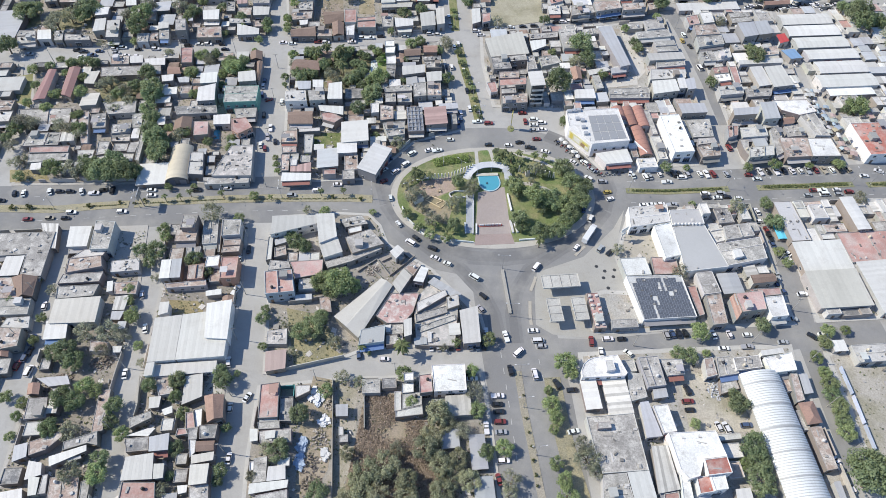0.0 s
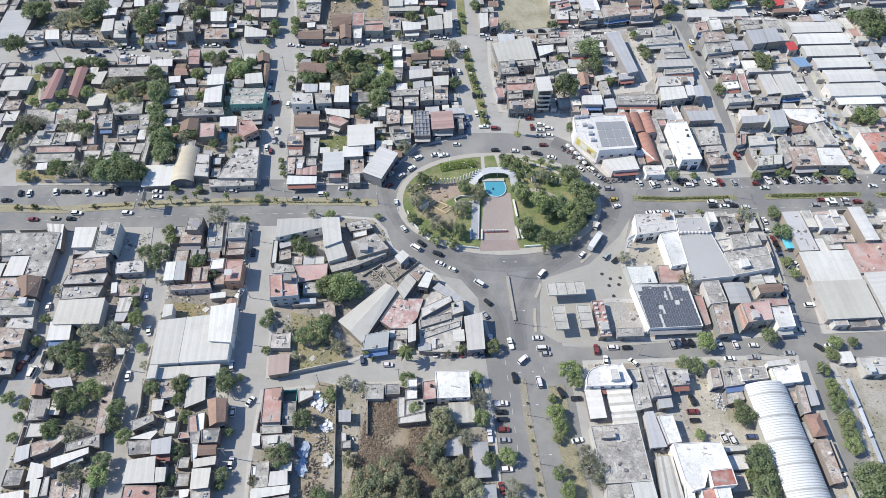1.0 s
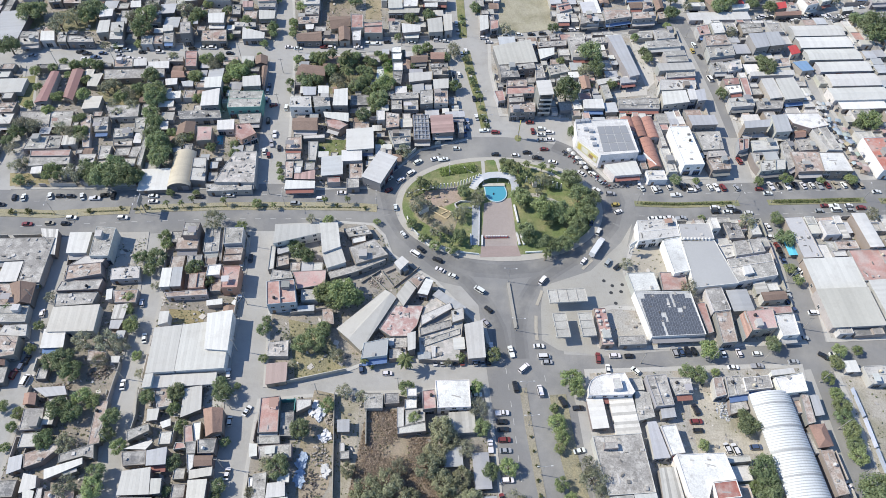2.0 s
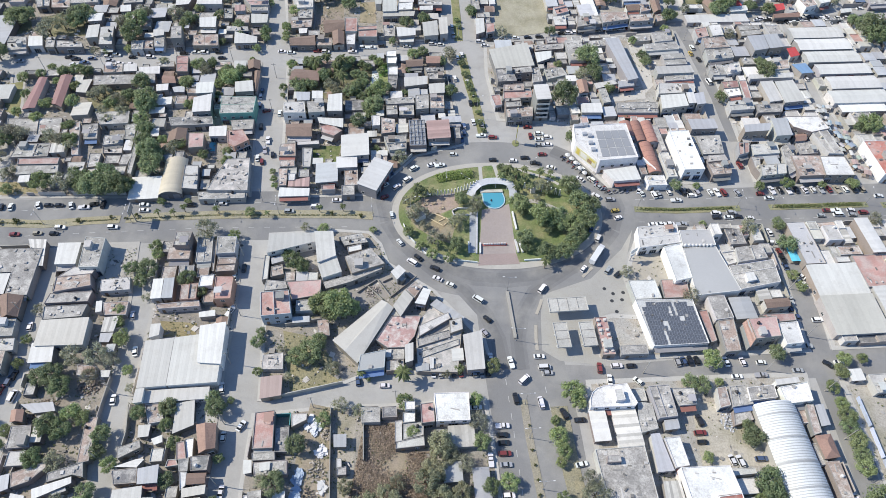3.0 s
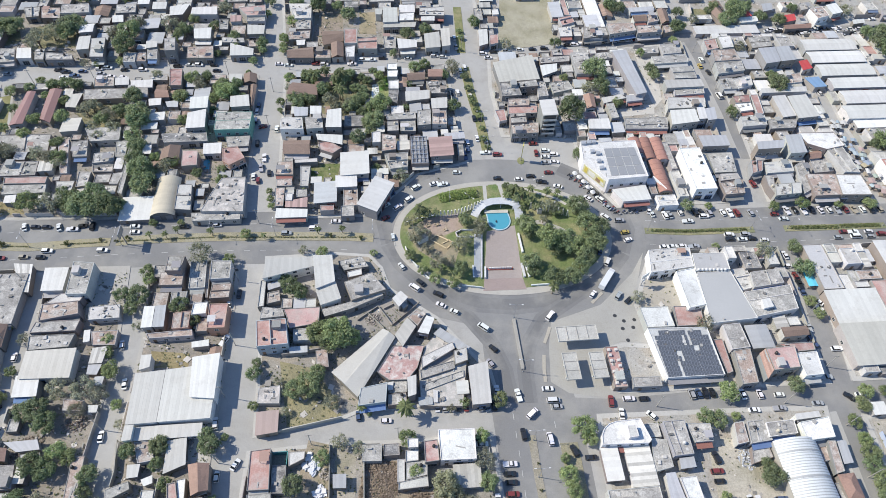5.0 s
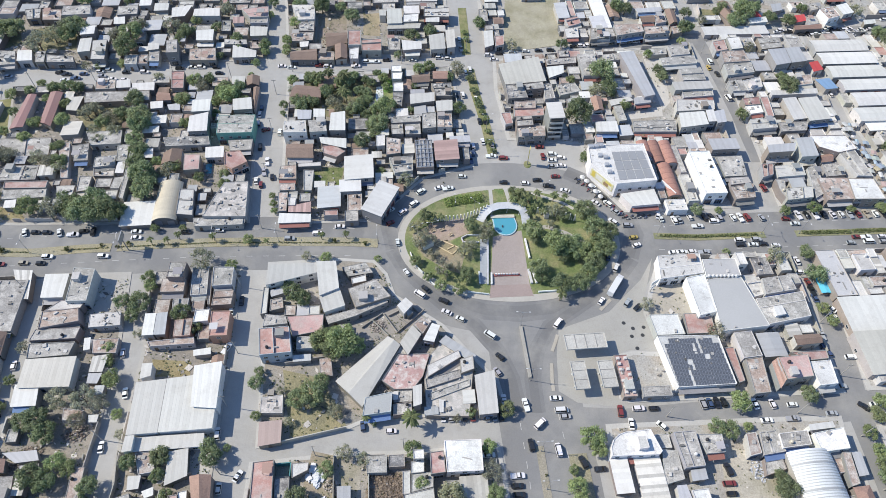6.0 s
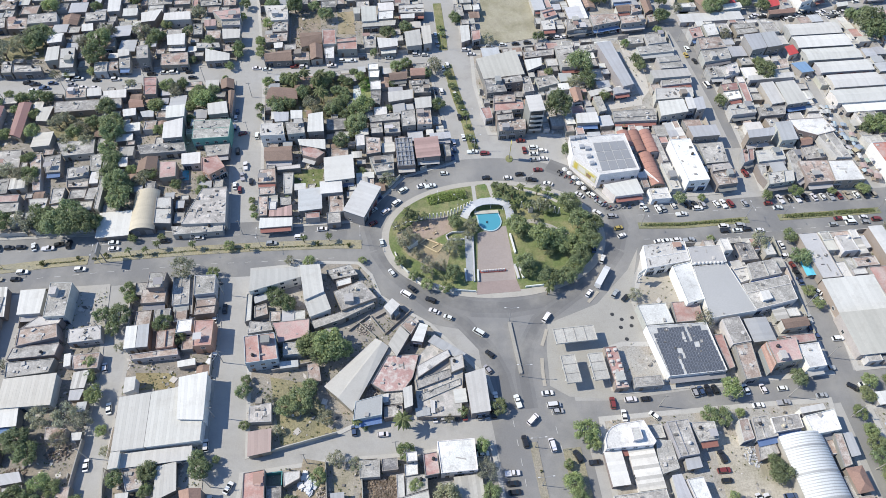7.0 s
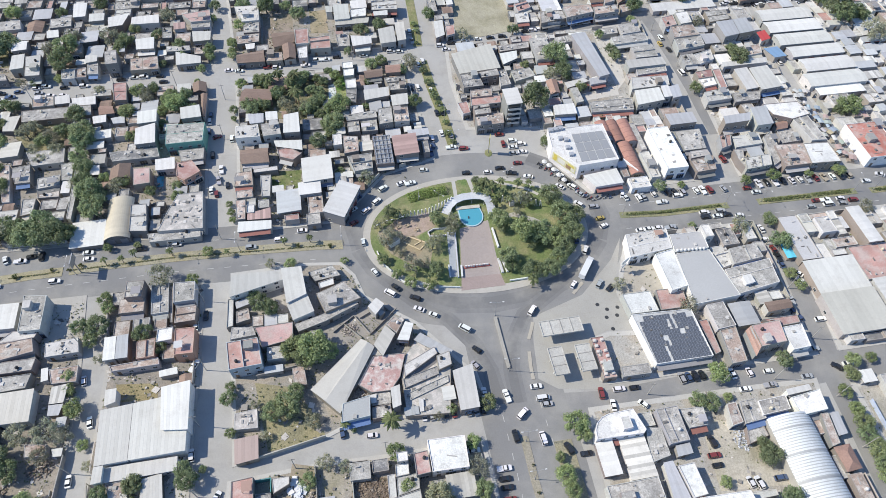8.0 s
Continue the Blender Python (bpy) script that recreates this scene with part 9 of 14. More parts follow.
corner_house([(-104.5, 100.6), (-101.6, 101.0), (-101.1, 95.9), (-104.1, 95.3)], [5.2] * 4, "W2", "white", "warehouse")
corner_house([(-88.6, 125.5), (-79.4, 127.6), (-77.5, 110.6), (-86.0, 110.8)], [6.2] * 4, "W", "white", "warehouse")
corner_house([(-101.9, 100.9), (-80.2, 103.2), (-79.6, 98.8), (-101.3, 96.1)], [3.4] * 4, "W2", "white")
corner_house([(-107.2, 126.3), (-103.7, 126.7), (-103.0, 121.9), (-106.4, 120.5)], [4.6] * 4, "W2", "white")
corner_house([(-108.8, 135.5), (-92.9, 138.0), (-92.0, 135.4), (-107.5, 133.5)], [3.4] * 4, "p")
corner_house([(-91.8, 133.0), (-85.9, 134.3), (-85.3, 131.7), (-91.2, 130.7)], [3] * 4, "W")
corner_house([(-112.3, 146.1), (-108.4, 146.5), (-107.0, 137.6), (-110.9, 137.1)], [4.5] * 4, "W")
corner_house([(-108.2, 146.5), (-104.4, 147.2), (-102.8, 138.0), (-106.9, 137.6)], [4.5] * 4, "m")
corner_house([(-108.4, 167.3), (-102.1, 167.6), (-102.0, 160.6), (-107.7, 160.4)], [7.5] * 4, "c")
corner_house([(-110.6, 161.4), (-101.8, 162.0), (-101.2, 156.2), (-109.7, 155.5)], [4.6] * 4, "p")
corner_house([(-100.7, 167.4), (-94.7, 168.3), (-92.5, 155.8), (-98.5, 155.0)], [4] * 4, "c")
corner_house([(-92.6, 167.5), (-84.8, 167.9), (-83.8, 159.8), (-91.1, 158.9)], [5] * 4, "c")
corner_house([(-89.9, 157.0), (-82.8, 157.9), (-82.4, 151.6), (-89.5, 150.7)], [4.4] * 4, "p")
corner_house([(-94.6, 168.0), (-93.4, 168.0), (-90.6, 151.8), (-91.5, 151.8)], [3.2] * 4, "g")
corner_house([(-88.1, 147.4), (-81.4, 147.9), (-80.4, 137.8), (-86.7, 137.3)], [6] * 4, "r", "orange")
corner_house([(-94.5, 148.1), (-89.4, 148.9), (-88.9, 143.9), (-94.2, 143.1)], [5] * 4, "N")
corner_house([(-100.8, 143.7), (-94.8, 145.0), (-93.9, 138.0), (-99.7, 137.2)], [4.6] * 4, "p", "orange")
corner_house([(-104.6, 153.4), (-98.8, 154.2), (-98.3, 148.5), (-103.6, 147.8)], [3.4] * 4, "c")
corner_house([(-100.6, 88.6), (-96.6, 89.1), (-96.2, 85.0), (-99.6, 84.4)], [3] * 4, "W2")
corner_house([(-95.2, 84.3), (-91.9, 85.9), (-91.2, 83.4), (-93.7, 82.3)], [2.6] * 4, "W")
corner_house([(-104.9, 80.6), (-98.5, 83.5), (-97.4, 81.1), (-103.7, 77.1)], [3.5] * 4, "c")
corner_house([(-104.1, 74.5), (-97.5, 77.3), (-95.0, 77.4), (-96.7, 74.6)], [3.4] * 4, "W")
corner_house([(-104.3, 73.4), (-96.5, 74.6), (-95.3, 69.8), (-102.5, 69.0)], [3.4] * 4, "g")
corner_house([(-95.5, 73.8), (-89.2, 75.4), (-88.1, 69.7), (-94.3, 68.9)], [5] * 4, "m")
corner_house([(-101.2, 66.9), (-92.5, 68.6), (-90.5, 60.1), (-100.6, 59.3)], [5] * 4, "W2")
corner_house([(-91.4, 65.0), (-88.0, 65.2), (-87.2, 60.6), (-90.3, 60.1)], [5] * 4, "W2")
corner_house([(-100.4, 59.2), (-89.8, 59.5), (-88.1, 53.1), (-99.6, 52.8)], [4] * 4, "r")
corner_house([(-80.8, 88.7), (-74.1, 89.5), (-72.6, 81.2), (-77.5, 79.2)], [5.2] * 4, "T2")
corner_house([(-86.3, 83.1), (-83.7, 83.6), (-81.6, 77.9), (-84.7, 77.4)], [3.8] * 4, "r")
corner_house([(-83.9, 84.4), (-81.0, 85.1), (-79.8, 78.7), (-81.6, 78.0)], [3.4] * 4, "N")
corner_house([(-87.7, 77.5), (-85.0, 77.8), (-83.8, 75.9), (-87.8, 75.1)], [3.2] * 4, "r")
corner_house([(-84.0, 77.5), (-80.6, 78.0), (-80.0, 73.9), (-82.8, 73.8)], [4] * 4, "g")
corner_house([(-80.2, 78.4), (-74.0, 79.2), (-73.8, 74.3), (-79.0, 73.8)], [4.6] * 4, "g")
corner_house([(-82.7, 73.7), (-80.1, 73.7), (-79.4, 69.4), (-80.8, 67.6)], [4] * 4, "N")
corner_house([(-79.9, 73.2), (-73.8, 73.6), (-73.4, 70.3), (-79.2, 69.6)], [4] * 4, "t")
corner_house([(-80.3, 68.3), (-73.0, 69.8), (-72.7, 67.0), (-79.6, 65.5)], [4.4] * 4, "F")
corner_house([(-79.6, 65.0), (-73.5, 65.7), (-72.9, 59.4), (-78.5, 58.5)], [5] * 4, "F")
corner_house([(-82.6, 58.7), (-79.3, 59.1), (-79.1, 56.8), (-81.6, 56.1)], [3.4] * 4, "W")
corner_house([(-78.8, 58.5), (-72.8, 59.7), (-71.5, 53.8), (-77.6, 53.6)], [3.2] * 4, "c")
corner_house([(-62.3, 94.0), (-55.9, 95.1), (-54.2, 82.2), (-60.9, 81.6)], [4.6] * 4, "r")
# low dark grey block, its colour standing for the shadow over a netted court
corner_house([(-55.0, 90.3), (-50.4, 90.4), (-49.4, 81.6), (-53.8, 81.5)], [3] * 4, "g")
corner_house([(-50.5, 94.7), (-45.1, 95.1), (-45.0, 92.7), (-49.6, 90.0)], [3] * 4, "w")
corner_house([(-61.1, 80.8), (-53.8, 81.7), (-53.2, 78.9), (-60.4, 78.3)], [3] * 4, "c")
corner_house([(-60.1, 77.5), (-49.2, 78.9), (-48.4, 74.2), (-58.7, 73.3)], [3.4] * 4, "c")
corner_house([(-57.7, 77.4), (-54.2, 77.9), (-54.0, 75.2), (-57.2, 74.7)], [3.9] * 4, "W")
corner_house([(-63.3, 78.4), (-60.6, 78.4), (-59.8, 74.4), (-62.4, 73.9)], [3] * 4, "W")
corner_house([(-59.9, 68.3), (-55.6, 69.3), (-54.6, 61.1), (-58.7, 60.4)], [3] * 4, "c")
corner_house([(-54.5, 65.6), (-48.9, 66.3), (-48.1, 61.8), (-54.2, 60.9)], [3.8] * 4, "W")
corner_house([(-59.6, 60.0), (-47.2, 61.7), (-47.2, 59.2), (-59.2, 56.7)], [3.6] * 4, "W")
corner_house([(-51.9, 68.2), (-48.0, 69.1), (-47.7, 66.3), (-51.5, 65.8)], [3.4] * 4, "W")
corner_house([(-61.1, 67.3), (-59.2, 67.6), (-58.6, 64.7), (-60.6, 64.4)], [2.8] * 4, "N")
corner_house([(-56.9, 56.5), (-47.1, 58.7), (-46.4, 54.5), (-56.4, 53.9)], [3.4] * 4, "c")
corner_house([(-35.2, 88.0), (-30.9, 88.4), (-30.4, 84.0), (-34.6, 83.7)], [3] * 4, "m")
corner_house([(-33.3, 80.3), (-31.6, 80.3), (-31.2, 77.4), (-32.9, 77.1)], [2.6] * 4, "w")
corner_house([(-32.7, 76.9), (-29.7, 77.7), (-29.4, 75.0), (-32.4, 74.7)], [2.8] * 4, "c")
corner_house([(-26.9, 97.9), (-20.4, 98.3), (-20.0, 92.9), (-26.3, 92.5)], [3] * 4, "c")
corner_house([(-14.1, 86.3), (-4.9, 88.7), (-4.4, 85.4), (-14.1, 83.9)], [3.2] * 4, "w")
corner_house([(-15.0, 93.5), (-12.6, 93.8), (-12.1, 86.7), (-14.5, 86.4)], [3] * 4, "w")
corner_house([(-12.5, 96.4), (-8.3, 96.9), (-8.1, 93.3), (-12.3, 92.7)], [3.6] * 4, "N")
corner_house([(-12.1, 99.6), (-8.5, 99.9), (-8.3, 96.9), (-11.7, 96.6)], [5.6] * 4, "N")
corner_house([(-12.1, 92.8), (-5.2, 93.7), (-5.0, 89.0), (-11.8, 87.1)], [3] * 4, "c")
corner_house([(-6.6, 99.2), (-2.2, 100.0), (-1.3, 93.1), (-5.9, 92.3)], [5] * 4, "D")
corner_house([(-2.1, 103.1), (9.9, 104.0), (10.6, 94.0), (-0.9, 93.0)], [5.4] * 4, "N", "white")
corner_house([(-69.4, 140.6), (-59.0, 142.1), (-56.4, 131.9), (-67.2, 130.2)], [6.8] * 4, "r", "pale_blue")
corner_house([(-61.3, 147.6), (-47.8, 149.2), (-47.3, 142.3), (-57.7, 139.5), (-59.6, 144.6)], [4] * 5, "pp")
corner_house([(-69.3, 148.5), (-61.7, 148.0), (-60.5, 145.0), (-69.3, 143.5)], [3.4] * 4, "c")
corner_house([(-56.7, 132.6), (-50.2, 133.4), (-49.8, 130.8), (-56.1, 130.0)], [2.8] * 4, "m")
corner_house([(-47.0, 131.5), (-42.9, 132.2), (-41.4, 125.3), (-45.6, 124.7)], [3] * 4, "p")
corner_house([(-64.6, 116.5), (-57.4, 117.9), (-56.5, 111.3), (-64.0, 111.0)], [2.4] * 4, "U")
corner_house([(-63.3, 107.5), (-55.9, 108.7), (-55.0, 101.0), (-62.2, 99.4)], [3.4] * 4, "dp")
corner_house([(-40.1, 122.8), (-23.5, 141.0), (-18.7, 137.7), (-29.9, 113.9)], [4] * 4, "FG", "", "hall")
corner_house([(-19.0, 138.3), (-15.0, 145.7), (-11.4, 142.3), (-15.8, 133.6)], [4.4] * 4, "F")
corner_house([(-10.8, 139.5), (-7.8, 146.7), (-4.8, 145.7), (-6.7, 138.9)], [5] * 4, "W")
corner_house([(-24.3, 124.0), (-19.2, 134.4), (-8.1, 135.1), (-10.1, 126.2), (-13.3, 121.4), (-19.7, 120.9)], [3.4] * 6, "px")
corner_house([(-13.4, 121.1), (-10.3, 122.2), (-9.9, 115.0), (-12.7, 113.9)], [6] * 4, "W")
corner_house([(-20.3, 120.1), (-18.2, 120.7), (-18.2, 117.5), (-19.9, 117.2)], [3] * 4, "W")
corner_house([(-19.7, 115.6), (-13.6, 116.8), (-13.0, 112.7), (-19.4, 111.6)], [3.4] * 4, "c")
corner_house([(-9.3, 115.2), (-4.4, 115.6), (-4.1, 112.8), (-8.9, 112.1)], [3] * 4, "m")
corner_house([(-4.3, 118.2), (-2.6, 117.7), (-2.5, 113.5), (-3.9, 113.4)], [3.2] * 4, "W")
corner_house([(-9.2, 125.3), (2.7, 129.5), (3.2, 126.5), (-8.6, 121.8)], [3.4] * 4, "c")
corner_house([(2.6, 132.9), (7.2, 134.6), (7.7, 129.5), (3.1, 127.5)], [4.2] * 4, "w")
corner_house([(-8.8, 130.0), (2.0, 136.4), (3.0, 133.8), (-8.5, 125.5)], [4.4] * 4, "w")
corner_house([(-2.6, 142.6), (8.5, 135.0), (6.4, 132.4), (-5.0, 139.8)], [3.6] * 4, "m")
corner_house([(-7.4, 120.4), (6.2, 126.1), (6.3, 123.6), (-6.9, 117.7)], [3] * 4, "c")
corner_house([(-13.2, 146.2), (-9.3, 150.8), (-8.1, 148.6), (-11.5, 144.1)], [2.6] * 4, "U")
corner_house([(52.1, 85.8), (68.9, 87.8), (70.9, 68.2), (55.4, 66.6), (53.1, 78.4)], [4.4] * 5, "c")
corner_house([(55.6, 83.3), (59.7, 83.8), (60.0, 81.6), (55.3, 81.1)], [6] * 4, "c")
corner_house([(55.5, 66.2), (63.4, 67.2), (64.8, 57.7), (54.6, 57.4)], [4] * 4, "c")
corner_house([(63.6, 67.3), (71.0, 68.1), (72.3, 57.9), (64.9, 57.7)], [4.2] * 4, "W")
corner_house([(71.6, 91.9), (74.8, 92.4), (77.6, 79.9), (72.0, 79.1)], [4.2] * 4, "m")
corner_house([(75.9, 90.5), (81.2, 91.3), (82.7, 81.6), (78.1, 80.7)], [4.8] * 4, "N")
corner_house([(73.2, 76.3), (78.8, 76.9), (80.4, 62.4), (72.9, 60.8)], [4] * 4, "L")
corner_house([(78.7, 80.1), (95.0, 81.4), (96.8, 72.8), (88.9, 71.6), (86.5, 66.0), (82.8, 64.9), (80.5, 68.0)], [7] * 7, "N", "white")
corner_house([(81.1, 67.9), (83.7, 65.2), (83.8, 59.5), (80.4, 59.1)], [4.6] * 4, "N", "white")
corner_house([(88.6, 71.1), (96.3, 72.3), (96.9, 67.1), (88.9, 66.0)], [8] * 4, "P", "white")
corner_house([(85.6, 66.0), (89.9, 66.5), (90.4, 61.5), (85.7, 60.6)], [6] * 4, "P", "white")
corner_house([(89.9, 66.0), (94.8, 66.7), (94.9, 62.3), (90.5, 61.6)], [6.8] * 4, "N", "white")
corner_house([(75.0, 61.0), (79.9, 61.9), (79.6, 58.3), (74.4, 58.2)], [3.4] * 4, "r")
corner_house([(98.5, 63.1), (103.5, 63.8), (103.7, 59.0), (98.2, 58.8)], [3.6] * 4, "W")
corner_house([(96.7, 81.7), (105.0, 82.2), (105.2, 80.4), (97.5, 79.4)], [3] * 4, "w")
corner_house([(128.5, 104.9), (131.2, 105.0), (130.9, 94.8), (127.8, 93.8)], [4] * 4, "p")
corner_house([(132.2, 105.5), (135.4, 105.6), (135.5, 98.1), (132.0, 97.4)], [3] * 4, "m")
corner_house([(127.8, 93.5), (133.5, 94.4), (134.3, 86.5), (128.9, 85.5)], [4.2] * 4, "H")
corner_house([(129.4, 84.9), (133.7, 85.4), (134.6, 70.9), (130.6, 70.0)], [3.8] * 4, "p")
corner_house([(131.8, 66.6), (134.2, 67.0), (134.5, 60.0), (132.3, 60.0)], [3.2] * 4, "m")
corner_house([(74.4, 145.2), (96.9, 146.6), (99.3, 127.5), (78.5, 125.3)], [4.6] * 4, "V", "white", "clinic")
corner_house([(73.1, 154.4), (84.0, 155.4), (85.3, 146.8), (74.7, 145.8)], [4] * 4, "N")
corner_house([(86.6, 156.1), (97.1, 156.8), (97.0, 148.3), (86.5, 147.4)], [3.2] * 4, "r")
corner_house([(102.9, 147.6), (109.6, 148.7), (111.1, 138.7), (104.1, 137.4)], [5] * 4, "c")
corner_house([(104.7, 137.2), (111.0, 138.5), (110.6, 124.9), (104.8, 124.0)], [4.6] * 4, "p")
corner_house([(98.9, 142.2), (102.4, 142.9), (103.3, 129.6), (101.0, 128.7)], [3] * 4, "r")
corner_house([(125.2, 147.9), (135.1, 149.1), (135.2, 145.3), (125.5, 143.8)], [4.2] * 4, "t")
corner_house([(113.6, 136.2), (115.6, 137.5), (116.3, 129.1), (114.0, 126.1)], [5, 6.4, 6.4, 5], "T2")
corner_house([(115.8, 137.5), (126.7, 139.2), (126.3, 130.7), (116.6, 129.1)], [6.4] * 4, "pp")
corner_house([(121.6, 140.5), (135.0, 141.8), (134.9, 138.6), (127.3, 137.5)], [5] * 4, "D")
corner_house([(126.8, 136.6), (134.8, 137.7), (134.6, 128.7), (128.0, 127.7)], [5.6] * 4, "N", "white")
corner_house([(66.2, 125.5), (76.1, 126.4), (76.4, 122.7), (66.2, 121.8)], [3.4] * 4, "c")
corner_house([(-204.2, 262.7), (-200.0, 263.0), (-197.2, 240.7), (-202.9, 238.9)], [3.6] * 4, "R")
corner_house([(-194.3, 265.1), (-188.4, 265.4), (-185.2, 241.9), (-191.1, 244.2)], [3.6] * 4, "R")
corner_house([(-185.4, 262.6), (-178.3, 263.9), (-178.0, 253.6), (-182.9, 253.7)], [3] * 4, "F")
corner_house([(-178.4, 266.3), (-148.7, 269.5), (-146.6, 262.5), (-176.3, 258.9)], [3.4] * 4, "c")
corner_house([(-176.9, 275.6), (-167.6, 277.0), (-165.6, 270.2), (-174.9, 269.2)], [3] * 4, "p")
corner_house([(-166.5, 275.7), (-160.2, 277.0), (-158.3, 271.1), (-164.9, 270.2)], [3.4] * 4, "W")
corner_house([(-158.4, 274.1), (-148.0, 275.6), (-146.5, 269.7), (-156.8, 269.0)], [3.4] * 4, "W")
corner_house([(-150.9, 278.5), (-142.0, 280.0), (-140.8, 275.7), (-149.3, 275.1)], [3.4] * 4, "c")
corner_house([(-141.3, 282.4), (-135.0, 282.9), (-132.2, 270.3), (-137.8, 270.0)], [5] * 4, "D")
corner_house([(-144.4, 268.3), (-138.2, 267.8), (-136.3, 262.9), (-143.1, 262.1)], [3.6] * 4, "T2")
corner_house([(-145.9, 261.3), (-140.0, 262.5), (-138.9, 257.6), (-144.2, 256.5)], [3.4] * 4, "W")
corner_house([(-137.4, 259.8), (-131.6, 261.4), (-130.5, 256.5), (-135.5, 256.2)], [3.4] * 4, "m")
corner_house([(-142.8, 251.6), (-135.6, 253.2), (-134.5, 247.7), (-141.3, 246.5)], [3.2] * 4, "W")
corner_house([(-144.5, 244.6), (-137.0, 245.9), (-136.2, 241.6), (-143.2, 240.5)], [3] * 4, "W")
corner_house([(-124.6, 260.0), (-116.3, 261.4), (-114.9, 253.4), (-123.0, 252.1)], [6.6] * 4, "W")
corner_house([(-123.1, 249.3), (-115.2, 252.5), (-112.9, 240.2), (-121.4, 239.0)], [6.6] * 4, "W")
corner_house([(-107.0, 263.9), (-98.6, 265.7), (-96.4, 257.6), (-105.3, 256.2)], [5] * 4, "W")
corner_house([(-104.8, 282.9), (-98.4, 283.3), (-97.3, 276.3), (-103.4, 275.9)], [3.4] * 4, "t")
corner_house([(-99.7, 274.6), (-96.6, 274.8), (-95.3, 258.9), (-96.7, 258.8)], [3.6] * 4, "t")
corner_house([(-112.1, 282.4), (-105.4, 282.9), (-104.6, 276.7), (-110.7, 276.3)], [3.4] * 4, "W2")
corner_house([(-121.2, 281.2), (-113.5, 282.1), (-112.6, 275.6), (-119.9, 274.7)], [3.2] * 4, "p")
corner_house([(-109.7, 250.0), (-93.4, 251.5), (-92.6, 239.9), (-108.2, 238.2)], [7] * 4, "c", "teal", "apartment_building")
corner_house([(-132.6, 237.4), (-112.7, 239.7), (-110.8, 234.2), (-130.0, 231.9)], [4] * 4, "g")
corner_house([(-138.9, 230.4), (-135.1, 230.6), (-133.7, 224.9), (-137.6, 224.7)], [3.6] * 4, "W")
corner_house([(-119.8, 226.4), (-113.0, 226.8), (-111.3, 218.1), (-117.7, 217.0)], [5] * 4, "pp")
corner_house([(-112.2, 232.3), (-104.2, 233.5), (-102.9, 226.6), (-110.8, 225.8)], [4] * 4, "W")
corner_house([(-102.2, 227.9), (-95.7, 229.3), (-91.2, 222.8), (-96.9, 217.9), (-100.4, 220.2)], [6] * 5, "r", "orange")
corner_house([(-103.3, 237.2), (-92.4, 238.6), (-91.8, 232.0), (-101.0, 230.7)], [4] * 4, "c")
corner_house([(-170.7, 229.9), (-163.9, 231.8), (-160.8, 221.5), (-166.8, 220.8)], [4] * 4, "c")
corner_house([(-158.2, 223.4), (-149.8, 225.3), (-148.3, 219.4), (-156.9, 217.5)], [4] * 4, "c")
corner_house([(-168.3, 239.7), (-152.5, 241.4), (-150.6, 233.2), (-163.3, 231.3)], [3.4] * 4, "c")
corner_house([(-150.9, 231.1), (-145.9, 232.8), (-144.2, 222.1), (-148.4, 221.9)], [4] * 4, "c")
corner_house([(-147.5, 221.0), (-144.0, 221.6), (-143.0, 214.7), (-146.6, 214.5)], [4.2] * 4, "W")
corner_house([(-160.9, 212.2), (-155.6, 212.5), (-154.7, 204.5), (-159.1, 203.3)], [4] * 4, "c")
corner_house([(-157.5, 218.0), (-148.7, 219.2), (-147.5, 214.1), (-156.0, 213.6)], [2.8] * 4, "p")
corner_house([(-145.9, 212.0), (-142.0, 212.9), (-142.2, 206.2), (-145.8, 206.0)], [4] * 4, "c")
corner_house([(-155.1, 204.6), (-142.6, 206.2), (-142.0, 201.0), (-156.6, 199.6)], [3.2] * 4, "c")
corner_house([(-144.5, 232.3), (-142.0, 232.4), (-138.3, 200.0), (-140.3, 200.8)], [4.6] * 4, "c")
corner_house([(-195.4, 216.8), (-180.9, 218.3), (-179.2, 209.9), (-195.3, 208.3)], [3.2] * 4, "c")
corner_house([(-180.6, 218.4), (-174.3, 218.7), (-173.0, 212.9), (-179.3, 211.9)], [3.2] * 4, "L")
corner_house([(-191.1, 207.5), (-173.3, 209.2), (-172.7, 205.2), (-190.0, 203.9)], [3.6] * 4, "D")
corner_house([(-190.2, 203.3), (-172.3, 204.9), (-171.1, 200.4), (-188.5, 198.2)], [3.2] * 4, "c")
corner_house([(-207.4, 233.4), (-182.6, 235.7), (-179.7, 224.5), (-203.5, 222.4)], [2.8] * 4, "c")
corner_house([(-178.2, 232.4), (-173.1, 232.7), (-166.3, 211.8), (-169.2, 211.6)], [3] * 4, "p")
corner_house([(-186.8, 197.8), (-182.4, 198.7), (-181.2, 194.3), (-185.9, 193.8)], [3] * 4, "W")
corner_house([(-169.1, 206.9), (-161.4, 207.7), (-160.8, 202.2), (-167.1, 201.8)], [3] * 4, "w")
corner_house([(-116.5, 206.7), (-110.5, 207.0), (-107.5, 192.8), (-114.4, 193.1)], [4.6] * 4, "w")
corner_house([(-101.1, 203.3), (-98.9, 211.3), (-88.9, 212.6), (-86.0, 193.3), (-103.4, 192.4)], [4.6] * 5, "U")
corner_house([(-107.6, 192.4), (-87.4, 194.1), (-86.8, 190.2), (-106.0, 188.2)], [3.2] * 4, "c")
corner_house([(-79.5, 248.0), (-69.9, 249.0), (-68.2, 241.4), (-78.7, 240.7)], [7] * 4, "w", "white")
corner_house([(-75.0, 255.8), (-68.1, 256.2), (-67.5, 250.3), (-73.5, 249.5)], [7] * 4, "m")
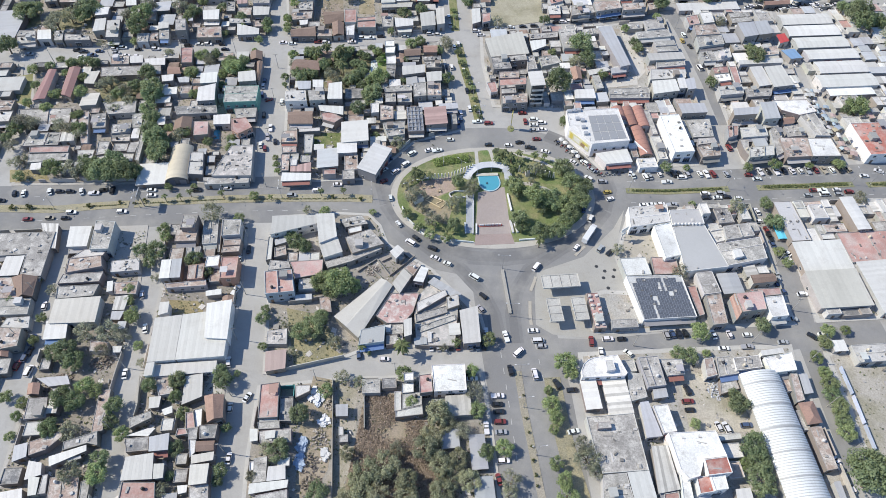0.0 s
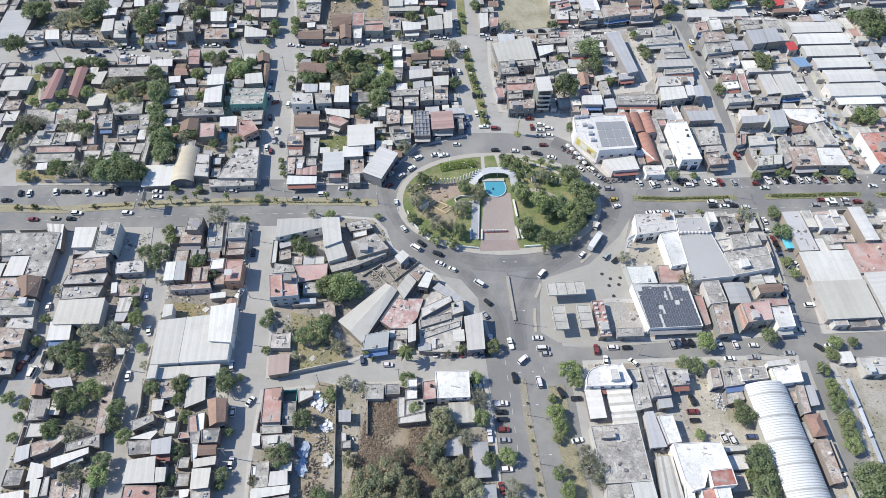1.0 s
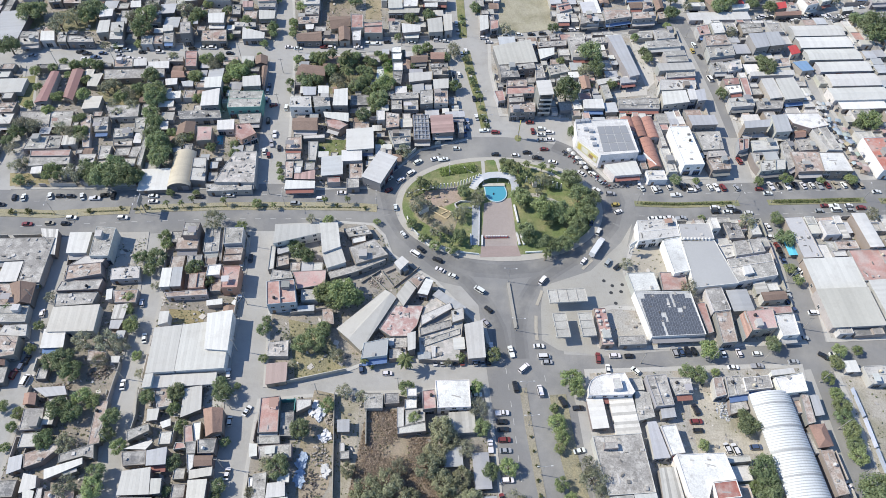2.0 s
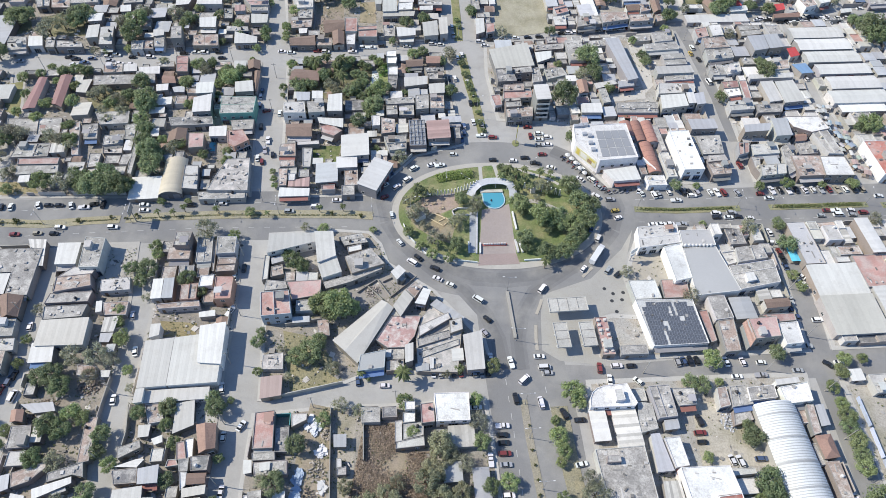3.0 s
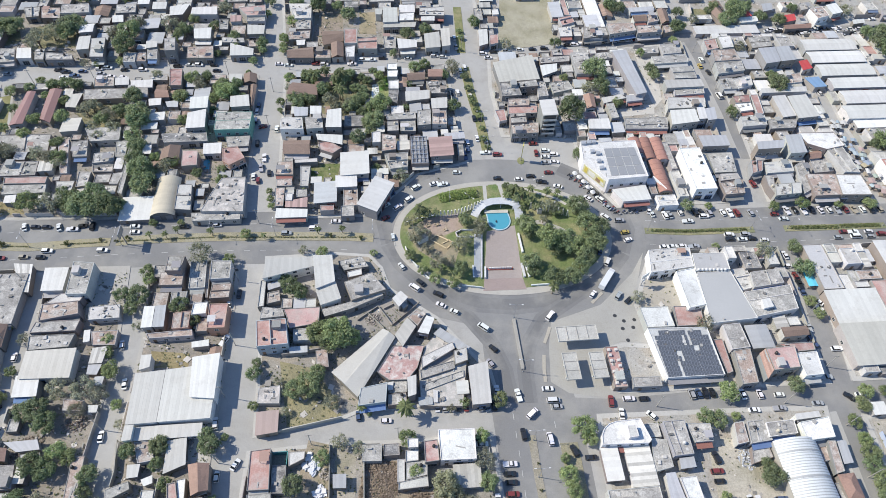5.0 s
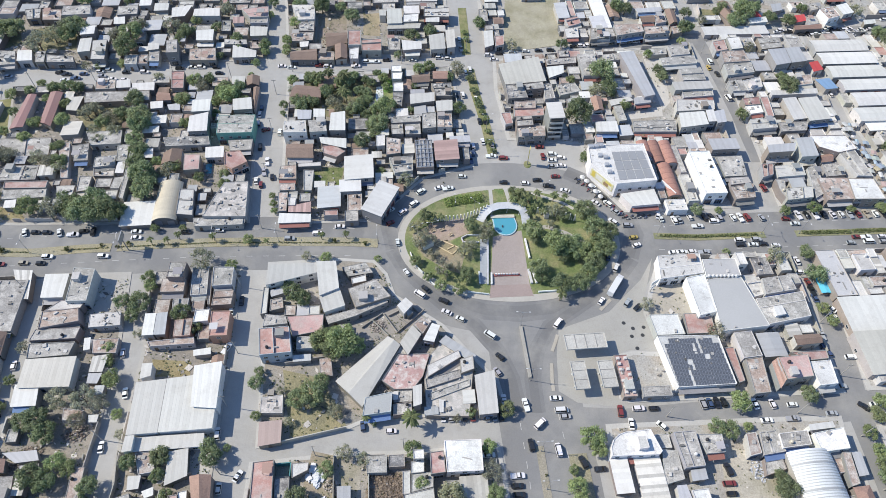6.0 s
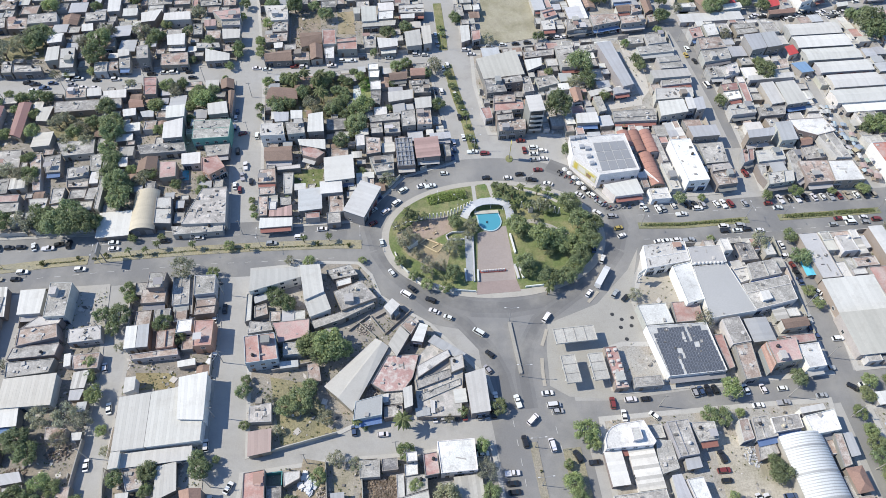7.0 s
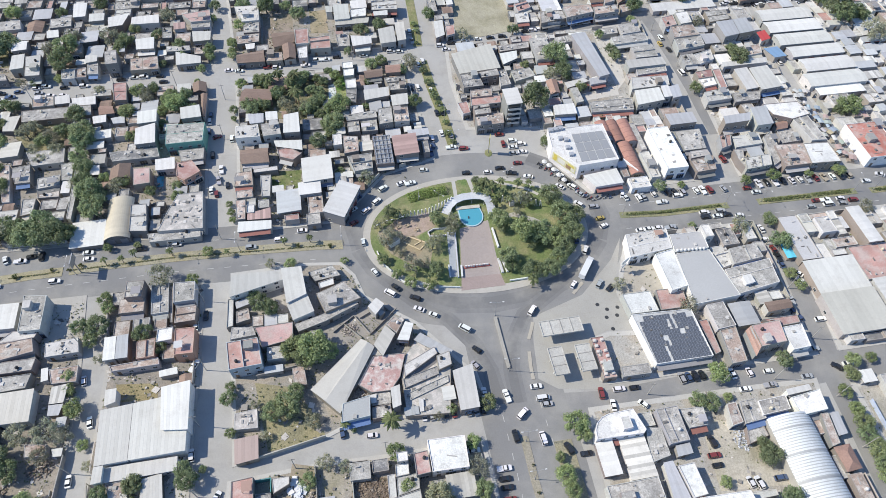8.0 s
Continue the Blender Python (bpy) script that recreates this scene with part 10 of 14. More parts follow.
corner_house([(-67.5, 257.1), (-62.1, 257.4), (-61.4, 251.9), (-66.6, 251.5)], [7] * 4, "W")
corner_house([(-68.8, 249.5), (-61.0, 250.8), (-59.4, 243.1), (-67.0, 241.9)], [6.6] * 4, "c", "", "apartment_building")
corner_house([(-59.1, 254.8), (-52.6, 256.4), (-51.0, 243.6), (-58.3, 243.1)], [7] * 4, "W")
corner_house([(-76.5, 235.8), (-64.8, 236.9), (-63.4, 228.1), (-75.3, 227.5)], [4.4] * 4, "t")
corner_house([(-62.6, 240.5), (-50.3, 240.5), (-49.6, 234.2), (-61.3, 236.8)], [5] * 4, "W")
corner_house([(-60.6, 235.2), (-55.9, 236.6), (-49.9, 232.5), (-53.3, 228.7), (-59.4, 230.9)], [4.8] * 5, "r")
corner_house([(-70.1, 225.6), (-60.2, 227.2), (-59.8, 224.8), (-69.8, 223.5)], [3] * 4, "w")
corner_house([(-77.1, 222.8), (-70.4, 223.9), (-69.0, 215.6), (-76.7, 215.2)], [4] * 4, "p")
corner_house([(-75.8, 212.7), (-69.2, 213.4), (-68.5, 209.4), (-75.0, 208.7)], [3.8] * 4, "p")
corner_house([(-67.0, 221.9), (-62.5, 222.1), (-61.7, 210.2), (-65.1, 210.0)], [3] * 4, "w")
corner_house([(-70.3, 204.5), (-67.2, 204.7), (-66.9, 200.5), (-69.8, 200.3)], [4.4] * 4, "N")
corner_house([(-75.3, 207.5), (-71.2, 207.8), (-70.1, 197.5), (-73.4, 197.3)], [4] * 4, "p")
corner_house([(-69.6, 200.1), (-60.7, 203.1), (-60.0, 197.4), (-69.3, 196.9)], [4] * 4, "S")
corner_house([(-72.8, 196.3), (-59.7, 196.6), (-59.3, 192.3), (-72.5, 191.0)], [3.8] * 4, "W")
corner_house([(-32.5, 242.3), (-25.9, 241.5), (-25.2, 232.7), (-31.5, 231.2)], [5] * 4, "p")
corner_house([(-30.2, 229.9), (-19.8, 231.6), (-19.2, 222.7), (-26.9, 220.8)], [4.6] * 4, "c")
corner_house([(-37.3, 243.6), (-33.2, 244.6), (-32.6, 237.4), (-36.4, 236.8)], [4.6] * 4, "N")
corner_house([(-79.6, 277.2), (-67.1, 276.2), (-66.0, 268.6), (-80.9, 268.5)], [4] * 4, "t")
corner_house([(-34.2, 293.7), (-29.1, 294.6), (-28.7, 289.5), (-33.9, 289.2)], [5] * 4, "N")
corner_house([(-33.6, 288.8), (-28.2, 289.6), (-28.4, 284.2), (-33.2, 283.9)], [4.6] * 4, "N")
corner_house([(-32.4, 280.8), (-27.4, 282.0), (-26.9, 275.1), (-31.9, 274.8)], [4.6] * 4, "N")
corner_house([(-31.9, 274.6), (-26.9, 275.0), (-27.0, 264.8), (-31.4, 267.9)], [4] * 4, "g")
corner_house([(-23.8, 288.2), (-14.6, 289.8), (-14.4, 283.9), (-22.8, 282.5)], [3.8] * 4, "t")
corner_house([(-13.3, 291.9), (-5.5, 292.4), (-5.6, 286.5), (-13.0, 286.0)], [4] * 4, "T2")
corner_house([(-13.7, 281.9), (-3.8, 283.0), (-3.0, 273.4), (-10.8, 272.9)], [4.4] * 4, "g")
corner_house([(-23.6, 272.6), (-11.7, 274.7), (-11.5, 268.3), (-22.9, 265.5)], [5] * 4, "W2")
corner_house([(-10.9, 268.4), (-2.9, 269.7), (-2.7, 262.2), (-10.1, 261.0)], [5] * 4, "W2")
corner_house([(-31.7, 255.6), (-17.9, 258.5), (-17.1, 253.7), (-30.9, 251.7)], [5] * 4, "c")
corner_house([(-17.0, 258.2), (-10.6, 259.4), (-9.9, 249.1), (-16.2, 247.9)], [6] * 4, "c")
corner_house([(-10.0, 259.1), (-3.2, 259.5), (-2.5, 250.0), (-9.4, 249.6)], [5.6] * 4, "p")
corner_house([(-30.9, 251.3), (-25.6, 252.0), (-24.8, 245.5), (-30.1, 244.8)], [4.6] * 4, "c")
corner_house([(-24.8, 252.8), (-17.6, 253.6), (-16.9, 246.2), (-24.1, 245.8)], [4] * 4, "c")
corner_house([(-86.4, 303.1), (-73.6, 306.4), (-72.0, 297.5), (-85.8, 296.5)], [3.8] * 4, "t")
corner_house([(-71.4, 320.3), (-59.7, 321.7), (-58.6, 312.7), (-68.9, 308.5)], [3.6] * 4, "t")
corner_house([(-72.8, 304.8), (-64.5, 304.9), (-63.6, 298.3), (-71.5, 297.8)], [3.6] * 4, "p")
corner_house([(-65.0, 310.8), (-58.5, 311.2), (-57.1, 299.7), (-63.1, 298.3)], [3.6] * 4, "t")
corner_house([(-59.3, 321.7), (-52.7, 322.2), (-51.3, 309.7), (-57.8, 309.3)], [5] * 4, "r")
corner_house([(-51.5, 314.3), (-41.2, 316.5), (-40.3, 306.2), (-50.3, 305.5)], [4.6] * 4, "r")
corner_house([(-57.1, 307.3), (-52.2, 309.1), (-51.5, 299.5), (-55.8, 299.2)], [4] * 4, "N")
corner_house([(-83.5, 312.2), (-78.8, 313.0), (-78.5, 308.6), (-82.5, 307.8)], [3.4] * 4, "W")
corner_house([(-92.4, 342.7), (-79.9, 343.6), (-78.2, 330.2), (-86.9, 329.1)], [5] * 4, "w")
corner_house([(-86.9, 329.5), (-78.4, 330.7), (-77.3, 321.4), (-85.1, 320.8)], [4] * 4, "c")
corner_house([(-89.2, 319.1), (-77.3, 320.9), (-76.8, 313.9), (-87.4, 312.1)], [3.6] * 4, "p")
corner_house([(-40.4, 342.8), (-32.5, 343.4), (-31.0, 330.0), (-39.2, 328.9)], [5] * 4, "W2")
corner_house([(-44.7, 342.0), (-40.7, 342.3), (-40.5, 336.8), (-43.9, 336.6)], [4.6] * 4, "W2")
corner_house([(-38.7, 329.9), (-21.2, 332.2), (-21.6, 327.5), (-39.0, 325.7)], [4] * 4, "F")
corner_house([(-31.2, 338.0), (-22.8, 339.7), (-22.7, 332.2), (-30.7, 331.1)], [5] * 4, "N")
corner_house([(-20.2, 344.3), (-6.4, 346.4), (-6.1, 337.7), (-19.9, 337.2)], [5] * 4, "w")
corner_house([(-18.9, 336.3), (-11.4, 337.4), (-11.3, 333.1), (-18.7, 332.6)], [4.6] * 4, "W")
corner_house([(-30.5, 315.2), (-20.0, 314.4), (-19.6, 308.5), (-29.3, 306.4)], [5] * 4, "W")
corner_house([(-28.6, 308.3), (-20.6, 309.3), (-20.4, 305.4), (-28.0, 304.4)], [3] * 4, "W")
corner_house([(-16.6, 320.2), (-8.5, 322.8), (-7.2, 309.4), (-15.1, 307.9)], [5] * 4, "W2")
corner_house([(-7.9, 325.4), (-3.1, 326.3), (-2.1, 311.2), (-6.6, 309.9)], [5] * 4, "F")
corner_house([(-38.7, 321.5), (-31.7, 322.0), (-30.8, 309.6), (-36.7, 309.2)], [3] * 4, "c")
corner_house([(-221.8, 294.0), (-215.0, 295.0), (-211.7, 286.8), (-218.9, 285.9)], [4.6] * 4, "W")
corner_house([(-212.7, 294.2), (-207.9, 294.5), (-205.4, 285.9), (-209.8, 285.6)], [4.6] * 4, "c")
corner_house([(-207.0, 292.3), (-193.6, 291.8), (-191.4, 287.4), (-204.9, 286.4)], [4.2] * 4, "c")
corner_house([(-233.6, 294.0), (-223.4, 294.3), (-219.4, 284.4), (-228.4, 282.4)], [4] * 4, "c")
corner_house([(-196.7, 314.3), (-189.7, 315.4), (-188.1, 308.4), (-194.9, 307.0)], [6] * 4, "W")
corner_house([(-194.3, 305.0), (-188.7, 306.4), (-186.0, 295.5), (-192.1, 294.1)], [5] * 4, "W")
corner_house([(-186.7, 302.7), (-179.9, 304.1), (-175.9, 288.3), (-182.6, 287.8)], [6] * 4, "w")
corner_house([(-214.6, 333.9), (-200.8, 336.1), (-198.0, 328.2), (-212.5, 326.0)], [4] * 4, "c")
corner_house([(-233.5, 329.8), (-225.6, 331.5), (-222.7, 322.7), (-229.0, 321.1)], [4] * 4, "c")
corner_house([(-224.6, 330.5), (-214.5, 331.2), (-211.2, 321.9), (-220.9, 321.2)], [4] * 4, "p")
corner_house([(-184.5, 326.0), (-179.0, 327.0), (-177.0, 320.8), (-182.7, 319.9)], [4] * 4, "W")
corner_house([(-185.7, 336.1), (-175.4, 338.0), (-173.5, 330.0), (-183.7, 328.2)], [4] * 4, "c")
corner_house([(-166.2, 338.7), (-158.6, 339.3), (-157.4, 332.9), (-164.8, 331.8)], [5] * 4, "W")
corner_house([(-155.9, 335.1), (-145.7, 338.6), (-147.2, 328.3), (-153.8, 326.8)], [5] * 4, "W")
corner_house([(-143.8, 335.0), (-130.6, 337.1), (-128.9, 329.7), (-143.0, 328.6)], [5] * 4, "W")
corner_house([(-137.3, 314.6), (-128.4, 316.3), (-126.7, 306.9), (-135.1, 306.3)], [6] * 4, "W")
corner_house([(-135.2, 306.7), (-126.8, 307.3), (-126.4, 304.4), (-134.5, 303.8)], [4] * 4, "W")
corner_house([(-137.7, 301.7), (-125.0, 303.5), (-122.6, 293.7), (-135.9, 292.8)], [4] * 4, "p")
corner_house([(-148.7, 302.5), (-143.5, 303.8), (-140.7, 293.5), (-146.1, 292.7)], [8] * 4, "c", "", "apartment_building")
corner_house([(-159.3, 303.6), (-153.6, 304.0), (-152.5, 299.3), (-157.6, 297.9)], [5] * 4, "W2")
corner_house([(-157.6, 298.9), (-152.5, 299.2), (-150.4, 290.9), (-155.4, 290.6)], [4] * 4, "c")
corner_house([(-168.5, 294.8), (-162.3, 295.2), (-160.6, 287.9), (-166.5, 287.5)], [4] * 4, "c")
corner_house([(-162.3, 295.8), (-157.7, 296.6), (-155.7, 289.2), (-160.5, 288.9)], [3.6] * 4, "p")
corner_house([(-121.9, 329.7), (-116.0, 330.7), (-115.0, 325.0), (-120.6, 324.0)], [4.6] * 4, "S")
corner_house([(-118.8, 336.9), (-104.9, 340.6), (-103.0, 331.0), (-112.9, 329.8)], [5] * 4, "pp")
corner_house([(-113.2, 330.2), (-103.6, 331.5), (-103.0, 326.8), (-112.1, 326.1)], [4] * 4, "c")
corner_house([(-110.9, 321.6), (-101.5, 321.7), (-100.7, 314.2), (-109.1, 313.1)], [5] * 4, "W2")
corner_house([(-116.8, 306.5), (-103.9, 302.6), (-103.1, 297.4), (-114.8, 296.1)], [4] * 4, "W")
corner_house([(-122.3, 311.1), (-110.8, 311.4), (-109.6, 307.5), (-121.3, 306.7)], [4] * 4, "c")
corner_house([(-127.3, 327.1), (-122.5, 327.4), (-120.7, 318.2), (-125.4, 317.9)], [4] * 4, "c")
corner_house([(-170.8, 313.6), (-163.9, 314.6), (-162.2, 307.3), (-169.0, 306.3)], [4] * 4, "p")
corner_house([(-145.3, 314.4), (-143.1, 315.1), (-141.7, 307.7), (-144.3, 307.5)], [4] * 4, "m")
corner_house([(19.8, 298.3), (40.5, 305.9), (43.4, 286.6), (22.9, 282.6)], [5] * 4, "F")
corner_house([(44.3, 299.0), (53.3, 301.0), (52.9, 294.9), (45.2, 290.3)], [4] * 4, "W")
corner_house([(44.3, 306.0), (60.7, 309.0), (60.2, 304.2), (44.9, 301.2)], [3.4] * 4, "c")
corner_house([(61.0, 309.3), (69.5, 310.3), (72.0, 293.1), (62.6, 292.0)], [5] * 4, "c")
corner_house([(67.2, 297.7), (70.9, 298.9), (70.1, 292.4), (66.9, 292.2)], [5.4] * 4, "W")
corner_house([(74.5, 311.6), (83.8, 313.7), (84.3, 308.4), (75.1, 306.3)], [3.6] * 4, "c")
corner_house([(22.8, 280.9), (31.4, 282.8), (33.5, 272.5), (23.9, 271.1)], [6] * 4, "g")
corner_house([(31.9, 282.4), (41.2, 284.8), (42.0, 280.0), (32.9, 278.1)], [6] * 4, "c")
corner_house([(41.8, 283.9), (45.6, 285.4), (46.9, 274.2), (42.0, 273.0)], [5] * 4, "c")
corner_house([(48.6, 286.4), (58.1, 288.8), (60.4, 282.7), (50.0, 278.5)], [3] * 4, "c")
corner_house([(26.7, 269.1), (37.0, 270.6), (36.7, 265.2), (26.5, 264.1)], [6] * 4, "p")
corner_house([(26.6, 264.4), (40.7, 266.2), (40.4, 260.8), (26.4, 259.1)], [5.4] * 4, "r")
corner_house([(20.3, 262.8), (24.8, 263.9), (25.9, 256.3), (22.4, 255.2)], [4] * 4, "D")
corner_house([(27.0, 257.4), (34.4, 259.1), (34.9, 252.7), (27.4, 251.5)], [6.6] * 4, "c")
corner_house([(27.5, 252.0), (40.5, 254.0), (40.3, 247.0), (27.8, 245.5)], [5.4] * 4, "p")
corner_house([(64.5, 258.3), (74.7, 259.3), (74.9, 252.2), (64.3, 251.6)], [5] * 4, "W")
corner_house([(73.1, 275.3), (83.7, 278.6), (85.6, 276.1), (74.0, 271.2)], [4] * 4, "W2")
corner_house([(87.4, 278.8), (94.5, 280.2), (93.6, 274.9), (86.7, 274.1)], [4] * 4, "W")
corner_house([(64.2, 276.9), (69.7, 277.7), (69.9, 268.0), (65.1, 266.8)], [4] * 4, "T2")
corner_house([(75.1, 271.2), (78.8, 271.9), (80.2, 261.6), (76.5, 260.6)], [4] * 4, "c")
corner_house([(82.7, 260.5), (103.4, 262.6), (102.5, 254.5), (82.2, 253.3)], [4.4] * 4, "c")
corner_house([(106.4, 289.9), (125.8, 292.1), (126.6, 286.3), (107.1, 283.7)], [5] * 4, "W2")
corner_house([(111.0, 284.7), (126.4, 286.6), (126.0, 282.2), (110.6, 279.5)], [4] * 4, "c")
corner_house([(106.4, 276.7), (124.6, 277.4), (123.7, 270.6), (104.8, 268.1)], [5] * 4, "w")
corner_house([(104.7, 265.3), (117.2, 267.3), (117.6, 258.4), (103.9, 255.2)], [6.4] * 4, "W")
corner_house([(118.2, 268.2), (122.0, 268.8), (121.9, 260.6), (117.9, 260.0)], [6.4] * 4, "W")
corner_house([(122.0, 267.6), (127.1, 269.2), (126.5, 260.5), (121.9, 259.4)], [6.4] * 4, "m")
corner_house([(142.7, 328.4), (149.9, 330.0), (149.6, 319.8), (143.1, 318.3)], [5.4] * 4, "N")
corner_house([(137.2, 317.0), (149.5, 318.8), (150.9, 309.6), (136.5, 307.2)], [5] * 4, "p")
corner_house([(136.7, 307.1), (151.5, 310.0), (151.1, 301.4), (136.6, 297.7)], [4.4] * 4, "c")
corner_house([(160.4, 331.2), (172.8, 332.6), (172.3, 324.3), (160.4, 321.5)], [4] * 4, "c")
corner_house([(160.6, 316.5), (170.2, 318.1), (170.0, 306.0), (161.6, 303.5)], [7.6] * 4, "m")
corner_house([(170.4, 318.2), (178.0, 319.7), (178.7, 308.0), (170.2, 306.0)], [7.6] * 4, "m")
corner_house([(182.8, 312.2), (187.9, 314.0), (188.7, 306.9), (182.9, 304.6)], [3.6] * 4, "X")
corner_house([(181.5, 298.4), (189.4, 299.9), (191.4, 292.2), (184.8, 290.9)], [3.6] * 4, "b")
corner_house([(135.9, 294.0), (143.0, 295.4), (143.8, 286.9), (136.7, 286.0)], [4] * 4, "c")
corner_house([(143.4, 294.5), (153.2, 298.4), (152.6, 290.6), (144.4, 286.9)], [4] * 4, "w")
corner_house([(139.5, 280.4), (148.3, 282.3), (147.7, 276.6), (139.7, 275.2)], [4.4] * 4, "D")
corner_house([(139.8, 275.3), (147.8, 276.7), (147.8, 271.2), (141.2, 269.5)], [4] * 4, "N")
corner_house([(149.0, 282.4), (153.0, 283.0), (152.3, 268.9), (149.0, 267.1)], [4] * 4, "r")
corner_house([(155.3, 287.1), (179.6, 290.5), (178.9, 286.4), (155.2, 283.6)], [4.4] * 4, "W2")
corner_house([(158.8, 280.4), (165.8, 281.7), (167.2, 266.6), (160.0, 264.9)], [5.4] * 4, "W")
corner_house([(166.2, 280.2), (176.2, 282.1), (177.9, 266.2), (166.9, 263.9)], [6] * 4, "W2")
corner_house([(139.0, 264.5), (151.5, 266.5), (151.0, 259.6), (138.9, 257.6)], [5] * 4, "w")
corner_house([(153.0, 264.0), (167.3, 265.3), (164.8, 259.1), (152.3, 257.5)], [4.4] * 4, "c")
corner_house([(169.7, 299.7), (180.6, 302.3), (179.4, 294.8), (169.3, 292.4)], [3.8] * 4, "p")
corner_house([(114.3, 247.7), (127.6, 248.9), (128.1, 242.1), (115.2, 240.6)], [7] * 4, "m")
corner_house([(117.5, 239.4), (129.5, 240.8), (128.9, 228.4), (118.7, 227.2)], [4] * 4, "c")
corner_house([(120.7, 226.2), (128.7, 227.3), (129.4, 223.9), (120.0, 222.0)], [4.4] * 4, "U")
corner_house([(118.9, 220.3), (129.7, 223.0), (128.8, 214.8), (120.0, 213.3)], [5] * 4, "p")
corner_house([(140.4, 244.1), (154.0, 246.4), (151.9, 241.0), (139.8, 239.2)], [8] * 4, "m")
corner_house([(155.7, 250.6), (163.6, 251.8), (163.0, 239.7), (155.0, 238.5)], [7] * 4, "m")
corner_house([(162.7, 253.2), (180.5, 254.7), (183.1, 246.0), (173.3, 242.8), (165.3, 246.1)], [6.4] * 5, "N")
corner_house([(165.7, 242.9), (171.8, 244.4), (170.8, 239.5), (165.1, 238.4)], [4] * 4, "T2")
corner_house([(173.8, 242.8), (181.6, 245.6), (184.2, 229.3), (177.3, 229.2)], [6] * 4, "c")
corner_house([(165.9, 238.4), (173.7, 240.3), (174.7, 232.3), (165.8, 230.8)], [3] * 4, "c")
corner_house([(159.7, 227.8), (172.9, 228.5), (171.7, 216.1), (159.9, 214.8)], [5] * 4, "p")
corner_house([(172.7, 227.8), (184.3, 228.4), (185.5, 216.5), (171.6, 215.7)], [5.4] * 4, "N")
corner_house([(136.6, 235.1), (141.9, 235.4), (140.2, 228.8), (135.2, 226.8)], [5] * 4, "r")
corner_house([(143.0, 235.0), (155.9, 236.8), (155.5, 230.3), (142.7, 228.2)], [4] * 4, "w")
corner_house([(143.2, 220.3), (155.3, 222.3), (153.8, 215.8), (141.8, 213.5)], [5.4] * 4, "w")
corner_house([(157.3, 234.3), (162.3, 237.9), (161.5, 220.5), (156.0, 216.8)], [4] * 4, "c")
corner_house([(140.6, 226.6), (144.8, 226.1), (142.3, 215.4), (140.8, 220.0)], [4.4] * 4, "c")
corner_house([(-9.7, 126.2), (-7.9, 135.1), (-4.3, 140.0), (6.2, 132.4), (7.3, 129.1), (6.2, 112.7), (-8.1, 112.2)], [2.6] * 7, "U")
corner_house([(-18.6, 138.2), (-16.1, 134.6), (-19.3, 135.0), (-23.8, 125.1), (-26.3, 122.5), (-28.9, 116.1), (-29.7, 115.6)], [2.8] * 7, "c")
corner_house([(-14.6, 146.9), (-11.6, 150.1), (-8.7, 147.6), (-11.0, 143.1)], [3.2] * 4, "p")
corner_house([(-3.9, 140.3), (-1.7, 142.3), (1.1, 139.7), (-1.1, 137.2)], [3] * 4, "m")
corner_house([(-19.9, 120.6), (-13.6, 121.8), (-13.3, 117.2), (-19.6, 116.5)], [2.6] * 4, "c")
corner_house([(100.0, 319.2), (109.5, 320.8), (109.1, 315.3), (100.0, 313.7)], [3] * 4, "c")
corner_house([(110.1, 321.0), (120.7, 323.3), (120.9, 314.8), (110.8, 312.6)], [4] * 4, "c")
corner_house([(104.0, 310.2), (122.9, 313.9), (123.0, 307.2), (104.5, 304.0)], [4] * 4, "c")
corner_house([(111.8, 300.3), (123.5, 302.5), (124.2, 292.9), (112.6, 291.6)], [5] * 4, "c")
corner_house([(134.7, 325.7), (141.8, 328.3), (141.7, 319.6), (135.0, 317.2)], [4.4] * 4, "r")
corner_house([(70.3, 332.7), (82.2, 333.0), (83.2, 326.3), (69.2, 322.2)], [5] * 4, "c")
corner_house([(82.9, 335.2), (97.8, 336.9), (98.7, 330.1), (83.5, 325.4)], [6] * 4, "p")
corner_house([(99.3, 334.3), (112.8, 336.4), (112.4, 330.0), (98.9, 327.5)], [6] * 4, "p")
corner_house([(99.3, 347.0), (107.2, 348.7), (107.1, 342.2), (99.7, 341.1)], [4] * 4, "t")
corner_house([(107.6, 348.0), (113.2, 350.6), (113.4, 342.4), (107.2, 339.8)], [4.5] * 4, "p")
corner_house([(114.3, 354.3), (119.5, 354.1), (119.7, 343.1), (114.7, 340.0)], [4] * 4, "t")
corner_house([(97.7, 354.2), (112.8, 357.0), (112.7, 352.5), (98.8, 350.3)], [4] * 4, "m")
corner_house([(115.7, 340.0), (121.7, 341.5), (121.5, 335.6), (115.1, 333.0)], [3] * 4, "p")
corner_house([(145.4, 354.2), (151.4, 360.3), (154.3, 347.6), (149.9, 344.0)], [3.4] * 4, "t")
corner_house([(159.9, 349.3), (170.9, 351.8), (170.6, 346.8), (160.0, 344.4)], [4] * 4, "W")
corner_house([(187.3, 355.1), (194.5, 357.3), (194.0, 351.1), (186.7, 348.4)], [3] * 4, "X")
corner_house([(193.7, 352.0), (200.2, 355.3), (199.6, 348.1), (193.1, 346.0)], [3.5] * 4, "c")
corner_house([(185.2, 345.6), (200.9, 348.4), (200.1, 344.0), (184.7, 341.8)], [3] * 4, "T2")
corner_house([(200.7, 356.1), (209.3, 359.5), (210.6, 350.7), (203.1, 347.4)], [7] * 4, "p", "white")
corner_house([(212.8, 362.5), (219.7, 365.4), (220.9, 356.3), (214.1, 353.6)], [6] * 4, "W")
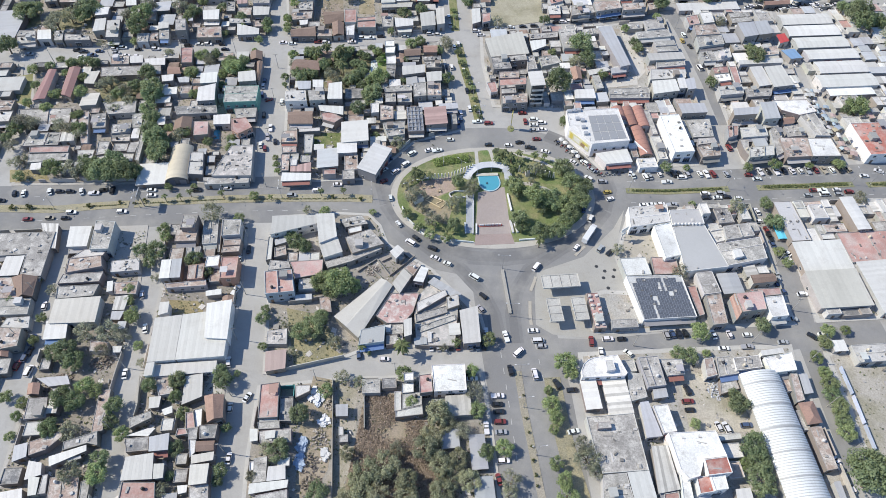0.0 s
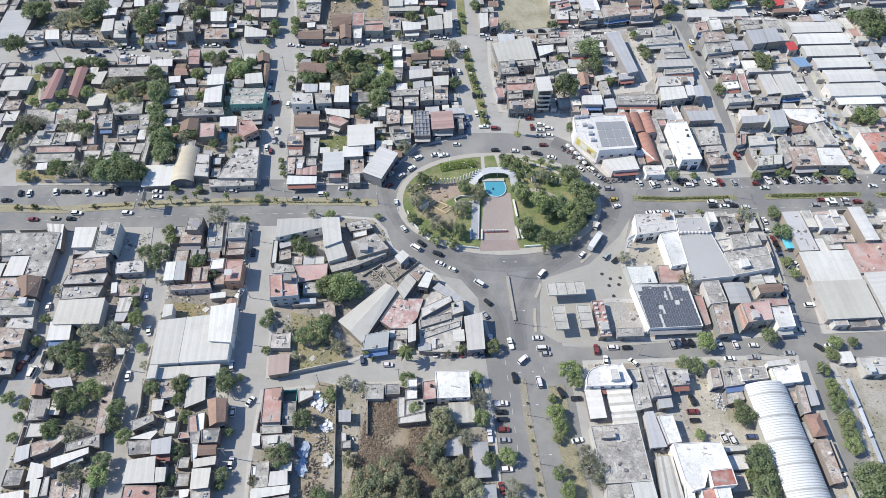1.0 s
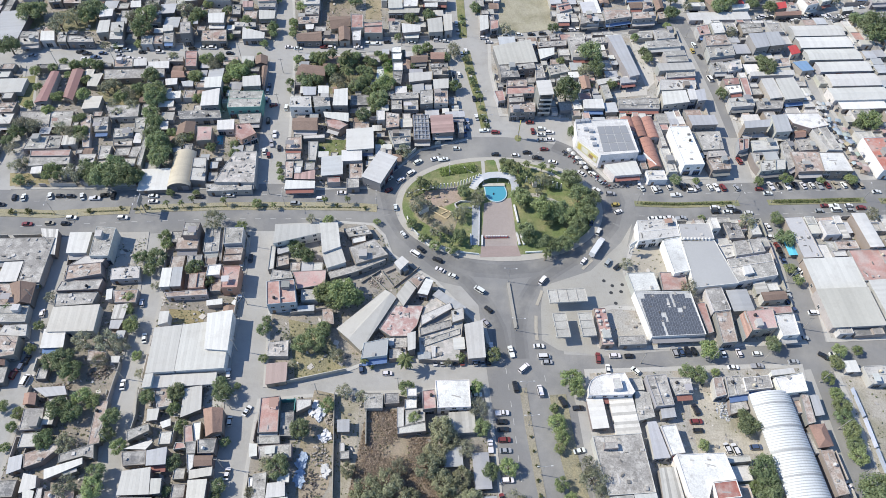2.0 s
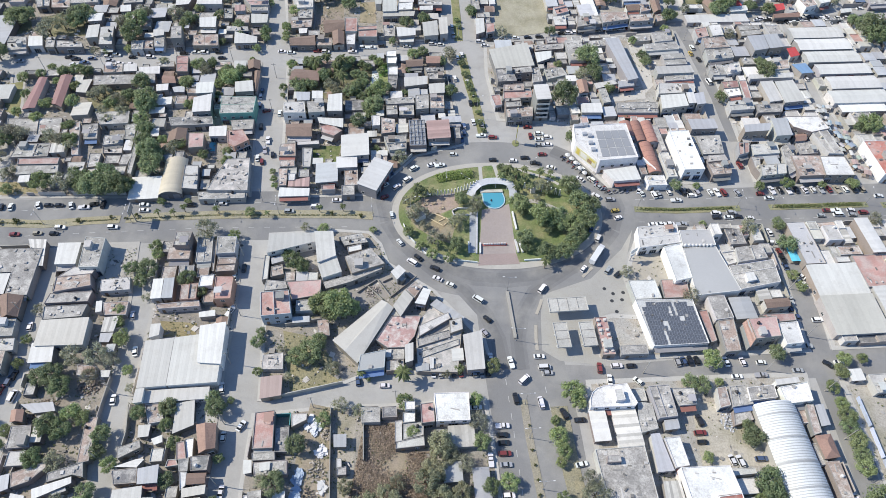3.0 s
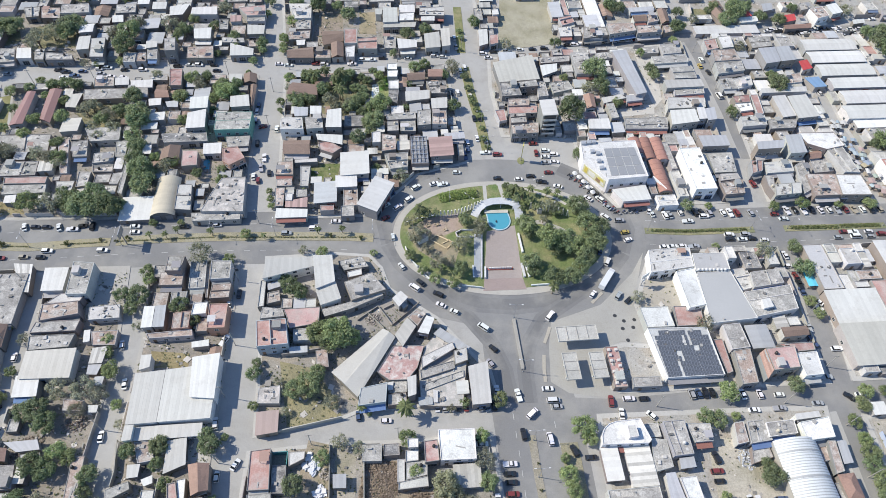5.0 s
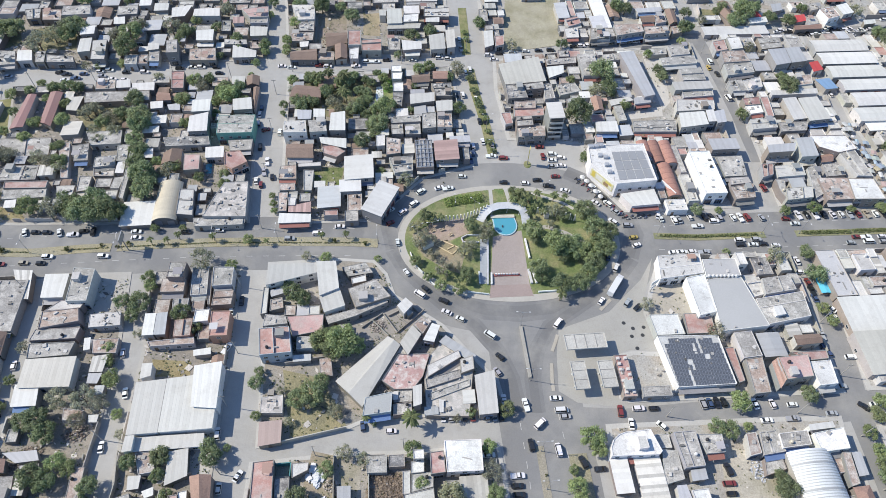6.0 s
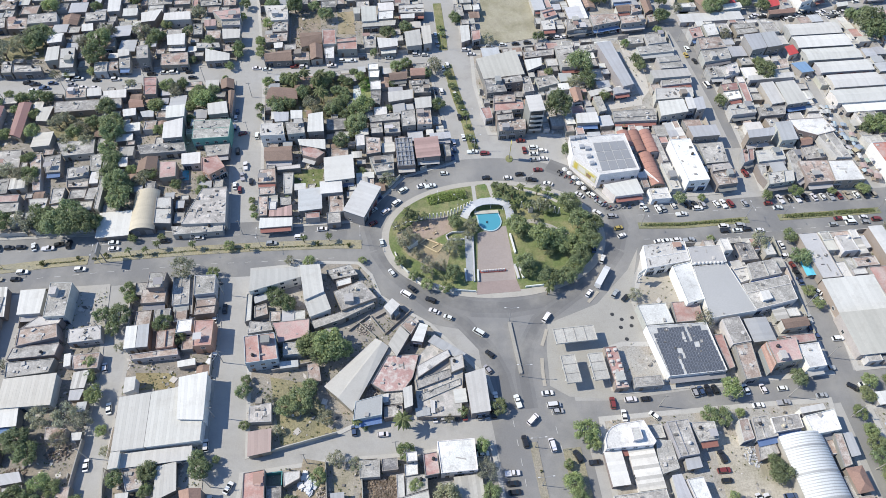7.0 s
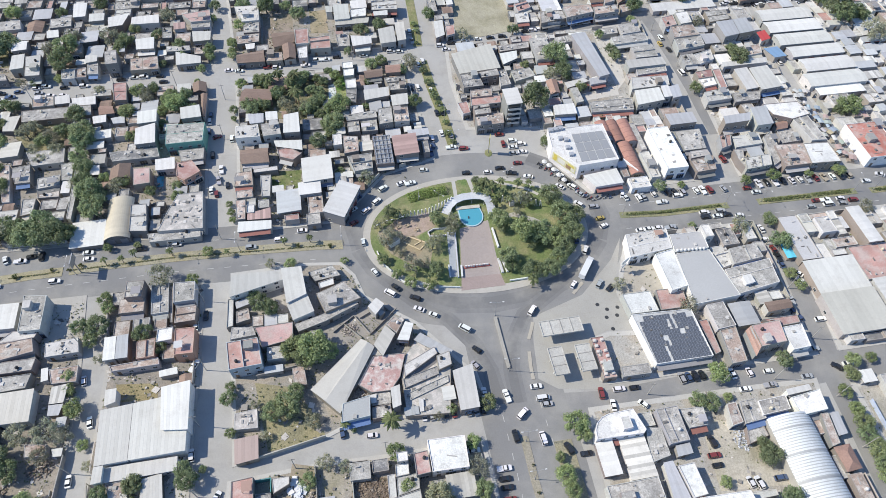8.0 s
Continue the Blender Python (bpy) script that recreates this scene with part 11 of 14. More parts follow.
corner_house([(199.8, 366.7), (205.1, 368.8), (204.4, 362.4), (199.1, 360.3)], [3.5] * 4, "c")
corner_house([(226.7, 353.6), (233.9, 355.2), (233.1, 351.3), (226.0, 349.6)], [3] * 4, "W")
corner_house([(247.1, 363.7), (260.6, 365.8), (258.9, 360.0), (245.8, 357.9)], [4] * 4, "c")
corner_house([(177.3, 365.0), (183.7, 366.6), (182.4, 359.6), (176.6, 357.5)], [3.5] * 4, "m")
corner_house([(-142.4, 94.3), (-131.9, 95.7), (-129.9, 92.5), (-137.0, 91.3)], [3] * 4, "m")
corner_house([(-135.6, 90.6), (-129.6, 91.6), (-128.7, 89.7), (-134.5, 88.7)], [2.8] * 4, "c")
corner_house([(-90.2, 96.8), (-84.2, 98.3), (-82.3, 89.5), (-88.7, 86.1)], [3] * 4, "W2")
corner_house([(-100.8, 96.0), (-95.7, 96.8), (-92.7, 90.5), (-97.7, 89.3)], [2.8] * 4, "p")
corner_house([(73.5, 109.0), (80.9, 109.9), (82.0, 98.4), (75.5, 97.4)], [5] * 4, "c")
corner_house([(69.4, 103.8), (74.3, 103.4), (75.1, 94.4), (68.4, 92.4)], [3.2] * 4, "c")
corner_house([(81.5, 109.1), (90.0, 109.4), (89.9, 103.4), (83.7, 102.6)], [4] * 4, "c")
corner_house([(98.2, 109.8), (101.6, 110.5), (101.8, 103.5), (97.8, 102.4)], [4] * 4, "p")
corner_house([(102.9, 110.5), (108.2, 111.3), (110.0, 104.4), (102.4, 102.9)], [4] * 4, "c")
corner_house([(102.8, 102.2), (108.9, 102.2), (109.3, 99.1), (102.1, 96.7)], [2.5] * 4, "c")
corner_house([(77.3, 97.3), (82.3, 98.0), (82.5, 94.6), (77.3, 93.7)], [3.4] * 4, "m")
corner_house([(-129.8, 228.4), (-122.1, 231.1), (-120.9, 222.6), (-129.1, 221.3)], [3.5] * 4, "t")
corner_house([(-29.1, 116.9), (-20.2, 119.4), (-20.1, 112.3), (-29.4, 110.5)], [5] * 4, "K", "pale_blue")
# small sheds and lean-tos in the yards
house(-214.1, 215.4, 7.2, 8.4, 3, 6, "F", openings=False)
house(-211.4, 206.5, 8.6, 7.3, 2.8, 6, "g", openings=False)
house(-175.6, 241.5, 7.6, 8.4, 3.6, 6, "F", openings=False)
house(-121.9, 267.4, 7.0, 7.7, 3.2, 6, "m", openings=False)
house(-64.9, 282.5, 8.4, 8.3, 3.6, 6, "t", openings=False)
house(-46.6, 252.6, 8.9, 7.6, 3, 6, "g", openings=False)
house(-43.5, 233.2, 7.4, 7.3, 3, 6, "p", openings=False)
house(57.0, 272.5, 8.0, 7.8, 3.2, 6, "w", openings=False)
house(79.2, 289.1, 7.6, 8.7, 3, 6, "c", openings=False)
house(46.2, 266.2, 7.9, 9.2, 3.6, 6, "t", openings=False)
house(78.1, 299.0, 7.3, 6.1, 2.6, 6, "c", openings=False)
house(119.7, 253.5, 8.5, 6.3, 3, 6, "p", openings=False)
house(56.3, 255.6, 7.1, 6.5, 2.6, 6, "c", openings=False)
house(27.7, 306.0, 8.8, 6.3, 3.6, 6, "m", openings=False)
house(180.5, 329.1, 7.3, 8.3, 3.6, 6, "c", openings=False)
house(148.2, 250.9, 8.1, 7.4, 3, 6, "W", openings=False)
house(156.4, 308.2, 8.0, 7.6, 3.6, 6, "m", openings=False)
house(158.4, 291.8, 7.3, 7.3, 3, 6, "W", openings=False)
house(171.0, 258.7, 7.0, 6.7, 2.6, 6, "w", openings=False)
house(154.9, 328.7, 7.1, 7.8, 3.2, 6, "c", openings=False)
house(182.8, 319.0, 7.3, 7.7, 2.8, 6, "w", openings=False)
house(220.5, 233.0, 7.7, 6.6, 3, 6, "w", openings=False)
house(271.4, 344.9, 8.8, 6.7, 3.2, 6, "w", openings=False)
house(227.5, 244.6, 7.6, 7.9, 3.6, 6, "w", openings=False)
house(269.0, 330.4, 7.0, 5.8, 3.2, 6, "W", openings=False)
house(234.1, 259.5, 7.3, 7.7, 3.2, 6, "L", openings=False)
house(271.9, 337.8, 7.3, 5.9, 2.8, 6, "m", openings=False)
house(262.1, 313.0, 7.6, 7.1, 2.6, 6, "c", openings=False)
house(238.4, 269.5, 7.0, 6.9, 2.6, 6, "c", openings=False)
house(-191.8, 342.7, 8.7, 7.7, 3, 6, "m", openings=False)
house(-216.5, 339.8, 8.7, 7.5, 3, 6, "p", openings=False)
house(-243.3, 329.5, 8.0, 5.8, 3, 6, "p", openings=False)
house(-195.2, 323.8, 7.1, 6.5, 3, 6, "m", openings=False)
house(-239.5, 345.2, 8.6, 8.2, 3.2, 6, "L", openings=False)
house(-229.6, 343.8, 8.8, 8.3, 3.2, 6, "p", openings=False)
house(-256.3, 341.2, 8.5, 9.2, 3.2, 6, "W", openings=False)
house(-162.5, 321.3, 8.5, 8.6, 3.6, 6, "m", openings=False)
house(-257.7, 314.4, 8.3, 7.2, 2.8, 6, "p", openings=False)
house(-136.1, 320.9, 7.7, 6.5, 2.8, 6, "c", openings=False)
house(-156.9, 309.9, 7.4, 9.2, 2.8, 6, "m", openings=False)
house(-253.4, 295.8, 7.1, 7.3, 3.6, 6, "p", openings=False)
house(-199.1, 352.3, 7.5, 6.8, 2.6, 6, "p", openings=False)
house(-193.3, 332.7, 7.6, 9.1, 2.8, 6, "t", openings=False)
house(-256.4, 303.2, 8.4, 6.7, 2.8, 6, "c", openings=False)
house(-139.3, 339.5, 7.1, 6.1, 3.6, 6, "c", openings=False)
house(-150.6, 341.8, 8.1, 6.5, 3.2, 6, "w", openings=False)
house(-115.8, 319.6, 7.5, 7.4, 3, 6, "p", openings=False)
house(-112.3, 348.3, 7.0, 5.9, 3.2, 6, "p", openings=False)
house(-233.5, 333.8, 8.6, 5.9, 2.6, 6, "m", openings=False)
house(-245.0, 336.5, 8.5, 6.7, 2.6, 6, "c", openings=False)
house(-172.6, 326.2, 7.3, 6.2, 3.2, 6, "c", openings=False)
house(-27.1, 345.3, 8.2, 6.8, 3.6, 6, "W", openings=False)
house(-81.8, 349.9, 7.6, 6.5, 2.8, 6, "m", openings=False)
house(-58.7, 347.8, 8.1, 6.2, 3, 6, "g", openings=False)
house(-39.9, 347.1, 7.2, 7.2, 3.2, 6, "c", openings=False)
house(-18.4, 349.1, 8.7, 6.4, 3.6, 6, "c", openings=False)
house(99.0, 369.4, 7.8, 8.9, 3.6, 6, "c", openings=False)
house(60.7, 366.3, 8.9, 6.8, 2.8, 6, "m", openings=False)
house(17.0, 361.1, 7.1, 7.5, 2.8, 6, "W", openings=False)
house(68.0, 357.4, 7.7, 7.2, 2.8, 6, "c", openings=False)
house(109.3, 358.5, 7.9, 7.2, 3.2, 6, "L", openings=False)
house(118.0, 361.2, 7.3, 7.9, 3, 6, "w", openings=False)
house(73.5, 369.0, 8.8, 7.4, 3, 6, "w", openings=False)
house(100.0, 359.7, 7.2, 7.3, 2.8, 6, "p", openings=False)
house(-180.1, 138.8, 7.4, 7.4, 3, 6, "W", openings=False)
house(7.8, 89.2, 8.5, 6.9, 3.2, 6, "L", openings=False)
house(116.6, 144.2, 8.0, 9.3, 3.6, 6, "m", openings=False)
house(-227.4, 238.6, 6.9, 6.6, 2.6, 6, "t", openings=False)
house(-230.1, 245.1, 5.7, 5.2, 3, 6, "L", openings=False)
house(-238.2, 262.6, 5.9, 5.4, 3.2, 6, "w", openings=False)
house(-227.7, 266.0, 6.3, 4.3, 3, 6, "p", openings=False)
house(-218.3, 244.1, 5.0, 4.4, 3, 6, "w", openings=False)
house(-137.1, 235.0, 5.5, 5.1, 2.8, 6, "L", openings=False)
house(-148.5, 256.7, 5.0, 6.0, 3.6, 6, "c", openings=False)
house(-110.0, 259.3, 5.4, 5.7, 2.8, 6, "m", openings=False)
house(-130.8, 251.1, 5.1, 5.8, 3.2, 6, "p", openings=False)
house(-150.6, 210.2, 6.6, 5.0, 2.6, 6, "g", openings=False)
house(-109.5, 252.9, 6.3, 4.5, 3.6, 6, "w", openings=False)
house(-101.6, 253.4, 5.4, 4.5, 3, 6, "c", openings=False)
house(-199.7, 268.1, 6.8, 4.7, 2.6, 6, "c", openings=False)
house(-20.0, 276.3, 6.5, 5.1, 2.6, 6, "m", openings=False)
house(-10.2, 245.5, 6.5, 5.3, 2.6, 6, "m", openings=False)
house(-26.6, 261.1, 5.4, 5.2, 3.2, 6, "W", openings=False)
house(-42.4, 286.0, 5.6, 5.4, 2.6, 6, "c", openings=False)
house(-43.3, 245.4, 6.4, 5.0, 2.8, 6, "c", openings=False)
house(-18.0, 262.6, 5.1, 6.8, 3.6, 6, "m", openings=False)
house(-22.2, 237.1, 5.1, 5.5, 3.6, 6, "L", openings=False)
house(-8.3, 295.5, 6.5, 4.3, 2.6, 6, "c", openings=False)
house(58.5, 298.7, 6.0, 5.7, 3, 6, "w", openings=False)
house(78.4, 255.0, 5.7, 6.6, 3.6, 6, "m", openings=False)
house(66.6, 263.3, 6.2, 5.5, 2.8, 6, "r", openings=False)
house(72.0, 245.2, 5.6, 5.1, 2.8, 6, "m", openings=False)
house(60.2, 312.7, 6.4, 5.3, 2.8, 6, "r", openings=False)
house(82.1, 282.2, 6.2, 4.3, 2.8, 6, "m", openings=False)
house(64.3, 287.7, 6.2, 5.5, 2.6, 6, "m", openings=False)
house(54.1, 311.3, 5.2, 5.3, 3.6, 6, "c", openings=False)
house(68.5, 314.1, 5.2, 4.8, 2.6, 6, "c", openings=False)
house(180.8, 258.8, 6.3, 5.9, 2.6, 6, "w", openings=False)
house(153.9, 317.5, 6.8, 5.1, 2.8, 6, "m", openings=False)
house(181.1, 281.2, 5.2, 4.3, 3, 6, "c", openings=False)
house(151.0, 226.0, 6.3, 5.2, 3, 6, "m", openings=False)
house(158.4, 299.7, 6.5, 5.6, 3.6, 6, "c", openings=False)
house(180.9, 275.2, 6.8, 5.0, 2.8, 6, "L", openings=False)
house(156.0, 273.4, 5.5, 5.0, 2.8, 6, "c", openings=False)
house(157.8, 254.3, 5.9, 5.7, 3.6, 6, "c", openings=False)
house(250.9, 343.8, 5.0, 7.5, 2.6, 6, "r", openings=False)
house(209.0, 338.6, 6.6, 5.8, 3.2, 6, "m", openings=False)
house(-225.5, 335.4, 5.1, 6.1, 3.6, 6, "c", openings=False)
house(-120.0, 341.6, 6.3, 5.4, 3, 6, "p", openings=False)
house(-149.1, 312.4, 5.9, 5.1, 2.6, 6, "w", openings=False)
house(-145.9, 321.9, 6.1, 4.8, 3, 6, "g", openings=False)
house(-184.3, 315.8, 5.8, 5.9, 2.8, 6, "c", openings=False)
house(-177.5, 317.3, 5.7, 5.5, 2.6, 6, "w", openings=False)
house(-246.5, 343.7, 5.1, 5.0, 3.6, 6, "m", openings=False)
house(-174.1, 295.4, 5.6, 5.3, 2.6, 6, "c", openings=False)
house(-206.9, 355.8, 5.9, 4.8, 2.8, 6, "L", openings=False)
house(-222.7, 353.4, 6.6, 4.6, 3.6, 6, "g", openings=False)
house(-200.7, 343.7, 5.6, 5.7, 2.6, 6, "g", openings=False)
house(-105.3, 307.7, 5.2, 5.5, 3.6, 6, "p", openings=False)
house(-163.2, 328.5, 6.4, 5.2, 2.8, 6, "c", openings=False)
house(-163.7, 342.9, 5.4, 5.3, 3, 6, "c", openings=False)
house(-187.9, 323.1, 5.7, 5.6, 2.8, 6, "c", openings=False)
house(-175.8, 301.2, 5.2, 5.4, 3.6, 6, "p", openings=False)
house(-258.7, 321.5, 5.4, 4.7, 2.6, 6, "c", openings=False)
house(-184.4, 309.0, 5.4, 5.1, 2.8, 6, "m", openings=False)
house(-20.3, 318.0, 6.0, 4.7, 2.8, 6, "w", openings=False)
house(-10.8, 329.6, 5.1, 5.2, 3, 6, "F", openings=False)
house(-73.1, 348.7, 6.5, 5.0, 3.6, 6, "g", openings=False)
house(-74.8, 309.4, 6.3, 4.6, 3.2, 6, "c", openings=False)
house(88.2, 363.3, 6.8, 5.3, 3.2, 6, "c", openings=False)
house(16.4, 352.0, 5.9, 4.3, 3.6, 6, "L", openings=False)
house(20.9, 339.8, 5.2, 5.2, 3.2, 6, "t", openings=False)
house(119.6, 370.8, 5.1, 5.2, 3.2, 6, "W", openings=False)
house(-185.8, 150.4, 5.3, 7.4, 2.8, 6, "c", openings=False)
house(-169.5, 114.3, 5.4, 6.9, 3.2, 6, "c", openings=False)
house(-137.1, 60.3, 5.9, 5.3, 3, 6, "g", openings=False)
house(-136.6, 76.2, 5.7, 4.9, 2.8, 6, "w", openings=False)
house(-108.2, 150.5, 5.4, 6.5, 2.6, 6, "p", openings=False)
house(-52.8, 137.5, 6.2, 4.8, 3.6, 6, "c", openings=False)
house(5.1, 77.3, 5.8, 5.8, 2.6, 6, "m", openings=False)
house(202.5, 189.7, 5.6, 5.2, 3.6, 6, "p", openings=False)
house(100.3, 69.8, 5.2, 5.4, 2.6, 6, "p", openings=False)
house(101.0, 76.2, 6.3, 5.0, 2.8, 6, "w", openings=False)
house(-93.5, 216.0, 4.0, 4.4, 2.9, 6, "c", openings=False)
house(-185.8, 265.2, 3.9, 3.8, 2.6, 6, "L", openings=False)
house(-105.7, 197.2, 3.9, 5.6, 2.9, 6, "c", openings=False)
house(-210.0, 267.5, 5.1, 3.6, 2.9, 6, "g", openings=False)
house(-170.8, 196.5, 4.2, 4.6, 2.9, 6, "W", openings=False)
house(-131.0, 220.7, 4.2, 4.2, 2.4, 6, "t", openings=False)
house(-128.9, 274.0, 4.3, 3.4, 2.9, 6, "m", openings=False)
house(-136.4, 208.0, 4.2, 4.8, 2.4, 6, "t", openings=False)
house(-149.5, 240.9, 3.6, 4.8, 2.4, 6, "w", openings=False)
house(-127.5, 259.1, 4.9, 3.8, 2.4, 6, "p", openings=False)
house(-190.4, 221.2, 4.5, 4.1, 2.9, 6, "m", openings=False)
house(-170.5, 234.2, 4.2, 3.5, 2.9, 6, "p", openings=False)
house(-199.6, 236.3, 3.7, 3.7, 3, 6, "g", openings=False)
house(-121.6, 214.3, 3.9, 4.9, 3, 6, "g", openings=False)
house(-142.6, 271.2, 4.7, 4.0, 2.8, 6, "t", openings=False)
house(-103.3, 272.7, 4.8, 3.6, 2.9, 6, "c", openings=False)
house(-126.2, 252.4, 3.7, 3.8, 3, 6, "t", openings=False)
house(-178.9, 271.1, 4.1, 3.0, 2.8, 6, "c", openings=False)
house(-151.6, 246.6, 4.9, 3.9, 3, 6, "t", openings=False)
house(-142.8, 198.0, 4.1, 4.5, 2.6, 6, "t", openings=False)
house(-124.4, 241.6, 3.7, 4.4, 2.9, 6, "c", openings=False)
house(-98.8, 215.3, 4.8, 3.1, 2.9, 6, "m", openings=False)
house(-126.7, 213.5, 3.7, 4.0, 2.8, 6, "m", openings=False)
house(-33.9, 247.7, 3.8, 3.9, 3, 6, "W", openings=False)
house(-40.2, 267.1, 5.1, 4.5, 2.9, 6, "c", openings=False)
house(-13.4, 264.7, 3.8, 3.2, 3, 6, "m", openings=False)
house(-74.4, 258.6, 5.1, 4.2, 2.9, 6, "W", openings=False)
house(-36.0, 233.1, 4.1, 3.3, 3, 6, "L", openings=False)
house(-73.6, 238.6, 4.3, 3.3, 2.4, 6, "p", openings=False)
house(-24.7, 291.2, 3.8, 3.9, 2.8, 6, "W", openings=False)
house(-59.0, 260.5, 3.9, 3.9, 2.8, 6, "t", openings=False)
house(-0.4, 255.7, 3.9, 5.6, 2.6, 6, "g", openings=False)
house(-78.6, 264.0, 4.3, 4.6, 3, 6, "g", openings=False)
house(-63.9, 206.1, 4.4, 4.3, 3, 6, "c", openings=False)
house(-77.8, 253.6, 3.7, 3.1, 2.8, 6, "w", openings=False)
house(-78.8, 279.5, 4.8, 3.2, 2.6, 6, "m", openings=False)
house(-33.8, 228.7, 3.9, 3.0, 2.9, 6, "g", openings=False)
house(-22.5, 242.6, 3.9, 4.7, 2.6, 6, "w", openings=False)
house(103.3, 243.1, 3.9, 4.0, 2.9, 6, "r", openings=False)
house(39.6, 274.1, 3.9, 4.1, 2.9, 6, "c", openings=False)
house(48.1, 309.7, 4.2, 4.1, 2.4, 6, "c", openings=False)
house(107.9, 279.9, 4.3, 4.9, 2.8, 6, "p", openings=False)
house(61.0, 250.2, 4.1, 4.1, 3, 6, "p", openings=False)
house(41.7, 309.4, 4.2, 3.1, 2.8, 6, "t", openings=False)
house(73.1, 263.2, 4.1, 3.5, 2.4, 6, "m", openings=False)
house(72.2, 286.9, 3.7, 3.3, 2.6, 6, "m", openings=False)
house(35.7, 307.6, 3.7, 4.0, 3, 6, "g", openings=False)
house(37.3, 256.1, 3.6, 3.2, 3, 6, "g", openings=False)
house(62.2, 280.0, 4.9, 3.8, 3, 6, "W", openings=False)
house(53.0, 290.6, 4.2, 4.4, 2.6, 6, "p", openings=False)
house(65.7, 248.9, 3.6, 4.5, 3, 6, "r", openings=False)
house(78.6, 304.3, 4.7, 3.6, 3, 6, "W", openings=False)
house(72.6, 306.5, 3.9, 5.4, 2.9, 6, "c", openings=False)
house(62.1, 255.4, 3.6, 3.9, 3, 6, "W", openings=False)
house(168.9, 320.7, 3.8, 3.9, 2.4, 6, "w", openings=False)
house(145.0, 267.7, 4.6, 3.4, 2.4, 6, "W", openings=False)
house(151.1, 238.3, 4.8, 3.1, 2.6, 6, "F", openings=False)
house(143.6, 332.8, 4.1, 3.6, 2.9, 6, "W", openings=False)
house(176.1, 304.0, 4.3, 4.3, 2.8, 6, "c", openings=False)
house(181.2, 270.2, 4.0, 3.3, 2.6, 6, "w", openings=False)
house(148.5, 332.7, 3.8, 4.4, 3, 6, "w", openings=False)
house(164.5, 319.7, 3.9, 3.7, 2.8, 6, "L", openings=False)
house(152.0, 286.2, 3.7, 4.3, 2.9, 6, "w", openings=False)
house(154.1, 266.7, 4.1, 3.4, 2.4, 6, "w", openings=False)
house(167.0, 334.3, 4.0, 4.0, 2.6, 6, "c", openings=False)
house(144.7, 284.6, 4.2, 3.3, 2.9, 6, "c", openings=False)
house(155.6, 278.1, 4.3, 3.5, 3, 6, "w", openings=False)
house(216.0, 240.0, 5.0, 4.2, 2.8, 6, "p", openings=False)
house(265.1, 336.5, 4.0, 3.5, 2.8, 6, "c", openings=False)
house(256.8, 302.7, 3.6, 4.8, 3, 6, "W", openings=False)
house(216.1, 253.1, 4.4, 3.3, 2.4, 6, "c", openings=False)
house(216.9, 226.5, 4.5, 4.6, 2.8, 6, "W", openings=False)
house(230.8, 252.3, 4.8, 3.7, 2.4, 6, "W", openings=False)
house(197.9, 255.5, 4.1, 3.6, 2.6, 6, "F", openings=False)
house(228.0, 260.1, 4.0, 3.9, 2.6, 6, "w", openings=False)
house(278.8, 345.5, 4.3, 4.5, 2.8, 6, "p", openings=False)
house(-148.1, 305.5, 4.7, 4.3, 2.6, 6, "c", openings=False)
house(-253.2, 332.7, 3.8, 4.3, 2.8, 6, "p", openings=False)
house(-139.4, 305.2, 4.2, 3.8, 3, 6, "p", openings=False)
house(-171.0, 332.6, 3.7, 4.9, 2.9, 6, "c", openings=False)
house(-221.0, 299.6, 5.1, 4.7, 2.6, 6, "p", openings=False)
house(-207.0, 297.2, 5.0, 3.4, 2.6, 6, "c", openings=False)
house(-179.5, 339.6, 5.2, 3.5, 2.4, 6, "m", openings=False)
house(-161.9, 302.1, 4.3, 3.1, 2.6, 6, "W", openings=False)
house(-221.9, 346.9, 4.9, 4.0, 2.9, 6, "L", openings=False)
house(-155.9, 323.4, 4.5, 5.0, 3, 6, "p", openings=False)
house(-122.2, 333.1, 4.3, 4.2, 2.6, 6, "L", openings=False)
house(-250.5, 288.2, 3.6, 3.6, 2.8, 6, "c", openings=False)
house(-175.8, 352.5, 4.9, 4.0, 2.6, 6, "w", openings=False)
house(-265.1, 321.0, 3.9, 4.1, 3, 6, "m", openings=False)
house(-124.4, 315.3, 4.2, 3.3, 2.4, 6, "g", openings=False)
house(-177.4, 306.6, 4.9, 3.1, 2.4, 6, "c", openings=False)
house(-119.8, 303.5, 4.7, 3.2, 2.8, 6, "c", openings=False)
house(-211.5, 346.4, 4.0, 3.3, 2.6, 6, "w", openings=False)
house(-260.7, 333.4, 4.0, 4.4, 3, 6, "c", openings=False)
house(-124.0, 307.9, 3.7, 3.9, 2.6, 6, "W", openings=False)
house(-205.3, 337.7, 5.0, 3.5, 2.4, 6, "c", openings=False)
house(-167.5, 303.3, 5.0, 4.1, 2.4, 6, "t", openings=False)
house(-113.9, 342.2, 4.4, 4.5, 2.8, 6, "c", openings=False)
house(-202.2, 325.0, 4.0, 3.4, 2.6, 6, "t", openings=False)
house(-193.8, 317.3, 3.8, 3.9, 3, 6, "L", openings=False)
house(-268.2, 325.9, 4.2, 4.6, 2.9, 6, "c", openings=False)
house(-132.8, 340.4, 4.0, 4.0, 2.9, 6, "p", openings=False)
house(-157.6, 329.4, 3.8, 3.7, 2.6, 6, "W", openings=False)
house(-163.1, 353.3, 3.8, 3.3, 3, 6, "g", openings=False)
house(-60.0, 359.4, 4.5, 3.3, 2.8, 6, "t", openings=False)
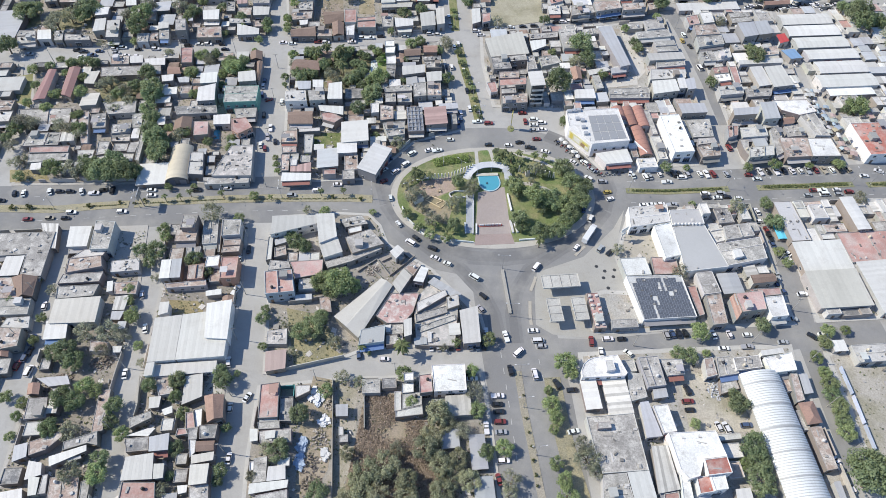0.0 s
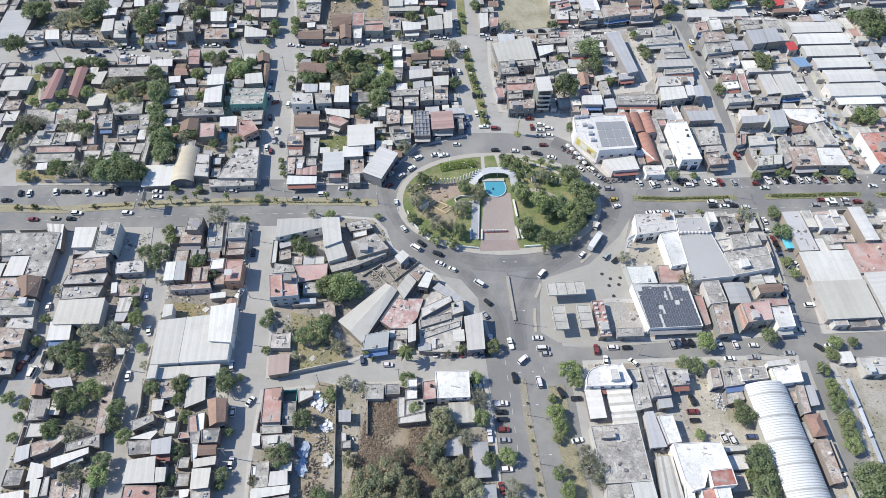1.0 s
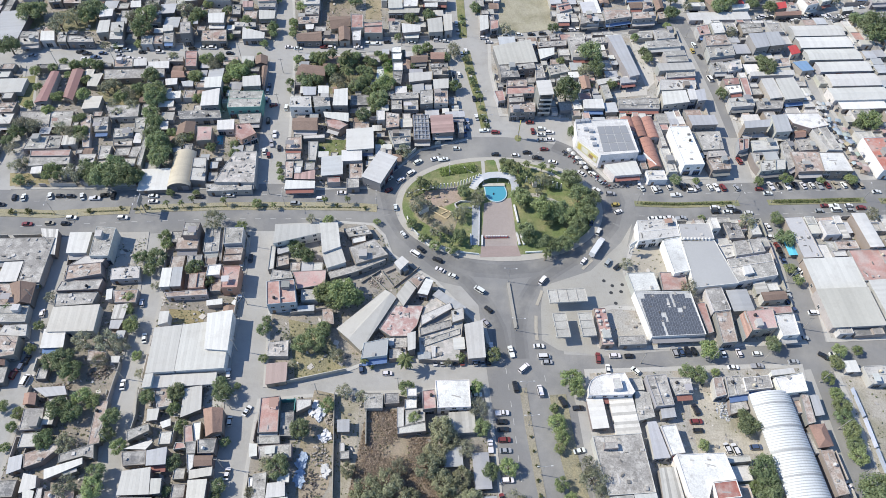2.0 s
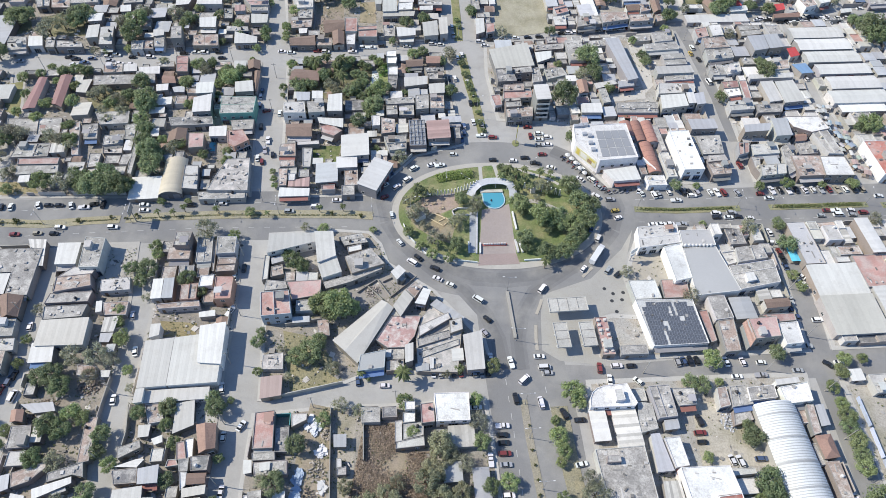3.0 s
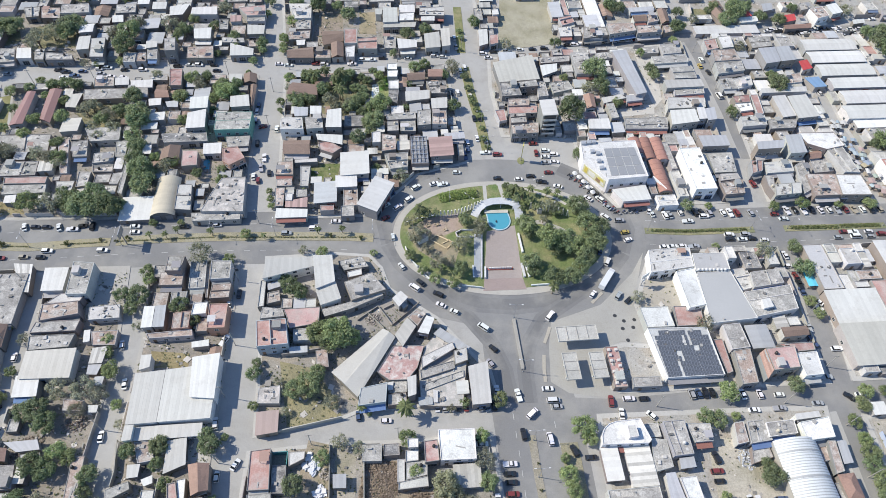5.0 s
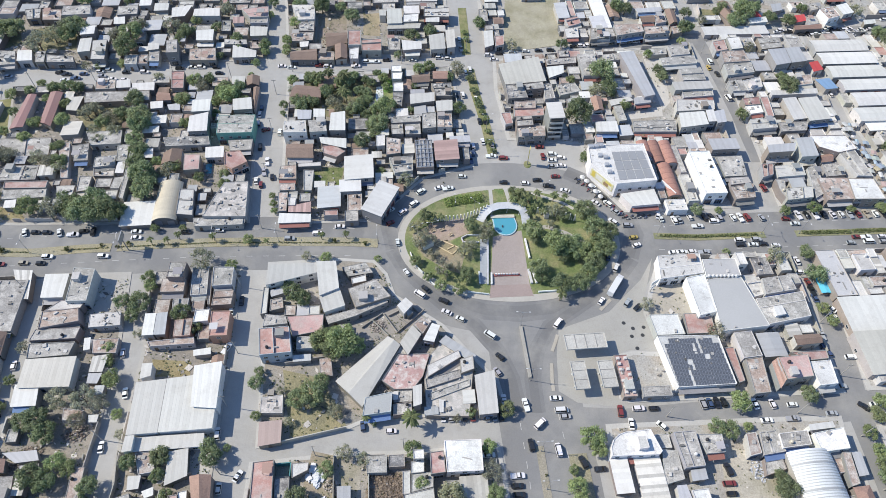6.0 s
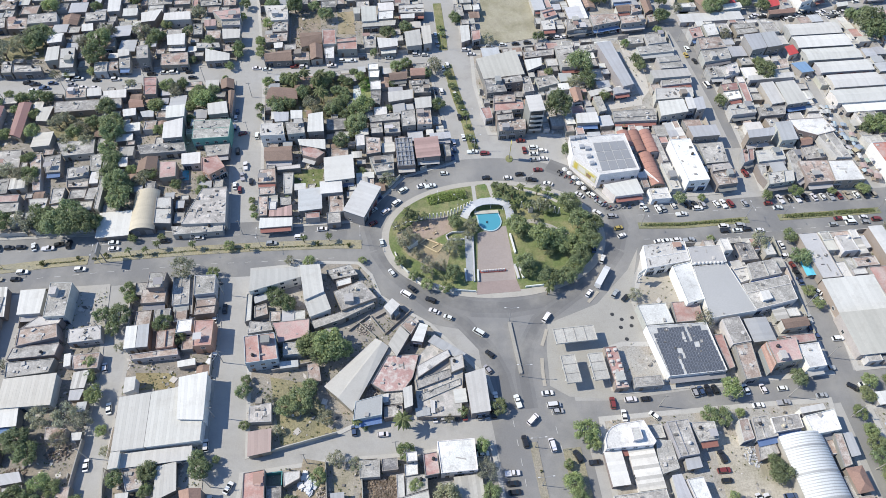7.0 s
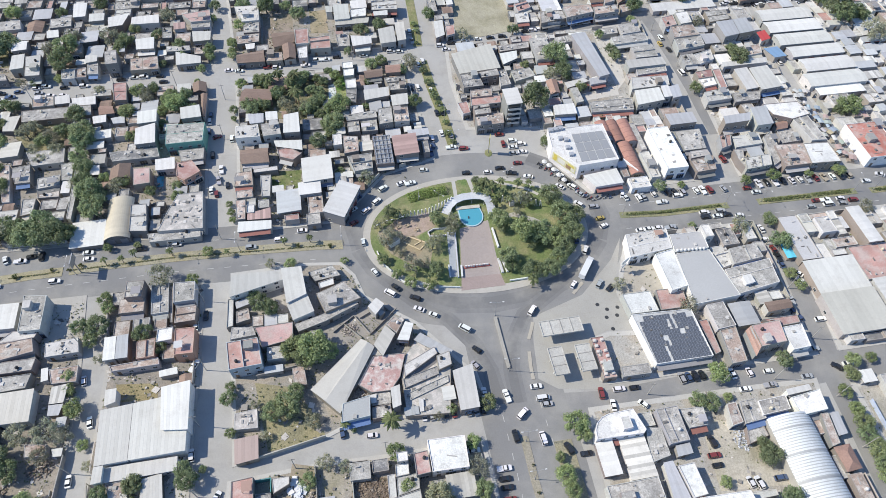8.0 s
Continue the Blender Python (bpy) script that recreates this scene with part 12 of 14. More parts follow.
house(-52.3, 350.4, 4.0, 4.3, 2.8, 6, "p", openings=False)
house(-90.0, 349.8, 4.6, 4.0, 2.4, 6, "W", openings=False)
house(-20.8, 324.1, 4.2, 4.9, 2.4, 6, "g", openings=False)
house(-11.4, 349.3, 3.7, 4.5, 2.4, 6, "L", openings=False)
house(69.0, 340.5, 3.6, 4.5, 2.4, 6, "c", openings=False)
house(66.9, 348.1, 4.2, 4.9, 2.4, 6, "m", openings=False)
house(17.7, 347.2, 4.3, 4.3, 2.4, 6, "L", openings=False)
house(81.6, 331.9, 3.7, 4.2, 2.4, 6, "L", openings=False)
house(-165.9, 107.4, 4.1, 3.9, 2.8, 6, "t", openings=False)
house(-172.3, 120.5, 4.1, 4.3, 3, 6, "c", openings=False)
house(-177.0, 130.5, 3.9, 4.5, 2.9, 6, "t", openings=False)
house(-183.6, 144.5, 4.0, 3.6, 2.4, 6, "c", openings=False)
house(-142.0, 100.2, 3.6, 4.3, 2.4, 6, "g", openings=False)
house(-82.7, 62.2, 4.2, 4.3, 2.6, 6, "c", openings=False)
house(-83.9, 67.6, 3.7, 3.5, 2.6, 6, "c", openings=False)
house(-90.0, 140.4, 3.9, 5.4, 2.6, 6, "p", openings=False)
house(-91.7, 79.0, 4.0, 4.3, 2.9, 6, "w", openings=False)
house(-82.7, 129.8, 3.7, 3.8, 2.4, 6, "t", openings=False)
house(-94.9, 151.7, 4.4, 5.7, 2.8, 6, "p", openings=False)
house(-84.6, 54.3, 4.6, 4.0, 2.4, 6, "m", openings=False)
house(-56.1, 151.4, 4.0, 5.3, 2.4, 6, "m", openings=False)
house(6.0, 119.6, 3.6, 4.5, 2.9, 6, "W", openings=False)
house(-60.7, 151.1, 4.0, 4.3, 2.6, 6, "p", openings=False)
house(-39.9, 144.4, 3.6, 3.8, 2.4, 6, "c", openings=False)
house(-51.8, 151.3, 4.0, 3.7, 3, 6, "w", openings=False)
house(0.9, 89.5, 4.2, 3.4, 3, 6, "c", openings=False)
house(-17.1, 96.8, 5.1, 3.9, 2.9, 6, "g", openings=False)
house(126.7, 151.0, 4.4, 5.1, 3, 6, "L", openings=False)
house(134.1, 174.5, 4.1, 4.8, 2.8, 6, "c", openings=False)
house(131.9, 151.9, 4.7, 3.7, 2.8, 6, "w", openings=False)
house(70.6, 106.8, 4.6, 4.7, 2.4, 6, "c", openings=False)
house(109.8, 60.9, 3.8, 4.2, 2.4, 6, "c", openings=False)
house(-208.8, 201.4, 3.7, 2.6, 2.4, 6, "c", openings=False)
house(-224.1, 231.5, 2.7, 3.9, 2.4, 6, "c", openings=False)
house(-236.0, 257.1, 3.7, 3.0, 2.4, 6, "m", openings=False)
house(-233.8, 253.0, 2.6, 2.9, 3, 6, "t", openings=False)
house(-221.2, 225.9, 3.1, 3.2, 2.9, 6, "F", openings=False)
house(-132.2, 268.2, 3.1, 2.9, 3, 6, "t", openings=False)
house(-105.8, 208.2, 3.3, 2.7, 2.8, 6, "w", openings=False)
house(-166.1, 209.5, 3.7, 3.4, 2.9, 6, "t", openings=False)
house(-109.8, 273.8, 2.8, 2.1, 2.4, 6, "c", openings=False)
house(-112.2, 247.4, 3.2, 3.2, 2.9, 6, "g", openings=False)
house(-153.1, 258.7, 2.6, 3.1, 2.8, 6, "c", openings=False)
house(-136.4, 222.6, 2.9, 3.1, 2.6, 6, "w", openings=False)
house(-169.9, 209.0, 2.9, 2.8, 2.8, 6, "c", openings=False)
house(-128.2, 268.0, 2.7, 3.8, 2.8, 6, "m", openings=False)
house(-112.4, 209.1, 3.5, 2.9, 2.6, 6, "m", openings=False)
house(-107.0, 204.5, 2.7, 3.6, 2.6, 6, "m", openings=False)
house(-142.5, 253.8, 2.6, 2.9, 2.4, 6, "m", openings=False)
house(-126.9, 263.2, 2.6, 2.8, 3, 6, "m", openings=False)
house(-165.7, 198.2, 3.2, 2.6, 2.8, 6, "m", openings=False)
house(-178.2, 226.5, 2.7, 2.8, 2.9, 6, "c", openings=False)
house(-135.7, 218.8, 3.5, 2.4, 2.4, 6, "g", openings=False)
house(-148.8, 237.1, 2.8, 2.4, 2.4, 6, "W", openings=False)
house(-154.1, 197.6, 3.1, 2.6, 3, 6, "g", openings=False)
house(-136.5, 239.9, 3.4, 2.5, 3, 6, "p", openings=False)
house(-155.6, 276.2, 3.3, 2.3, 3, 6, "c", openings=False)
house(-135.7, 267.2, 2.7, 3.3, 2.8, 6, "t", openings=False)
house(-161.7, 192.4, 2.9, 3.0, 2.6, 6, "p", openings=False)
house(-37.3, 292.1, 3.4, 3.4, 2.9, 6, "m", openings=False)
house(-42.9, 262.3, 3.4, 2.5, 2.9, 6, "c", openings=False)
house(-31.5, 258.8, 3.1, 3.9, 2.9, 6, "w", openings=False)
house(-67.2, 239.7, 3.7, 2.4, 3, 6, "m", openings=False)
house(-36.8, 214.1, 3.0, 3.1, 2.6, 6, "w", openings=False)
house(-16.2, 243.4, 3.1, 3.3, 2.6, 6, "p", openings=False)
house(-77.6, 285.6, 3.3, 3.3, 2.4, 6, "m", openings=False)
house(-3.6, 247.5, 3.0, 2.6, 3, 6, "W", openings=False)
house(-9.5, 284.4, 3.2, 2.3, 2.4, 6, "t", openings=False)
house(-46.6, 238.5, 3.0, 2.8, 2.9, 6, "t", openings=False)
house(-25.6, 285.0, 3.4, 3.7, 2.4, 6, "t", openings=False)
house(-36.9, 210.1, 3.3, 2.6, 2.4, 6, "F", openings=False)
house(-12.5, 261.5, 3.4, 2.6, 2.9, 6, "p", openings=False)
house(-16.4, 291.9, 3.4, 2.7, 2.4, 6, "p", openings=False)
house(-49.1, 288.8, 3.4, 4.0, 3, 6, "c", openings=False)
house(-48.0, 258.4, 2.9, 2.4, 2.4, 6, "c", openings=False)
house(-48.4, 244.7, 3.4, 3.1, 2.8, 6, "p", openings=False)
house(-6.4, 271.3, 3.6, 2.7, 2.4, 6, "g", openings=False)
house(-72.7, 225.3, 3.7, 2.6, 3, 6, "c", openings=False)
house(-69.1, 207.1, 3.0, 3.7, 3, 6, "L", openings=False)
house(-38.9, 240.3, 3.2, 3.0, 2.6, 6, "p", openings=False)
house(-30.4, 223.9, 2.7, 2.9, 2.4, 6, "c", openings=False)
house(-54.0, 214.2, 2.9, 3.2, 2.8, 6, "c", openings=False)
house(-25.3, 281.0, 3.3, 3.0, 2.8, 6, "t", openings=False)
house(-17.0, 281.6, 3.6, 2.8, 2.4, 6, "c", openings=False)
house(90.4, 251.3, 3.0, 2.8, 3, 6, "r", openings=False)
house(88.9, 221.3, 3.4, 2.9, 2.9, 6, "m", openings=False)
house(61.6, 259.5, 3.4, 2.6, 2.4, 6, "w", openings=False)
house(34.8, 275.0, 2.6, 3.2, 2.4, 6, "t", openings=False)
house(72.2, 267.8, 3.0, 3.9, 2.8, 6, "c", openings=False)
house(59.5, 293.6, 3.0, 3.5, 3, 6, "c", openings=False)
house(97.2, 252.4, 2.7, 2.8, 2.4, 6, "c", openings=False)
house(84.0, 296.5, 2.8, 2.6, 2.8, 6, "W", openings=False)
house(23.9, 269.1, 2.7, 2.5, 2.8, 6, "c", openings=False)
house(67.0, 279.5, 3.7, 2.2, 2.6, 6, "m", openings=False)
house(117.2, 224.6, 2.8, 2.8, 3, 6, "W", openings=False)
house(84.3, 250.0, 2.9, 3.4, 3, 6, "w", openings=False)
house(93.9, 250.5, 2.7, 2.8, 3, 6, "W", openings=False)
house(39.3, 269.6, 3.2, 3.1, 3, 6, "c", openings=False)
house(71.7, 277.3, 2.7, 2.5, 2.8, 6, "r", openings=False)
house(50.6, 274.7, 2.7, 2.6, 2.8, 6, "c", openings=False)
house(42.4, 305.8, 2.6, 2.9, 2.6, 6, "L", openings=False)
house(121.2, 279.3, 3.3, 2.5, 3, 6, "c", openings=False)
house(73.7, 314.3, 3.1, 3.5, 2.6, 6, "w", openings=False)
house(57.2, 278.5, 3.6, 3.2, 2.4, 6, "c", openings=False)
house(117.1, 220.2, 2.6, 2.3, 3, 6, "c", openings=False)
house(47.2, 288.8, 2.7, 2.5, 2.9, 6, "L", openings=False)
house(84.9, 291.7, 2.8, 3.0, 2.9, 6, "m", openings=False)
house(170.7, 303.5, 2.6, 3.8, 3, 6, "W", openings=False)
house(160.4, 318.8, 3.5, 2.3, 2.8, 6, "c", openings=False)
house(174.5, 324.5, 3.0, 2.9, 2.4, 6, "c", openings=False)
house(184.4, 242.4, 2.7, 3.9, 3, 6, "L", openings=False)
house(153.7, 313.3, 3.7, 2.5, 2.8, 6, "c", openings=False)
house(146.6, 256.4, 3.5, 3.4, 2.4, 6, "p", openings=False)
house(201.9, 243.3, 8.6, 7.2, 2.8, 6, "c", openings=False)
house(64.6, 243.0, 8.6, 5.7, 3.0, 6, "w", openings=False)
house(103.3, 249.3, 5.7, 7.2, 2.8, 6, "c", openings=False)
house(261.8, 325.4, 5.7, 7.2, 2.7, 6, "p", openings=False)
house(226.7, 326.1, 5.7, 7.2, 2.7, 6, "r", openings=False)
house(201.7, 335.9, 7.2, 5.7, 3.7, 6, "p", openings=False)
house(-214.9, 351.2, 7.2, 5.7, 3.0, 6, "c", openings=False)
house(190.5, 176.7, 7.2, 5.7, 2.7, 6, "c", openings=False)
house(-138.0, 348.4, 8.6, 4.2, 3.0, 6, "p", openings=False)
house(-216.5, 224.8, 4.2, 7.2, 3.7, 6, "m", openings=False)
house(110.5, 242.7, 7.2, 4.2, 3.7, 6, "p", openings=False)
house(86.9, 314.6, 7.2, 4.2, 2.7, 6, "W", openings=False)
house(219.3, 334.1, 4.2, 7.2, 2.7, 6, "F", openings=False)
house(-251.2, 321.9, 4.2, 7.2, 2.8, 6, "c", openings=False)
house(-215.4, 356.3, 7.2, 4.2, 2.4, 6, "L", openings=False)
house(138.8, 350.2, 7.2, 4.2, 2.8, 6, "w", openings=False)
house(159.0, 171.2, 4.2, 7.2, 2.7, 6, "w", openings=False)
house(108.1, 252.0, 4.2, 5.7, 2.6, 6, "m", openings=False)
house(180.5, 264.9, 5.7, 4.2, 3.0, 6, "w", openings=False)
house(208.5, 243.3, 4.2, 5.7, 2.6, 6, "c", openings=False)
house(223.5, 266.7, 4.2, 5.7, 2.4, 6, "g", openings=False)
house(225.3, 332.5, 4.2, 5.7, 2.7, 6, "F", openings=False)
house(224.7, 338.3, 4.2, 5.7, 2.4, 6, "w", openings=False)
house(243.5, 340.2, 4.2, 5.7, 3.0, 6, "L", openings=False)
house(256.5, 341.6, 4.2, 5.7, 3.0, 6, "g", openings=False)
house(233.2, 340.6, 4.2, 5.7, 2.7, 6, "c", openings=False)
house(260.3, 346.4, 4.2, 5.7, 2.6, 6, "g", openings=False)
house(-250.5, 315.4, 4.2, 5.7, 2.7, 6, "c", openings=False)
house(-257.6, 327.8, 4.2, 5.7, 2.4, 6, "p", openings=False)
house(-67.2, 353.9, 4.2, 5.7, 2.4, 6, "p", openings=False)
house(-62.1, 353.7, 5.7, 4.2, 3.0, 6, "L", openings=False)
house(-71.7, 354.9, 4.2, 5.7, 2.4, 6, "r", openings=False)
house(-112.3, 163.2, 4.2, 5.7, 2.7, 6, "c", openings=False)
house(184.4, 185.5, 5.7, 4.2, 2.7, 6, "c", openings=False)
house(163.7, 188.5, 8.6, 2.8, 3.0, 6, "p", openings=False)
house(-31.6, 220.6, 7.2, 2.8, 3.0, 6, "W", openings=False)
house(4.0, 235.3, 2.8, 7.2, 3.7, 6, "g", openings=False)
house(116.8, 231.7, 2.8, 7.2, 2.8, 6, "w", openings=False)
house(219.1, 246.6, 2.8, 7.2, 2.7, 6, "c", openings=False)
house(211.9, 258.9, 2.8, 7.2, 2.7, 6, "c", openings=False)
house(233.9, 299.2, 2.8, 7.2, 2.8, 6, "c", openings=False)
house(255.5, 316.0, 2.8, 7.2, 3.0, 6, "r", openings=False)
house(220.0, 321.0, 2.8, 7.2, 3.3, 6, "c", openings=False)
house(215.3, 338.0, 2.8, 7.2, 2.6, 6, "c", openings=False)
house(-130.7, 347.7, 2.8, 7.2, 3.0, 6, "r", openings=False)
house(-113.0, 353.2, 7.2, 2.8, 2.7, 6, "c", openings=False)
house(-183.3, 349.5, 2.8, 7.2, 2.8, 6, "m", openings=False)
house(-206.6, 348.5, 2.8, 7.2, 3.0, 6, "c", openings=False)
house(-190.9, 351.6, 2.8, 7.2, 2.7, 6, "r", openings=False)
house(-95.7, 354.6, 2.8, 7.2, 3.0, 6, "c", openings=False)
house(71.5, 348.9, 2.8, 7.2, 2.8, 6, "L", openings=False)
house(21.7, 351.0, 2.8, 7.2, 2.4, 6, "g", openings=False)
house(161.5, 132.8, 7.2, 2.8, 2.4, 6, "g", openings=False)
house(170.2, 182.6, 2.8, 7.2, 3.0, 6, "L", openings=False)
house(194.4, 188.0, 2.8, 7.2, 3.7, 6, "w", openings=False)
house(191.3, 189.2, 2.8, 7.2, 2.6, 6, "L", openings=False)
house(128.7, 87.8, 2.8, 7.2, 2.8, 6, "c", openings=False)
house(-229.7, 252.5, 4.2, 4.2, 2.4, 6, "g", openings=False)
house(-25.2, 214.8, 4.2, 4.2, 2.7, 6, "t", openings=False)
house(-32.7, 216.9, 4.2, 4.2, 3.3, 6, "L", openings=False)
house(79.8, 243.9, 4.2, 4.2, 3.3, 6, "m", openings=False)
house(108.6, 246.9, 4.2, 4.2, 3.0, 6, "m", openings=False)
house(179.5, 336.3, 4.2, 4.2, 2.4, 6, "g", openings=False)
house(207.9, 248.3, 4.2, 4.2, 3.7, 6, "r", openings=False)
house(223.5, 252.9, 4.2, 4.2, 2.8, 6, "m", openings=False)
house(210.4, 252.9, 4.2, 4.2, 3.3, 6, "c", openings=False)
house(260.9, 341.3, 4.2, 4.2, 3.3, 6, "c", openings=False)
house(237.6, 340.4, 4.2, 4.2, 3.7, 6, "c", openings=False)
house(-168.1, 349.6, 4.2, 4.2, 2.8, 6, "p", openings=False)
house(66.9, 329.5, 4.2, 4.2, 2.7, 6, "w", openings=False)
house(66.5, 333.8, 4.2, 4.2, 2.4, 6, "c", openings=False)
house(15.7, 331.4, 4.2, 4.2, 3.7, 6, "c", openings=False)
house(108.5, 183.4, 4.2, 4.2, 3.0, 6, "c", openings=False)
house(157.8, 182.7, 4.2, 4.2, 3.3, 6, "F", openings=False)
house(157.3, 187.1, 4.2, 4.2, 3.7, 6, "c", openings=False)
house(-221.0, 232.3, 2.8, 5.7, 3.3, 6, "L", openings=False)
house(-221.6, 238.1, 2.8, 5.7, 3.0, 6, "c", openings=False)
house(-232.5, 258.8, 2.8, 5.7, 2.8, 6, "c", openings=False)
house(-233.1, 264.6, 2.8, 5.7, 2.6, 6, "c", openings=False)
house(-51.9, 198.1, 5.7, 2.8, 3.3, 6, "r", openings=False)
house(-29.0, 216.5, 2.8, 5.7, 2.6, 6, "p", openings=False)
house(89.2, 216.4, 2.8, 5.7, 3.3, 6, "p", openings=False)
house(112.2, 248.0, 2.8, 5.7, 3.0, 6, "W", openings=False)
house(78.7, 247.4, 5.7, 2.8, 3.0, 6, "p", openings=False)
house(111.5, 253.8, 2.8, 5.7, 3.0, 6, "p", openings=False)
house(78.6, 317.4, 5.7, 2.8, 2.6, 6, "c", openings=False)
house(84.4, 318.0, 5.7, 2.8, 2.8, 6, "c", openings=False)
house(173.0, 336.3, 5.7, 2.8, 2.4, 6, "w", openings=False)
house(211.6, 248.0, 2.8, 5.7, 3.7, 6, "r", openings=False)
house(199.9, 248.2, 5.7, 2.8, 2.4, 6, "c", openings=False)
house(226.8, 270.0, 2.8, 5.7, 2.8, 6, "w", openings=False)
house(232.6, 270.6, 2.8, 5.7, 3.0, 6, "w", openings=False)
house(252.5, 316.4, 2.8, 5.7, 3.7, 6, "w", openings=False)
house(236.2, 319.1, 2.8, 5.7, 2.8, 6, "c", openings=False)
house(-158.5, 348.4, 2.8, 5.7, 2.6, 6, "p", openings=False)
house(-169.2, 353.1, 5.7, 2.8, 3.0, 6, "c", openings=False)
house(-154.7, 354.6, 5.7, 2.8, 2.8, 6, "c", openings=False)
house(-185.3, 354.3, 5.7, 2.8, 2.4, 6, "c", openings=False)
house(19.7, 328.2, 2.8, 5.7, 2.7, 6, "g", openings=False)
house(126.7, 183.2, 2.8, 5.7, 3.3, 6, "r", openings=False)
house(119.2, 185.3, 5.7, 2.8, 3.3, 6, "c", openings=False)
house(164.2, 169.6, 5.7, 2.8, 3.7, 6, "w", openings=False)
house(162.4, 173.7, 2.8, 5.7, 3.0, 6, "c", openings=False)
house(195.1, 181.6, 2.8, 5.7, 3.7, 6, "c", openings=False)
house(192.0, 182.7, 2.8, 5.7, 2.6, 6, "p", openings=False)
house(197.5, 186.2, 2.8, 5.7, 2.4, 6, "c", openings=False)
house(172.8, 185.0, 2.8, 5.7, 2.4, 6, "m", openings=False)
house(188.7, 186.7, 2.8, 5.7, 2.4, 6, "w", openings=False)
house(184.1, 189.1, 5.7, 2.8, 3.3, 6, "c", openings=False)
house(127.3, 101.5, 2.8, 5.7, 2.6, 6, "p", openings=False)
house(-58.6, 213.4, 4.2, 2.8, 3.7, 6, "W", openings=False)
house(1.1, 249.6, 2.8, 4.2, 2.7, 6, "L", openings=False)
house(88.1, 227.3, 2.8, 4.2, 2.6, 6, "c", openings=False)
house(87.6, 231.6, 2.8, 4.2, 3.0, 6, "c", openings=False)
house(116.2, 237.5, 2.8, 4.2, 3.3, 6, "w", openings=False)
house(50.4, 252.5, 2.8, 4.2, 2.4, 6, "c", openings=False)
house(50.0, 256.8, 2.8, 4.2, 2.8, 6, "w", openings=False)
house(162.2, 335.2, 4.2, 2.8, 3.0, 6, "r", openings=False)
house(227.3, 264.9, 2.8, 4.2, 3.3, 6, "m", openings=False)
house(239.5, 288.1, 2.8, 4.2, 2.7, 6, "w", openings=False)
house(223.5, 301.0, 2.8, 4.2, 3.0, 6, "L", openings=False)
house(256.1, 310.2, 2.8, 4.2, 3.0, 6, "w", openings=False)
house(237.2, 309.7, 2.8, 4.2, 3.3, 6, "L", openings=False)
house(233.7, 315.2, 2.8, 4.2, 3.3, 6, "g", openings=False)
house(220.6, 315.2, 2.8, 4.2, 3.0, 6, "w", openings=False)
house(261.0, 319.5, 2.8, 4.2, 3.7, 6, "W", openings=False)
house(223.2, 318.4, 2.8, 4.2, 2.6, 6, "c", openings=False)
house(222.7, 322.8, 2.8, 4.2, 2.6, 6, "L", openings=False)
house(-264.0, 326.4, 2.8, 4.2, 2.4, 6, "r", openings=False)
house(-150.5, 355.8, 2.8, 4.2, 3.0, 6, "c", openings=False)
house(-176.1, 356.8, 4.2, 2.8, 2.6, 6, "r", openings=False)
house(-52.9, 356.9, 4.2, 2.8, 2.4, 6, "c", openings=False)
house(19.2, 333.2, 2.8, 4.2, 3.0, 6, "L", openings=False)
house(22.3, 345.2, 2.8, 4.2, 3.7, 6, "W", openings=False)
house(143.9, 350.7, 2.8, 4.2, 2.8, 6, "c", openings=False)
house(167.3, 133.4, 4.2, 2.8, 3.0, 6, "c", openings=False)
house(169.6, 188.3, 2.8, 4.2, 3.7, 6, "w", openings=False)
house(197.0, 191.2, 2.8, 4.2, 2.4, 6, "c", openings=False)
# yard walls along the street line and between plots
wall_run(-241.3, 267.0, -237.7, 267.3, 2.6)
wall_run(-230.4, 268.1, -224.4, 268.6, 2.0)
wall_run(-223.0, 268.6, -222.3, 266.7, 2.4)
wall_run(-208.3, 220.1, -206.9, 209.2, 1.9)
wall_run(-206.6, 207.2, -206.1, 203.3, 2.0)
wall_run(-206.2, 202.0, -209.4, 200.2, 2.7)
wall_run(-215.2, 269.4, -209.2, 270.2, 2.3)
wall_run(-202.3, 271.1, -191.4, 272.6, 2.6)
wall_run(-189.4, 272.8, -180.5, 274.0, 1.9)
wall_run(-147.8, 278.3, -145.2, 278.6, 2.4)
wall_run(-132.9, 280.3, -122.0, 281.7, 2.1)
wall_run(-120.0, 282.0, -117.4, 282.3, 2.3)
wall_run(-104.2, 284.1, -101.2, 284.5, 2.1)
wall_run(-91.3, 223.4, -91.1, 221.8, 2.5)
wall_run(-138.8, 191.8, -148.4, 191.2, 2.0)
wall_run(-151.8, 191.0, -161.4, 190.4, 2.5)
wall_run(-164.7, 190.2, -175.7, 189.5, 2.2)
wall_run(-177.7, 189.4, -180.7, 189.2, 1.9)
wall_run(-194.1, 200.2, -194.6, 202.2, 2.1)
wall_run(-198.5, 218.7, -199.2, 221.6, 2.1)
wall_run(-213.7, 267.0, -214.4, 268.9, 2.7)
wall_run(-84.4, 286.6, -81.4, 287.1, 2.2)
wall_run(-74.5, 288.1, -72.9, 288.4, 2.5)
wall_run(-65.6, 289.4, -65.0, 289.5, 2.5)
wall_run(-43.8, 292.7, -34.3, 294.1, 2.3)
wall_run(-31.0, 294.6, -27.0, 295.2, 2.6)
wall_run(-21.1, 296.1, -11.6, 297.5, 2.0)
wall_run(-8.2, 298.0, -6.2, 298.3, 2.5)
wall_run(-5.2, 298.6, -3.6, 289.2, 2.2)
wall_run(-1.7, 277.9, 0.1, 267.1, 2.6)
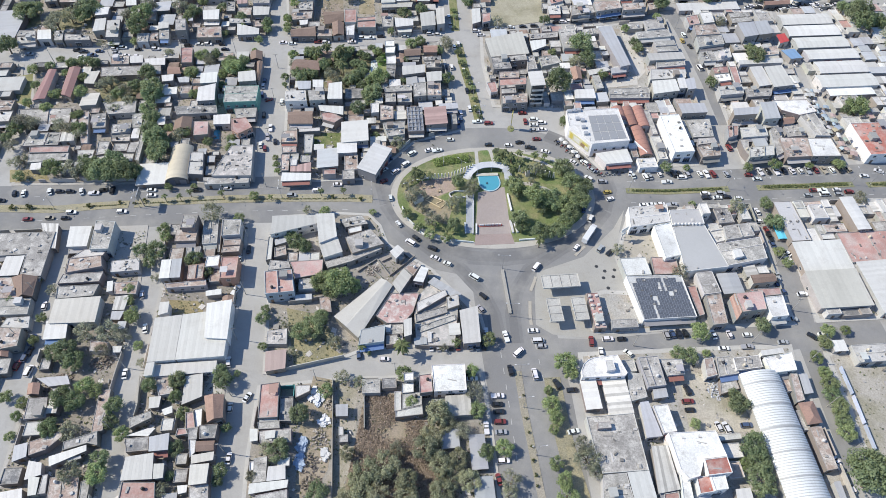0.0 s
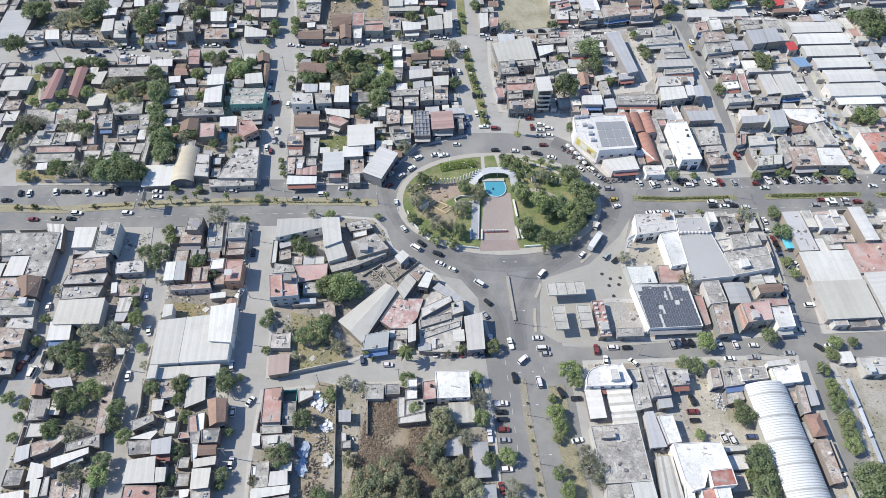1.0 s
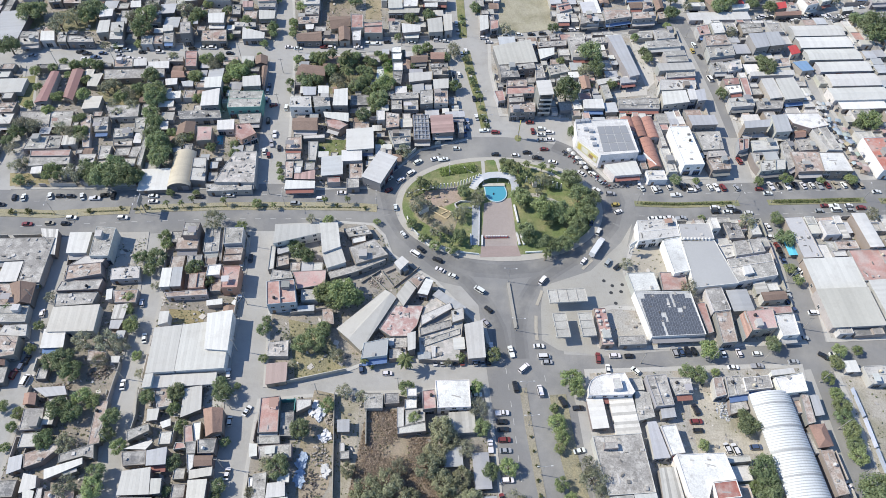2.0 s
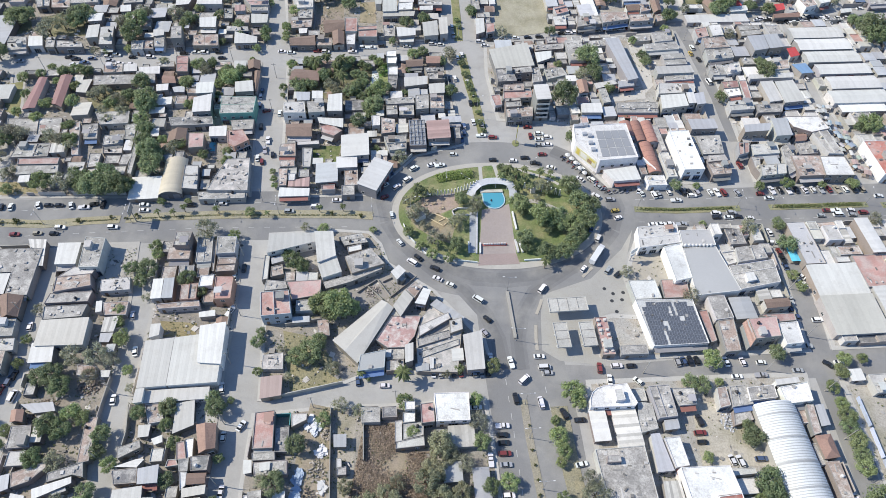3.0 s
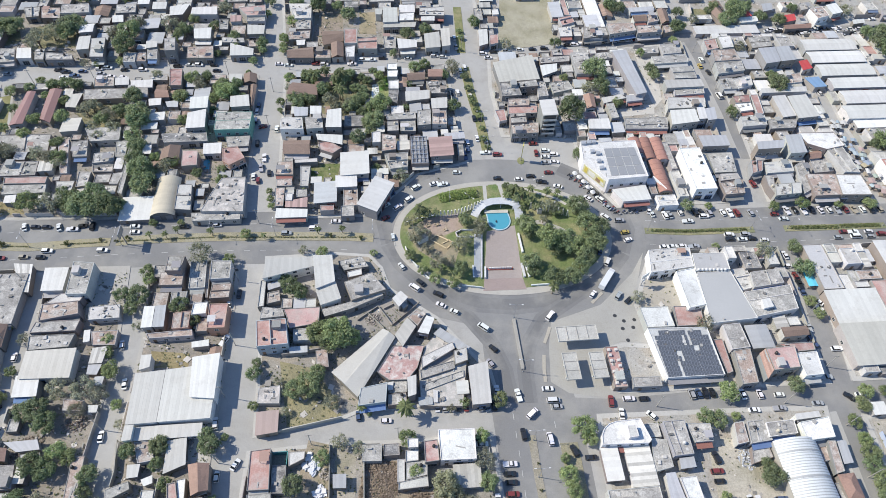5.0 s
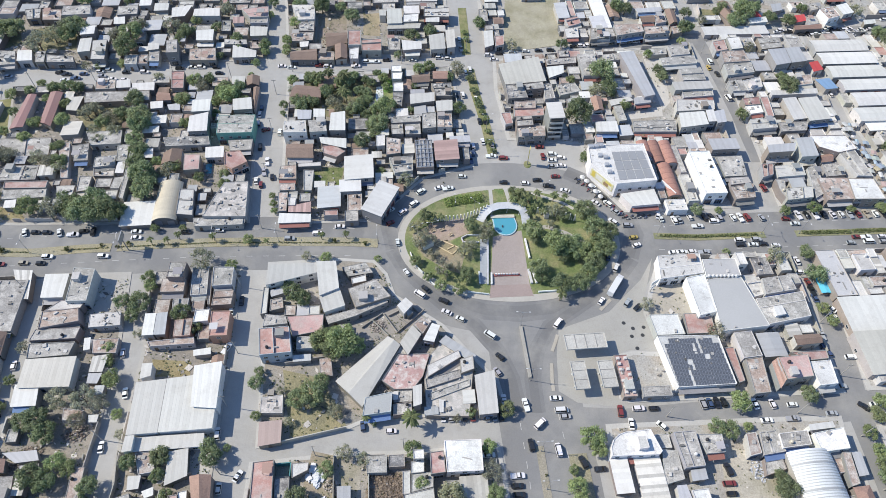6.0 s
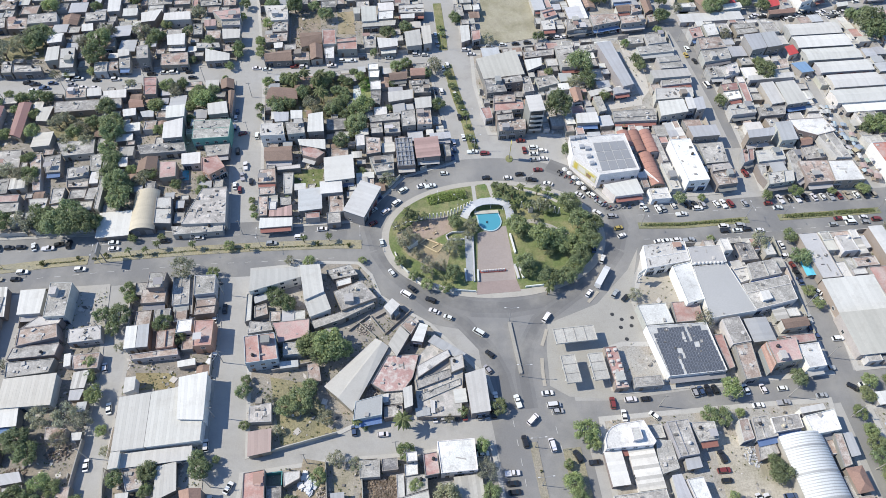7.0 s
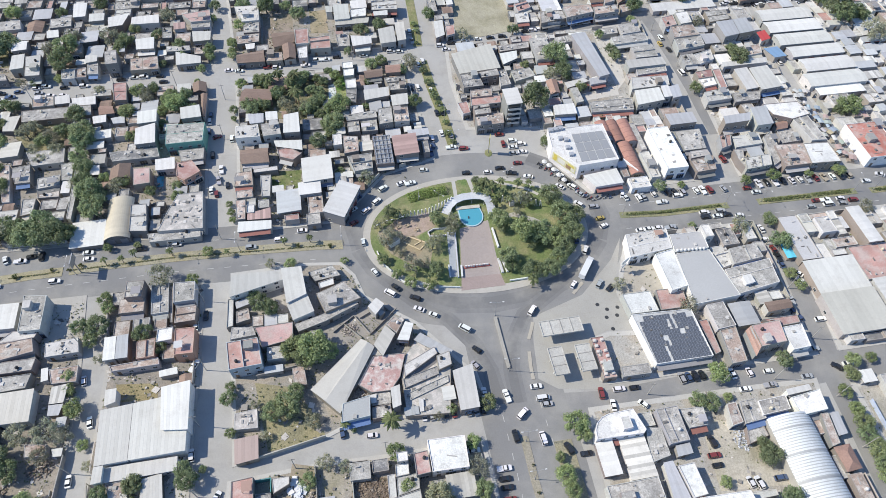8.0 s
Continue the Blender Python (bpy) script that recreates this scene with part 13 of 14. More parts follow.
wall_run(0.5, 265.1, 0.8, 263.1, 2.3)
wall_run(-5.2, 227.5, -8.0, 226.4, 2.0)
wall_run(-16.7, 222.0, -21.6, 215.6, 2.0)
wall_run(-56.3, 196.6, -56.9, 196.6, 2.4)
wall_run(-72.2, 198.0, -72.8, 202.5, 2.2)
wall_run(-76.9, 232.7, -77.3, 235.6, 2.0)
wall_run(-80.0, 255.5, -81.5, 266.4, 2.2)
wall_run(-83.6, 282.2, -83.9, 284.8, 2.6)
wall_run(27.2, 308.8, 38.0, 310.8, 2.1)
wall_run(44.8, 312.1, 55.6, 314.2, 2.3)
wall_run(57.6, 314.6, 59.6, 314.9, 2.3)
wall_run(96.9, 322.0, 102.8, 323.1, 2.4)
wall_run(113.6, 325.1, 122.5, 326.8, 2.1)
wall_run(123.3, 327.4, 123.9, 316.4, 2.4)
wall_run(124.4, 306.4, 125.0, 296.9, 2.5)
wall_run(125.8, 282.5, 126.4, 271.5, 2.4)
wall_run(127.1, 259.5, 127.4, 252.9, 2.4)
wall_run(128.2, 239.5, 128.7, 230.0, 2.6)
wall_run(128.9, 226.6, 129.0, 224.0, 2.5)
wall_run(22.8, 263.4, 21.2, 274.3, 2.1)
wall_run(20.9, 276.2, 20.2, 280.8, 2.5)
wall_run(187.2, 328.5, 187.1, 326.9, 2.5)
wall_run(184.7, 288.6, 184.0, 277.6, 2.5)
wall_run(183.9, 275.6, 183.7, 273.6, 2.6)
wall_run(184.2, 261.2, 185.0, 251.6, 2.6)
wall_run(185.3, 248.2, 186.2, 237.3, 2.0)
wall_run(186.3, 235.3, 186.6, 232.3, 2.4)
wall_run(186.7, 230.3, 187.5, 221.3, 2.0)
wall_run(139.8, 328.9, 139.7, 332.9, 1.9)
wall_run(194.1, 339.6, 205.0, 341.3, 2.0)
wall_run(207.0, 341.6, 210.6, 342.1, 2.6)
wall_run(215.9, 342.9, 225.4, 344.3, 2.2)
wall_run(228.8, 344.8, 233.7, 345.6, 2.6)
wall_run(240.6, 346.6, 250.1, 348.0, 2.3)
wall_run(253.5, 348.5, 255.1, 348.8, 2.5)
wall_run(263.4, 350.0, 270.3, 351.0, 2.3)
wall_run(196.4, 250.9, 195.0, 260.4, 2.6)
wall_run(194.5, 263.7, 194.2, 265.7, 2.5)
wall_run(193.6, 277.6, 193.6, 279.2, 2.4)
wall_run(194.0, 332.6, 194.1, 338.6, 2.2)
wall_run(-248.8, 283.2, -237.8, 284.6, 2.1)
wall_run(-235.9, 284.9, -232.9, 285.3, 2.4)
wall_run(-190.2, 290.7, -188.2, 290.9, 2.1)
wall_run(-177.3, 292.3, -170.8, 293.1, 2.3)
wall_run(-100.8, 301.7, -102.6, 312.6, 2.1)
wall_run(-104.6, 324.4, -105.7, 331.3, 2.0)
wall_run(-62.4, 306.8, -59.8, 307.1, 2.5)
wall_run(-39.5, 309.4, -32.6, 310.2, 2.3)
wall_run(-7.8, 338.0, -8.7, 347.6, 2.3)
wall_run(-9.1, 350.9, -9.4, 354.5, 2.1)
wall_run(-96.4, 349.6, -94.5, 340.2, 2.3)
wall_run(-93.8, 336.9, -93.5, 335.3, 2.1)
wall_run(80.9, 329.4, 81.5, 329.5, 2.4)
wall_run(120.5, 343.5, 121.1, 354.5, 2.3)
wall_run(121.3, 356.5, 121.6, 362.1, 2.4)
wall_run(11.8, 357.5, 12.4, 350.5, 2.5)
wall_run(155.8, 350.4, 159.8, 350.9, 2.5)
wall_run(171.7, 352.4, 182.6, 353.7, 2.5)
wall_run(212.4, 357.3, 213.0, 357.4, 1.9)
wall_run(231.3, 359.6, 242.2, 361.0, 2.7)
wall_run(244.2, 361.2, 253.7, 362.4, 2.7)
wall_run(257.1, 362.8, 268.0, 364.1, 2.5)
wall_run(270.0, 364.4, 275.9, 365.1, 2.5)
wall_run(135.6, 364.1, 135.0, 354.5, 2.5)
wall_run(-192.0, 159.1, -181.0, 160.1, 2.7)
wall_run(-179.0, 160.3, -168.1, 161.4, 2.4)
wall_run(-158.4, 99.6, -157.9, 88.6, 2.5)
wall_run(-155.0, 162.8, -144.0, 163.7, 2.6)
wall_run(-118.8, 114.1, -118.7, 112.5, 2.5)
wall_run(-117.2, 95.3, -117.0, 93.7, 2.3)
wall_run(-110.1, 55.3, -109.5, 52.3, 2.7)
wall_run(-108.8, 51.5, -119.7, 51.1, 2.4)
wall_run(-121.7, 51.0, -122.3, 51.0, 2.0)
wall_run(-139.5, 50.4, -140.1, 55.4, 2.3)
wall_run(-144.5, 93.1, -144.8, 95.7, 2.0)
wall_run(-145.5, 101.2, -146.0, 105.8, 2.7)
wall_run(-150.2, 140.2, -151.0, 144.1, 2.4)
wall_run(-151.5, 147.0, -153.6, 157.8, 2.5)
wall_run(-154.0, 159.8, -154.5, 162.7, 2.2)
wall_run(-93.8, 167.9, -85.8, 168.6, 2.4)
wall_run(-80.9, 136.6, -80.3, 128.6, 2.3)
wall_run(-73.2, 57.1, -72.9, 54.6, 2.2)
wall_run(-72.2, 52.6, -83.1, 52.2, 2.3)
wall_run(-85.1, 52.1, -94.1, 51.8, 1.9)
wall_run(-100.3, 51.6, -101.1, 57.6, 2.0)
wall_run(-101.6, 61.5, -102.1, 65.1, 2.3)
wall_run(-105.6, 91.3, -106.3, 96.2, 2.1)
wall_run(-106.7, 100.3, -107.5, 109.9, 2.5)
wall_run(-107.8, 113.3, -108.3, 120.3, 2.2)
wall_run(-112.9, 148.8, -115.2, 158.1, 2.3)
wall_run(-116.1, 161.4, -117.1, 165.3, 2.1)
wall_run(-67.7, 142.0, -67.9, 143.5, 2.6)
wall_run(-49.1, 96.0, -48.5, 96.1, 2.4)
wall_run(-27.2, 98.5, -21.2, 98.9, 2.3)
wall_run(-61.0, 61.8, -61.7, 68.8, 2.5)
wall_run(-62.4, 79.7, -62.6, 86.7, 2.6)
wall_run(83.9, 182.9, 90.9, 183.6, 2.2)
wall_run(98.9, 184.3, 103.5, 184.7, 2.6)
wall_run(111.8, 185.5, 114.8, 185.7, 2.2)
wall_run(133.7, 187.4, 135.7, 187.6, 2.7)
wall_run(136.2, 187.9, 136.5, 178.3, 2.4)
wall_run(136.6, 175.0, 137.0, 164.0, 2.3)
wall_run(137.0, 162.0, 137.4, 151.0, 1.9)
wall_run(137.5, 149.0, 137.7, 143.4, 2.0)
wall_run(172.8, 191.3, 182.4, 192.2, 2.5)
wall_run(185.8, 192.6, 187.8, 192.7, 2.6)
wall_run(199.7, 193.9, 207.7, 194.7, 2.4)
wall_run(133.2, 110.3, 133.2, 109.7, 2.3)
wall_run(135.5, 85.5, 136.4, 75.9, 2.6)
wall_run(136.8, 72.5, 137.8, 61.6, 2.7)
wall_run(112.4, 58.4, 101.4, 58.0, 2.6)
wall_run(99.4, 58.0, 93.8, 57.8, 2.1)
wall_run(-116.3, 106.1, -116.0, 95.8, 2.4)
wall_run(-116.0, 95.8, -115.8, 91.1, 2.4)
wall_run(-141.3, 77.3, -140.6, 70.5, 2.2)
wall_run(-136.7, 77.7, -136.5, 71.6, 2.2)
wall_run(-141.3, 77.3, -136.7, 77.7, 2.2)
wall_run(-106.9, 96.9, -104.6, 86.9, 2.2)
wall_run(-104.6, 86.9, -104.5, 82.1, 2.2)
wall_run(-89.9, 87.4, -82.0, 90.8, 2.2)
wall_run(-89.9, 85.1, -89.4, 77.5, 2.6)
# trees, palms and shrubs
tree(-234.2, 308.6, 6.3, "g")
tree(-232.1, 313.9, 5.4, "g")
tree(-213.9, 300.5, 6.1, "o")
tree(-209.2, 307.4, 5.2, "o")
tree(-204.1, 313.1, 5.2, "o")
tree(-203.2, 320.1, 4.4, "g")
tree(-232.0, 279.6, 6.0, "g", z=0.12)
tree(-178.6, 310.8, 4.2, "o")
tree(-168.7, 298.3, 5.7, "g")
tree(-169.5, 319.4, 4.3, "o")
tree(-179.8, 287.6, 2.0, "y", z=0.12)
tree(-169.2, 290.3, 2.3, "y", z=0.12)
tree(-202.1, 272.6, 2.3, "y")
tree(-194.5, 269.2, 3.2, "g")
tree(-188.5, 270.5, 3.2, "g")
tree(-183.0, 269.9, 3.2, "g")
tree(-205.4, 266.8, 2.9, "g")
tree(-212.8, 263.2, 2.9, "y")
tree(-186.7, 287.9, 2.3, "o", z=0.12)
tree(-145.3, 311.5, 3.3, "g")
tree(-142.1, 317.2, 3.3, "g")
tree(-169.8, 254.0, 4.2, "o")
tree(-160.0, 247.8, 4.4, "o")
tree(-153.0, 261.3, 4.5, "g")
tree(-146.5, 249.9, 5.8, "g")
tree(-181.6, 246.7, 3.8, "y")
tree(-194.0, 245.0, 3.1, "y")
tree(-195.0, 235.4, 3.0, "y")
tree(-177.8, 230.4, 3.2, "y")
tree(-200.6, 222.4, 4.5, "o")
tree(-195.6, 222.5, 3.7, "o")
tree(-183.5, 222.3, 3.6, "o")
tree(-161.6, 236.3, 2.9, "o")
tree(-126.3, 249.0, 2.6, "y")
tree(-131.4, 264.8, 3.7, "y")
tree(-140.9, 226.6, 3.5, "g")
tree(-129.1, 278.7, 3.8, "y")
tree(-116.4, 313.3, 3.2, "g")
tree(-114.6, 306.3, 2.4, "g")
tree(-100.7, 308.9, 3.2, "g")
tree(-99.9, 304.0, 2.4, "g")
tree(-89.8, 308.5, 2.2, "y")
tree(-91.1, 316.4, 2.2, "y")
tree(-122.5, 300.0, 2.2, "g")
tree(-102.9, 295.0, 2.2, "g", z=0.12)
tree(-32.0, 306.5, 2.1, "g", z=0.12)
tree(-113.8, 270.3, 3.7, "y")
tree(-107.7, 269.2, 3.7, "g")
tree(-115.6, 264.5, 2.9, "y")
tree(-103.9, 287.0, 1.5, "y", z=0.12)
tree(-82.3, 282.9, 2.7, "y")
tree(-83.7, 264.7, 2.3, "g", z=0.12)
tree(-82.8, 258.9, 1.7, "g", z=0.12)
tree(-80.6, 273.4, 2.9, "o")
tree(-74.2, 285.3, 3.0, "y")
palm(-67.8, 280.8, 3.3)
tree(-64.2, 273.0, 3.6, "g")
palm(-56.0, 281.9, 3.6)
palm(-55.5, 270.5, 3.5)
tree(-52.7, 287.4, 2.9, "g")
tree(-46.5, 285.5, 2.2, "g")
tree(-40.9, 290.6, 2.2, "g")
tree(-48.5, 277.2, 2.9, "g")
tree(-45.9, 267.1, 3.5, "g")
tree(-43.7, 259.3, 2.8, "g")
tree(-49.8, 262.4, 3.5, "g")
tree(-74.5, 263.4, 3.5, "g")
tree(-60.4, 266.3, 3.5, "o")
tree(-38.1, 262.1, 4.1, "y")
tree(-40.1, 252.1, 3.4, "g")
tree(-43.1, 240.6, 4.0, "g")
tree(-38.2, 246.7, 2.7, "g")
tree(-35.8, 251.1, 2.7, "g")
tree(-15.2, 296.8, 3.3, "y")
tree(-22.3, 265.2, 2.0, "g")
tree(-22.0, 282.2, 2.0, "g")
tree(10.9, 335.5, 2.4, "g", z=0.12)
tree(2.2, 329.2, 1.6, "y", z=0.12)
tree(3.2, 323.7, 1.6, "y", z=0.12)
tree(3.1, 313.5, 1.2, "y", z=0.12)
tree(5.6, 289.8, 2.1, "g", z=0.12)
tree(7.5, 281.3, 2.0, "g", z=0.12)
tree(8.8, 275.2, 1.4, "y", z=0.12)
tree(9.7, 271.2, 2.0, "g", z=0.12)
tree(11.2, 266.2, 1.4, "y", z=0.12)
tree(13.5, 261.5, 1.7, "y", z=0.12)
tree(14.1, 253.2, 1.4, "y", z=0.12)
tree(14.6, 245.3, 1.9, "g", z=0.12)
tree(16.3, 240.7, 1.3, "y", z=0.12)
tree(-1.3, 295.3, 3.7, "o", z=0.12)
tree(26.8, 318.0, 3.4, "o", z=0.12)
tree(54.1, 320.0, 3.2, "g", z=0.12)
tree(56.8, 262.8, 6.9, "g")
tree(56.3, 291.9, 2.4, "y")
tree(71.3, 292.8, 6.7, "g")
tree(73.6, 282.3, 5.1, "g")
tree(68.0, 282.8, 3.7, "o")
tree(81.0, 273.7, 2.9, "y")
tree(102.4, 301.2, 3.4, "g")
tree(103.3, 296.7, 3.1, "g")
tree(86.1, 253.1, 2.0, "g")
tree(58.2, 236.6, 2.9, "g", z=0.12)
tree(70.5, 273.2, 1.7, "g")
tree(153.7, 322.7, 3.7, "o")
tree(165.2, 291.1, 5.6, "g")
tree(165.5, 299.7, 3.3, "g")
tree(137.2, 269.7, 3.3, "y", z=0.12)
tree(201.5, 251.7, 2.8, "g")
tree(205.8, 252.6, 5.5, "y")
tree(233.2, 328.9, 8.3, "g")
tree(246.1, 325.0, 4.7, "g")
tree(122.6, 338.4, 4.3, "g", z=0.12)
tree(-175.1, 193.7, 4.9, "y")
tree(-165.8, 194.3, 4.7, "o")
tree(-158.3, 192.7, 3.3, "g")
tree(-152.4, 192.4, 6.0, "g")
tree(-146.8, 192.0, 6.0, "g")
tree(-141.5, 192.2, 5.4, "g")
tree(-147.8, 198.0, 5.3, "g")
tree(-134.9, 214.8, 5.4, "g")
tree(-131.0, 205.9, 5.3, "g")
tree(-131.0, 212.9, 4.0, "g")
tree(-140.2, 221.8, 4.1, "g")
tree(-125.1, 219.6, 3.4, "o")
tree(-111.0, 215.5, 2.6, "g")
tree(-189.3, 190.2, 2.8, "y")
tree(-195.4, 198.6, 2.9, "o")
tree(-192.3, 200.5, 2.9, "o")
tree(-173.6, 220.9, 3.6, "y")
tree(-164.5, 201.9, 2.7, "g")
shrub(-186.2, 173.8, 1.8, z=0.12)
shrub(-179.1, 174.6, 2.0, z=0.12)
shrub(-153.9, 176.4, 1.7, z=0.12)
shrub(-141.3, 179.1, 1.1, z=0.12)
shrub(-130.8, 180.0, 1.6, z=0.12)
shrub(-134.9, 178.4, 1.1, z=0.12)
tree(-98.2, 171.0, 4.7, "o", z=0.12)
palm(-121.5, 180.4, 1.6, z=0.12)
palm(-115.2, 181.1, 1.5, z=0.12)
palm(-111.3, 183.6, 1.7, z=0.12)
palm(-97.2, 183.6, 1.7, z=0.12)
tree(-83.4, 183.7, 2.2, "y", z=0.12)
palm(-75.6, 182.8, 1.4, z=0.12)
palm(-54.2, 186.5, 1.6, z=0.12)
palm(-44.3, 187.6, 1.6, z=0.12)
shrub(-49.0, 186.0, 1.3, z=0.12)
shrub(-36.3, 185.2, 1.3, z=0.12)
tree(-99.6, 212.3, 2.6, "y")
tree(-101.0, 218.1, 2.4, "g")
tree(-77.0, 203.3, 1.7, "y", z=0.12)
tree(-78.4, 207.9, 1.5, "y", z=0.12)
tree(-75.9, 199.4, 1.5, "y", z=0.12)
tree(-22.1, 218.5, 3.5, "o")
tree(-33.3, 223.3, 2.3, "y")
tree(-63.6, 208.7, 1.5, "y")
tree(-51.0, 175.7, 2.5, "y")
tree(-58.5, 176.5, 2.3, "o", z=0.12)
tree(-86.6, 170.3, 2.6, "y", z=0.12)
tree(-93.2, 167.2, 2.3, "o")
tree(-60.1, 158.2, 3.9, "g")
tree(-56.4, 155.9, 3.3, "g")
tree(-63.3, 161.9, 2.8, "g")
tree(-30.4, 176.8, 1.6, "y", z=0.12)
tree(102.8, 208.3, 2.8, "g", z=0.12)
tree(141.3, 210.1, 2.4, "y", z=0.12)
tree(154.1, 212.5, 2.8, "y", z=0.12)
tree(170.8, 213.0, 2.0, "y", z=0.12)
tree(184.5, 214.0, 2.6, "y", z=0.12)
tree(112.6, 209.4, 1.6, "y", z=0.12)
tree(128.1, 184.2, 4.0, "o")
tree(142.9, 187.8, 2.8, "g", z=0.12)
tree(143.2, 176.7, 4.4, "g", z=0.12)
tree(185.5, 192.4, 3.3, "o")
tree(110.7, 187.5, 1.7, "y", z=0.12)
tree(-123.1, 152.0, 2.9, "g")
tree(-116.7, 151.3, 4.1, "g", z=0.12)
tree(-118.0, 146.6, 2.9, "g", z=0.12)
tree(-100.1, 147.9, 3.4, "g")
tree(-94.1, 143.0, 3.3, "g")
tree(-114.1, 139.4, 1.7, "o", z=0.12)
tree(-116.9, 162.6, 3.0, "y")
tree(-115.0, 159.3, 2.4, "y")
tree(-159.6, 137.0, 1.7, "y")
tree(-166.7, 126.2, 2.4, "g")
tree(-152.5, 132.2, 2.2, "o", z=0.12)
tree(-122.1, 133.3, 2.3, "y")
tree(-120.4, 128.1, 2.3, "y")
tree(-116.7, 121.2, 3.3, "y", z=0.12)
tree(-131.7, 112.9, 3.9, "o")
tree(-123.2, 113.1, 4.2, "o")
tree(-117.8, 111.5, 3.3, "o")
tree(-136.3, 105.7, 4.0, "g")
tree(-131.6, 101.3, 3.9, "g")
tree(-140.4, 104.7, 3.4, "g")
tree(-67.4, 122.1, 2.9, "g", z=0.12)
tree(-67.3, 126.4, 2.1, "g", z=0.12)
tree(-39.7, 136.8, 5.4, "y")
tree(-46.8, 138.8, 4.2, "y")
tree(-35.0, 136.7, 3.9, "y")
tree(-47.1, 118.1, 4.5, "g")
tree(-52.3, 116.1, 3.5, "g")
tree(-44.8, 122.9, 3.0, "g")
tree(-39.1, 112.2, 3.0, "o")
tree(-65.3, 110.2, 2.0, "y", z=0.12)
tree(-54.5, 108.7, 2.0, "o")
tree(-58.5, 119.4, 1.8, "o")
palm(-13.0, 109.8, 3.3, z=0.12)
palm(-28.3, 110.3, 1.8)
tree(-25.9, 109.6, 1.4, "g", z=0.12)
tree(74.0, 160.1, 2.8, "o")
tree(18.6, 115.6, 2.8, "y", z=0.12)
tree(2.1, 112.2, 1.8, "o", z=0.12)
tree(6.7, 114.3, 2.0, "g", z=0.12)
tree(46.7, 106.6, 3.9, "y", z=0.12)
tree(48.6, 102.8, 2.9, "y", z=0.12)
tree(97.4, 149.1, 3.4, "o")
tree(99.5, 121.4, 4.1, "y", z=0.12)
tree(124.4, 125.3, 3.4, "g", z=0.12)
tree(141.8, 161.7, 2.5, "y", z=0.12)
tree(143.7, 156.0, 2.4, "y", z=0.12)
tree(149.5, 124.2, 2.6, "y", z=0.12)
tree(156.7, 124.9, 1.9, "y", z=0.12)
tree(146.8, 119.3, 2.6, "y", z=0.12)
tree(89.5, 112.2, 2.9, "g")
tree(93.5, 111.5, 3.1, "g")
tree(100.8, 113.4, 1.7, "y")
tree(141.3, 112.5, 2.8, "y", z=0.12)
tree(-151.2, 87.4, 2.3, "y", z=0.12)
tree(-144.4, 85.5, 2.2, "y")
tree(-144.4, 80.5, 2.0, "y")
tree(-143.9, 73.6, 1.8, "y")
tree(-131.2, 76.3, 3.4, "g")
tree(-124.4, 75.7, 3.2, "o")
tree(-126.1, 86.4, 3.8, "g")
tree(-130.5, 87.3, 3.8, "g")
tree(-124.5, 92.1, 3.2, "y")
tree(-120.2, 90.4, 2.7, "y")
tree(-111.9, 84.9, 3.6, "g", z=0.12)
tree(-111.5, 79.3, 2.6, "g", z=0.12)
tree(-106.1, 75.3, 3.0, "y", z=0.12)
tree(-110.6, 66.5, 3.2, "g", z=0.12)
tree(-109.8, 61.8, 3.5, "y")
tree(-117.6, 61.4, 4.1, "o")
tree(-101.9, 93.0, 2.9, "g")
tree(-92.5, 95.5, 3.1, "g")
tree(-92.0, 89.3, 2.5, "y")
tree(-86.8, 71.2, 2.9, "g")
tree(-87.4, 83.2, 2.5, "y")
tree(-76.2, 95.8, 3.5, "g")
tree(-78.2, 99.3, 3.0, "g")
tree(-86.5, 62.2, 1.9, "g")
tree(-87.8, 57.5, 2.4, "o")
tree(-70.2, 64.4, 2.4, "g", z=0.12)
tree(-70.5, 61.0, 1.9, "g", z=0.12)
tree(-71.8, 79.0, 1.9, "g", z=0.12)
tree(-39.6, 93.1, 2.9, "y")
tree(-47.2, 84.2, 3.3, "g")
tree(-56.7, 72.2, 2.8, "o")
tree(-52.4, 70.9, 4.2, "g")
tree(-59.7, 63.0, 2.3, "o")
tree(-34.3, 98.7, 2.9, "o")
tree(-28.0, 97.0, 2.4, "o")
tree(-12.0, 100.6, 2.9, "y")
tree(0.8, 85.4, 4.4, "l")
tree(3.8, 82.9, 3.5, "l")
tree(-8.7, 90.2, 2.4, "y")
tree(-3.6, 73.3, 4.6, "l")
tree(2.3, 67.9, 4.6, "l")
tree(-16.3, 67.3, 4.6, "l")
tree(-21.7, 65.2, 4.6, "l")
tree(-8.6, 62.2, 4.2, "l")
tree(-17.4, 58.5, 3.9, "l")
tree(-22.9, 58.3, 3.9, "l")
tree(-37.4, 57.9, 3.6, "g")
tree(-13.1, 72.8, 2.8, "o")
tree(-0.9, 77.5, 3.9, "l")
tree(9.7, 80.2, 3.2, "o")
tree(7.9, 70.2, 3.9, "l")
tree(11.6, 63.0, 3.9, "l")
tree(2.5, 59.1, 3.8, "l")
tree(12.6, 102.7, 2.7, "y")
tree(13.6, 94.7, 3.3, "o")
tree(14.6, 87.4, 3.3, "g")
tree(23.7, 74.7, 3.3, "y", z=0.12)
tree(25.5, 63.5, 3.6, "o", z=0.12)
tree(24.5, 59.3, 2.7, "o", z=0.12)
tree(40.1, 96.4, 1.9, "y", z=0.12)
tree(40.5, 90.5, 3.1, "y", z=0.12)
tree(42.2, 85.6, 2.7, "y", z=0.12)
tree(41.0, 81.8, 1.9, "y", z=0.12)
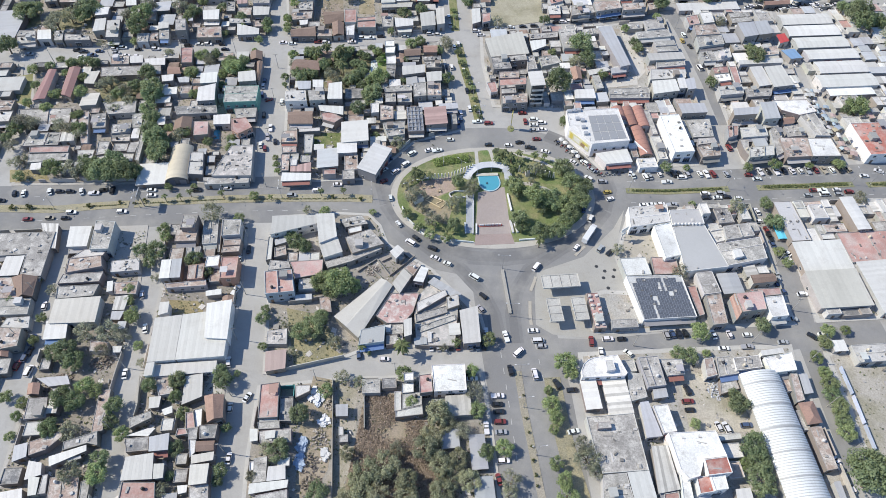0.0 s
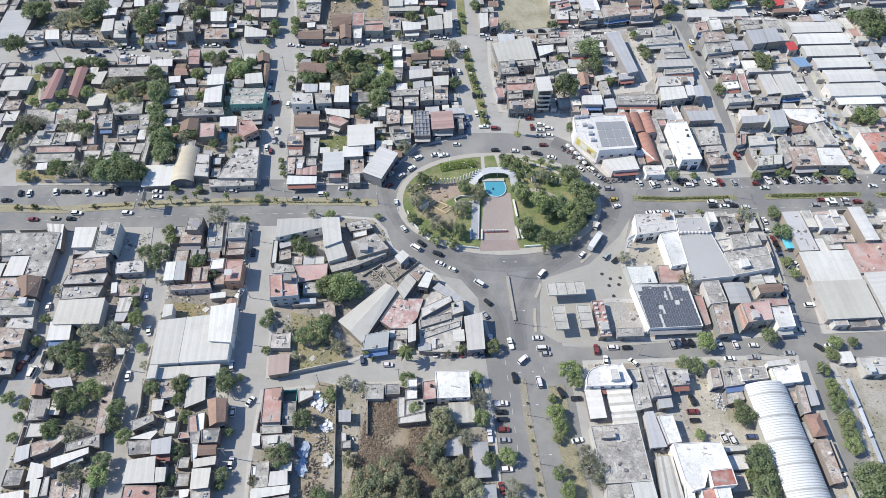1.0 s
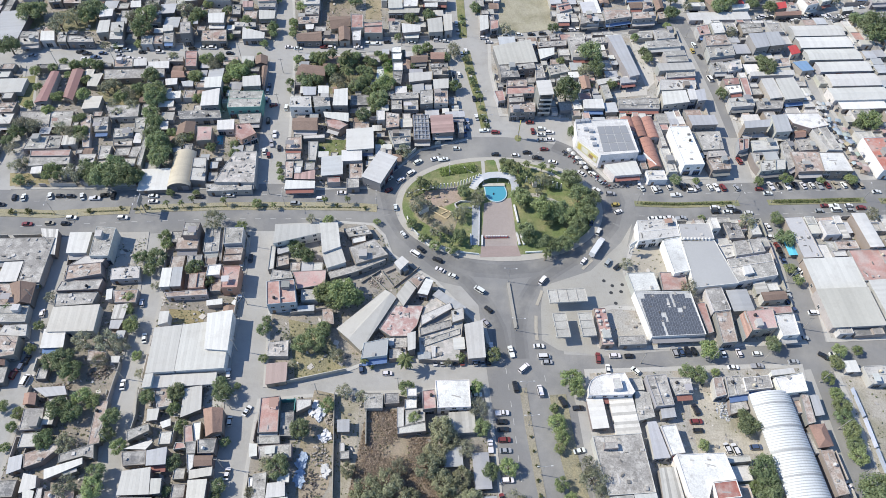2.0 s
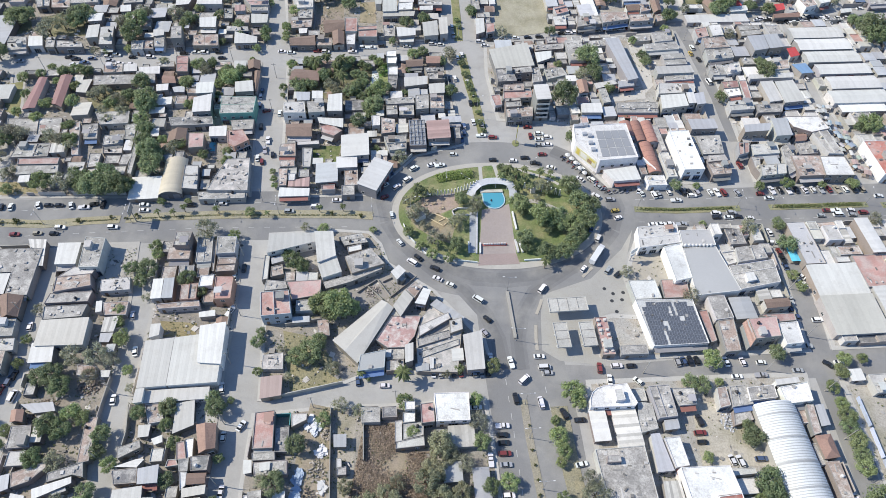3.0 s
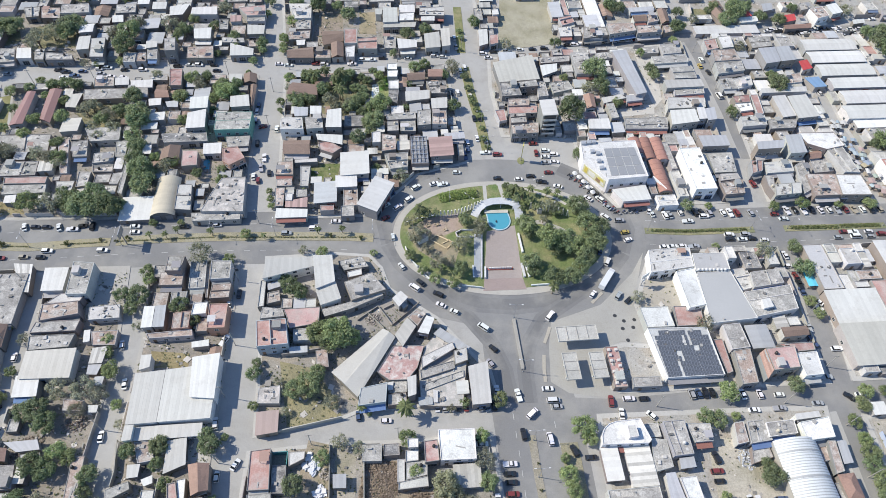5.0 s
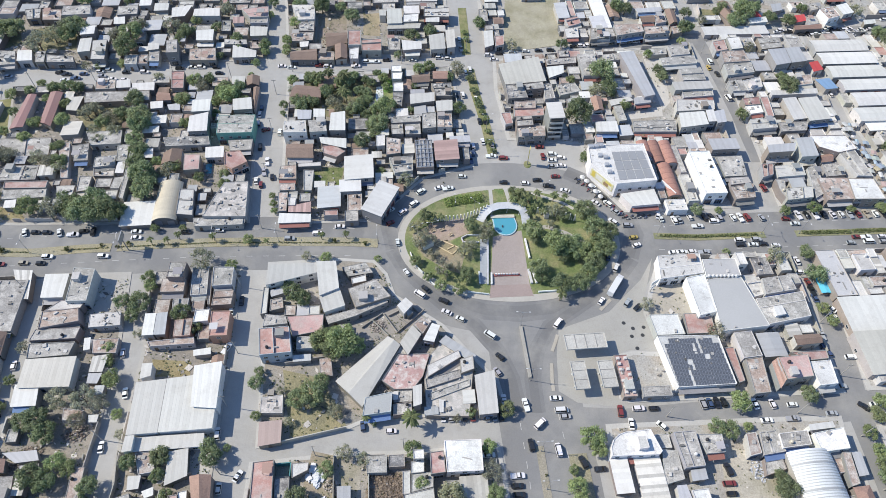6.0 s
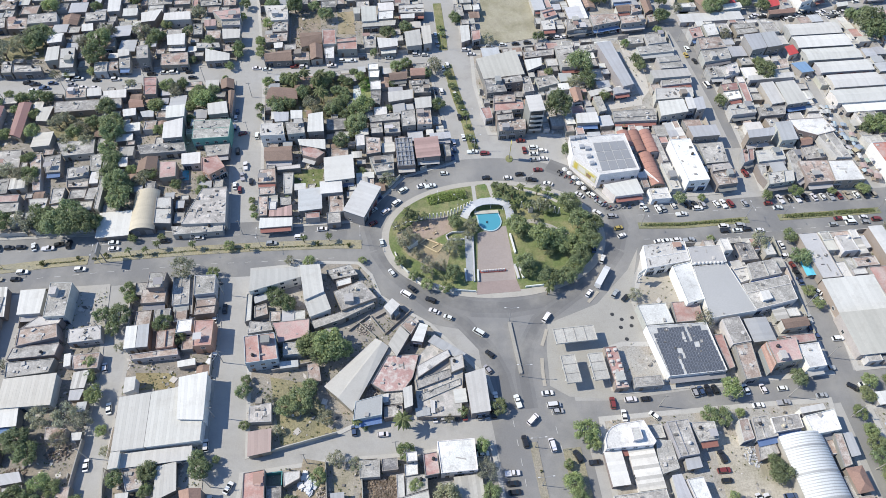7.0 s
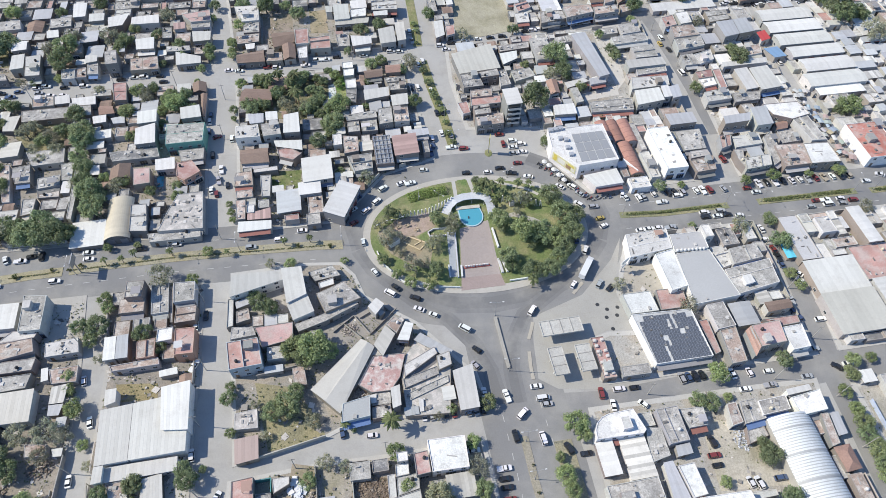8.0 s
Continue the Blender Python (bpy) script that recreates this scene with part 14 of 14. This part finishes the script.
tree(40.9, 69.8, 2.8, "y", z=0.12)
tree(43.2, 64.2, 3.2, "y", z=0.12)
tree(43.7, 59.7, 3.2, "y", z=0.12)
tree(51.0, 71.3, 4.6, "o", z=0.12)
tree(49.8, 75.4, 3.7, "o", z=0.12)
tree(53.8, 67.4, 2.8, "o", z=0.12)
shrub(31.1, 94.8, 0.7, z=0.12)
shrub(31.7, 86.3, 0.8, z=0.12)
shrub(32.5, 81.2, 0.8, z=0.12)
shrub(33.2, 76.3, 0.9, z=0.12)
shrub(33.3, 71.4, 0.9, z=0.12)
shrub(34.1, 66.7, 0.9, z=0.12)
shrub(34.3, 63.1, 0.9, z=0.12)
tree(107.3, 92.4, 3.9, "g")
tree(106.8, 96.2, 2.6, "g")
tree(107.9, 77.1, 4.6, "g")
tree(108.6, 71.6, 4.0, "g")
tree(107.5, 65.7, 5.0, "g")
tree(104.7, 72.0, 2.5, "y")
tree(142.3, 106.2, 2.8, "y", z=0.12)
tree(142.3, 101.5, 3.1, "y", z=0.12)
tree(142.1, 97.1, 3.3, "g", z=0.12)
tree(142.7, 92.9, 3.3, "y", z=0.12)
tree(142.9, 87.7, 3.3, "g", z=0.12)
tree(142.5, 83.7, 3.3, "y", z=0.12)
tree(143.2, 73.2, 5.4, "g", z=0.12)
tree(142.8, 66.4, 6.4, "g", z=0.12)
tree(147.8, 70.5, 5.4, "g", z=0.12)
tree(90.6, 85.5, 2.0, "y")
tree(-17.9, 193.3, 2.1, "o")
tree(-12.6, 189.9, 2.3, "o")
tree(-15.6, 176.4, 2.3, "y")
tree(-10.3, 169.4, 2.0, "y")
tree(-5.3, 164.7, 2.4, "y", z=0.12)
tree(1.9, 163.5, 2.4, "y")
tree(4.9, 169.4, 3.3, "g")
tree(-4.4, 171.9, 3.6, "o")
tree(6.2, 194.6, 3.5, "g")
tree(3.9, 181.3, 3.4, "o")
tree(12.6, 193.8, 2.9, "o")
tree(25.8, 212.8, 2.2, "g")
palm(27.0, 213.5, 2.0)
palm(30.9, 211.1, 2.0)
palm(34.9, 213.1, 2.0)
palm(33.3, 205.9, 1.9)
palm(30.5, 202.3, 1.9)
palm(37.0, 203.2, 1.9)
tree(31.4, 192.8, 4.7, "y")
tree(32.7, 189.6, 2.9, "g")
tree(39.5, 197.2, 2.4, "o")
tree(40.8, 185.4, 5.8, "y")
tree(47.0, 184.6, 5.2, "g")
tree(43.4, 181.3, 3.4, "g")
tree(33.1, 174.1, 3.9, "g")
tree(34.3, 170.5, 2.8, "g")
tree(53.1, 182.2, 4.6, "y")
tree(56.2, 186.7, 3.5, "g")
palm(40.8, 161.7, 2.2, z=0.12)
tree(157.5, 353.4, 6.4, "g")
tree(152.6, 346.1, 4.9, "g", z=0.12)
tree(164.5, 359.1, 4.7, "g")
tree(145.5, 356.7, 3.2, "g")
tree(134.1, 347.9, 3.1, "o")
tree(185.5, 351.8, 2.9, "g", z=0.12)
tree(224.6, 361.9, 4.3, "o")
tree(126.0, 352.7, 3.2, "g", z=0.12)
tree(125.4, 340.1, 3.1, "y", z=0.12)
tree(92.4, 354.2, 4.1, "g")
tree(88.4, 356.6, 4.1, "g")
tree(10.4, 336.9, 3.2, "g", z=0.12)
tree(-88.7, 346.0, 3.7, "g")
tree(-76.2, 343.2, 5.0, "g")
tree(-66.3, 345.9, 3.4, "g")
tree(-58.9, 337.2, 4.6, "g")
tree(-88.4, 329.5, 3.3, "y")
tree(-127.1, 337.9, 4.1, "o")
tree(-141.5, 328.3, 3.4, "y")
tree(-182.5, 343.8, 3.3, "g")
tree(-205.9, 342.5, 4.4, "y")
tree(-163.3, 349.6, 3.9, "g")
tree(-103.9, 347.0, 3.4, "g", z=0.12)
tree(-103.7, 336.0, 2.7, "y", z=0.12)
tree(233.0, 323.7, 7.3, "g")
tree(243.6, 327.5, 4.9, "g")
tree(243.2, 308.1, 7.3, "o")
palm(-13.0, 197.6, 2.7)
palm(-10.4, 197.1, 2.1)
tree(-14.1, 185.4, 3.4, "o")
tree(11.3, 188.4, 2.5, "o")
tree(-9.5, 187.0, 2.3, "o")
tree(45.0, 204.2, 2.7, "o")
tree(24.6, 215.6, 2.0, "g")
palm(28.0, 206.8, 2.2)
tree(-39.7, 139.9, 4.8, "y")
tree(-43.0, 134.7, 3.7, "g")
tree(-46.0, 140.6, 3.6, "y")
tree(-29.1, 71.3, 2.7, "l")
tree(-25.1, 61.9, 3.4, "l")
tree(-28.2, 56.6, 3.1, "l")
tree(6.1, 63.0, 3.3, "l")
tree(17.6, 73.0, 2.8, "g")
tree(-8.3, 57.0, 3.8, "l")
tree(-151.4, 119.6, 1.9, "y", z=0.12)
tree(-123.4, 105.7, 2.8, "o")
tree(-150.5, 109.8, 2.1, "y", z=0.12)
tree(-163.6, 108.7, 2.1, "g")
tree(-111.3, 109.0, 1.9, "y", z=0.12)
tree(-108.2, 102.2, 1.9, "o")
tree(-122.0, 187.4, 1.8, "y", z=0.12)
tree(-110.9, 188.2, 1.5, "y", z=0.12)
tree(-72.5, 99.3, 1.4, "g", z=0.12)
palm(-9.4, 198.7, 1.9)
palm(-6.2, 197.9, 1.9)
palm(-12.8, 199.3, 2.2)
palm(27.6, 211.6, 2.5)
palm(31.3, 210.1, 2.2)
palm(24.3, 208.7, 2.2)
palm(35.6, 208.2, 1.9)
palm(41.9, 212.0, 2.2)
palm(46.6, 212.0, 1.7)
tree(42.0, 203.9, 3.6, "o")
tree(45.3, 202.5, 2.9, "g")
shrub(-5.7, 220.2, 0.5, z=0.12)
tree(-200.1, 313.6, 5.9, "g")
tree(-203.3, 309.1, 4.5, "g")
tree(-170.5, 310.7, 6.8, "g")
tree(-151.5, 318.3, 5.0, "o")
tree(-144.0, 316.5, 4.0, "g")
tree(-101.0, 306.5, 2.8, "y")
tree(-90.3, 313.6, 2.5, "y")
tree(-89.2, 304.9, 2.2, "y", z=0.12)
tree(-109.9, 267.9, 5.0, "y")
tree(-106.8, 276.0, 3.3, "g")
tree(-25.4, 321.2, 4.1, "g")
tree(-16.0, 326.3, 3.8, "g")
tree(-129.4, 323.4, 3.0, "g")
tree(-125.4, 277.0, 3.0, "o")
tree(-126.0, 336.8, 3.7, "o")
palm(-64.5, 284.3, 3.3)
tree(-56.6, 279.9, 3.8, "g")
tree(-34.4, 263.8, 4.7, "y")
tree(-36.6, 252.5, 4.6, "g")
tree(0.4, 266.1, 3.6, "g")
tree(-20.3, 294.1, 3.6, "y")
tree(-5.1, 289.8, 3.2, "g")
tree(-0.6, 293.9, 3.3, "o", z=0.12)
tree(-171.8, 251.3, 3.9, "o")
tree(-162.4, 246.3, 4.1, "y")
tree(-156.0, 252.2, 3.9, "g")
tree(-156.7, 241.6, 3.5, "o")
tree(-165.7, 241.5, 3.2, "o")
tree(-202.2, 219.2, 3.9, "g", z=0.12)
tree(-177.6, 220.9, 3.2, "o")
tree(-171.8, 217.0, 3.4, "o")
tree(-200.8, 208.8, 3.2, "o", z=0.12)
tree(-145.4, 244.8, 4.9, "g")
tree(-144.9, 236.1, 3.7, "g")
tree(-143.3, 219.3, 3.0, "o")
tree(-141.3, 229.5, 4.2, "g")
tree(-123.2, 221.8, 3.0, "y")
tree(-126.6, 217.5, 3.5, "o")
tree(-132.1, 224.3, 2.5, "y")
tree(-113.9, 256.5, 2.3, "g")
tree(-102.8, 266.0, 2.9, "y")
tree(-124.4, 273.6, 3.3, "o")
tree(-113.5, 275.1, 3.3, "y")
tree(-147.3, 279.5, 3.4, "o")
tree(-122.2, 280.3, 3.0, "g")
tree(-185.1, 258.9, 2.8, "y")
tree(-195.9, 262.3, 2.2, "y")
tree(-206.8, 251.6, 2.5, "y")
tree(-205.9, 238.9, 2.5, "y", z=0.12)
tree(-123.2, 191.3, 1.3, "y")
tree(-205.5, 214.5, 3.0, "g", z=0.12)
tree(-162.1, 196.1, 3.2, "g")
tree(-158.3, 197.2, 4.0, "g")
tree(-138.6, 195.0, 3.6, "g")
tree(-8.8, 179.3, 2.9, "o")
tree(-14.0, 184.0, 2.5, "o")
tree(0.4, 173.9, 2.7, "o")
tree(6.8, 185.1, 3.0, "o")
tree(13.4, 191.8, 2.6, "o")
tree(-14.2, 195.6, 2.4, "o")
tree(230.6, 341.6, 4, "g")
tree(238.9, 343.3, 4, "g")
tree(173.5, 352.7, 4, "g")
tree(183.2, 350.1, 4, "g")
tree(99.1, 315.2, 2.6, "y")
tree(119.1, 327.6, 2.6, "y")
tree(194.9, 363.3, 3.4, "g")
tree(148.4, 361.0, 3.4, "g")
tree(-63.2, 277.3, 2.6, "g")
tree(-74.0, 283.7, 2.6, "g")
tree(-57.5, 288.4, 2.6, "g")
tree(-53.6, 284.1, 2.6, "g")
tree(-44.7, 275.9, 2.6, "g")
tree(-43.2, 283.0, 2.6, "g")
tree(-43.5, 270.0, 2.6, "g")
tree(-39.8, 257.4, 2.6, "g")
tree(-75.4, 271.2, 3, "o")
tree(-58.3, 266.0, 3, "o")
tree(-56.3, 261.5, 3, "o")
tree(-51.1, 263.9, 3, "o")
tree(-78.0, 267.2, 3, "g")
tree(-69.7, 266.9, 3, "g")
tree(-73.0, 268.2, 3, "g")
tree(-46.7, 263.4, 3, "g")
tree(-36.2, 281.1, 2.4, "y")
tree(-37.8, 287.3, 2.4, "y")
tree(-69.4, 281.6, 2.4, "y")
palm(-58.6, 278.7, 3.2, 1.0)
palm(-54.2, 269.5, 3.2, 1.0)
palm(-69.7, 281.5, 3.2, 1.0)
tree(54.2, 203.9, 5, "g")
tree(57.0, 193.7, 5, "g")
tree(62.4, 192.6, 4.3, "g")
tree(60.6, 185.2, 4.3, "g")
tree(55.5, 178.6, 4.3, "g")
tree(48.1, 167.7, 4, "g")
tree(52.3, 172.2, 4, "g")
tree(41.9, 167.2, 4, "g")
# parked and waiting vehicles
car(-188.9, 182.0, 105, "k")
car(-185.0, 182.2, 105, "w")
car(-174.0, 183.7, 115, "w")
car(-169.6, 183.9, 5, "k")
car(-165.1, 184.1, 5, "k")
car(-160.2, 184.3, 115, "w")
car(-154.4, 183.5, 5, "w")
car(-150.8, 185.4, 15, "k")
car(-146.8, 185.5, 95, "k")
car(-129.7, 186.3, 5, "w")
car(-128.8, 183.3, 5, "w")
car(-109.7, 187.1, 5, "k")
car(-96.4, 188.7, 5, "w")
car(-47.8, 193.2, 5, "w")
car(-67.3, 185.9, 5, "s")
car(-56.4, 189.1, 5, "w")
car(-160.2, 172.2, 5, "w")
car(-138.8, 173.5, 5, "w")
car(-177.2, 167.8, 5, "r")
car(-168.2, 168.8, 5, "e")
car(-161.5, 169.0, 5, "k")
car(-193.2, 177.6, 5, "k")
car(-27.1, 196.2, 35, "r")
car(-23.3, 186.2, 100, "w")
car(-18.8, 171.6, 125, "w")
car(-10.8, 164.2, 135, "k")
car(-13.1, 161.7, 145, "v")
car(-3.7, 159.1, 155, "k")
car(-2.5, 154.2, 155, "w")
car(2.7, 151.5, 155, "w")
car(13.7, 145.2, 145, "v")
car(17.2, 136.4, 135, "k")
car(-22.4, 202.4, 45, "w")
car(-27.7, 203.2, 35, "w")
car(-18.0, 207.2, 45, "w")
car(-25.6, 209.4, 45, "b", GROUND)
car(-15.3, 214.3, 40, "w")
car(-7.4, 216.9, 25, "w")
car(-3.6, 216.7, 15, "w")
car(2.4, 224.2, 5, "w")
car(20.8, 221.6, 180, "k")
car(30.3, 221.6, 5, "w")
car(35.8, 223.8, 5, "k")
car(40.5, 220.6, 175, "k")
car(47.6, 218.3, 165, "w")
car(44.1, 226.5, 5, "r")
car(60.4, 211.8, 140, "w")
car(66.5, 201.7, 135, "w")
car(62.2, 183.2, 85, "b")
car(64.7, 177.9, 65, "w")
car(56.9, 161.9, 55, "w")
car(66.9, 161.7, 55, "s")
car(70.5, 159.8, 45, "k")
car(74.1, 193.7, 15, "y")
car(74.8, 189.7, 25, "w")
car(60.0, 221.1, 135, "w")
car(61.8, 218.2, 135, "w")
car(63.7, 215.3, 135, "k")
car(65.5, 211.7, 135, "w")
car(68.2, 207.4, 135, "s")
car(87.2, 204.7, 105, "w")
car(92.8, 203.9, 105, "w")
car(95.0, 204.3, 105, "s")
car(99.7, 206.0, 105, "w")
car(102.2, 201.1, 5, "w")
car(109.9, 204.3, 5, "w")
car(144.7, 204.7, 5, "w")
car(141.4, 207.1, 5, "r")
car(118.5, 194.6, 5, "w")
car(125.5, 195.2, 5, "s")
car(118.4, 192.2, 5, "k")
car(123.6, 192.5, 5, "w")
car(128.0, 193.0, 5, "k")
car(133.0, 192.5, 5, "w")
car(168.9, 198.8, 5, "r")
car(172.8, 199.0, 5, "w")
car(179.8, 199.6, 5, "w")
car(165.3, 195.6, 5, "s")
car(173.3, 196.6, 5, "v")
car(179.6, 196.9, 5, "s")
car(185.0, 198.5, 5, "r")
car(195.7, 208.8, 5, "w")
car(203.7, 212.3, 155, "w")
car(43.5, 240.4, 5, "w")
car(43.3, 236.4, 5, "w")
car(47.3, 238.2, 5, "w")
car(43.1, 232.7, 5, "s")
car(47.3, 233.3, 5, "w")
car(39.2, 238.6, 95, "r")
car(38.1, 244.7, 5, "r")
car(25.7, 118.4, 105, "w")
car(30.2, 111.9, 45, "v")
car(35.8, 103.1, 100, "v")
car(26.9, 104.4, 100, "k")
car(36.2, 121.3, 5, "w")
car(37.9, 117.0, 5, "v")
car(39.1, 114.8, 5, "s")
car(39.3, 151.3, 55, "v")
car(58.2, 117.5, 90, "r")
car(64.6, 118.7, 5, "w")
car(70.0, 118.9, 5, "k")
car(61.3, 113.0, 90, "w", GROUND)
car(71.5, 112.9, 135, "w", GROUND)
car(18.2, 119.4, 95, "w", GROUND)
car(16.1, 130.4, 125, "s")
car(21.9, 94.2, 5, "w")
car(21.8, 91.0, 5, "k")
car(22.2, 88.3, 5, "k")
car(22.5, 84.6, 5, "r")
car(22.8, 80.9, 5, "s")
car(17.7, 82.2, 95, "w", GROUND)
car(23.3, 71.0, 5, "w")
car(21.6, 64.7, 105, "r", GROUND)
car(48.0, 82.0, 15, "w")
car(43.6, 99.4, 115, "k")
car(49.0, 97.4, 5, "k")
car(-19.8, 107.3, 5, "w")
car(12.3, 102.7, 5, "b", GROUND)
car(12.8, 100.5, 5, "w", GROUND)
car(-29.4, 108.6, 100, "b")
car(-81.1, 135.3, 65, "w", GROUND)
car(-83.0, 151.3, 95, "w", GROUND)
car(-80.2, 155.6, 95, "k")
car(-76.9, 104.1, 100, "w", GROUND)
car(-67.3, 90.7, 65, "w")
car(-72.4, 86.7, 95, "w")
car(-69.0, 68.9, 90, "w")
car(-113.3, 98.2, 100, "w")
car(-117.3, 132.0, 105, "w")
car(-111.6, 117.0, 105, "w")
car(-151.9, 110.6, 85, "b")
car(-150.9, 105.9, 85, "k")
car(-151.7, 103.7, 85, "b")
car(-153.2, 100.2, 85, "r")
car(-148.0, 98.1, 85, "v")
car(-153.3, 125.5, 100, "w")
car(-84.7, 214.5, 100, "r")
car(-84.8, 222.1, 100, "s")
car(-80.7, 219.2, 100, "k")
car(-94.1, 263.4, 100, "b")
car(-94.1, 259.0, 100, "w")
car(-93.4, 252.4, 100, "b")
car(-89.3, 248.7, 25, "r")
car(-82.5, 247.4, 95, "w")
car(-89.6, 237.4, 100, "k")
car(-84.6, 228.4, 100, "w")
car(-87.2, 216.7, 100, "w")
car(-177.0, 282.2, 5, "s")
car(-122.8, 292.4, 5, "k")
car(-120.3, 288.1, 5, "k")
car(-90.1, 295.6, 5, "w")
car(-85.1, 294.9, 5, "w")
car(-71.1, 297.1, 5, "r")
car(-67.0, 296.8, 5, "w")
car(-52.9, 298.0, 5, "w")
car(-47.7, 301.9, 5, "w")
car(-43.3, 302.2, 5, "w")
car(-37.5, 304.0, 5, "k")
car(-24.1, 304.7, 5, "w")
car(-10.4, 307.5, 5, "w")
car(-5.9, 307.2, 5, "w")
car(-0.3, 324.1, 100, "w")
car(0.8, 316.0, 100, "s")
car(15.2, 311.5, 5, "w")
car(21.3, 313.4, 5, "k")
car(27.7, 314.8, 5, "w")
car(18.0, 308.0, 5, "w", GROUND)
car(35.1, 316.3, 5, "w")
car(41.9, 317.2, 5, "k")
car(48.3, 318.1, 5, "k")
car(-174.9, 286.7, 5, "w")
car(-179.1, 285.5, 5, "w")
car(-166.3, 285.6, 5, "k")
car(-157.3, 286.4, 5, "w")
car(-135.0, 291.8, 5, "w")
car(-130.4, 292.0, 5, "w")
car(-140.8, 290.5, 5, "k")
car(-198.1, 283.5, 5, "k")
car(-194.6, 282.3, 5, "k")
car(-189.2, 279.6, 5, "b")
car(-186.5, 283.2, 5, "b")
car(-194.0, 277.9, 5, "w")
car(-171.2, 280.1, 5, "w")
car(-165.1, 279.9, 5, "w")
car(-222.0, 278.9, 5, "s")
car(-130.1, 284.6, 5, "w")
car(-125.6, 284.8, 5, "s")
car(3.4, 296.5, 100, "w")
car(5.5, 299.1, 100, "w")
car(2.2, 278.9, 100, "w")
car(-0.8, 278.3, 100, "k", GROUND)
car(8.8, 276.4, 100, "w")
car(10.4, 260.5, 100, "k")
car(13.0, 260.7, 100, "k")
car(11.8, 246.8, 100, "w")
car(16.1, 244.5, 100, "s")
car(21.1, 236.5, 5, "r")
car(7.3, 243.3, 100, "w")
car(7.4, 238.7, 100, "b")
car(6.3, 234.6, 100, "b", GROUND)
car(15.5, 237.5, 5, "w")
car(132.3, 314.0, 100, "w")
car(130.6, 308.7, 100, "y")
car(134.0, 303.8, 105, "k")
car(135.1, 285.1, 105, "v")
car(136.4, 224.6, 105, "r")
car(188.3, 290.7, 105, "w")
car(183.1, 336.9, 5, "w", GROUND)
car(176.8, 338.2, 5, "w", GROUND)
car(139.4, 184.9, 100, "w")
car(139.2, 179.4, 5, "w")
car(140.6, 174.4, 100, "r")
car(141.0, 170.7, 100, "k")
car(141.0, 167.1, 100, "b")
car(138.2, 150.7, 100, "s", GROUND)
car(137.0, 146.2, 100, "b", GROUND)
car(138.4, 143.3, 100, "b", GROUND)
car(146.2, 141.9, 5, "w")
car(144.1, 122.8, 140, "k")
car(148.5, 123.7, 5, "w")
car(131.8, 119.7, 5, "s")
car(138.1, 129.9, 5, "s", GROUND)
car(118.9, 122.4, 5, "w")
car(105.8, 122.1, 100, "w")
car(111.9, 122.4, 100, "w")
car(108.3, 116.2, 5, "w", GROUND)
car(117.4, 117.2, 5, "s", GROUND)
car(145.9, 162.5, 135, "w")
car(145.6, 159.0, 125, "w")
car(136.8, 73.8, 110, "w", GROUND)
car(138.7, 65.4, 110, "w", GROUND)
car(90.2, 94.3, 5, "r", GROUND)
car(90.3, 91.1, 5, "k", GROUND)
car(99.1, 85.4, 105, "w", GROUND)
car(101.8, 85.0, 105, "w", GROUND)
car(109.2, 86.1, 5, "b", GROUND)
car(90.9, 98.8, 105, "k", GROUND)
car_row(106.3, 206.2, 130.9, 207.3, 9, 105, 0)
car_row(147.3, 209.5, 189.3, 212.8, 12, 105, 1)
car_row(-7.5, 112.9, 17.2, 114.3, 11, 97, 2)
car_row(87.4, 121.5, 94.9, 122.2, 4, 100, 3)
car_row(61.2, 322.0, 99.4, 329.5, 11, 10, 4)
car_row(168.2, 343.5, 230.2, 349.2, 13, 10, 5)
car_row(193.0, 342.6, 226.0, 346.7, 8, 105, 6)
car(169.8, 342.0, 12, "w")
car(176.1, 343.0, 12, "w")
car(197.6, 342.6, 12, "w")
car(200.7, 342.1, 12, "w")
car(204.7, 342.4, 12, "w")
car(195.3, 341.1, 12, "w")
car(217.7, 342.8, 12, "w")
car(189.2, 341.6, 12, "k")
car(182.4, 343.4, 12, "k")
car(211.1, 347.1, 12, "k")
car(224.7, 344.3, 12, "k")
car(240.2, 350.9, 12, "k")
car(217.8, 348.7, 12, "w")
car(241.7, 359.3, 12, "w")
car(89.4, 186.6, 8, "w", GROUND)
car(93.0, 187.0, 8, "w", GROUND)
car(97.1, 187.4, 8, "w", GROUND)
car(101.9, 187.4, 8, "s", GROUND)
car(86.3, 206.3, 80, "w")
car(72.5, 200.0, 5, "s")
